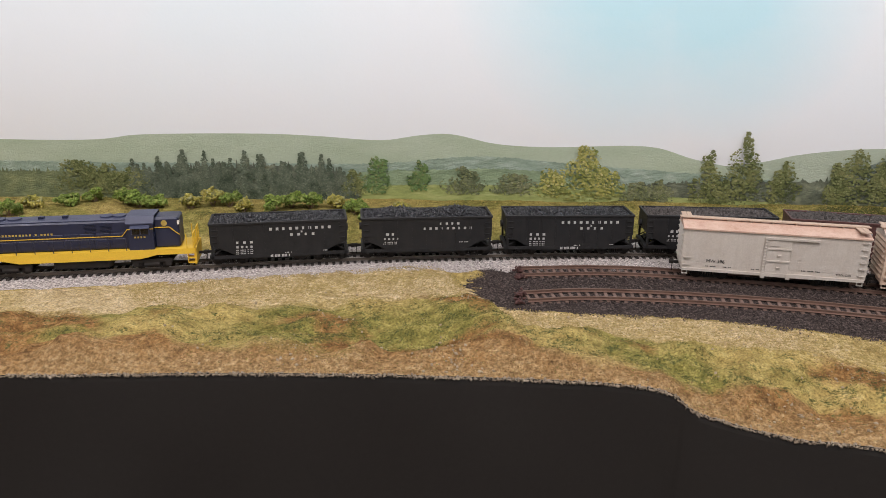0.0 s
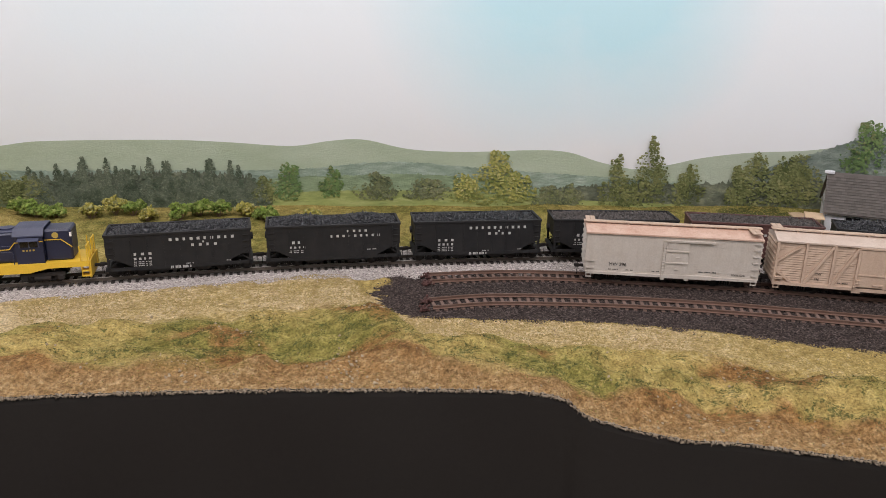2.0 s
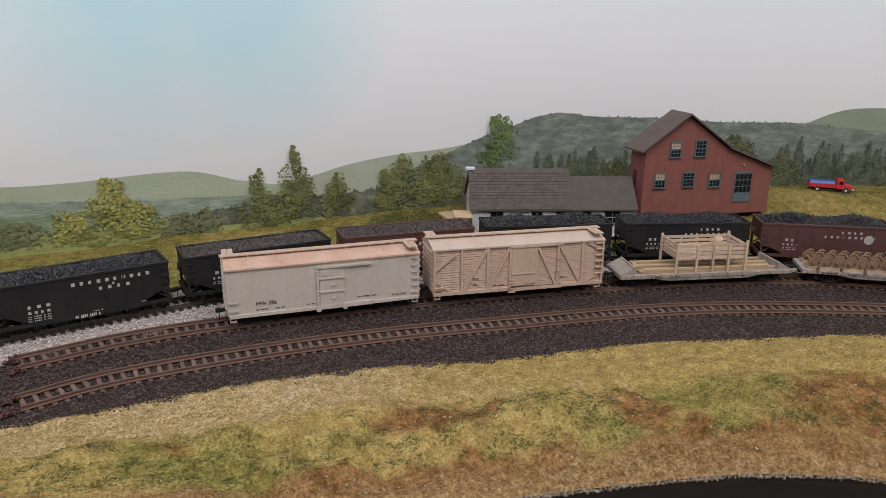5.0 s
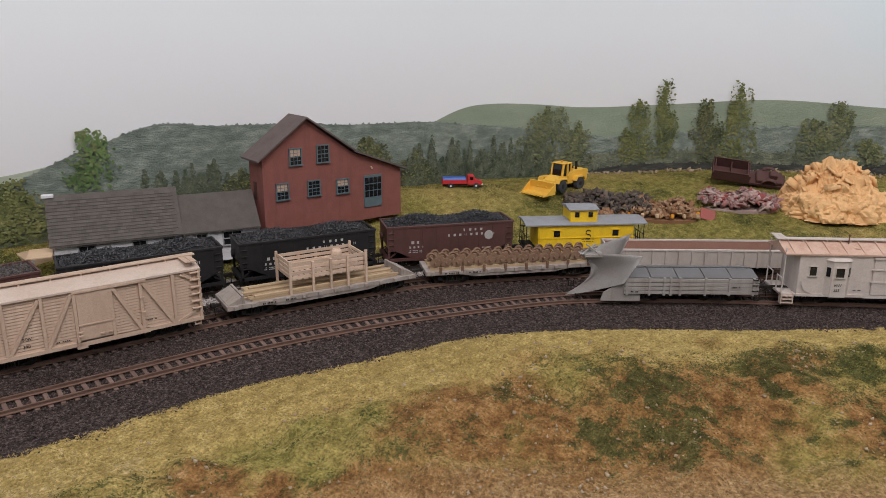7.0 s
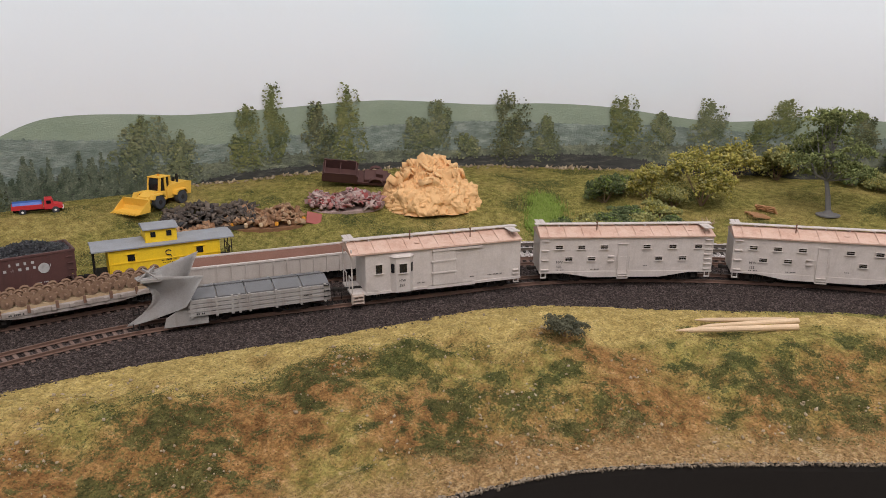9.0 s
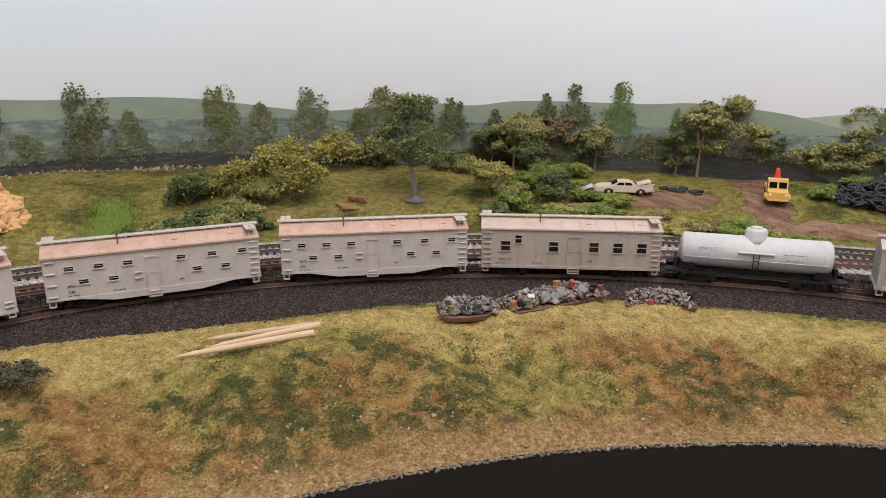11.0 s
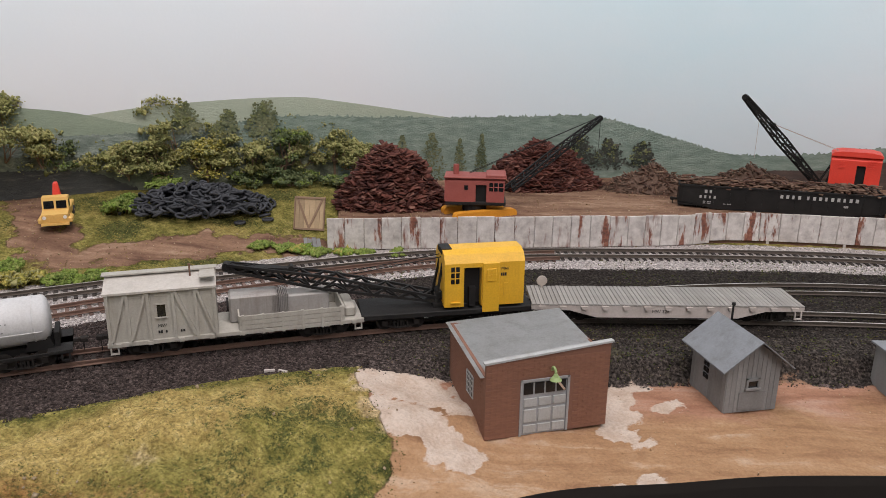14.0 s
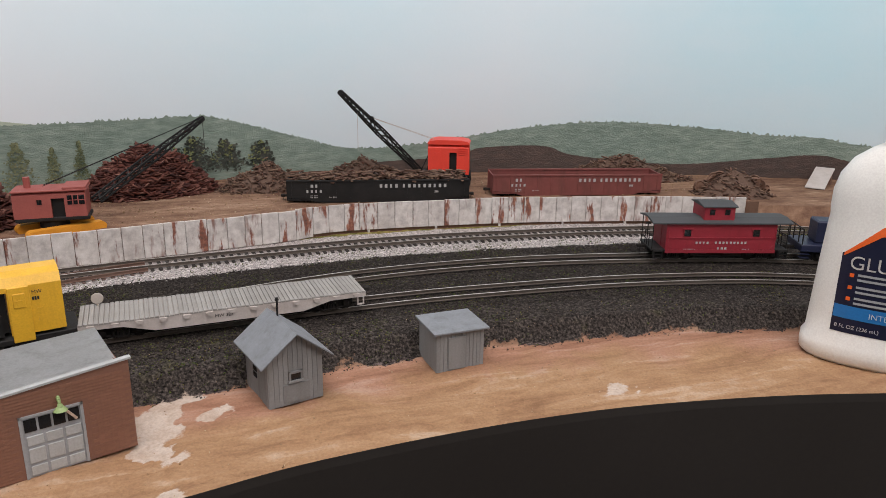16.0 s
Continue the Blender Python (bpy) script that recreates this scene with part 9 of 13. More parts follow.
def board_flat(c, at, length=0.1700):
    w, z0, z1 = 0.0345, 0.0075, 0.0125
    car = stock("flatcar", c, at, length, "empty grey flatcar with a deck of narrow cross boards", "flatcar", "work train on the siding")
    bm = bmesh.new()
    for sg in (-1, 1):
        yy = sg * (w / 2 - 0.0008)
        prism(bm, [(-length / 2, z1), (length / 2, z1), (length / 2, z1 - 0.0030), (length * 0.36, z1 - 0.0034), (length * 0.26, z0 - 0.0030), (-length * 0.26, z0 - 0.0030), (-length * 0.36, z1 - 0.0034), (-length / 2, z1 - 0.0030)], yy - 0.0005, yy + 0.0005, "y")
    box(bm, -length / 2 + 0.001, length / 2 - 0.001, -w / 2 + 0.001, w / 2 - 0.001, z1 - 0.003, z1 - 0.0004)
    part("frame", bm, "grey_box", car)
    n = 62
    bmb = bmesh.new()
    box(bmb, -length / n * 0.44, length / n * 0.44, -w / 2, w / 2, 0, 0.0009, bev=0.0001)
    me = mesh_of(bmb, "deck_board")
    me.materials.append(M["deck_grey"])
    for k in range(n):
        part("deck_board", me, None, car, at=pose(-length / 2 + length * (k + 0.5) / n, 0, z1 - 0.0002 + 0.00015 * math.sin(k * 7.3)))
    for sg in (-1, 1):
        for k in range(13):
            x = -length / 2 + length * (k + 0.5) / 13
            bm = bmesh.new()
            yy = sg * (w / 2 + 0.0004)
            prism(bm, [(x - 0.0022, z1 - 0.0004), (x + 0.0022, z1 - 0.0004), (x + 0.0012, z1 - 0.0026), (x - 0.0012, z1 - 0.0026)], yy - 0.0007, yy + 0.0007, "y")
            part("stake_pocket", bm, "grey_box", car)
    bm = bmesh.new()
    x = -length / 2 + 0.010
    cyl(bm, (x, w / 2 - 0.004, z1), (x, w / 2 - 0.004, z1 + 0.003), 0.0006, seg=6)
    lathe(bm, [(0.0032, -0.0005), (0.0036, 0), (0.0032, 0.0005)], 16, pose(x, w / 2 - 0.004, z1 + 0.0055, 90, 0, 0))
    part("brake_wheel", bm, "dim_grey_box", car)
    lettering(car, "MW 327", 0.0030, -0.010, z0 + 0.0004, -w / 2 - 0.0001)
    steps(car, length, w, z0 + 0.001, "grey_box")
    underframe(car, length, w, 0.0068)
    running_gear(car, length, 0.022)
    return car


s0 = nearest_s(TRACK_A, 0.692, 0.341)
snow_plough(TRACK_A, s0 + 0.0715)
ribbed_gondola(TRACK_B, nearest_s(TRACK_B, 0.566, 0.486) + 0.1635 + 0.158)
bay_car(TRACK_A, (0.8215, 0.156))
bunk_car(TRACK_A, (0.9005, 0.015), "330", "bunk")
bunk_car(TRACK_A, (0.936, -0.143), "332", "bunk")
bunk_car(TRACK_A, (0.926, -0.299), "310", "camp", 0.1400)
tank_car(TRACK_A, (0.890, -0.437))
tool_car(TRACK_A, (0.8170, -0.573))
wrecking_crane(TRACK_A, (0.7505, -0.6785), (0.8265, -0.572, 0.0565))
board_flat(TRACK_A, (0.656, -0.781))


# ---- gondolas and caboose at the scrapyard ----
def gondola(p0, p1, z, mat, label, load):
    length, w = 0.176, 0.0335
    a, b = Vector(p0), Vector(p1)
    d = (b - a).normalized()
    mid = (a + b) / 2
    car = thing("gondola", pose(mid.x, mid.y, z, 0, 0, math.degrees(math.atan2(d.y, d.x))), label, "gondola")
    z0, z1 = 0.0070, 0.0260
    for sg in (-1, 1):
        y = sg * w / 2
        bm = bmesh.new()
        prism(bm, [(-length / 2, z1), (length / 2, z1), (length / 2, z0 + 0.003), (length * 0.40, z0 + 0.002), (length * 0.33, z0 - 0.002), (-length * 0.33, z0 - 0.002), (-length * 0.40, z0 + 0.002), (-length / 2, z0 + 0.003)], y - 0.0006, y + 0.0006, "y")
        part("side_sheet", bm, mat, car)
        bm = bmesh.new()
        box(bm, -length / 2 - 0.0006, length / 2 + 0.0006, y - 0.0013, y + 0.0013, z1 - 0.0008, z1 + 0.0007)
        part("top_rail", bm, mat, car)
        for k in range(13):
            x = -length / 2 + 0.004 + k * (length - 0.008) / 12
            bm = bmesh.new()
            box(bm, x - 0.0006, x + 0.0006, y + sg * 0.0007 - 0.0005, y + sg * 0.0007 + 0.0005, z0 + 0.002, z1)
            part("side_rib", bm, mat, car)
    for sx in (-1, 1):
        bm = bmesh.new()
        box(bm, sx * length / 2 - 0.0006, sx * length / 2 + 0.0006, -w / 2, w / 2, z0, z1)
        part("end_sheet", bm, mat, car)
    bm = bmesh.new()
    box(bm, -length / 2, length / 2, -w / 2, w / 2, z0, z0 + 0.002)
    part("floor", bm, mat, car)
    y = -w / 2 - 0.0016
    letter_bars(car, (4, 9), 0.0, z1 - 0.0072, y, 0.0034, 0.0042, 0.0016, word=0.0025)
    letter_bars(car, (2,), -0.066, z1 - 0.0065, y, 0.0034, 0.0038, 0.001)
    letter_bars(car, (4,), -0.070, z1 - 0.0115, y, 0.0026, 0.0034, 0.0016)
    data_lines(car, [(-0.066, z1 - 0.0145, 0.007, 0.0008), (-0.066, z1 - 0.0162, 0.007, 0.0008), (-0.048, z1 - 0.0160, 0.007, 0.0008), (0.054, z1 - 0.0120, 0.004, 0.002)], y)
    running_gear(car, length, 0.020)
    if load:
        rng = np.random.default_rng(9)
        n = 620
        x, yy = rng.uniform(-length / 2 + 0.004, length / 2 - 0.004, n), rng.uniform(-w / 2 + 0.002, w / 2 - 0.002, n)
        zz = z1 - 0.002 + rng.uniform(0, 0.0085, n) * (1 - (2 * yy / w) ** 2 * 0.7)
        sz = np.stack([rng.uniform(0.0015, 0.0075, n), rng.uniform(0.0004, 0.0013, n), rng.uniform(0.0003, 0.0008, n)], 1)
        me = lumps("scrap_load", np.stack([x, yy, zz], 1), sz, rng, (BOX_V, BOX_F), 0.1, True)
        me.materials.append(M["scrap_brown"])
        ob = part("scrap_load", me, None, at=car.matrix_basis.copy())
        tagged(ob, "loose rusty iron scrap loaded in the black gondola", "scrap load", kind="stuff")
    else:
        bm = bmesh.new()
        for k, (x, yy) in enumerate(((-0.050, 0.002), (-0.028, -0.004), (0.02, 0.004), (0.05, -0.003))):
            box(bm, -0.013, 0.013, -0.002, 0.002, 0, 0.001, m=pose(x, yy, z0 + 0.002, 0, 0, 7 * k))
        part("loose_plank", bm, "plank", car, "loose planks on the floor")
    return car


ZS = 0.0250
gondola((0.769, -1.028), (0.603, -1.112), ZS, "black", "black low-side gondola loaded with rusty scrap", True)
gondola((0.592, -1.140), (0.432, -1.218), ZS, "oxide_gon", "empty oxide red low-side gondola", False)
rc = caboose(TRACK_E, (0.369, -1.041), 0.112, "caboose_red", "dark_roof", "dark red cupola caboose with a black roof", "black")
letter_bars(rc, (4, 9), -0.021, 0.0145, -0.0163, 0.0022, 0.0024, 0.0008, word=0.004)
letter_bars(rc, (3,), -0.003, 0.0098, -0.0163, 0.0024, 0.0024, 0.0006)
data_lines(rc, [(-0.030, 0.0100, 0.010, 0.0006), (0.018, 0.0100, 0.006, 0.0006)], -0.0163)


def blue_switcher():
    """Front end of a dark blue diesel coupled to the red caboose."""
    s = nearest_s(TRACK_E, 0.369, -1.041) + 0.056 + 0.012 + 0.060
    car = stock("diesel_locomotive", TRACK_E, float(s), 0.120, "dark blue diesel switcher with black railings", "locomotive")
    bm = bmesh.new()
    box(bm, -0.060, 0.060, -0.0160, 0.0160, 0.0085, 0.0145, bev=0.0005)
    part("frame_sill", bm, "blue", car)
    bm = bmesh.new()
    box(bm, -0.047, 0.040, -0.0095, 0.0095, 0.0145, 0.0330, bev=0.0012)
    part("hood", bm, "blue", car)
    bm = bmesh.new()
    box(bm, 0.034, 0.056, -0.0150, 0.0150, 0.0145, 0.0430, bev=0.0012)
    part("cab", bm, "blue", car)
    for sx in (-1, 1):
        bm = bmesh.new()
        for yy in (-0.0150, -0.006, 0.006, 0.0150):
            cyl(bm, (sx * 0.0592, yy, 0.0085), (sx * 0.0592, yy, 0.0270), 0.0005, seg=6)
        cyl(bm, (sx * 0.0592, -0.0150, 0.0270), (sx * 0.0592, 0.0150, 0.0270), 0.0005, seg=6)
        part("handrail", bm, "black", car)
        for sg in (-1, 1):
            for k in range(3):
                bm = bmesh.new()
                box(bm, sx * 0.0565 - 0.0035, sx * 0.0565 + 0.0035, sg * 0.0140 - 0.0024, sg * 0.0140 + 0.0024, 0.0035 + k * 0.003, 0.0042 + k * 0.003)
                part("step", bm, "blue", car)
        bogie(car, sx * 0.034)
        part("coupler", COUPLER, None, car, at=pose(sx * 0.059, 0, 0, 0, 0, 0 if sx > 0 else 180))


blue_switcher()


# ---- retaining wall of the scrapyard ----
def wall_material():
    m, nt, bsdf, co = base_mat("rust_streaked_concrete")
    tc = nt.nodes.new("ShaderNodeTexCoord")
    oi = nt.nodes.new("ShaderNodeObjectInfo")
    add = nt.nodes.new("ShaderNodeVectorMath")
    add.operation = "ADD"
    nt.links.new(tc.outputs["Object"], add.inputs[0])
    nt.links.new(math_node(nt, "MULTIPLY", oi.outputs["Random"], 7.0), add.inputs[1])
    v = add.outputs["Vector"]
    base = ramp(nt, noise_tex(nt, v, 120, 5, 0.65), [(0.3, (0.42, 0.38, 0.36)), (0.55, (0.64, 0.595, 0.56)), (0.75, (0.76, 0.72, 0.69))])
    streak = noise_tex(nt, v, 95, 4, 0.6, (1, 1, 0.22))
    k = ramp(nt, streak, [(0.60, (0, 0, 0)), (0.72, (1, 1, 1))])
    c = mix(nt, k, base, ramp(nt, noise_tex(nt, v, 300, 3), [(0.3, (0.17, 0.07, 0.05)), (0.7, (0.30, 0.15, 0.11))]))
    big = ramp(nt, noise_tex(nt, v, 85, 5, 0.65, (1, 1, 0.20)), [(0.57, (0, 0, 0)), (0.62, (1, 1, 1))])
    c = mix(nt, big, c, ramp(nt, noise_tex(nt, v, 260, 4), [(0.3, (0.10, 0.06, 0.05)), (0.5, (0.24, 0.09, 0.06)), (0.7, (0.40, 0.19, 0.12))]))
    grey = ramp(nt, noise_tex(nt, v, 60, 4, 0.6, (1, 1, 0.3)), [(0.5, (1.0,) * 3), (0.75, (0.72, 0.69, 0.67))])
    c = mix(nt, 0.8, c, grey, "MULTIPLY")
    nt.links.new(c, bsdf.inputs["Base Color"])
    bsdf.inputs["Roughness"].default_value = 0.85
    bump(nt, bsdf, noise_tex(nt, v, 500, 4), 0.00025)
    return m


M["streaked_wall"] = wall_material()
M["lamp_green"] = paint("pale_green_enamel", (0.30, 0.40, 0.17), (0.22, 0.30, 0.12), 0.5)


def retaining_wall():
    t = tagged(new("retaining_wall"), "pale concrete panel wall streaked with brown rust", "retaining wall", kind="structure")
    rng = random.Random(3)
    total = arc(WALL_LINE)[-1]
    s, pw = 0.0, 0.0158
    k = 0
    while s + pw < total:
        w = pw * rng.uniform(0.88, 1.1)
        p, d = along(WALL_LINE, s + w / 2)
        bm = bmesh.new()
        h = 0.0272 + rng.uniform(-0.0004, 0.0004)
        low = 0.0 if s < 0.33 else 0.0022
        box(bm, -w / 2 + 0.00018, w / 2 - 0.00018, -0.0010, 0.0010, low, h, bev=0.0003)
        part("wall_panel", bm, "streaked_wall", t, at=pose(p[0], p[1], 0.0112, rng.uniform(-1.2, 1.2), 0, math.degrees(math.atan2(d[1], d[0])) + rng.uniform(-1, 1)))
        if low and k % 4 == 0:
            bm = bmesh.new()
            box(bm, -0.0010, 0.0010, -0.0008, 0.0020, -0.001, 0.012)
            part("wall_post", bm, "streaked_wall", t, at=pose(p[0], p[1], 0.0112, 0, 0, math.degrees(math.atan2(d[1], d[0]))))
        s += w
        k += 1
    # earth fill behind the panels
    bm = bmesh.new()
    prev = None
    for s in np.linspace(0, total, 60):
        p, d = along(WALL_LINE, s)
        n = np.array((-d[1], d[0]))
        q = [bm.verts.new((p[0] + n[0] * o, p[1] + n[1] * o, z)) for o, z in ((0.0012, 0.010), (0.0012, 0.0345), (0.010, 0.0305), (0.010, 0.010))]
        if prev:
            for i in range(4):
                bm.faces.new((prev[i], q[i], q[(i + 1) % 4], prev[(i + 1) % 4]))
        prev = q
    bmesh.ops.recalc_face_normals(bm, faces=bm.faces[:])
    part("earth_fill", bm, "rust", t)


retaining_wall()


# ---- buildings ----
def frame_of(p0, p1, z):
    """Pose with x along a wall from p0 to p1; inside is +y."""
    return pose(p0[0], p0[1], z, 0, 0, math.degrees(math.atan2(p1[1] - p0[1], p1[0] - p0[0])))


def sash_window(house, x0, x1, z0, z1, y, trim, lights=(2, 4), blind=False):
    bm = bmesh.new()
    box(bm, x0, x1, y - 0.0002, y + 0.0004, z0, z1)
    win = part("window", bm, "glass_dark", house)
    bm = bmesh.new()
    t = 0.0011
    box(bm, x0 - t, x0, y - 0.0009, y + 0.0003, z0 - t, z1 + t)
    box(bm, x1, x1 + t, y - 0.0009, y + 0.0003, z0 - t, z1 + t)
    box(bm, x0 - t, x1 + t, y - 0.0010, y + 0.0003, z1, z1 + t)
    part("window_frame", bm, trim, win)
    bm = bmesh.new()
    box(bm, x0 - t - 0.0005, x1 + t + 0.0005, y - 0.0016, y + 0.0003, z0 - t, z0)
    part("window_sill", bm, trim, win)
    bm = bmesh.new()
    for i in range(1, lights[0]):
        x = x0 + (x1 - x0) * i / lights[0]
        box(bm, x - 0.0002, x + 0.0002, y - 0.0005, y + 0.0001, z0, z1)
    for j in range(1, lights[1]):
        z = z0 + (z1 - z0) * j / lights[1]
        h = 0.0004 if j * 2 == lights[1] else 0.0002
        box(bm, x0, x1, y - 0.0005, y + 0.0001, z - h, z + h)
    part("glazing_bar", bm, trim, win)
    if blind:
        bm = bmesh.new()
        box(bm, x0 + 0.0004, x1 - 0.0004, y - 0.00035, y - 0.00022, z0 + (z1 - z0) * 0.55, z1)
        part("blind", bm, "tan_box", win, "cream blind half drawn")
    return win


def red_house():
    m = frame_of((0.608, 0.602), (0.7492, 0.5668), 0.0415)
    h = thing("red_house", m, "brown-red wooden house with a lean-to and teal trim", "house")
    W, D = 0.1455, 0.028
    pk, ek, kx, kz, el = 0.0945, 0.0405, 0.0905, 0.0612, 0.0630
    px = 0.043
    bm = bmesh.new()
    prism(bm, [(0, -0.006), (0, el), (px, pk), (kx, kz), (W, ek), (W, -0.006)], 0, D, "y")
    part("wall", bm, "barn_red", h)
    t = 0.0016
    for a, b, nm in (((-0.006, el - 0.0030), (px, pk + 0.001), "roof"), ((px, pk + 0.001), (kx + 0.002, kz + 0.0006), "roof"), ((kx, kz + 0.0008), (W + 0.005, ek - 0.0012), "lean_to_roof")):
        bm = bmesh.new()
        prism(bm, [a, b, (b[0], b[1] + t), (a[0], a[1] + t)], -0.0050, D + 0.004, "y")
        part(nm, bm, "barn_roof", h)
    for x0, x1, z0, z1, bl in ((0.0268, 0.0372, 0.0548, 0.0685, True), (0.0542, 0.0650, 0.0548, 0.0695, False), (0.0124, 0.0230, 0.0248, 0.0384, True), (0.0436, 0.0548, 0.0248, 0.0378, False), (0.0734, 0.0850, 0.0236, 0.0360, True)):
        sash_window(h, x0, x1, z0, z1, -0.0004, "teal", (3, 4), bl)
    bm = bmesh.new()
    box(bm, 0.1027, 0.1225, -0.0010, 0.0003, 0.0060, 0.0372)
    door = part("door", bm, "teal", h, "slate teal double door with panes")
    for i in range(4):
        for j in range(3):
            bm = bmesh.new()
            x, z = 0.1037 + i * 0.0047, 0.0160 + j * 0.0066
            box(bm, x, x + 0.0040, -0.0013, -0.0009, z, z + 0.0057)
            part("pane", bm, "glass_dark", door)
    bm = bmesh.new()
    cyl(bm, (0.1114, -0.002, 0.0440), (0.1114, 0.0003, 0.0450), 0.0012, 0.0006, seg=10)
    part("door_lamp", bm, "tan_box", h)
    # side wall window
    bm = bmesh.new()
    box(bm, -0.0004, 0.0003, 0.014, 0.020, 0.024, 0.040)
    part("side_window", bm, "wreck", h)
    return h


red_house()


def barn():
    m = frame_of((0.4520, 0.6665), (0.5410, 0.6235), 0.026)
    h = thing("barn", m, "white clapboard barn with grey shingle roofs", "barn")

    def wing(x0, x1, D, eave, ridge, mat, y0=0.0, shingles=True, rd=0.025):
        bm = bmesh.new()
        prism(bm, [(y0, -0.006), (y0, eave), (y0 + rd, ridge - 0.0012), (y0 + D, eave), (y0 + D, -0.006)], x0, x1)
        part("wall", bm, "clap_white", h)
        for k in range(9):
            bm = bmesh.new()
            z = 0.001 + k * 0.0024
            if z < eave - 0.002:
                box(bm, x0, x1, y0 - 0.0004, y0 + 0.0002, z, z + 0.0021)
                part("clapboard", bm, "clap_white", h)
        t = 0.0012
        for sg in (0, 1):
            bm = bmesh.new()
            e = (y0 - 0.0040, eave - 0.0024) if sg == 0 else (y0 + D + 0.0040, eave - 0.0024)
            r = (y0 + rd, ridge)
            prism(bm, [e, r, (r[0], r[1] + t), (e[0], e[1] + t)], x0 - 0.0025, x1 + 0.0005)
            roof = part("roof", bm, "shingle", h)
            if sg == 0 and shingles:
                dy, dz = r[0] - e[0], r[1] - e[1]
                n = 15
                ang = math.degrees(math.atan2(dz, dy))
                L = math.hypot(dy, dz)
                bmb = bmesh.new()
                sw = 0.0042
                prism(bmb, [(0, 0.0), (L / n * 1.15, 0.0), (L / n * 1.15, 0.0001), (0, 0.0005)], 0, sw * 0.94)
                me = mesh_of(bmb, "shingle")
                me.materials.append(M["shingle"])
                for k in range(n - 1):
                    off = (k % 2) * sw / 2
                    x = x0 - 0.0025 + off * 0.0
                    i = 0
                    while x + sw <= x1 + 0.0005:
                        if i or not k % 2:
                            part("shingle", me, None, roof, at=pose(x - (sw / 2 if k % 2 else 0), e[0] + dy * k / n, e[1] + dz * k / n + t + 0.00005, ang, 0, 0))
                        x += sw
                        i += 1
        return
    wing(0.0, 0.0965, 0.066, 0.0234, 0.0560, "clap_white")
    wing(0.0975, 0.1610, 0.052, 0.0234, 0.0480, "clap_white", 0.0, False, 0.026)
    for x0, x1 in ((0.018, 0.030), (0.058, 0.068), (0.082, 0.090), (0.108, 0.116), (0.130, 0.145)):
        y = -0.0005
        sash_window(h, x0, x1, 0.008, 0.019, y, "door_grey", (2, 2))
    # timbering of the gable and the ridge cap
    bm = bmesh.new()
    for a, b in (((0.002, 0.002), (0.024, 0.046)), ((0.025, 0.0), (0.025, 0.052)), ((0.0, 0.0225), (0.066, 0.0225))):
        strut(bm, (-0.0006, a[0], a[1]), (-0.0006, b[0], b[1]), 0.0006, 0.0018)
    part("timber_framing", bm, "door_grey", h)
    bm = bmesh.new()
    box(bm, -0.005, 0.004, 0.022, 0.028, 0.0555, 0.0582, bev=0.0004)
    part("ridge_cap", bm, "clap_white", h)
    bm = bmesh.new()
    prism(bm, [(-0.020, 0.0180), (0.016, 0.0160), (0.016, 0.0168), (-0.020, 0.0188)], -0.018, -0.001)
    part("porch_roof", bm, "pole_wood", h, "tan porch roof")
    bm = bmesh.new()
    for y in (-0.017, 0.013):
        box(bm, -0.017, -0.0155, y, y + 0.0015, -0.006, 0.0165)
    part("porch_post", bm, "clap_white", h)
    return h


barn()


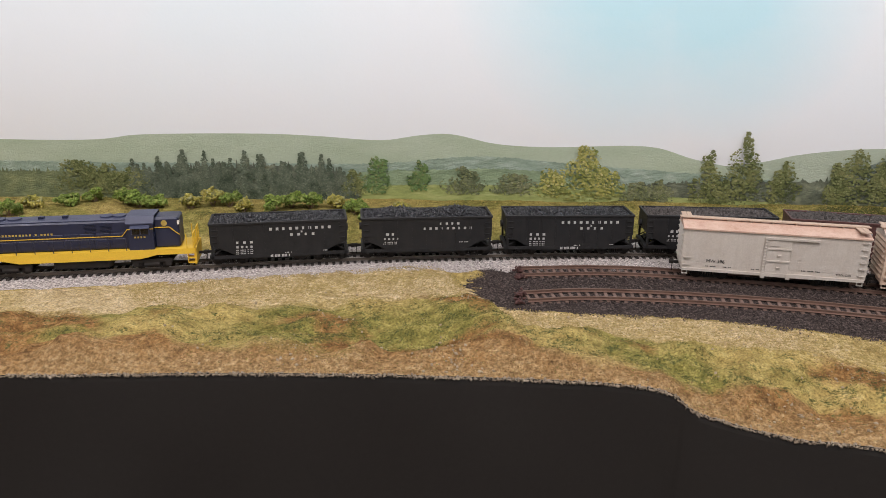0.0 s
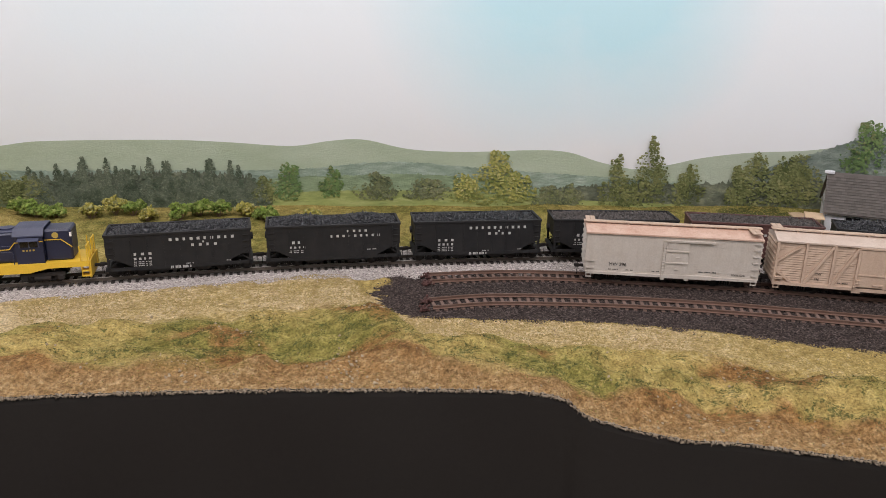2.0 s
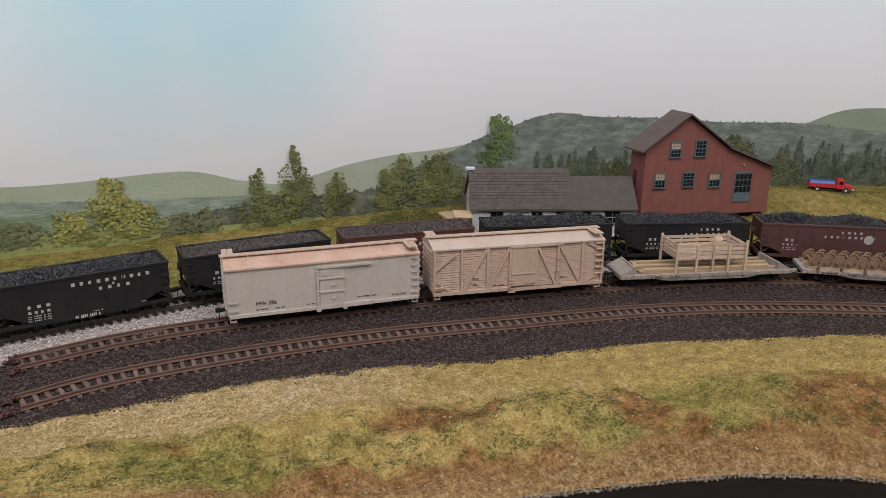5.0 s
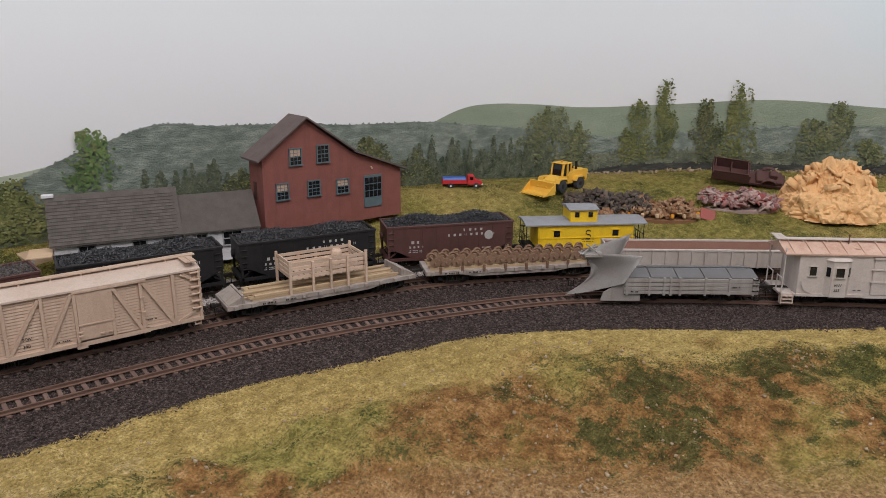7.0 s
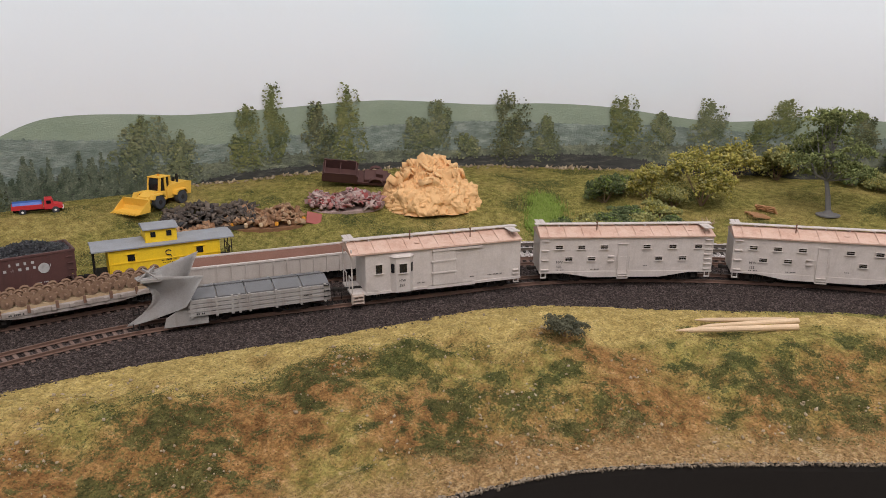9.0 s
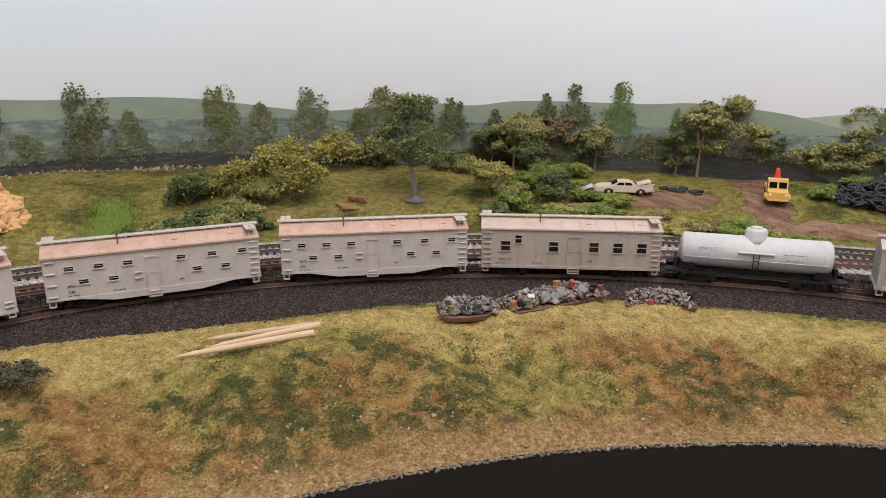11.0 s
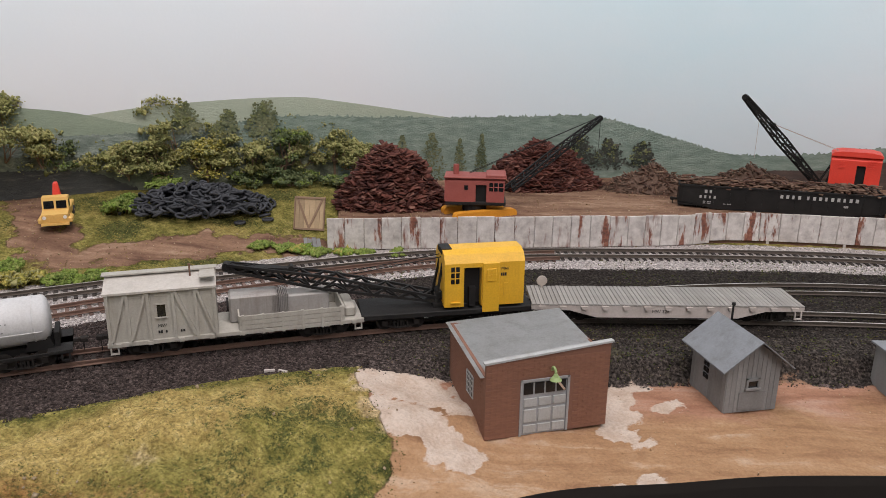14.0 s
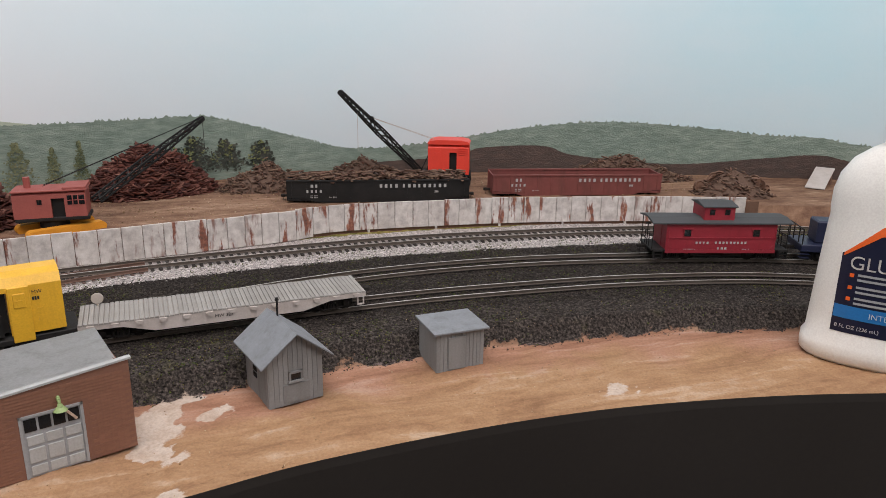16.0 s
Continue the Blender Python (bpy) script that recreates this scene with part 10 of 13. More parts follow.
def brick_garage():
    m = frame_of((0.656, -0.604), (0.622, -0.659), -0.0015)
    h = thing("brick_garage", m, "small brown brick garage with a grey panelled door", "garage")
    W, D = 0.0650, 0.0610
    t = 0.0016
    hf0, hf1, hb = 0.0405, 0.0455, 0.0375

    def wall(name, bm):
        return part(name, bm, "brick_joint", h)
    bm = bmesh.new()
    prism(bm, [(0, 0), (0.0185, 0), (0.0185, 0.0295), (0.0430, 0.0295), (0.0430, 0), (W, 0), (W, hf1), (0, hf0)], 0.0, t, "y")
    front = wall("front_wall", bm)
    bm = bmesh.new()
    prism(bm, [(t, 0), (D, 0), (D, hb), (t, hb - 0.004)], 0, t)
    left = wall("side_wall", bm)
    bm = bmesh.new()
    prism(bm, [(t, 0), (D, 0), (D, hb), (t, hb)], W - t, W)
    wall("side_wall", bm)
    bm = bmesh.new()
    box(bm, 0, W, D - t, D, 0, hb)
    wall("back_wall", bm)
    bm = bmesh.new()
    v = [bm.verts.new(p) for p in ((-0.0022, t + 0.0002, hb - 0.0045), (W - 0.001, t + 0.0002, hb - 0.001), (W + 0.0005, D + 0.002, hb + 0.002), (-0.0022, D + 0.002, hb))]
    f = bm.faces.new(v)
    bmesh.ops.solidify(bm, geom=[f], thickness=-0.0011)
    bmesh.ops.recalc_face_normals(bm, faces=bm.faces[:])
    roof = part("roof", bm, "metal_roof", h, "pale grey sheet roof")
    bm = bmesh.new()
    strut(bm, (-0.0008, t / 2, hf0 + 0.0003), (W + 0.0012, t / 2, hf1 + 0.0003), 0.0030, 0.0010)
    part("coping", bm, "metal_roof", h)
    # brick courses, each brick its own piece
    bw, bh = 0.0054, 0.00155
    bmb = bmesh.new()
    box(bmb, 0.0001, bw - 0.0001, -0.00022, 0.0001, 0.0001, bh - 0.0001)
    me = mesh_of(bmb, "brick")
    me.materials.append(M["brick"])
    n = 0
    for k in range(26):
        z = 0.0004 + k * bh
        x = -(k % 2) * bw / 2
        while x < W - bw * 0.6:
            if x >= 0 and not (0.0178 - bw < x < 0.0438 and z < 0.0300) and z + bh < hf0 + (hf1 - hf0) * x / W:
                part("brick", me, None, front, at=pose(x, 0, z))
                n += 1
            x += bw
    bm = bmesh.new()
    for k in range(21):
        z = 0.0004 + k * bh
        y = t - (k % 2) * bw / 2
        while y < D - bw:
            if y > t and not (0.016 < y < 0.030 and 0.012 < z < 0.026):
                box(bm, -0.00022, 0.0001, y + 0.0001, y + bw - 0.0001, z + 0.0001, z + bh - 0.0001)
            y += bw
    tagged(part("side_bricks", bm, "brick", left), kind="stuff")
    # overhead door
    bm = bmesh.new()
    box(bm, 0.0178, 0.0190, -0.0006, 0.0004, 0, 0.0302)
    box(bm, 0.0425, 0.0437, -0.0006, 0.0004, 0, 0.0302)
    box(bm, 0.0178, 0.0437, -0.0006, 0.0004, 0.0290, 0.0302)
    part("door_frame", bm, "door_grey", h)
    bm = bmesh.new()
    box(bm, 0.0190, 0.0425, 0.0003, 0.0010, 0, 0.0290)
    door = part("garage_door", bm, "door_grey", h, "grey panelled overhead door")
    for i in range(4):
        bm = bmesh.new()
        x = 0.0197 + i * 0.0058
        box(bm, x, x + 0.0048, 0.0000, 0.0006, 0.0222, 0.0282)
        part("pane", bm, "glass_dark", door)
    for j, (z, hh) in enumerate(((0.0010, 0.0045), (0.0070, 0.0070), (0.0155, 0.0045))):
        for i in range(3):
            bm = bmesh.new()
            x = 0.0200 + i * 0.0077
            box(bm, x, x + 0.0066, -0.0003, 0.0006, z, z + hh, bev=0.0002)
            part("door_panel", bm, "metal_roof", door)
    bm = bmesh.new()
    prev = None
    for k in range(9):
        a = math.pi * k / 8
        q = Vector((0.034, -0.0022 - 0.0022 * (1 - math.cos(a)) / 2 * 2 + 0.0022, 0.0338 + 0.0024 * math.sin(a)))
        if prev is not None:
            cyl(bm, prev, q, 0.0007, seg=8)
        prev = q
    cyl(bm, prev, prev + Vector((0, -0.0002, -0.0012)), 0.0010, 0.0014, seg=10)
    cyl(bm, prev + Vector((0, -0.0002, -0.0012)), prev + Vector((0, -0.0003, -0.0030)), 0.0016, 0.0030, seg=14)
    part("gooseneck_lamp", bm, "lamp_green", h, "bright green gooseneck lamp shade")
    bm = bmesh.new()
    strut(bm, (0.0362, -0.0008, 0.0290), (0.0405, -0.0016, 0.0235), 0.0007, 0.0010)
    part("loose_pipe", bm, "tan_box", h)
    # side window
    bm = bmesh.new()
    box(bm, -0.0004, 0.0003, 0.018, 0.028, 0.014, 0.025)
    win = part("side_window", bm, "glass_dark", h)
    bm = bmesh.new()
    for y in (0.0175, 0.0205, 0.0230, 0.0255, 0.0280):
        box(bm, -0.0007, 0.0001, y, y + 0.0005, 0.0135, 0.0255)
    for z in (0.0135, 0.0168, 0.0198, 0.0228, 0.0250):
        box(bm, -0.0007, 0.0001, 0.0175, 0.0285, z, z + 0.0005)
    part("window_bars", bm, "metal_roof", win)
    return h


brick_garage()


def plank_wall(parent, x0, x1, y, top, sg, n):
    """Board siding on a wall in the plane y; top is a height or a function of x."""
    for k in range(n):
        a, b = x0 + (x1 - x0) * k / n, x0 + (x1 - x0) * (k + 1) / n
        bm = bmesh.new()
        za, zb = (top(a), top(b)) if callable(top) else (top, top)
        ya, yb = (y - 0.0003, y + 0.0004) if sg < 0 else (y - 0.0004, y + 0.0003)
        prism(bm, [(a + 0.0001, 0), (b - 0.0001, 0), (b - 0.0001, zb), (a + 0.0001, za)], ya, yb, "y")
        part("plank", bm, "grey_plank", parent)


def gable_shed():
    m = frame_of((0.583, -0.713), (0.5655, -0.7365), -0.0022)
    h = thing("tool_shed", m, "weathered grey board shed with a gabled tar-paper roof", "shed")
    W, D, e, pk = 0.0300, 0.0345, 0.0290, 0.0408

    def top(x):
        return e + (pk - e) * (1 - abs(2 * x / W - 1)) - 0.0006
    bm = bmesh.new()
    prism(bm, [(0, 0), (0, e), (W / 2, pk - 0.0008), (W, e), (W, 0)], 0.0002, D, "y")
    wall = part("wall", bm, "grey_plank", h)
    plank_wall(wall, 0, W, 0.0, top, -1, 11)
    plank_wall(wall, 0, W, D, top, 1, 11)
    for k in range(11):
        y = D * k / 11
        for xa, xb in ((-0.0005, 0.0002), (W - 0.0002, W + 0.0005)):
            bmb = bmesh.new()
            box(bmb, xa, xb, y + 0.0001, y + D / 11 - 0.0001, 0, e)
            part("plank", bmb, "grey_plank", wall)

    for sg in (-1, 1):
        bm = bmesh.new()
        ex = W / 2 + sg * (W / 2 + 0.0052)
        ez = e - (pk - e) / (W / 2) * 0.0052
        prism(bm, [(W / 2, pk), (ex, ez), (ex, ez + 0.0008), (W / 2, pk + 0.0008)], -0.0048, D + 0.0048, "y")
        part("roof_slope", bm, "shed_roof", h, "blotched blue-grey tar-paper roof")
    sash_window(h, 0.0120, 0.0175, 0.0140, 0.0180, -0.0004, "grey_plank", (1, 1))
    bm = bmesh.new()
    box(bm, 0.0075, 0.0230, -0.0009, -0.0003, 0.0015, 0.0120, bev=0.0002)
    part("hatch_door", bm, "grey_plank", h)
    for i in range(2):
        for j in range(3):
            bm = bmesh.new()
            y, z = 0.0165 + i * 0.0028, 0.0115 + j * 0.0036
            box(bm, -0.0009, -0.0003, y, y + 0.0021, z, z + 0.0028)
            part("side_pane", bm, "glass_dark", h)
    bm = bmesh.new()
    cyl(bm, (W / 2 + 0.002, D * 0.82, pk - 0.004), (W / 2 + 0.002, D * 0.82, pk + 0.0085), 0.0006, seg=8)
    cyl(bm, (W / 2 + 0.002, D * 0.82, pk + 0.0085), (W / 2 + 0.002, D * 0.82, pk + 0.0100), 0.0012, 0.0009, seg=10)
    part("stove_pipe", bm, "black", h, "black stove pipe")
    return h


gable_shed()


def flat_shed():
    a, l, r = Vector((0.517, -0.786)), Vector((0.5395, -0.803)), Vector((0.4945, -0.8065))
    m = frame_of((a.x, a.y), (r.x, r.y), -0.0022)
    h = thing("storage_shed", m, "small weathered grey shed with a flat roof", "shed")
    W, D, z = (r - a).length, (l - a).length, 0.0250
    bm = bmesh.new()
    prism(bm, [(0, 0), (W, 0), (W, z - 0.0012), (0, z - 0.0006)], 0.0003, D, "y")
    wall = part("wall", bm, "grey_plank", h)
    plank_wall(wall, 0, W, 0.0, z - 0.0012, -1, 13)
    bm = bmesh.new()
    box(bm, -0.0022, W + 0.0026, -0.0026, D + 0.002, z - 0.0006, z + 0.0006, bev=0.0002)
    part("roof", bm, "shed_roof", h, "blue-grey tar-paper roof")
    bm = bmesh.new()
    box(bm, 0.0075, 0.0185, -0.0010, -0.0003, 0.0012, 0.0215, bev=0.0002)
    part("door", bm, "grey_plank", h)
    return h


flat_shed()


# ---- crawler cranes ----
def crane_cab(thing_ob, mat, L, W, H, z, step=True):
    prof = [(-W / 2, z), (-W / 2, z + H * 0.86), (-W / 2 + 0.004, z + H), (W / 2 - 0.004, z + H), (W / 2, z + H * 0.86), (W / 2, z)]
    bm = bmesh.new()
    prism(bm, prof, -L / 2, L * 0.02)
    prism(bm, [(-W / 2, z + H * 0.72)] + prof[1:5] + [(W / 2, z + H * 0.72)], L * 0.02, L * 0.20)
    prism(bm, prof, L * 0.20, L / 2)
    cab = part("cab", bm, mat, thing_ob)
    bm = bmesh.new()
    box(bm, L * 0.02, L * 0.20, -W / 2 + 0.003, W / 2 - 0.003, z, z + H * 0.72)
    part("cab_interior", bm, "black", cab)
    return cab


def red_shovel():
    m = pose(0.8775, -0.856, gz(0.8775, -0.856), 0, 0, -141)
    c = thing("crawler_crane", m, "dull red crawler crane with a long black boom", "crawler crane")
    for sg in (-1, 1):
        bm = bmesh.new()
        n = 18
        ring = [(-0.026 + 0.0042 * math.cos(a), 0.0044 + 0.0042 * math.sin(a)) for a in np.linspace(math.pi / 2, 3 * math.pi / 2, n)] + [(0.026 + 0.0042 * math.cos(a), 0.0044 + 0.0042 * math.sin(a)) for a in np.linspace(-math.pi / 2, math.pi / 2, n)]
        prism(bm, ring, sg * 0.0135 - 0.0038, sg * 0.0135 + 0.0038, "y")
        part("crawler", bm, "orange", c, "orange crawler track", at=pose(0.004, 0, -0.0025, 0, 0, 26))
    bm = bmesh.new()
    cyl(bm, (0, 0, 0.004), (0, 0, 0.0125), 0.011, seg=20)
    box(bm, -0.026, 0.028, -0.013, 0.013, 0.0105, 0.0135, bev=0.0005)
    part("turntable", bm, "black", c)
    cab = crane_cab(c, "dull_red", 0.053, 0.026, 0.0215, 0.0135)
    y = -0.0130
    bm = bmesh.new()
    box(bm, 0.013, 0.0255, y - 0.0003, y + 0.0006, 0.0235, 0.0310)
    win = part("cab_window", bm, "glass_dark", cab)
    bm = bmesh.new()
    for x in (0.0165, 0.0205):
        box(bm, x, x + 0.0008, y - 0.0006, y, 0.0235, 0.0310)
    box(bm, 0.013, 0.0255, y - 0.0006, y, 0.0268, 0.0274)
    part("window_bar", bm, "dull_red", win)
    bm = bmesh.new()
    box(bm, -0.009, -0.0055, y - 0.0003, y + 0.0005, 0.0245, 0.0285)
    part("side_window", bm, "glass_dark", cab)
    bm = bmesh.new()
    box(bm, -0.0270, 0.028, -0.0140, 0.0140, 0.0345, 0.0358, bev=0.0003)
    box(bm, 0.010, 0.0275, -0.0135, 0.0135, 0.0355, 0.0378, bev=0.0004)
    part("cab_roof", bm, "dull_red", cab)
    bm = bmesh.new()
    cyl(bm, (-0.017, 0.002, 0.0355), (-0.017, 0.002, 0.0445), 0.0026, seg=14)
    part("funnel", bm, "dull_red", cab)
    inv = m.inverted()
    base, tip = inv @ Vector((0.862, -0.886, 0.050)), inv @ Vector((0.846, -1.012, 0.1065))
    bm = bmesh.new()
    mid = base + (tip - base) * 0.5
    lattice(bm, base, mid, (0.010, 0.0030), (0.008, 0.0055), 8, 0.0006)
    lattice(bm, mid, tip, (0.008, 0.0055), (0.004, 0.0025), 8, 0.0006)
    cyl(bm, tip + Vector((0, -0.002, 0)), tip + Vector((0, 0.002, 0)), 0.0022, seg=12)
    part("boom", bm, "black", c, "black lattice boom")
    bm = bmesh.new()
    top = Vector((-0.005, 0, 0.0375))
    for sg in (-1, 1):
        cyl(bm, top + Vector((0, sg * 0.003, 0)), tip + Vector((0, sg * 0.001, 0.0012)), 0.0003, seg=5)
    cyl(bm, tip, tip + Vector((0, 0, -0.030)), 0.0003, seg=5)
    part("cable", bm, "black", c)
    return c


red_shovel()


def red_crane():
    m = pose(0.647, -1.168, gz(0.647, -1.168), 0, 0, -164)
    c = thing("crawler_crane", m, "bright red crawler crane with a raised black lattice boom", "crawler crane")
    for sg in (-1, 1):
        bm = bmesh.new()
        box(bm, -0.024, 0.024, sg * 0.013 - 0.004, sg * 0.013 + 0.004, 0, 0.0085, bev=0.002)
        part("crawler", bm, "black", c)
    bm = bmesh.new()
    cyl(bm, (0, 0, 0.006), (0, 0, 0.0130), 0.011, seg=20)
    box(bm, -0.030, 0.024, -0.013, 0.013, 0.0110, 0.0135)
    part("turntable", bm, "black", c)
    cab = crane_cab(c, "bright_red", 0.044, 0.027, 0.0325, 0.0130)
    bm = bmesh.new()
    prism(bm, [(-0.0224, 0.0448), (-0.0226, 0.0462), (-0.0200, 0.0482), (-0.0130, 0.0496), (0.0130, 0.0496), (0.0200, 0.0482), (0.0226, 0.0462), (0.0224, 0.0448)], -0.0142, 0.0142, "y")
    part("cab_roof", bm, "bright_red", cab)
    bm = bmesh.new()
    for k in range(4):
        box(bm, 0.0105, 0.0185, -0.0142, -0.0130, 0.034 + k * 0.0022, 0.0350 + k * 0.0022)
    for x in (-0.0150, -0.0115):
        for z in (0.0330, 0.0368):
            box(bm, x, x + 0.0026, -0.0141, -0.0130, z, z + 0.0030)
    part("louvre", bm, "bright_red", cab)
    inv = m.inverted()
    base, tip = inv @ Vector((0.676, -1.150, 0.046)), inv @ Vector((0.730, -1.078, 0.131))
    bm = bmesh.new()
    mid = base + (tip - base) * 0.5
    lattice(bm, base, mid, (0.010, 0.0035), (0.009, 0.0070), 7, 0.0007)
    lattice(bm, mid, tip, (0.009, 0.0070), (0.0045, 0.0030), 7, 0.0007)
    cyl(bm, tip + Vector((0, -0.003, 0)), tip + Vector((0, 0.003, 0)), 0.0026, seg=12)
    q = base + (tip - base) * 0.62
    cyl(bm, q + Vector((0, -0.002, 0.005)), q + Vector((0, 0.002, 0.005)), 0.0024, seg=12)
    strut(bm, q, q + Vector((0, 0, 0.005)), 0.0012)
    part("boom", bm, "black", c, "black lattice boom")
    bm = bmesh.new()
    for sg in (-1, 1):
        strut(bm, (-0.024, sg * 0.006, 0.0135), (-0.016, sg * 0.005, 0.045), 0.0014)
        strut(bm, (-0.031, sg * 0.006, 0.0135), (-0.016, sg * 0.005, 0.045), 0.0010)
    part("a_frame", bm, "black", c)
    bm = bmesh.new()
    for sg in (-1, 1):
        cyl(bm, (-0.014, sg * 0.003, 0.0475), q + Vector((0, sg * 0.0015, 0.006)), 0.00025, seg=5)
    cyl(bm, tip + (base - tip) * 0.2, tip + (base - tip) * 0.2 + Vector((0, 0, -0.042)), 0.00022, seg=5)
    part("cable", bm, "dim_grey_box", c)
    return c


red_crane()


# ---- scrap heaps ----
def heap(name, x, y, rx, ry, rz, h, mat, n, seed, label, category, sizes=((0.002, 0.009), (0.0006, 0.0018), (0.0004, 0.0012)), form=(BOX_V, BOX_F), base=True, power=1.0, tip=1.5):
    rng = np.random.default_rng(seed)
    z = gz(x, y) - 0.001
    t = thing(name, pose(x, y, z, 0, 0, rz), label, category)

    def top(px, py):
        q = np.sqrt((px / rx) ** 2 + (py / ry) ** 2)
        return h * np.clip(1 - q ** power, 0, 1) * (1 + 0.06 * np.sin(px * 190 + seed) + 0.06 * np.sin(py * 230 + seed * 2))
    bm = bmesh.new()
    N = 22
    rows = [[bm.verts.new((a * rx * math.cos(b), a * ry * math.sin(b), float(top(a * rx * math.cos(b), a * ry * math.sin(b))) - 0.0015)) for b in np.linspace(0, 2 * math.pi, 28, endpoint=False)] for a in np.linspace(0.02, 1.0, 12)]
    for a, b in zip(rows, rows[1:]):
        for i in range(28):
            bm.faces.new((a[i], a[(i + 1) % 28], b[(i + 1) % 28], b[i]))
    bm.faces.new(rows[0])
    bmesh.ops.recalc_face_normals(bm, faces=bm.faces[:])
    part("mound", bm, mat, t)
    if n:
        q, a = np.sqrt(rng.uniform(0, 1, n)), rng.uniform(0, 2 * np.pi, n)
        px, py = q * rx * np.cos(a), q * ry * np.sin(a)
        pz = top(px, py) + rng.uniform(-0.0006, 0.0016, n)
        sz = np.stack([rng.uniform(*sizes[0], n) / 2, rng.uniform(*sizes[1], n) / 2, rng.uniform(*sizes[2], n) / 2], 1)
        me = lumps("scrap", np.stack([px, py, pz], 1), sz, rng, form, 0.10, tip)
        me.materials.append(M[mat])
        tagged(part("scrap", me, None, t), kind="stuff")
    return t


heap("scrap_heap", 0.960, -0.830, 0.050, 0.036, 55, 0.055, "scrap_red", 2600, 31, "tall heap of dark red rusty iron scrap", "scrap heap", ((0.004, 0.021), (0.002, 0.0075), (0.0005, 0.0011)), power=1.6, tip=1.38)
heap("scrap_heap", 0.908, -1.000, 0.066, 0.034, 47, 0.044, "scrap_red", 2600, 32, "broad heap of dark red rusty iron scrap", "scrap heap", ((0.004, 0.017), (0.002, 0.0065), (0.0005, 0.0011)), power=1.6, tip=1.38)
heap("scrap_heap", 0.812, -1.066, 0.056, 0.026, 38, 0.031, "scrap_brown", 600, 33, "low heap of brown machine scrap", "scrap heap")
heap("scrap_heap", 0.738, -1.140, 0.062, 0.024, 34, 0.030, "scrap_brown", 700, 34, "brown scrap heaped behind the gondolas", "scrap heap")
heap("scrap_heap", 0.475, -1.275, 0.085, 0.026, 20, 0.030, "scrap_brown", 900, 35, "long heap of brown iron scrap", "scrap heap")
gh = heap("gear_heap", 0.355, -1.235, 0.042, 0.026, 15, 0.030, "scrap_brown", 260, 36, "heap of rusty gears and wheels", "gear heap")
rng = random.Random(77)
for k in range(26):
    bm = bmesh.new()
    r = rng.uniform(0.003, 0.0065)
    lathe(bm, [(r * 0.25, -0.0008), (r * 0.8, -0.0005), (r, -0.0010), (r, 0.0010), (r * 0.8, 0.0005), (r * 0.25, 0.0009)], 16)
    a, q = rng.uniform(3.0, 6.4), rng.uniform(0.45, 0.92)
    part("gear_wheel", bm, "rust", gh, at=pose(0.042 * q * math.cos(a), 0.026 * q * math.sin(a), 0.030 * (1 - q) + 0.003, rng.uniform(35, 85), rng.uniform(-25, 25), rng.uniform(-30, 30)))

# tarred dump patches on the hillside
def lathe_form(rings, seg=8):
    """A small turned form, as vertex and triangle arrays for lumps()."""
    v = [(r * math.cos(2 * math.pi * k / seg), r * math.sin(2 * math.pi * k / seg), z) for r, z in rings for k in range(seg)]
    f = []
    for a in range(len(rings)):
        b = (a + 1) % len(rings)
        for k in range(seg):
            p, q = a * seg + k, a * seg + (k + 1) % seg
            r, t = b * seg + k, b * seg + (k + 1) % seg
            f += [(p, q, t), (p, t, r)]
    return np.array(v), np.array(f)


DRUM_FORM = lathe_form([(0.05, -1), (0.9, -1), (1.0, 0), (0.9, 1), (0.05, 1)])
RING_FORM = lathe_form([(0.6, -0.3), (1.0, -0.3), (1.0, 0.3), (0.6, 0.3)], 10)


def jumble(parent, hx, hy, top, n, mat, seed, size=0.0018):
    """Drums, rings, boxes and plates tipped together."""
    rng = np.random.default_rng(seed)
    for nm, form, share, scale in (("junk_box", (BOX_V, BOX_F), 0.45, (1.1, 0.8, 0.55)), ("junk_drum", DRUM_FORM, 0.30, (0.75, 0.75, 1.1)), ("junk_ring", RING_FORM, 0.15, (1.3, 1.3, 1.0)), ("junk_plate", (BOX_V, BOX_F), 0.25, (2.4, 1.2, 0.16))):
        k = int(n * share)
        x, y = rng.uniform(-hx, hx, k), rng.uniform(-hy, hy, k)
        z = top(x, y) * rng.uniform(0.55, 1.0, k) + 0.0008
        me = lumps(nm, np.stack([x, y, z], 1), rng.uniform(0.5, 1.25, (k, 1)) * size * np.array(scale) * rng.uniform(0.8, 1.2, (k, 3)), rng, form, 0.04, 1.55)
        me.materials.append(M[mat])
        tagged(part(nm, me, None, parent), kind="stuff")


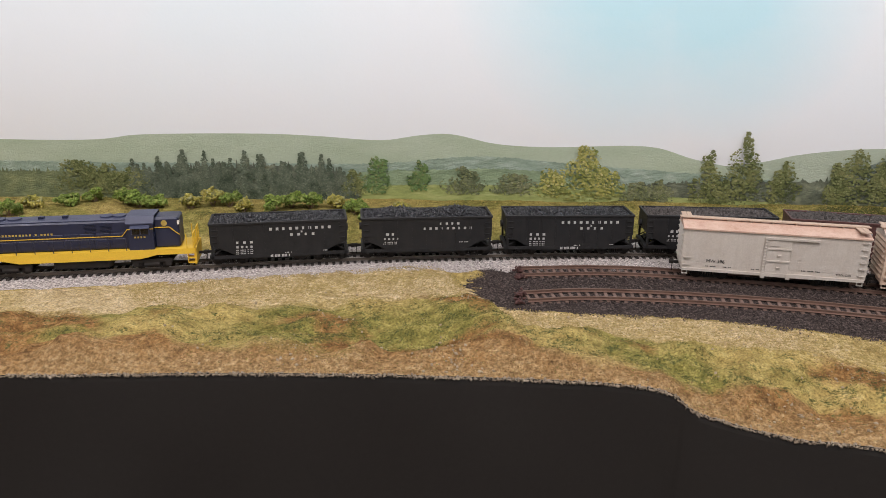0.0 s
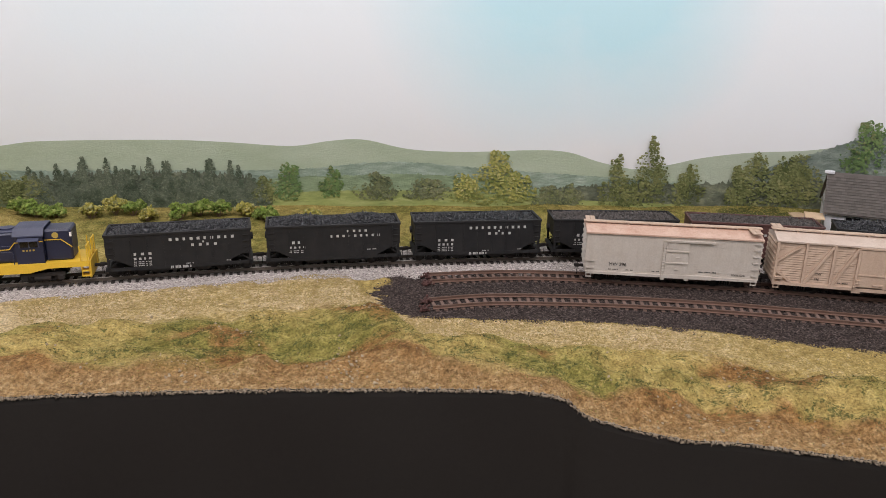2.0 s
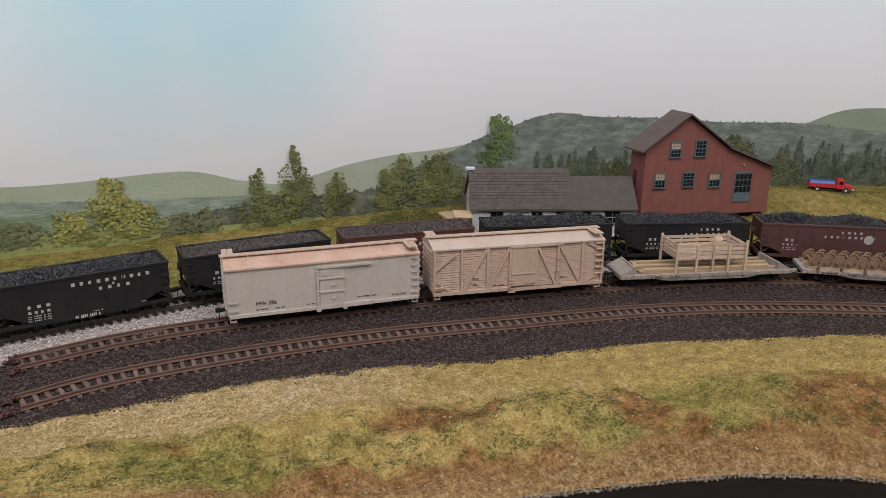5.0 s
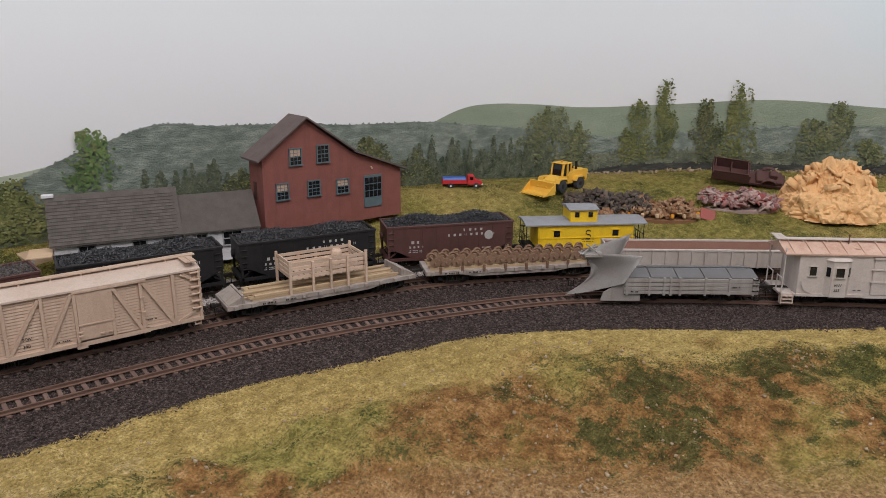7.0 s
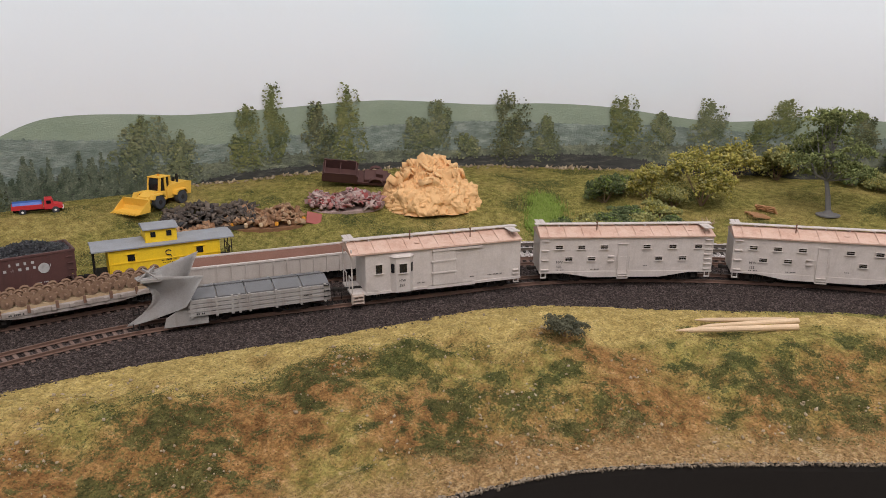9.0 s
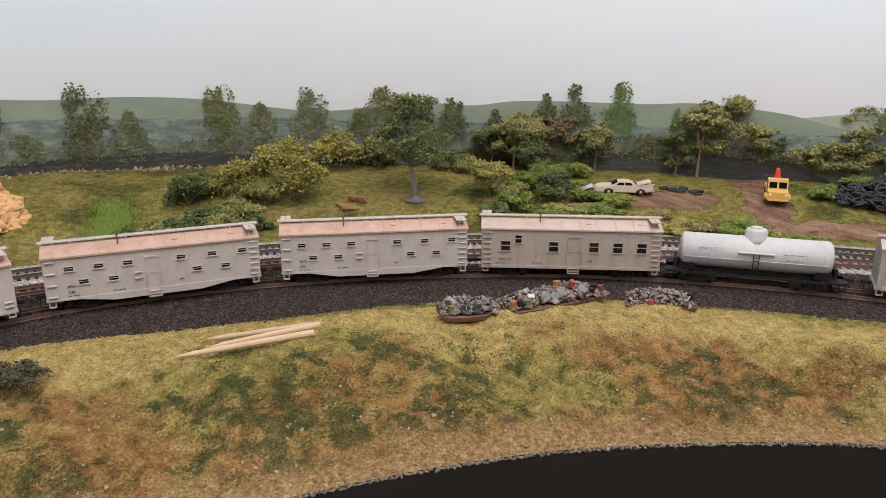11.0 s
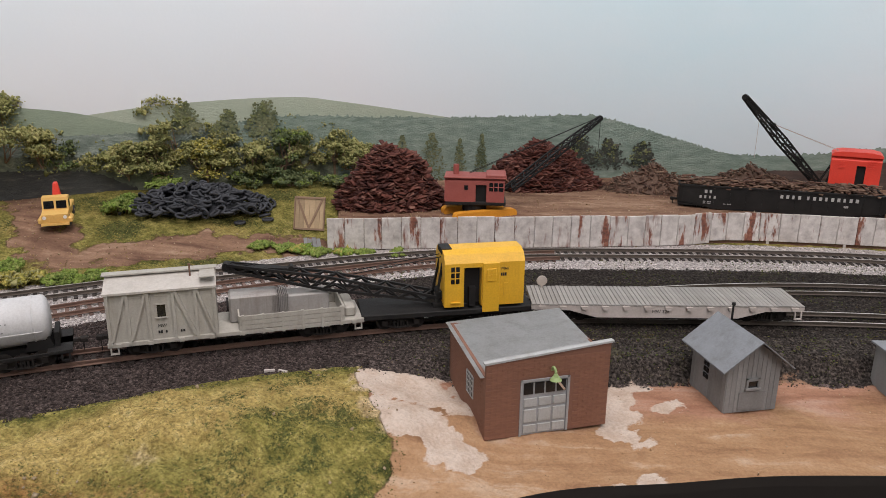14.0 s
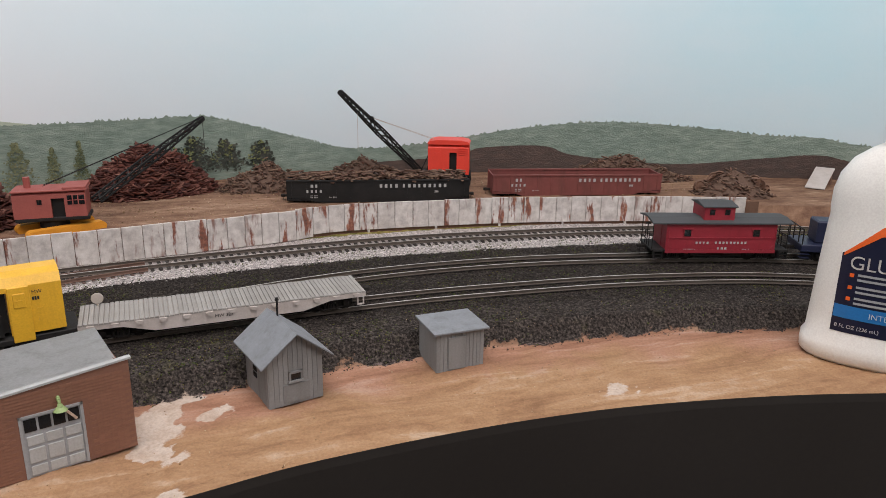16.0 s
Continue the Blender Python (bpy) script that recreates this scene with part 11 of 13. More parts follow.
def dump(x, y, hx, hy, rz, h, mat, n, seed, label):
    t = thing("dump_heap", pose(x, y, gz(x, y) - 0.0005, 0, 0, rz) @ pose(0, 0, 0, 9, 0, 0), label, "rubbish heap")
    bm = bmesh.new()
    ring = [(hx * (1 + 0.08 * math.sin(3 * a + seed)) * math.copysign(abs(math.cos(a)) ** 0.7, math.cos(a)), hy * (1 + 0.1 * math.sin(2 * a + seed)) * math.copysign(abs(math.sin(a)) ** 0.7, math.sin(a))) for a in np.linspace(0, 2 * math.pi, 24, endpoint=False)]
    lo = [bm.verts.new((p, q, -0.003)) for p, q in ring]
    hi = [bm.verts.new((p, q, 0.0012)) for p, q in ring]
    for k in range(24):
        bm.faces.new((lo[k], lo[(k + 1) % 24], hi[(k + 1) % 24], hi[k]))
    bm.faces.new(hi)
    part("base", bm, mat, t)
    jumble(t, hx * 0.9, hy * 0.88, lambda p, q: h * np.clip(1 - (p / hx) ** 4 * 0.5, 0, 1) * np.clip(1.0 - (q / hy) ** 2 * 0.55, 0, 1) * (0.8 + 0.3 * np.sin(p * 150 + seed)), int(n * 0.7), mat, seed, 0.0024)


dump(0.936, 0.432, 0.050, 0.026, -60, 0.014, "scrap_dark", 620, 41, "dump of charred black rubbish on the grass")
dump(0.956, 0.386, 0.046, 0.021, -61, 0.014, "scrap_tan", 560, 42, "dump of tan crates and barrels on the grass")
dump(0.896, 0.426, 0.021, 0.014, -58, 0.010, "scrap_tan", 160, 43, "small dump of tan barrels and cinders")
dump(1.030, 0.322, 0.044, 0.022, -63, 0.016, "scrap_pink", 560, 44, "dump of pink and grey metal scrap")
for (x, y, rz, n, seed) in ((0.954, 0.384, -61, 9, 3), (0.894, 0.424, -58, 4, 4)):
    rng = random.Random(seed)
    z = gz(x, y)
    for k in range(n):
        bm = bmesh.new()
        lathe(bm, [(0.0016, 0), (0.0019, 0.0008), (0.0019, 0.0034), (0.0016, 0.0042), (0.0013, 0.0040)], 12)
        r = 0.044 if n > 5 else 0.020
        a = -math.pi * (k + 0.5) / n
        m = pose(x, y, z, 0, 0, rz) @ pose(r * math.cos(a), 0.021 / 0.044 * r * math.sin(a), 0.0005, rng.uniform(-15, 15), rng.uniform(-15, 15), 0)
        tagged(part("barrel", bm, "orange" if k % 3 == 0 else "pole_wood", at=m), "small tan barrel at the edge of a dump", "barrel", "barrels on the dump")
bm = bmesh.new()
box(bm, -0.008, 0.008, -0.0005, 0.0005, 0, 0.015, bev=0.0003)
tagged(part("sheet_metal", bm, "dull_red", at=pose(0.975, 0.335, gz(0.975, 0.335), -50, 15, -60)), "bent rusty sheet leaning by the dumps", "metal sheet")


def foam_heap():
    """A craggy moulded heap."""
    x, y = 1.078, 0.238
    t = thing("moulded_heap", pose(x, y, gz(x, y) - 0.002, 0, 0, -68), "large ochre moulded heap of scrap, unpainted", "moulded heap")
    bm = bmesh.new()
    bmesh.ops.create_icosphere(bm, subdivisions=6, radius=1.0)
    for v in bm.verts:
        p = v.co.copy()
        n = noise.noise(p * 2.2) * 0.14 + abs(noise.noise(p * 4.5)) * 0.16 + noise.cell(p * 6.0) * 0.025 + abs(noise.noise(p * 10 + Vector((3, 1, 2)))) * 0.10 + abs(noise.noise(p * 22)) * 0.03
        r = 0.90 + n
        hz = max(p.z, -0.05)
        taper = 1.06 - 0.34 * max(0, hz) ** 1.3
        v.co = (p.x * 0.055 * r * taper, p.y * 0.040 * r * taper, hz * 0.056 * r)
    part("crag", bm, "sand", t)
    rng = np.random.default_rng(8)
    for nm, form, n, scale in (("slab", (BOX_V, BOX_F), 90, (0.0075, 0.0040, 0.0008)), ("drum", DRUM_FORM, 8, (0.0024, 0.0024, 0.0034)), ("ring", RING_FORM, 10, (0.0036, 0.0036, 0.0030))):
        a, q = rng.uniform(0, 6.283, n), rng.uniform(0.1, 0.95, n)
        px, py = 0.054 * q * np.cos(a), 0.039 * q * np.sin(a)
        me = lumps(nm, np.stack([px, py, 0.0525 * (1 - q ** 2.6) ** 0.75 - 0.0008], 1), rng.uniform(0.55, 1.1, (n, 1)) * np.array(scale), rng, form, 0.10)
        me.materials.append(M["sand"])
        tagged(part(nm, me, None, t), kind="stuff")


foam_heap()


def tyre_mesh(r=0.0054, w=0.0022):
    bm = bmesh.new()
    rows = []
    for i in range(16):
        a = 2 * math.pi * i / 16
        row = []
        for rr, zz in ((0.62, -0.7), (0.80, -1.0), (0.96, -0.8), (1.0, 0.0), (0.96, 0.8), (0.80, 1.0), (0.62, 0.7), (0.58, 0.0)):
            row.append(bm.verts.new((rr * r * math.cos(a), rr * r * math.sin(a), zz * w / 2)))
        rows.append(row)
    for i in range(16):
        a, b = rows[i], rows[(i + 1) % 16]
        for k in range(8):
            bm.faces.new((a[k], b[k], b[(k + 1) % 8], a[(k + 1) % 8]))
    bmesh.ops.recalc_face_normals(bm, faces=bm.faces[:])
    me = mesh_of(bm, "tyre", True)
    me.materials.append(M["rubber"])
    return me


TYRE = tyre_mesh()


def tyre_pile():
    cx, cy = 1.072, -0.690
    z = gz(cx, cy)
    t = thing("tyre_pile", pose(cx, cy, z - 0.001, 0, 0, -130), "big pile of old black tyres on the grass", "tyre pile")
    rng = random.Random(15)
    bm = bmesh.new()
    lathe(bm, [(1.0, 0), (0.75, 0.30), (0.45, 0.70), (0.12, 0.95)], 24, Matrix.Diagonal((0.052, 0.030, 0.016, 1)))
    part("tyre_core", bm, "rubber", t)
    for k in range(230):
        a, q = rng.uniform(0, 2 * math.pi), math.sqrt(rng.uniform(0.0, 1.0))
        h = 0.0200 * max(0, 1 - q ** 1.5)
        part("tyre", TYRE, None, t, at=pose(0.068 * q * math.cos(a), 0.038 * q * math.sin(a), h + 0.0018, rng.gauss(0, 22) + (55 if q > 0.9 and k % 3 == 0 else 0), rng.gauss(0, 22), rng.uniform(0, 360)))
    return t


tyre_pile()
rng = random.Random(16)
for x, y, tilt in ((1.168, -0.480, 0), (1.160, -0.488, 0), (1.152, -0.494, 10), (1.160, -0.500, 0), (1.148, -0.506, 0), (1.142, -0.508, 0), (1.145, -0.512, 25), (1.022, -0.703, 0), (1.0096, -0.724, 0), (1.018, -0.727, 12), (1.024, -0.733, 70), (1.036, -0.727, 75)):
    ob = part("tyre", TYRE, None, at=pose(x, y, gz(x, y) + (0.0018 if tilt < 50 else 0.0048), tilt, 0, rng.uniform(0, 360)))
    tagged(ob, "single black tyre lying on the ground", "tyre", "loose tyres")


# ---- road vehicles ----
def tyre_wheel(parent, x, y, r, w, rim="black"):
    bm = bmesh.new()
    lathe(bm, [(r * 0.55, -w / 2), (r * 0.9, -w / 2), (r, -w / 4), (r, w / 4), (r * 0.9, w / 2), (r * 0.55, w / 2)], 18, pose(x, y, r, 90, 0, 0))
    t = part("wheel", bm, "rubber", parent)
    bm = bmesh.new()
    lathe(bm, [(r * 0.2, -w * 0.56), (r * 0.52, -w * 0.42), (r * 0.52, w * 0.42), (r * 0.2, w * 0.56)], 14, pose(x, y, r, 90, 0, 0))
    part("rim", bm, rim, t)


def dump_truck():
    x, y = 0.857, 0.572
    t = thing("dump_truck", pose(x, y, gz(x, y) - 0.0004, 0, 0, -46), "small red toy truck with a blue load bed", "truck")
    bm = bmesh.new()
    box(bm, -0.021, 0.021, -0.0045, 0.0045, 0.0032, 0.0048)
    part("chassis", bm, "black", t)
    bm = bmesh.new()
    prism(bm, [(0.006, 0.0045), (0.022, 0.0045), (0.0222, 0.0075), (0.0150, 0.0092), (0.0132, 0.0142), (0.0068, 0.0142), (0.006, 0.0092)], -0.0072, 0.0072, "y")
    cab = part("cab", bm, "truck_red", t, "red cab")
    bm = bmesh.new()
    box(bm, 0.0082, 0.0122, -0.0075, 0.0075, 0.0098, 0.0130)
    part("cab_window", bm, "glass_dark", cab)
    bm = bmesh.new()
    prism(bm, [(-0.0075, 0.0055), (-0.0080, 0.0098), (0.0080, 0.0098), (0.0075, 0.0055)], -0.022, 0.0052)
    part("load_bed", bm, "truck_red", t)
    bm = bmesh.new()
    prism(bm, [(-0.0066, 0.0097), (-0.0050, 0.0122), (0.0050, 0.0122), (0.0066, 0.0097)], -0.021, 0.0042)
    part("bed_cover", bm, "truck_blue", t, "blue cover over the bed")
    bm = bmesh.new()
    box(bm, 0.0216, 0.0230, -0.0072, 0.0072, 0.0038, 0.0052)
    part("bumper", bm, "lamp_white", t)
    for wx in (-0.0130, 0.0155):
        for sg in (-1, 1):
            tyre_wheel(t, wx, sg * 0.0066, 0.0033, 0.0024, "lamp_white")


dump_truck()


def wheel_loader():
    x, y = 0.936, 0.491
    t = thing("wheel_loader", pose(x, y, gz(x, y) - 0.0006, 0, 0, -9) @ Matrix.Scale(1.07, 4), "bright yellow wheel loader with a toothed bucket", "wheel loader")
    m = "toy_yellow"
    bm = bmesh.new()
    prism(bm, [(0.002, 0.0075), (0.033, 0.0075), (0.035, 0.0195), (0.032, 0.0205), (0.006, 0.0200), (0.002, 0.0160)], -0.0088, 0.0088, "y")
    part("engine_body", bm, m, t)
    bm = bmesh.new()
    prism(bm, [(-0.022, 0.0070), (0.003, 0.0070), (0.003, 0.0150), (-0.010, 0.0165), (-0.020, 0.0125)], -0.0075, 0.0075, "y")
    part("front_frame", bm, m, t)
    bm = bmesh.new()
    prism(bm, [(-0.007, 0.0145), (0.0075, 0.0150), (0.0075, 0.0280), (-0.0045, 0.0285), (-0.0065, 0.0225)], -0.0068, 0.0068, "y")
    cab = part("cab", bm, "glass_dark", t)
    for x0, z0, x1, z1 in ((-0.0070, 0.0145, -0.0045, 0.0285), (0.0072, 0.0150, 0.0075, 0.0282), (0.0015, 0.0150, 0.0015, 0.0285)):
        for sg in (-1, 1):
            bm = bmesh.new()
            strut(bm, (x0, sg * 0.0070, z0), (x1, sg * 0.0070, z1), 0.0019)
            part("cab_post", bm, m, cab)
    bm = bmesh.new()
    box(bm, -0.0062, 0.0088, -0.0080, 0.0080, 0.0282, 0.0294, bev=0.0004)
    part("cab_roof", bm, m, cab)
    bm = bmesh.new()
    cyl(bm, (0.001, 0, 0.0294), (0.001, 0, 0.0312), 0.0012, seg=10)
    part("beacon", bm, "orange", cab)
    bm = bmesh.new()
    cyl(bm, (0.0215, -0.003, 0.0185), (0.0215, -0.003, 0.0285), 0.0013, seg=10)
    part("exhaust", bm, "black", t)
    bm = bmesh.new()
    cyl(bm, (0.0235, 0.004, 0.0185), (0.0235, 0.004, 0.0235), 0.0016, seg=10)
    part("air_filter", bm, "black", t)
    for sg in (-1, 1):
        bm = bmesh.new()
        strut(bm, (-0.008, sg * 0.0055, 0.0150), (-0.030, sg * 0.0055, 0.0062), 0.0020, 0.0034)
        part("lift_arm", bm, m, t)
        for wx in (-0.0125, 0.0165):
            tyre_wheel(t, wx, sg * 0.0112, 0.0070, 0.0052, "under")
            bm = bmesh.new()
            prism(bm, [(wx - 0.0085, 0.0105), (wx - 0.0062, 0.0150), (wx + 0.0062, 0.0150), (wx + 0.0085, 0.0105), (wx + 0.0070, 0.0105), (wx + 0.0050, 0.0138), (wx - 0.0050, 0.0138), (wx - 0.0070, 0.0105)], sg * 0.0112 - 0.0030, sg * 0.0112 + 0.0030, "y")
            part("fender", bm, m, t)
    bm = bmesh.new()
    prism(bm, [(-0.044, 0.0008), (-0.030, 0.0008), (-0.0275, 0.0050), (-0.0290, 0.0130), (-0.0305, 0.0128), (-0.0296, 0.0060), (-0.0315, 0.0022), (-0.044, 0.0018)], -0.0165, 0.0165, "y")
    bucket = part("bucket", bm, m, t)
    for sg in (-1, 1):
        bm = bmesh.new()
        prism(bm, [(-0.043, 0.0010), (-0.029, 0.0010), (-0.0285, 0.0125), (-0.0350, 0.0080)], sg * 0.0165 - 0.0004, sg * 0.0165 + 0.0004, "y")
        part("bucket_side", bm, m, bucket)
    for k in range(9):
        bm = bmesh.new()
        yy = -0.0155 + k * 0.00388
        prism(bm, [(-0.0470, 0.0006), (-0.0425, 0.0004), (-0.0425, 0.0022)], yy - 0.0007, yy + 0.0007, "y")
        part("tooth", bm, m, bucket)


wheel_loader()


def wrecked_lorry():
    x, y = 1.088, 0.335
    t = thing("wrecked_lorry", pose(x, y, gz(x, y) + 0.0105, 26, 6, -68), "burnt dark maroon lorry wreck without wheels", "vehicle wreck")
    for sg in (-1, 1):
        bm = bmesh.new()
        prism(bm, [(-0.036, 0.0), (0.004, 0.0), (0.005, 0.0095), (-0.004, 0.0118), (-0.030, 0.0118), (-0.036, 0.0095)], sg * 0.0135 - 0.0006, sg * 0.0135 + 0.0006, "y")
        part("side_panel", bm, "wreck", t)
    for x0 in (-0.0360, -0.0160, 0.0040):
        bm = bmesh.new()
        box(bm, x0 - 0.0005, x0 + 0.0005, -0.0135, 0.0135, 0.0, 0.0085)
        part("cross_wall", bm, "wreck", t)
    bm = bmesh.new()
    box(bm, -0.036, 0.044, -0.0120, 0.0120, -0.0022, 0.0006)
    box(bm, 0.012, 0.040, -0.0105, 0.0105, 0.0, 0.0048, bev=0.0008)
    box(bm, 0.026, 0.034, -0.0050, 0.0050, 0.004, 0.0095)
    part("chassis", bm, "wreck", t)
    bm = bmesh.new()
    for a, b in (((-0.036, -0.0135, 0.0112), (0.002, -0.0135, 0.0114)), ((-0.036, 0.0135, 0.0112), (0.002, 0.0135, 0.0114)), ((-0.034, -0.0135, 0.0100), (-0.034, 0.0135, 0.0100)), ((0.002, -0.0135, 0.0105), (0.002, 0.0135, 0.0105))):
        strut(bm, a, b, 0.0012)
    part("roof_frame", bm, "wreck", t)
    for sg in (-1, 1):
        bm = bmesh.new()
        arch = [math.pi * k / 8 for k in range(9)]
        prism(bm, [(0.026 + 0.0084 * math.cos(a), 0.001 + 0.0074 * math.sin(a)) for a in arch] + [(0.026 + 0.0076 * math.cos(a), 0.001 + 0.0066 * math.sin(a)) for a in reversed(arch)], sg * 0.0115 - 0.0025, sg * 0.0115 + 0.0025, "y")
        part("mudguard", bm, "wreck", t)


wrecked_lorry()


def old_car():
    """A finned hardtop with its lid up and the bonnet lying loose at its nose."""
    x, y = 1.160, -0.429
    t = thing("old_car", pose(x, y, gz(x, y) - 0.0006, 0, 0, -103), "cream old saloon car with its boot and bonnet open", "car")
    m = "cream_car"
    bm = bmesh.new()
    prism(bm, [(-0.030, 0.0030), (-0.0225, 0.0026), (-0.0215, 0.0056), (-0.0165, 0.0066), (-0.0125, 0.0052), (-0.0118, 0.0024), (0.0128, 0.0024), (0.0138, 0.0052), (0.0180, 0.0064), (0.0225, 0.0052),
               (0.0235, 0.0030), (0.0305, 0.0038), (0.0318, 0.0074), (0.0308, 0.0112), (0.0215, 0.0104), (0.013, 0.0100), (-0.012, 0.0102), (-0.024, 0.0094), (-0.0300, 0.0080), (-0.0314, 0.0052)], -0.0108, 0.0108, "y")
    bmesh.ops.bevel(bm, geom=[e for e in bm.edges if abs(e.verts[0].co.y - e.verts[1].co.y) < 1e-5], offset=0.0007, segments=2, affect="EDGES")
    part("body", bm, m, t)
    bm = bmesh.new()
    prism(bm, [(-0.0135, 0.0098), (0.0155, 0.0098), (0.0118, 0.0124), (0.0062, 0.0144), (-0.0010, 0.0149), (-0.0062, 0.0143)], -0.0090, 0.0090, "y")
    bmesh.ops.bevel(bm, geom=bm.edges[:], offset=0.0007, segments=2, affect="EDGES")
    cabin = part("cabin", bm, m, t)
    for x0, x1, lean in ((-0.0092, -0.0004, 0.0034), (0.0008, 0.0092, -0.0026)):
        for sg in (-1, 1):
            bm = bmesh.new()
            q = [(x0, 0.0106), (x1, 0.0106), (x1 + min(lean, 0), 0.0136), (x0 + max(lean, 0), 0.0136)]
            prism(bm, q, sg * 0.0090 - 0.0003, sg * 0.0090 + 0.0003, "y")
            part("side_window", bm, "glass_dark", cabin)
    for nm, q in (("windscreen", [(-0.0128, 0.0106), (-0.0072, 0.0141), (-0.0076, 0.0143), (-0.0133, 0.0108)]), ("rear_window", [(0.0150, 0.0104), (0.0116, 0.0127), (0.0120, 0.0130), (0.0155, 0.0106)])):
        bm = bmesh.new()
        prism(bm, q, -0.0076, 0.0076, "y")
        part(nm, bm, "glass_dark", cabin)
    for wx in (-0.0170, 0.0182):
        for sg in (-1, 1):
            tyre_wheel(t, wx, sg * 0.0096, 0.0036, 0.0022, m)
    bm = bmesh.new()
    prism(bm, [(0.0145, 0.0104), (0.0290, 0.0146), (0.0290, 0.0152), (0.0145, 0.0111)], -0.0088, 0.0088, "y")
    part("boot_lid", bm, m, t)
    for sg in (-1, 1):
        bm = bmesh.new()
        prism(bm, [(0.012, 0.0100), (0.0312, 0.0108), (0.0330, 0.0132), (0.0240, 0.0116)], sg * 0.0100 - 0.0006, sg * 0.0100 + 0.0006, "y")
        part("tail_fin", bm, m, t)
        bm = bmesh.new()
        cyl(bm, (-0.0312, sg * 0.0078, 0.0068), (-0.0322, sg * 0.0078, 0.0068), 0.0013, seg=10)
        part("headlight", bm, "grey_box", t)
    for bx in (-0.0330, 0.0312):
        bm = bmesh.new()
        box(bm, bx, bx + 0.0018, -0.0106, 0.0106, 0.0040, 0.0055, bev=0.0003)
        part("bumper", bm, "grey_box", t)
    bm = bmesh.new()
    prism(bm, [(-0.0530, 0.0010), (-0.0345, 0.0082), (-0.0345, 0.0089), (-0.0530, 0.0018)], -0.0088, 0.0088, "y")
    tagged(part("car_bonnet", bm, "clap_white", at=t.matrix_basis @ pose(0, -0.002, 0)), "loose pale car bonnet leaning on the nose of the car", "car bonnet")


old_car()


def tow_truck():
    x, y = 1.112, -0.584
    t = thing("tow_truck", pose(x, y, gz(x, y) - 0.0006, 0, 0, 154) @ Matrix.Scale(1.10, 4), "yellow-orange tow truck with a red mast behind the cab", "truck")
    m = "tow_yellow"
    bm = bmesh.new()
    prism(bm, [(0.002, 0.0040), (0.024, 0.0040), (0.0245, 0.0110), (0.0135, 0.0122), (0.0115, 0.0215), (0.002, 0.0215)], -0.0090, 0.0090, "y")
    cab = part("cab", bm, m, t)
    for y0, y1 in ((-0.0078, -0.0008), (0.0008, 0.0078)):
        bm = bmesh.new()
        v = [bm.verts.new(p) for p in ((0.01385, y0, 0.0134), (0.01385, y1, 0.0134), (0.0124, y1, 0.0190), (0.0124, y0, 0.0190))]
        bmesh.ops.solidify(bm, geom=[bm.faces.new(v)], thickness=0.0006)
        part("windscreen", bm, "glass_dark", cab)
    for sg in (-1, 1):
        bm = bmesh.new()
        box(bm, 0.0035, 0.0100, sg * 0.0090 - 0.0003, sg * 0.0090 + 0.0003, 0.0135, 0.0190)
        part("side_window", bm, "glass_dark", cab)
        bm = bmesh.new()
        box(bm, 0.010, 0.0235, sg * 0.0100 - 0.0018, sg * 0.0100 + 0.0018, 0.0040, 0.0080, bev=0.0008)
        part("mudguard", bm, m, t)
        bm = bmesh.new()
        cyl(bm, (0.0238, sg * 0.0070, 0.0088), (0.0252, sg * 0.0070, 0.0088), 0.0013, seg=12)
        part("headlight", bm, "lamp_white", t)
        for wx in (-0.018, 0.0165):
            tyre_wheel(t, wx, sg * 0.0085, 0.0042, 0.0028, m)
    bm = bmesh.new()
    for k in range(5):
        box(bm, 0.0242, 0.0250, -0.0050 + k * 0.0022, -0.0038 + k * 0.0022, 0.0052, 0.0104)
    box(bm, 0.0245, 0.0262, -0.0095, 0.0095, 0.0030, 0.0046)
    part("grille", bm, m, t)
    bm = bmesh.new()
    box(bm, -0.030, 0.002, -0.0090, 0.0090, 0.0050, 0.0110, bev=0.0006)
    part("rear_bed", bm, m, t)
    bm = bmesh.new()
    lathe(bm, [(0.0062, 0.0110), (0.0040, 0.0200), (0.0024, 0.0290), (0.0016, 0.0300)], 4, pose(-0.006, 0, 0, 0, 0, 45))
    part("mast", bm, "bright_red", t, "bright red tapered mast")


tow_truck()

# ---- small timber and panels ----
for k, (a, b, r0, r1) in enumerate((((0.770, -0.026), (0.787, -0.103), 0.0017, 0.0022), ((0.789, -0.041), (0.803, -0.106), 0.0016, 0.0021), ((0.794, -0.039), (0.814, -0.100), 0.0015, 0.0019))):
    bm = bmesh.new()
    za, zb = gz(*a) + 0.0019 + 0.001 * k, gz(*b) + 0.0021 + 0.001 * k
    va, vb = Vector((*a, za)), Vector((*b, zb))
    cyl(bm, va, va + (vb - va) * 0.12, 0.0004, r0, seg=10)
    cyl(bm, va + (vb - va) * 0.12, vb, r0, r1, seg=10)
    tagged(part("wooden_pole", bm, "pole_wood"), "peeled pale wooden pole lying on the grass", "pole", "poles on the grass")

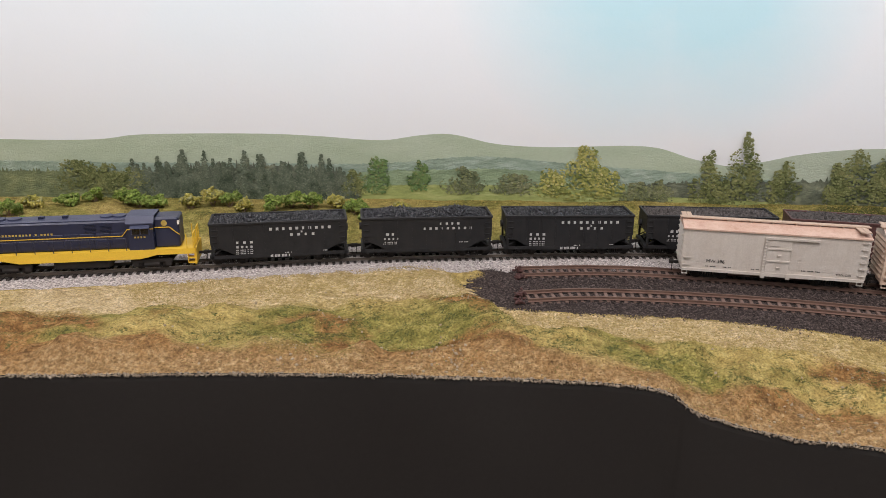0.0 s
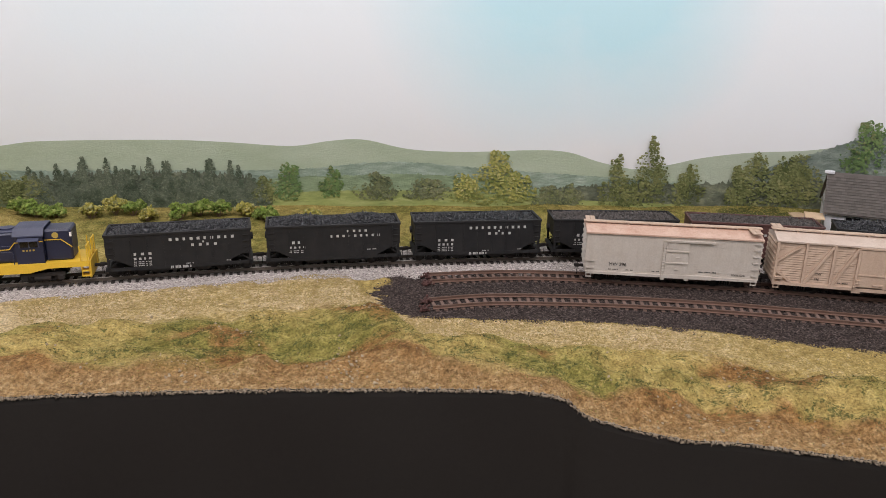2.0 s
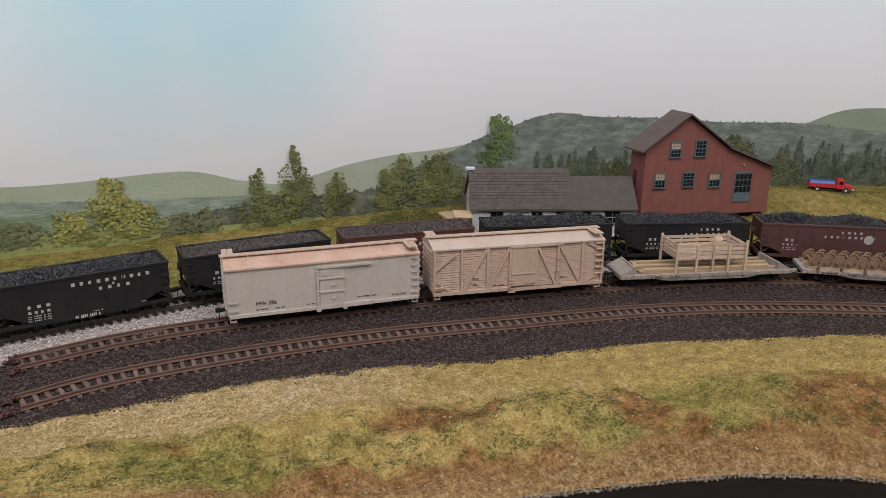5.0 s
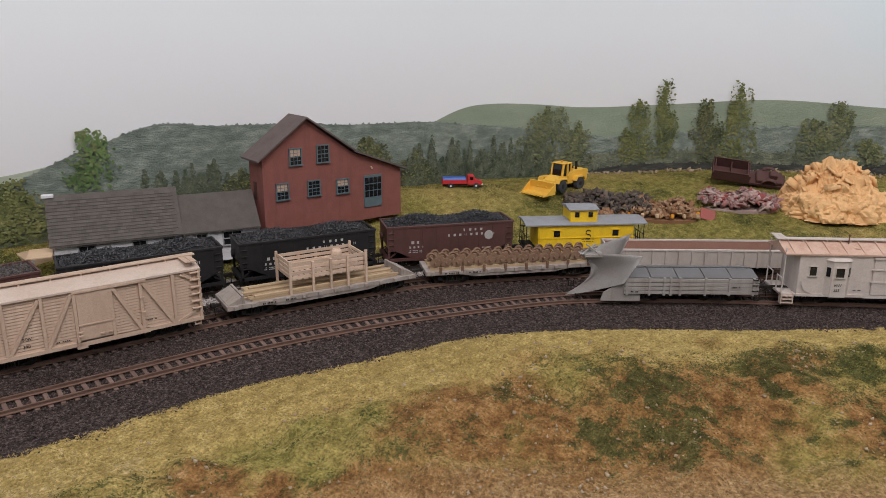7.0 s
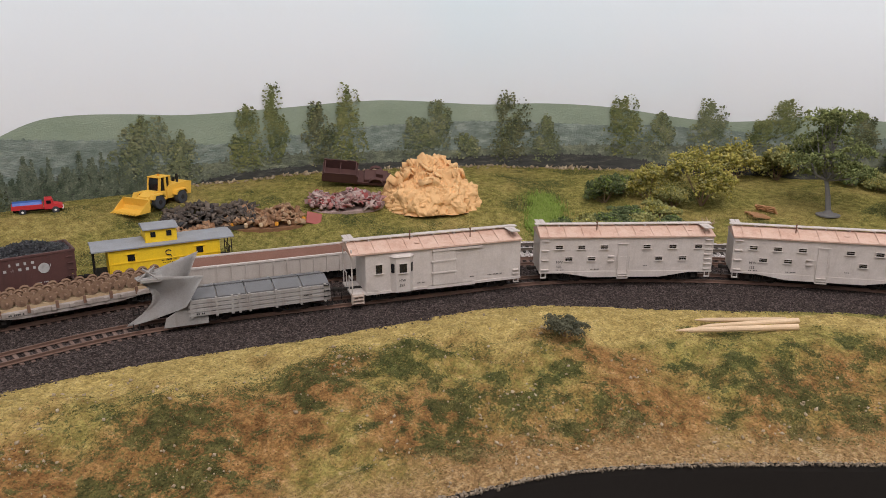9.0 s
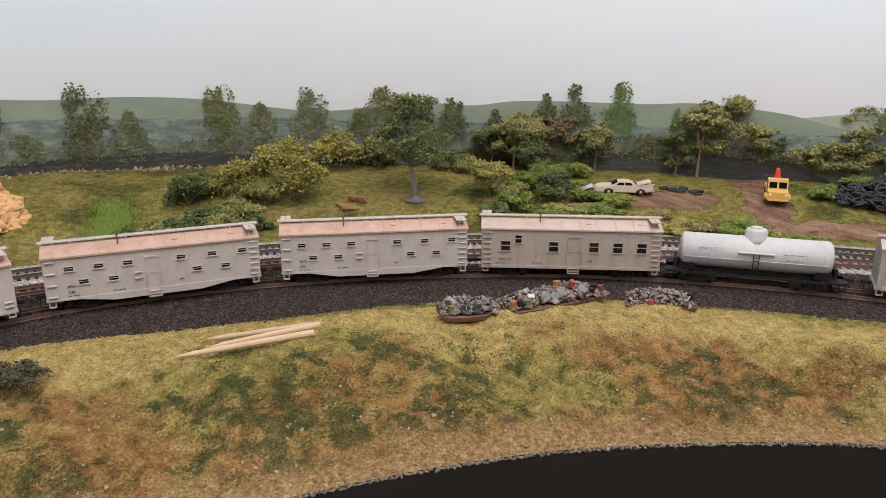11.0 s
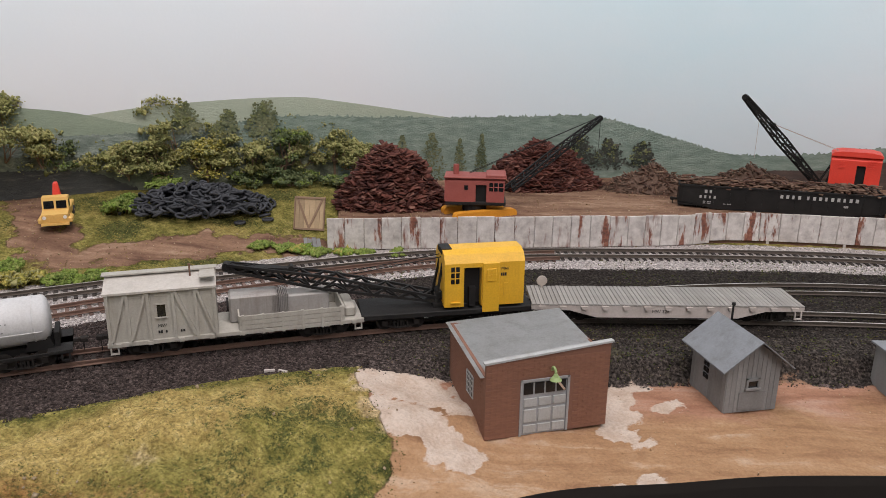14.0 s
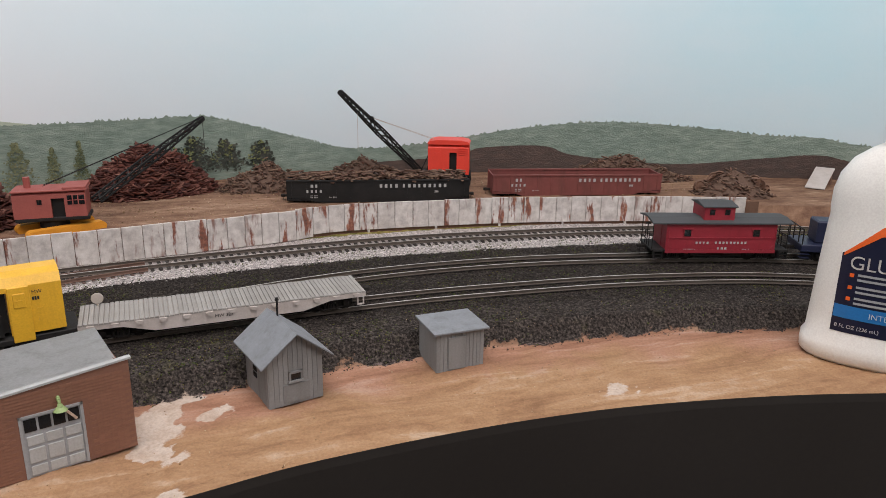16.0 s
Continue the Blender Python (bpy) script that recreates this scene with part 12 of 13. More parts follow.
door = thing("braced_door", pose(0.9712, -0.7405, gz(0.9712, -0.7405) + 0.0005, -16, 0, -146) @ Matrix.Scale(1.04, 4), "tan wooden door panel with diagonal braces, leaning upright", "door panel")
for k in range(6):
    bm = bmesh.new()
    box(bm, -0.0135 + k * 0.0045, -0.0135 + k * 0.0045 + 0.0043, -0.0006, 0.0006, 0, 0.0285)
    part("plank", bm, "plank", door)
for a, b in (((-0.0135, 0.001), (0.0135, 0.001)), ((-0.0135, 0.0275), (0.0135, 0.0275)), ((-0.013, 0.001), (-0.013, 0.0275)), ((0.013, 0.001), (0.013, 0.0275)), ((-0.011, 0.0265), (0.0, 0.002)), ((0.011, 0.0265), (0.0, 0.002))):
    bm = bmesh.new()
    strut(bm, (a[0], -0.0010, a[1]), (b[0], -0.0010, b[1]), 0.0009, 0.0016)
    part("brace", bm, "trunk", door, "dark brace")
stack_of = thing("plank_stack", pose(0.945, -0.724, gz(0.945, -0.724) + 0.0006, 0, -4, -35), "grey planks stacked at the foot of the wall", "plank stack")
for k in range(4):
    bm = bmesh.new()
    box(bm, -0.017, 0.017, -0.007 + k * 0.0036, -0.0038 + k * 0.0036, 0, 0.0012 + 0.0004 * (k % 2))
    part("plank", bm, "grey_plank", stack_of)
for i, (x, y, rz, lean) in enumerate(((1.150, -0.120, 20, 8), (1.165, -0.131, 60, 40))):
    p = thing("pallet", pose(x, y, gz(x, y) + 0.0006, lean, 0, rz) @ Matrix.Diagonal((1.6, 1.6, 1.4, 1)), "reddish wooden pallet lying on the grass", "pallet", "pallets on the grass")
    for k in range(5):
        bm = bmesh.new()
        box(bm, -0.007, 0.007, -0.006 + k * 0.0026, -0.0044 + k * 0.0026, 0.0010, 0.0016)
        part("slat", bm, "pallet_wood", p)
    for sx in (-0.0062, 0.0, 0.0062):
        bm = bmesh.new()
        box(bm, sx - 0.0006, sx + 0.0006, -0.006, 0.0062, 0, 0.0010)
        part("runner", bm, "pallet_wood", p)
for x, y, z, rz in ((0.720, -0.585, 0.012, 20), (0.7275, -0.5815, 0.012, 50)):
    bm = bmesh.new()
    box(bm, -0.0028, 0.0028, -0.0008, 0.0008, 0, 0.0012)
    tagged(part("wood_scrap", bm, "grey_box", at=pose(x + 0.045, y + 0.02, gz(x + 0.045, y + 0.02) + 0.0003, 0, 0, rz)), "pale offcut of wood lying beside the track", "offcut", "offcuts by the track")

# rusty end-of-track debris
for x, y, s in ((0.062, 0.566, 5), (0.060, 0.510, 6)):
    rng = np.random.default_rng(s)
    n = 46
    row = rng.choice([-0.0082, 0.0082], n)
    pts = np.stack([x + rng.normal(0, 0.0022, n), y + row + rng.normal(0, 0.0020, n), 0.0118 + np.abs(rng.normal(0, 0.0016, n))], 1)
    me = lumps("rusty_bumper", pts, rng.uniform(0.0003, 0.0013, (n, 3)), rng, (BOX_V, BOX_F))
    me.materials.append(M["wreck"])
    tagged(new("rusty_bumper", me), "tangle of rusty iron and dead weeds ending the siding", "track bumper")


# ---- junk trays on the grass ----
def junk_tray(p0, p1, depth, seed, label, extras):
    a, b = Vector(p0), Vector(p1)
    d = b - a
    L = d.length
    mid = (a + b) / 2
    rz = math.degrees(math.atan2(d.y, d.x))
    z = gz(mid.x, mid.y) + 0.0012
    t = thing("junk_tray", pose(mid.x, mid.y, z, 0, 0, rz), label, "junk pile", "junk piles on the grass")
    rng = np.random.default_rng(seed)
    bm = bmesh.new()
    ring = []
    for k in range(20):
        ang = 2 * math.pi * k / 20
        w = 1 + 0.10 * math.sin(3 * ang + seed)
        ring.append((L / 2 * w * math.copysign(abs(math.cos(ang)) ** 0.6, math.cos(ang)), depth / 2 * w * math.copysign(abs(math.sin(ang)) ** 0.6, math.sin(ang))))
    lo = [bm.verts.new((x, y, -0.002)) for x, y in ring]
    hi = [bm.verts.new((x * 1.05, y * 1.10, 0.0012)) for x, y in ring]
    for k in range(20):
        bm.faces.new((lo[k], lo[(k + 1) % 20], hi[(k + 1) % 20], hi[k]))
    bm.faces.new(hi)
    bm.faces.new(list(reversed(lo)))
    part("tray", bm, "rust", t, "rusty brown cast base")
    n = int(460 * L / 0.08)
    jumble(t, L / 2 * 0.94, depth / 2 * 0.9, lambda p, q: 0.0085 * np.clip(1 - (2 * q / depth) ** 2 * 0.8, 0, 1) * np.clip(1.1 - (2 * p / L) ** 4, 0, 1), int(n * 1.3), "junk", seed + 60, 0.0012)
    for kind, x, y, zz, rx, ry, mat in extras:
        bm = bmesh.new()
        if kind == "drum":
            lathe(bm, [(0.0024, 0), (0.0026, 0.0003), (0.0026, 0.0030), (0.0027, 0.0032), (0.0026, 0.0034), (0.0026, 0.0064), (0.0024, 0.0067)], 14)
            nm = "oil_drum"
        elif kind == "wheel":
            lathe(bm, [(0.0012, -0.0010), (0.0030, -0.0013), (0.0042, -0.0008), (0.0042, 0.0008), (0.0030, 0.0013), (0.0012, 0.0010)], 16)
            nm = "old_wheel"
        else:
            box(bm, -0.0030, 0.0030, -0.0020, 0.0020, 0, 0.0050, bev=0.0004)
            nm = "old_appliance"
        part(nm, bm, mat, t, at=pose(x * L / 2, y * depth / 2 - 0.0012, zz + 0.0012, rx, ry, 25 * x) @ Matrix.Scale(0.82, 4))
    return t


junk_tray((0.816, -0.181), (0.8175, -0.220), 0.024, 1, "heap of grey junk with a green drum and wheels", [("drum", -0.6, -0.6, 0.001, 0, 0, "leaf_dark"), ("wheel", -0.15, -0.7, 0.004, 70, 0, "rubber"), ("wheel", 0.25, -0.72, 0.004, 75, 10, "rubber"), ("drum", 0.75, 0.1, 0.002, 0, 0, "junk")])
junk_tray((0.823, -0.224), (0.8485, -0.300), 0.026, 2, "long heap of mixed junk, drums and old wheels", [("drum", -0.88, -0.55, 0.001, 0, 0, "faded_orange"), ("drum", -0.76, -0.62, 0.001, 0, 0, "under"), ("drum", -0.62, -0.68, 0.001, 0, 0, "leaf_dark"), ("box", -0.52, -0.35, 0.005, 35, 0, "tank_white"), ("wheel", -0.25, -0.55, 0.006, 60, 0, "junk_grey"), ("wheel", -0.08, -0.60, 0.005, 60, 10, "junk_grey"), ("wheel", 0.08, -0.40, 0.007, 50, 0, "junk_grey"), ("box", 0.12, 0.2, 0.008, 0, 0, "faded_orange"), ("drum", 0.36, 0.0, 0.007, 20, 0, "faded_red"), ("wheel", 0.52, -0.4, 0.006, 30, 0, "junk_grey"), ("drum", 0.68, -0.5, 0.001, 0, 0, "black"), ("drum", 0.80, -0.2, 0.002, 0, 0, "black"), ("drum", 0.92, -0.3, 0.001, 0, 0, "oxide_gon"), ("drum", -0.8, 0.4, 0.003, 0, 60, "black")])
junk_tray((0.838, -0.317), (0.829, -0.361), 0.026, 3, "small heap of junk with blue and red drums", [("drum", -0.75, -0.1, 0.002, 90, 20, "black"), ("box", -0.55, 0.4, 0.004, 0, 10, "label_navy"), ("drum", -0.35, -0.55, 0.003, 90, 30, "faded_red"), ("drum", -0.25, 0.5, 0.006, 90, -20, "label_navy"), ("drum", 0.92, 0.1, 0.001, 0, 0, "black"), ("box", 0.45, 0.0, 0.004, 20, 10, "junk_grey")])


# ---- bottle of glue on the layout edge ----
def glue_bottle():
    p = Vector((0.2727, -0.9058))
    t = thing("glue_bottle", pose(p.x, p.y, -0.0022, 0, 0, 168), "white plastic glue bottle with a navy label", "glue bottle")
    # local -y faces the viewer
    rows = [(0.0375, 0.0200, 0.0), (0.0405, 0.0225, 0.0030), (0.0410, 0.0230, 0.0080), (0.0408, 0.0228, 0.0120), (0.0388, 0.0220, 0.0145), (0.0380, 0.0216, 0.030), (0.0366, 0.0210, 0.060), (0.0352, 0.0205, 0.083),
            (0.0346, 0.0200, 0.090), (0.0352, 0.0200, 0.095), (0.0350, 0.0198, 0.105), (0.0325, 0.0190, 0.115), (0.0270, 0.0165, 0.124), (0.0180, 0.0135, 0.131), (0.0125, 0.0125, 0.134), (0.0120, 0.0120, 0.142)]
    bm = bmesh.new()
    prev = None
    N = 40
    for a, b, z in rows:
        ring = []
        for k in range(N):
            q = 2 * math.pi * k / N
            c, s = math.cos(q), math.sin(q)
            ring.append(bm.verts.new((a * math.copysign(abs(c) ** 0.75, c), b * math.copysign(abs(s) ** 0.75, s), z)))
        if prev:
            for k in range(N):
                bm.faces.new((prev[k], prev[(k + 1) % N], ring[(k + 1) % N], ring[k]))
        else:
            bm.faces.new(list(reversed(ring)))
        prev = ring
    bm.faces.new(prev)
    part("body", bm, "bottle", t, smooth=True)
    bm = bmesh.new()
    lathe(bm, [(0.0135, 0.142), (0.0138, 0.144), (0.0120, 0.160), (0.0055, 0.164), (0.0024, 0.177), (0.0012, 0.179)], 24)
    part("cap", bm, "label_orange", t, "orange nozzle cap", smooth=True)

    def skin(name, x0, x1, z0, z1, mat, off, label=""):
        """A patch that follows the rounded front of the bottle."""
        bm = bmesh.new()
        prev = None
        for i in range(19):
            x = x0 + (x1 - x0) * i / 18
            col = []
            for j in range(9):
                z = (z0(x) if callable(z0) else z0) + ((z1(x) if callable(z1) else z1) - (z0(x) if callable(z0) else z0)) * j / 8
                a = np.interp(z, [r[2] for r in rows], [r[0] for r in rows])
                b = np.interp(z, [r[2] for r in rows], [r[1] for r in rows])
                c = min(0.999, abs(x) / a) ** (1 / 0.75)
                y = -b * (1 - c * c) ** 0.375
                col.append(bm.verts.new((x, y - off, z)))
            if prev:
                for j in range(8):
                    bm.faces.new((prev[j], prev[j + 1], col[j + 1], col[j]))
            prev = col
        bmesh.ops.recalc_face_normals(bm, faces=bm.faces[:])
        return part(name, bm, mat, t, label, smooth=True)
    skin("label", -0.0235, 0.0265, 0.0215, lambda x: 0.070 + 0.8 * max(0, min(0.018, x + 0.0225)), "label_navy", 0.0002, "navy blue printed label")
    skin("label_band", -0.0232, 0.0262, 0.0305, 0.0385, "label_blue", 0.0004, "blue band of the label")
    skin("label_mark", -0.0225, -0.003, lambda x: 0.0685 + 0.8 * max(0, min(0.018, x + 0.0225)), lambda x: 0.0705 + 1.0 * max(0, min(0.018, x + 0.0225)), "label_orange", 0.0005, "orange sweep on the label")

    def word(body, size, x, z, mat):
        me = text_mesh(body, size)
        for v in me.vertices:
            px, pz = v.co.x + x, v.co.y + z
            a = np.interp(pz, [r[2] for r in rows], [r[0] for r in rows])
            b = np.interp(pz, [r[2] for r in rows], [r[1] for r in rows])
            c = min(0.999, abs(px) / a) ** (1 / 0.75)
            v.co = (px, -b * (1 - c * c) ** 0.375 - 0.0008, pz)
        part("printed_word", me, mat, t)
    word("GLUE", 0.0115, -0.0190, 0.0615, "lamp_white")
    word("INTERIOR", 0.0048, -0.0045, 0.0328, "lamp_white")
    word("8 FL OZ (236 mL)", 0.0032, -0.0215, 0.0245, "lamp_white")
    for k, z in enumerate((0.0565, 0.0490, 0.0420)):
        skin("bullet", -0.0178, -0.0155, z, z + 0.0022, "label_orange", 0.0006)
        for j in range(2):
            skin("text_bar", -0.0135, 0.014 - 0.004 * j, z + 0.0010 - j * 0.0030, z + 0.0024 - j * 0.0030, "door_grey", 0.0006)


glue_bottle()


# ---- loading dock by the barn and a loose board in the yard ----
bm = bmesh.new()
box(bm, -0.0125, 0.0125, -0.014, 0.014, -0.010, 0.0, bev=0.0004)
tagged(part("loading_dock", bm, "pole_wood", at=pose(0.457, 0.712, gz(0.457, 0.700) + 0.0045, 0, 0, -6)), "plain tan wooden loading dock at the end of the barn", "loading dock")
bm = bmesh.new()
box(bm, -0.030, 0.030, -0.010, 0.010, 0.0, 0.0012, bev=0.0003)
tagged(part("loose_board", bm, "grey_box", at=pose(0.262, -1.330, gz(0.262, -1.330) + 0.0078, 0, 14, 75)), "pale grey board lying tilted on the yard earth", "board")
bm = bmesh.new()
box(bm, -0.006, 0.006, -0.010, 0.010, 0.0, 0.0150, bev=0.0006)
tagged(part("scrap_block", bm, "rust", at=pose(0.262, -1.330, gz(0.262, -1.330) - 0.0052, 0, 0, 75) @ pose(-0.012, 0, 0)), "rusty iron block under a tilted board", "scrap block")


# ---- shrubs and trees ----
TET_V = np.array([(1, 1, 1), (1, -1, -1), (-1, 1, -1), (-1, -1, 1)], float) * 0.75
TET_F = np.array([(0, 1, 2), (0, 3, 1), (0, 2, 3), (1, 3, 2)])


def leaf_cloud(name, blobs, n, grain, rng):
    """Granular leaf clumps spread over the shells of several blobs (x, y, z, r, flat)."""
    sub = []
    for x, y, z, r, fl in blobs:
        for _ in range(7):
            d = rng.normal(size=3)
            d *= r * rng.uniform(0.45, 1.0) / np.linalg.norm(d)
            sub.append((x + d[0], y + d[1], max(z + abs(d[2]) * fl * 0.9, 0.0), r * rng.uniform(0.26, 0.50), fl))
    b = np.array(sub + list(blobs))
    w = b[:, 3] ** 2 * np.where(np.arange(len(b)) < len(sub), 1.6, 1.0)
    pick = rng.choice(len(b), n, p=w / w.sum())
    d = rng.normal(size=(n, 3))
    d /= np.linalg.norm(d, axis=1)[:, None]
    d[:, 2] = np.where(d[:, 2] < -0.35, -d[:, 2], d[:, 2])
    rr = b[pick, 3] * rng.uniform(0.55, 1.12, n)
    p = b[pick, :3] + d * rr[:, None] * np.stack([np.ones(n), np.ones(n), b[pick, 4]], 1)
    k = np.exp(rng.normal(-0.25, 0.38, (n, 1))) * rng.uniform(0.7, 1.3, (n, 3)) * (1.15, 1.0, 0.6)
    return lumps(name, p, k * grain, rng, (OCT_V, OCT_F), 0.5)


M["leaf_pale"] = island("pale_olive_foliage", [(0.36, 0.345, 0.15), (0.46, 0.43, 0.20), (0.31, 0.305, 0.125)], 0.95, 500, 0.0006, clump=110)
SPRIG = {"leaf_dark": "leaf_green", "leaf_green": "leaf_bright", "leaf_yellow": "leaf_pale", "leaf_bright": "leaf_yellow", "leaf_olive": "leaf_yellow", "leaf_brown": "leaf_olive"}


def shrub(name, x, y, r, h, mat, seed, label, core="leaf_dark", n=None, grain=0.0012, count=6):
    rng = np.random.default_rng(seed)
    ob = thing(name, pose(x, y, gz(x, y), 0, 0, 0), label, "shrub", "shrubs on the layout")
    h, r = h * 1.22, r * 1.1
    blobs = [(0, 0, h * 0.42, r * 0.62, h / r * 0.62)]
    for k in range(count):
        a = 6.28 * k / count + rng.uniform(-0.4, 0.4)
        q = r * rng.uniform(0.40, 0.90)
        br = r * rng.uniform(0.26, 0.55)
        blobs.append((q * math.cos(a), q * math.sin(a), h * rng.uniform(0.15, 0.62), br, min(1.2, h / r * 0.75)))
    n = n or int(700 + 8.0e6 * r * r / (grain / 0.0012) ** 2 * 0.28)
    part("foliage", leaf_cloud("foliage", blobs, n, grain, rng), mat, ob)
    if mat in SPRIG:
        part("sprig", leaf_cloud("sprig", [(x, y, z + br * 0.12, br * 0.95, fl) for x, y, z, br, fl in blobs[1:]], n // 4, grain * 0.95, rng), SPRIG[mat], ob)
    bm = bmesh.new()
    for bx, by, bz, br, fl in blobs:
        cyl(bm, (0, 0, -0.002), (bx * 0.8, by * 0.8, bz), 0.0006, 0.0003, 5)
    part("stem", bm, "trunk", ob)
    return ob


def tree(x, y, h, r, mat, seed, label, bark="trunk", trunk_r=0.0016, clear=0.35, grain=0.0013, dense=1.0, fat=0.36):
    """A bent trunk that forks into limbs, each carrying clumps of leaves."""
    rng = np.random.default_rng(seed)
    ob = thing("tree", pose(x, y, gz(x, y), 0, 0, 0), label, "tree", "model trees")
    bm = bmesh.new()
    h, r = h * 1.06, r * 1.25
    fork = h * clear
    lean = rng.uniform(-0.06, 0.06, 2) * h
    mid = Vector((lean[0] * 0.4, lean[1] * 0.4, fork * 0.55))
    top = Vector((lean[0], lean[1], fork))
    cyl(bm, (0, 0, -0.003), (0, 0, 0.0015), trunk_r * 1.9, trunk_r * 1.25, 8)
    cyl(bm, (0, 0, 0.001), mid, trunk_r * 1.25, trunk_r, 8)
    cyl(bm, mid, top, trunk_r, trunk_r * 0.85, 8)
    part("trunk", bm, bark, ob)
    blobs = [(top.x, top.y, h * 0.72, r * fat * 1.15, 0.9)]
    limbs = bmesh.new()
    for k in range(12):
        a = 6.28 * k / 12 + rng.uniform(-0.4, 0.4)
        q = r * rng.uniform(0.35, 0.72)
        zz = h * (clear + (1 - clear) * rng.uniform(-0.05, 0.82))
        if k % 4 == 3:
            q, zz = r * rng.uniform(0.05, 0.3), h * 0.88
        e = Vector((top.x + q * math.cos(a), top.y + q * math.sin(a), zz))
        elbow = top.lerp(e, 0.5) + Vector((q * 0.15 * math.cos(a), q * 0.15 * math.sin(a), -h * 0.03))
        cyl(limbs, top, elbow, trunk_r * 0.6, trunk_r * 0.42, 6)
        cyl(limbs, elbow, e, trunk_r * 0.42, trunk_r * 0.2, 5)
        for j in range(2):
            o = Vector(rng.normal(size=3)) * r * 0.22
            o.z *= 0.6
            cyl(limbs, elbow, e + o, trunk_r * 0.25, trunk_r * 0.12, 4)
            blobs.append((e.x + o.x, e.y + o.y, min(e.z + o.z, h * 0.95), r * fat * rng.uniform(0.5, 0.95), rng.uniform(0.6, 0.85)))
    part("limb", limbs, bark, ob)
    n = int((700 + 2.4e6 * r * (h * (1 - clear)) * 0.55) * dense)
    crown = part("crown", leaf_cloud("crown", blobs, n, grain, rng), mat, ob)
    # Mostly paler leaves on the upper blobs put lit tops into the crown's colour.
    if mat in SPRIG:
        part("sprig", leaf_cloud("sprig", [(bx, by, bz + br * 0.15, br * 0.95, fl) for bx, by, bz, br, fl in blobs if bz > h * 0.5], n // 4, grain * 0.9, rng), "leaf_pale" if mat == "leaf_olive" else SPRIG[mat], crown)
    return ob


# round foam bushes behind the main line
BUSHES = """-.411 .732 g,-.39 .748 g,-.351 .742 g,-.314 .732 g,-.277 .727 y,-.236 .731 g,-.216 .718 y,-.186 .724 g,-.15 .735 g,-.124 .737 y,-.082 .694 g,-.452 .692 g,-.444 .723 y,-.418 .641 g,-.402 .652 g,-.335 .735 g,-.255 .735 y,-.17 .737 g,-.10 .72 g,-.05 .71 y"""
for k, row in enumerate(BUSHES.replace("\n", "").split(",")):
    a, b, c = row.split()
    shrub("bush", float(a), float(b), 0.0098, 0.0150 if k % 3 else 0.0125, {"g": "leaf_green", "y": "leaf_yellow"}[c], 300 + k,
          "clump foliage bush in mid green beside the backdrop" if c == "g" else "yellowish clump foliage bush beside the backdrop", grain=0.0012)

shrub("bush", 1.155, 0.047, 0.026, 0.030, "leaf_dark", 330, "dark green round bush on the grass slope")
shrub("bush", 1.185, 0.028, 0.014, 0.024, "leaf_dark", 331, "small dark green bush on the grass slope")
shrub("bush", 1.183, -0.004, 0.027, 0.040, "leaf_yellow", 332, "large yellow-green bush on the grass slope", grain=0.0014)
shrub("bush", 1.180, -0.062, 0.036, 0.068, "leaf_yellow", 333, "tall sprawling yellow-green bush on the grass slope", grain=0.0015, count=9)
shrub("bush", 1.165, -0.03, 0.020, 0.024, "leaf_olive", 334, "olive bush under the yellow-green shrubs")
shrub("bush", 1.30, -0.11, 0.030, 0.052, "leaf_yellow", 335, "tall yellow-green bush at the backdrop", grain=0.0015)
shrub("bush", 1.31, -0.16, 0.026, 0.046, "leaf_olive", 336, "olive bush at the backdrop", grain=0.0015)
for k, (a, b, r, h, m) in enumerate([(1.06, .082, .013, .013, "leaf_dark"), (1.065, .056, .016, .016, "leaf_olive"), (1.075, .028, .018, .018, "leaf_dark"), (1.083, .001, .018, .019, "leaf_olive"), (1.09, -.03, .016, .016, "leaf_dark"),
                                     (1.11, .02, .018, .016, "leaf_dark"), (1.12, -.015, .02, .018, "leaf_olive")]):
    shrub("low_shrub", a, b, r, h, m, 340 + k, "low %s hedge shrub beside the main line" % ("dark green" if m == "leaf_dark" else "olive"), grain=0.0011)


def grass_patch():
    """Fluffy upright static grass."""
    rng = np.random.default_rng(350)
    n = 9000
    k = rng.uniform(0, 1, n)
    x = 1.135 - 0.092 * k + rng.normal(0, 0.008, n)
    y = 0.112 - 0.006 * k + rng.normal(0, 0.0085, n) * (1 - 0.4 * k) + 0.007 * np.sin(k * 19)
    hgt = 0.0009 + 0.0030 * rng.uniform(0.2, 1, n) * (1 + 0.8 * wavy(x, y, 260, 2.0))
    me = lumps("grass_patch", np.column_stack([x, y, ground(x, y) + hgt * 0.7]), np.column_stack([np.full(n, 0.00035), np.full(n, 0.00035), hgt]), rng, (OCT_V, OCT_F), 0.3, True)
    me.materials.append(M["leaf_bright"])
    tagged(new("grass_patch", me), "bright green patch of long fluffy grass", "grass", kind="stuff")


grass_patch()

# large grey-barked tree on its disc base
M["leaf_oak"] = island("grey_green_foliage", [(0.15, 0.185, 0.070), (0.29, 0.325, 0.125), (0.22, 0.25, 0.095), (0.10, 0.12, 0.05)], 0.95, 500, 0.0006, clump=80)
M["leaf_twig"] = island("grey_twigs", [(0.09, 0.09, 0.06), (0.16, 0.155, 0.10), (0.06, 0.065, 0.045)], 0.95)
t = tree(1.17, -0.195, 0.106, 0.037, "leaf_oak", 360, "model tree with grey forked trunk and olive crown", "trunk_grey", 0.0026, 0.34, 0.0013, 1.2, 0.44)
bm = bmesh.new()
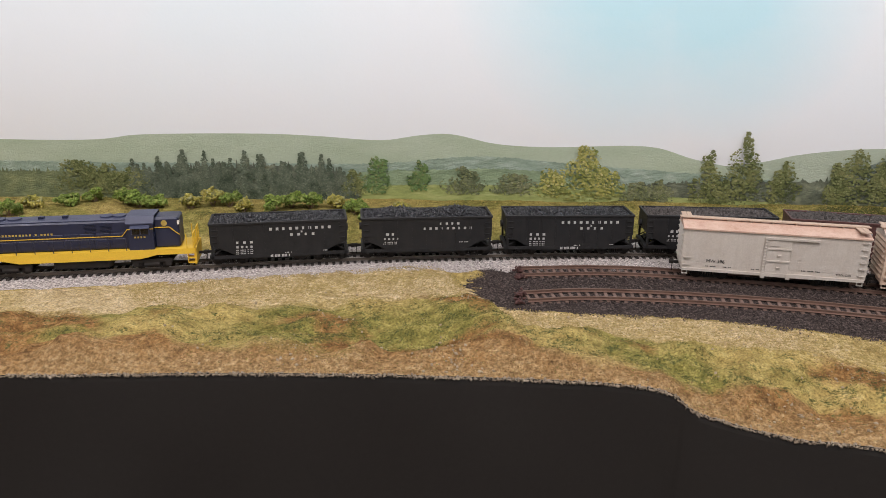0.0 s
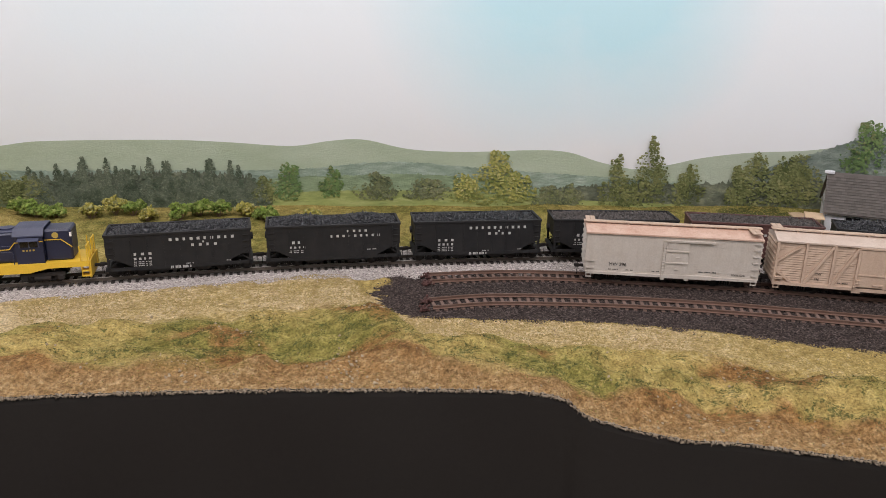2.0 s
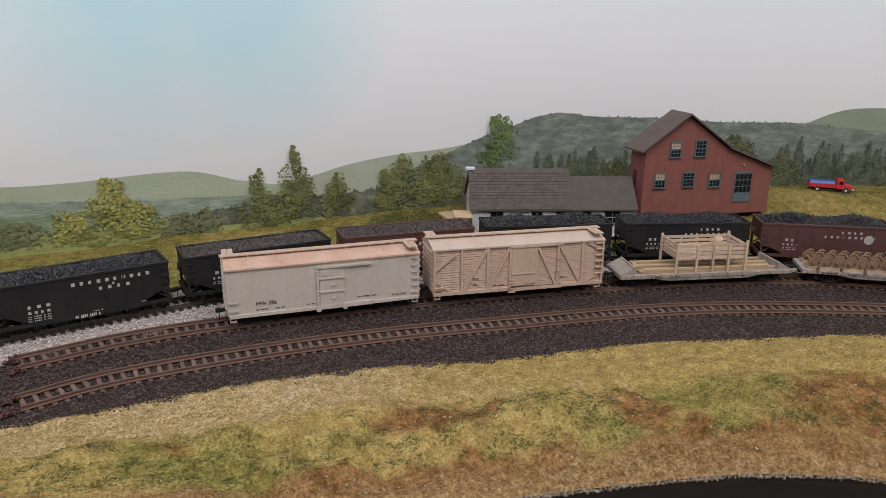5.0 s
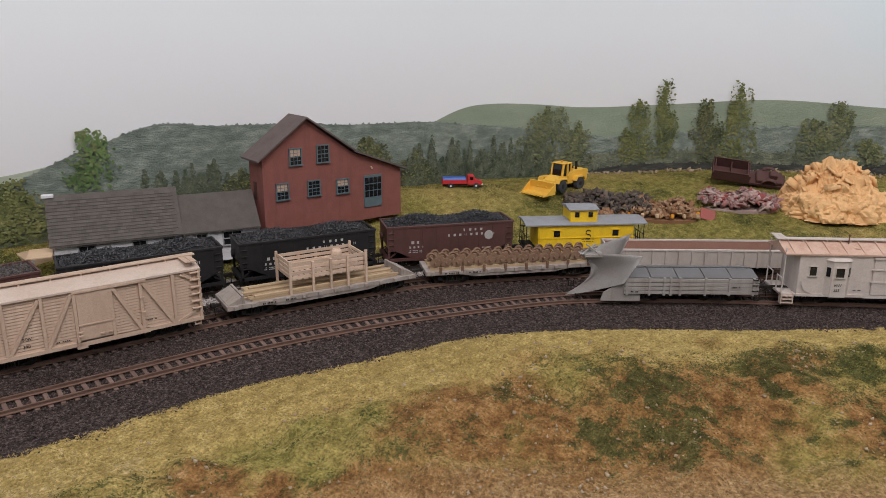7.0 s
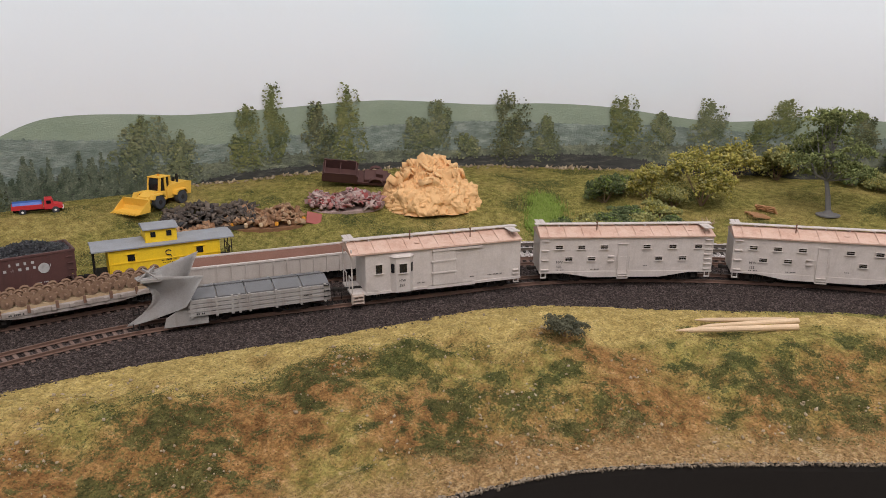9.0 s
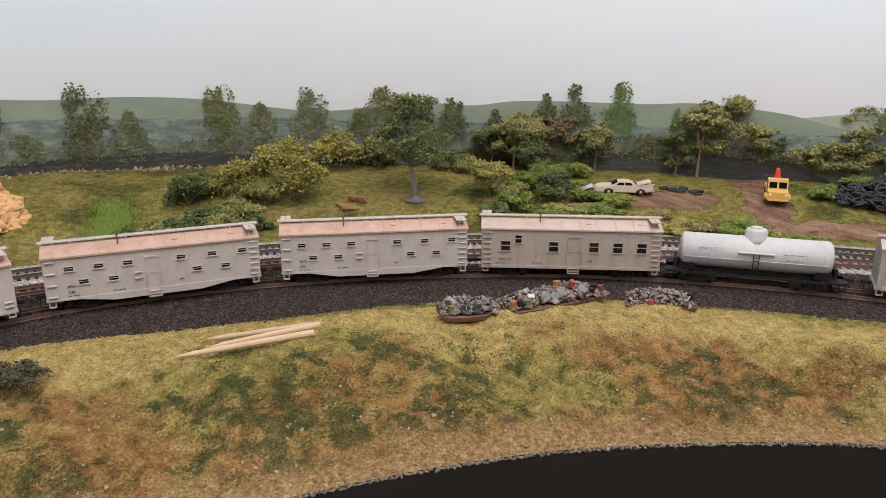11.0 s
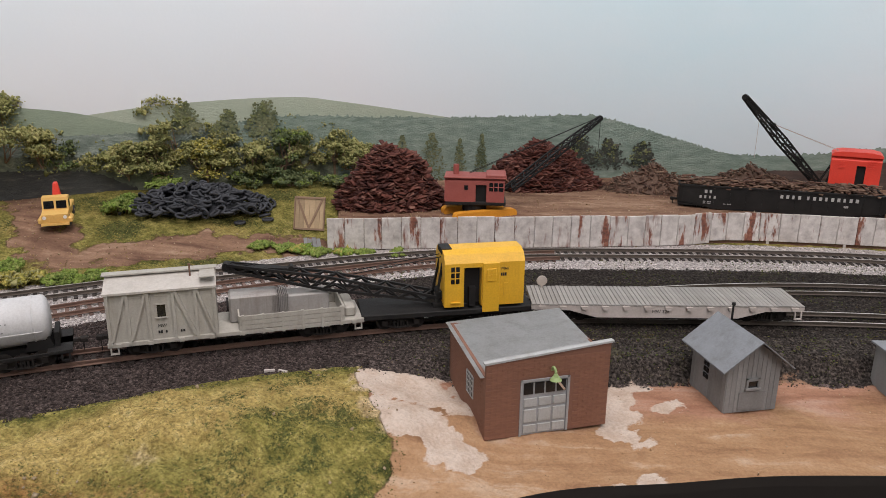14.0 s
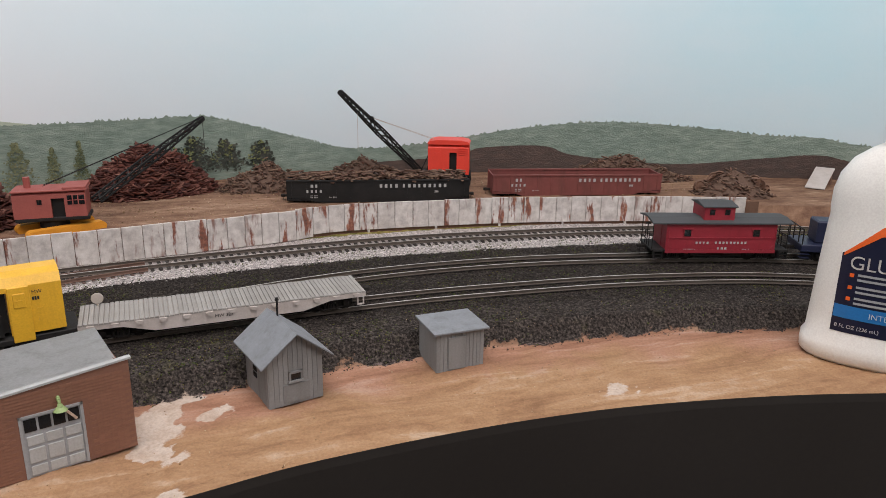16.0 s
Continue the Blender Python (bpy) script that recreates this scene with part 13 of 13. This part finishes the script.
lathe(bm, [(0.0125, 0.0), (0.0125, 0.0016), (0.006, 0.0026), (0.003, 0.006)], 18)
part("base", bm, "trunk_grey", t, "flat grey plastic disc base")

# woods along the backdrop: x, y, height, spread, foliage
WOODS = """1.177 -.279 .034 .020 y,1.259 -.323 .060 .030 o,1.285 -.35 .064 .026 o,1.29 -.381 .062 .024 b,1.266 -.429 .052 .026 o,1.215 -.541 .080 .026 o,1.215 -.574 .086 .032 o,1.20 -.605 .060 .024 o,
1.185 -.655 .052 .024 o,1.182 -.69 .066 .022 b,1.151 -.723 .084 .026 o,1.150 -.76 .060 .028 o,1.122 -.79 .046 .026 o,1.10 -.83 .064 .026 o,1.068 -.85 .048 .022 o,1.13 -.76 .05 .022 o,1.17 -.71 .04 .02 d,1.235 -.34 .045 .022 d,1.235 -.56 .06 .024 o,1.20 -.63 .045 .022 d,1.165 -.735 .05 .022 o,1.09 -.80 .05 .022 d,1.05 -.865 .04 .02 o,1.135 -.74 .036 .02 o,1.295 -.42 .05 .022 d,1.23 -.52 .05 .02 d,1.29 -.30 .05 .024 d,1.148 -.70 .044 .022 o,1.128 -.735 .042 .022 y,1.108 -.775 .040 .022 o,1.085 -.825 .036 .020 o,1.165 -.672 .040 .02 o"""
LEAF = {"o": "leaf_olive", "y": "leaf_yellow", "b": "leaf_brown", "d": "leaf_dark", "g": "leaf_green", "l": "leaf_bright"}
TALE = {"o": "olive-green", "y": "yellow-green", "b": "brownish", "d": "dark green", "g": "mid green", "l": "bright green"}
for k, row in enumerate(WOODS.replace("\n", "").split(",")):
    a, b, h, r, c = row.split()
    tree(float(a), float(b), float(h), float(r), LEAF[c], 400 + k, "bushy model tree with %s clump foliage near the backdrop" % TALE[c], "trunk", 0.0015, 0.36, 0.0014, 1.1, 0.44)

SHRUBS = """1.152 -.347 .020 .032 d,1.104 -.272 .013 .015 d,1.13 -.30 .018 .016 g,1.16 -.30 .020 .018 o,1.171 -.358 .022 .016 l,1.114 -.273 .012 .011 g,1.19 -.33 .024 .022 g,1.21 -.36 .022 .018 g,1.23 -.39 .02 .016 l,1.102 -.635 .018 .013 g,
1.038 -.453 .015 .008 y,1.05 -.49 .013 .008 b,1.10 -.33 .022 .010 g,1.08 -.30 .016 .009 g,1.09 -.36 .022 .009 y,1.075 -.38 .018 .010 g,1.11 -.39 .02 .011 g,1.13 -.41 .02 .011 l,1.12 -.36 .024 .009 o,1.145 -.385 .018 .012 g,
1.073 -.412 .015 .010 g,1.053 -.437 .013 .009 y,1.043 -.465 .013 .009 b,1.033 -.492 .013 .009 g,1.017 -.518 .013 .008 y,1.0 -.542 .012 .008 g,.989 -.558 .010 .007 g,1.08 -.44 .016 .010 b,1.06 -.47 .016 .009 y,1.05 -.515 .015 .008 g,
.955 -.703 .009 .004 g,.942 -.710 .010 .004 l,.927 -.719 .010 .004 g,.913 -.731 .009 .004 l,.899 -.744 .008 .003 g,.880 -.762 .007 .003 g,.970 -.690 .010 .004 g,1.075 -.80 .022 .015 d,1.04 -.84 .02 .014 d,1.13 -.69 .018 .012 g,1.11 -.77 .018 .012 d,1.29 -.24 .024 .022 d,1.27 -.27 .022 .018 o"""
for k, row in enumerate(SHRUBS.replace("\n", "").split(",")):
    a, b, r, h, c = row.split()
    shrub("shrub", float(a), float(b), float(r), float(h), LEAF[c], 440 + k, "low %s ground shrub of foam foliage" % TALE[c], grain=0.0011)

shrub("bush", 0.732, 0.043, 0.0135, 0.011, "leaf_twig", 500, "dark twiggy bush alone on the straw slope", grain=0.0006, n=2600)


def dead_shrub():
    rng = np.random.default_rng(77)
    ob = thing("dead_shrub", pose(1.087, -0.062, gz(1.087, -0.062), 0, 0, 0), "bare tan twiggy shrub on the grass", "shrub")
    for k in range(16):
        bm = bmesh.new()
        a, q = rng.uniform(0, 6.28), rng.uniform(0.002, 0.012)
        e = Vector((q * math.cos(a), q * math.sin(a), rng.uniform(0.009, 0.018)))
        cyl(bm, (0, 0, -0.001), e * 0.6, 0.0008, 0.0006, 5)
        cyl(bm, e * 0.6, e + Vector(rng.normal(size=3)) * 0.0012, 0.0006, 0.0004, 5)
        cyl(bm, e * 0.6, e + Vector(rng.normal(size=3)) * 0.003, 0.0005, 0.0003, 5)
        part("twig", bm, "plank", ob)


dead_shrub()


# ---- loose cover ----
def cover(name, n, weight, size, mat, seed, label, category, deg=(-85, 125), form=(TET_V, TET_F), lift=0.3, flat=0.8, far=False):
    """Loose grains strewn over the land by a weight of place; one object of stuff."""
    rng = np.random.default_rng(seed)
    got, have = [], 0
    for _ in range(40):
        th = np.radians(rng.uniform(deg[0], deg[1], 60000))
        rf, rw = radius(EDGE, th), radius(BACK, th)
        if far:
            rf = radius(TRACK_C, th)
        else:
            rw = radius(TRACK_C, th) + 0.03
        r = np.sqrt(rng.uniform(rf ** 2, rw ** 2))
        x, y = HUB[0] + r * np.cos(th), HUB[1] + r * np.sin(th)
        keep = rng.uniform(0, 1, len(x)) < weight(x, y, r, th)
        got.append(np.stack([x, y], 1)[keep])
        have += keep.sum()
        if have >= n:
            break
    p = np.concatenate(got)[:n]
    k = size[0] + (size[1] - size[0]) * rng.uniform(0, 1, len(p)) ** 2
    z = ground(p[:, 0], p[:, 1]) + k * lift
    me = lumps(name, np.column_stack([p, z]), k[:, None] * rng.uniform(0.7, 1.2, (len(p), 3)) * (1, 1, flat), rng, form, 0.4)
    me.materials.append(M[mat])
    return tagged(new(name, me), label, category, kind="stuff")


def w_near(x, y, r, th):
    return (r < radius(BALLAST, th) + 0.002) & (r > radius(EDGE, th) + 0.002)


def w_pebble(x, y, r, th):
    return w_near(x, y, r, th) * (1 - cover_at("zone", r, th)[:, 2]) * np.clip(patchy(x, y, 30, 31) * 3 - 1.3, 0.04, 1) * (0.12 + cover_at("tint", r, th)[:, 1])


def w_straw(x, y, r, th):
    t, z = cover_at("tint", r, th), cover_at("zone", r, th)
    field = (np.degrees(th) > 58) * np.clip((r - radius(EDGE, th)) / (radius(BALLAST, th) - radius(EDGE, th)) * 4 - 2.2, 0, 1)
    return w_near(x, y, r, th) * (1 - z[:, 2]) * (1 - t[:, 0]) * (1 - 0.8 * t[:, 1]) * (1 - 0.7 * t[:, 3]) * (0.15 + 0.85 * field)


def w_lush(x, y, r, th):
    t, z = cover_at("tint", r, th), cover_at("zone", r, th)
    return w_near(x, y, r, th) * (1 - z[:, 2]) * (0.1 + t[:, 3]) * (1 - 0.6 * t[:, 1])


def w_tuft(x, y, r, th):
    t, z = cover_at("tint", r, th), cover_at("zone", r, th)
    return w_near(x, y, r, th) * (1 - z[:, 2]) * np.clip(t[:, 0] * 1.6 - 0.45, 0, 1)


def w_soil(x, y, r, th):
    t, z = cover_at("tint", r, th), cover_at("zone", r, th)
    return w_near(x, y, r, th) * (1 - z[:, 2]) * t[:, 1] * (1 - 0.5 * t[:, 0])


def w_far(x, y, r, th):
    z = cover_at("zone", r, th)
    return (1 - z[:, 2]) * (1 - z[:, 1]) * (r > radius(TRACK_C, th) + 0.028) * (np.degrees(th) > -38)


def w_fartuft(x, y, r, th):
    return w_far(x, y, r, th) * np.clip(cover_at("tint", r, th)[:, 0] * 1.5 - 0.4, 0, 1)


def w_cinder(x, y, r, th):
    return cover_at("zone", r, th)[:, 0] * (1 - cover_at("zone", r, th)[:, 1])


def w_white(x, y, r, th):
    return cover_at("zone", r, th)[:, 1]


def w_earth(x, y, r, th):
    return cover_at("zone", r, th)[:, 2]


M["grit_brown"] = island("brown_grit", [(0.170, 0.096, 0.038), (0.254, 0.149, 0.059), (0.339, 0.211, 0.095), (0.127, 0.072, 0.030)], 0.95)
M["grit_tan"] = island("tan_grit", [(0.42, 0.28, 0.16), (0.28, 0.17, 0.09), (0.55, 0.42, 0.28), (0.16, 0.09, 0.05)], 0.95)
M["turf_dark"] = island("dark_turf", [(0.055, 0.070, 0.024), (0.105, 0.115, 0.038), (0.08, 0.09, 0.03), (0.19, 0.175, 0.06)], 0.95)
M["turf_lush"] = island("yellow_green_turf", [(0.216, 0.204, 0.052), (0.348, 0.300, 0.085), (0.156, 0.156, 0.039), (0.480, 0.396, 0.143)], 0.95)
cover("straw_turf", 42000, w_straw, (0.0002, 0.0007), "turf", 601, "fine straw-coloured turf on the front slope", "turf")
cover("green_turf", 30000, w_lush, (0.00015, 0.00045), "turf_lush", 602, "yellow-green turf on the front slope", "turf")
cover("dark_turf", 52000, w_tuft, (0.00016, 0.00042), "turf_dark", 603, "dark green foam tufts on the front slope", "turf", lift=0.6)
cover("soil_grit", 26000, w_soil, (0.00015, 0.0005), "grit_brown", 604, "brown soil crumbs on the front slope", "soil")
cover("pale_pebble", 1500, w_pebble, (0.0004, 0.0015), "pebble", 605, "pale pebbles strewn on the front slope", "pebbles", form=(OCT_V, OCT_F))
M["turf_field"] = island("olive_straw_turf", [(0.322, 0.252, 0.072), (0.482, 0.365, 0.114), (0.228, 0.189, 0.054), (0.616, 0.466, 0.168)], 0.95)
cover("field_turf", 60000, w_far, (0.0002, 0.0007), "turf_field", 606, "olive turf on the slope below the backdrop", "turf", far=True)
cover("field_straw", 9000, w_far, (0.0003, 0.0008), "turf", 607, "straw tufts in the olive grass", "turf", (20, 88), far=True)
cover("field_tuft", 24000, w_fartuft, (0.0002, 0.0006), "turf_dark", 608, "dark green tufts in the far grass", "turf", far=True)
cover("cinder_gravel", 110000, w_cinder, (0.0003, 0.0009), "gravel_dark", 609, "brown-grey cinder gravel along the siding", "gravel", (-40, 125))
M["gravel_black"] = island("black_cinders", [(0.026, 0.022, 0.020), (0.054, 0.045, 0.040), (0.038, 0.032, 0.028), (0.096, 0.080, 0.071)], 0.9)
cover("yard_gravel", 34000, w_cinder, (0.0003, 0.0009), "gravel_black", 614, "black cinder gravel of the yard", "gravel", (-85, -40))
cover("pale_gravel", 80000, w_white, (0.00025, 0.0007), "gravel_white", 610, "pale grey ballast stones along the main line", "gravel")
cover("earth_grit", 500, w_earth, (0.0002, 0.0006), "grit_tan", 611, "tan grit on the bare earth", "soil", (-85, -20))
cover("shelf_grit", 6000, w_earth, (0.0003, 0.0010), "grit_tan", 612, "tan grit on the scrapyard earth", "soil", (-85, 0), far=True)


def w_moss(x, y, r, th):
    z = cover_at("zone", r, th)
    m = np.clip(0.35 + 0.8 * wavy(x, y, 50, 8.0) + 0.4 * wavy(x, y, 160, 2.0), 0, 1)
    return z[:, 0] * m * (np.degrees(th) < -38)


cover("yard_moss", 9000, w_moss, (0.00025, 0.0008), "turf_green", 613, "olive moss and weeds in the yard cinders", "moss", (-85, -36))


def stone_line():
    """Pale rubble along the foot of the backdrop."""
    rng = np.random.default_rng(88)
    s = rng.uniform(2.75, 3.5, 420)
    p = np.array([back_at(k, 0, 0.012) for k in s])[:, :2] + rng.normal(0, 0.005, (420, 2))
    k = rng.uniform(0.0008, 0.0029, 420)
    me = lumps("rubble", np.column_stack([p, ground(p[:, 0], p[:, 1]) + k * 0.3]), k[:, None] * rng.uniform(0.6, 1.3, (420, 3)) * (1.4, 1.4, 0.45), rng, (OCT_V, OCT_F), 0.4)
    me.materials.append(M["pebble"])
    tagged(new("rubble", me), "tan stone rubble at the foot of the backdrop", "rubble", kind="stuff")


stone_line()
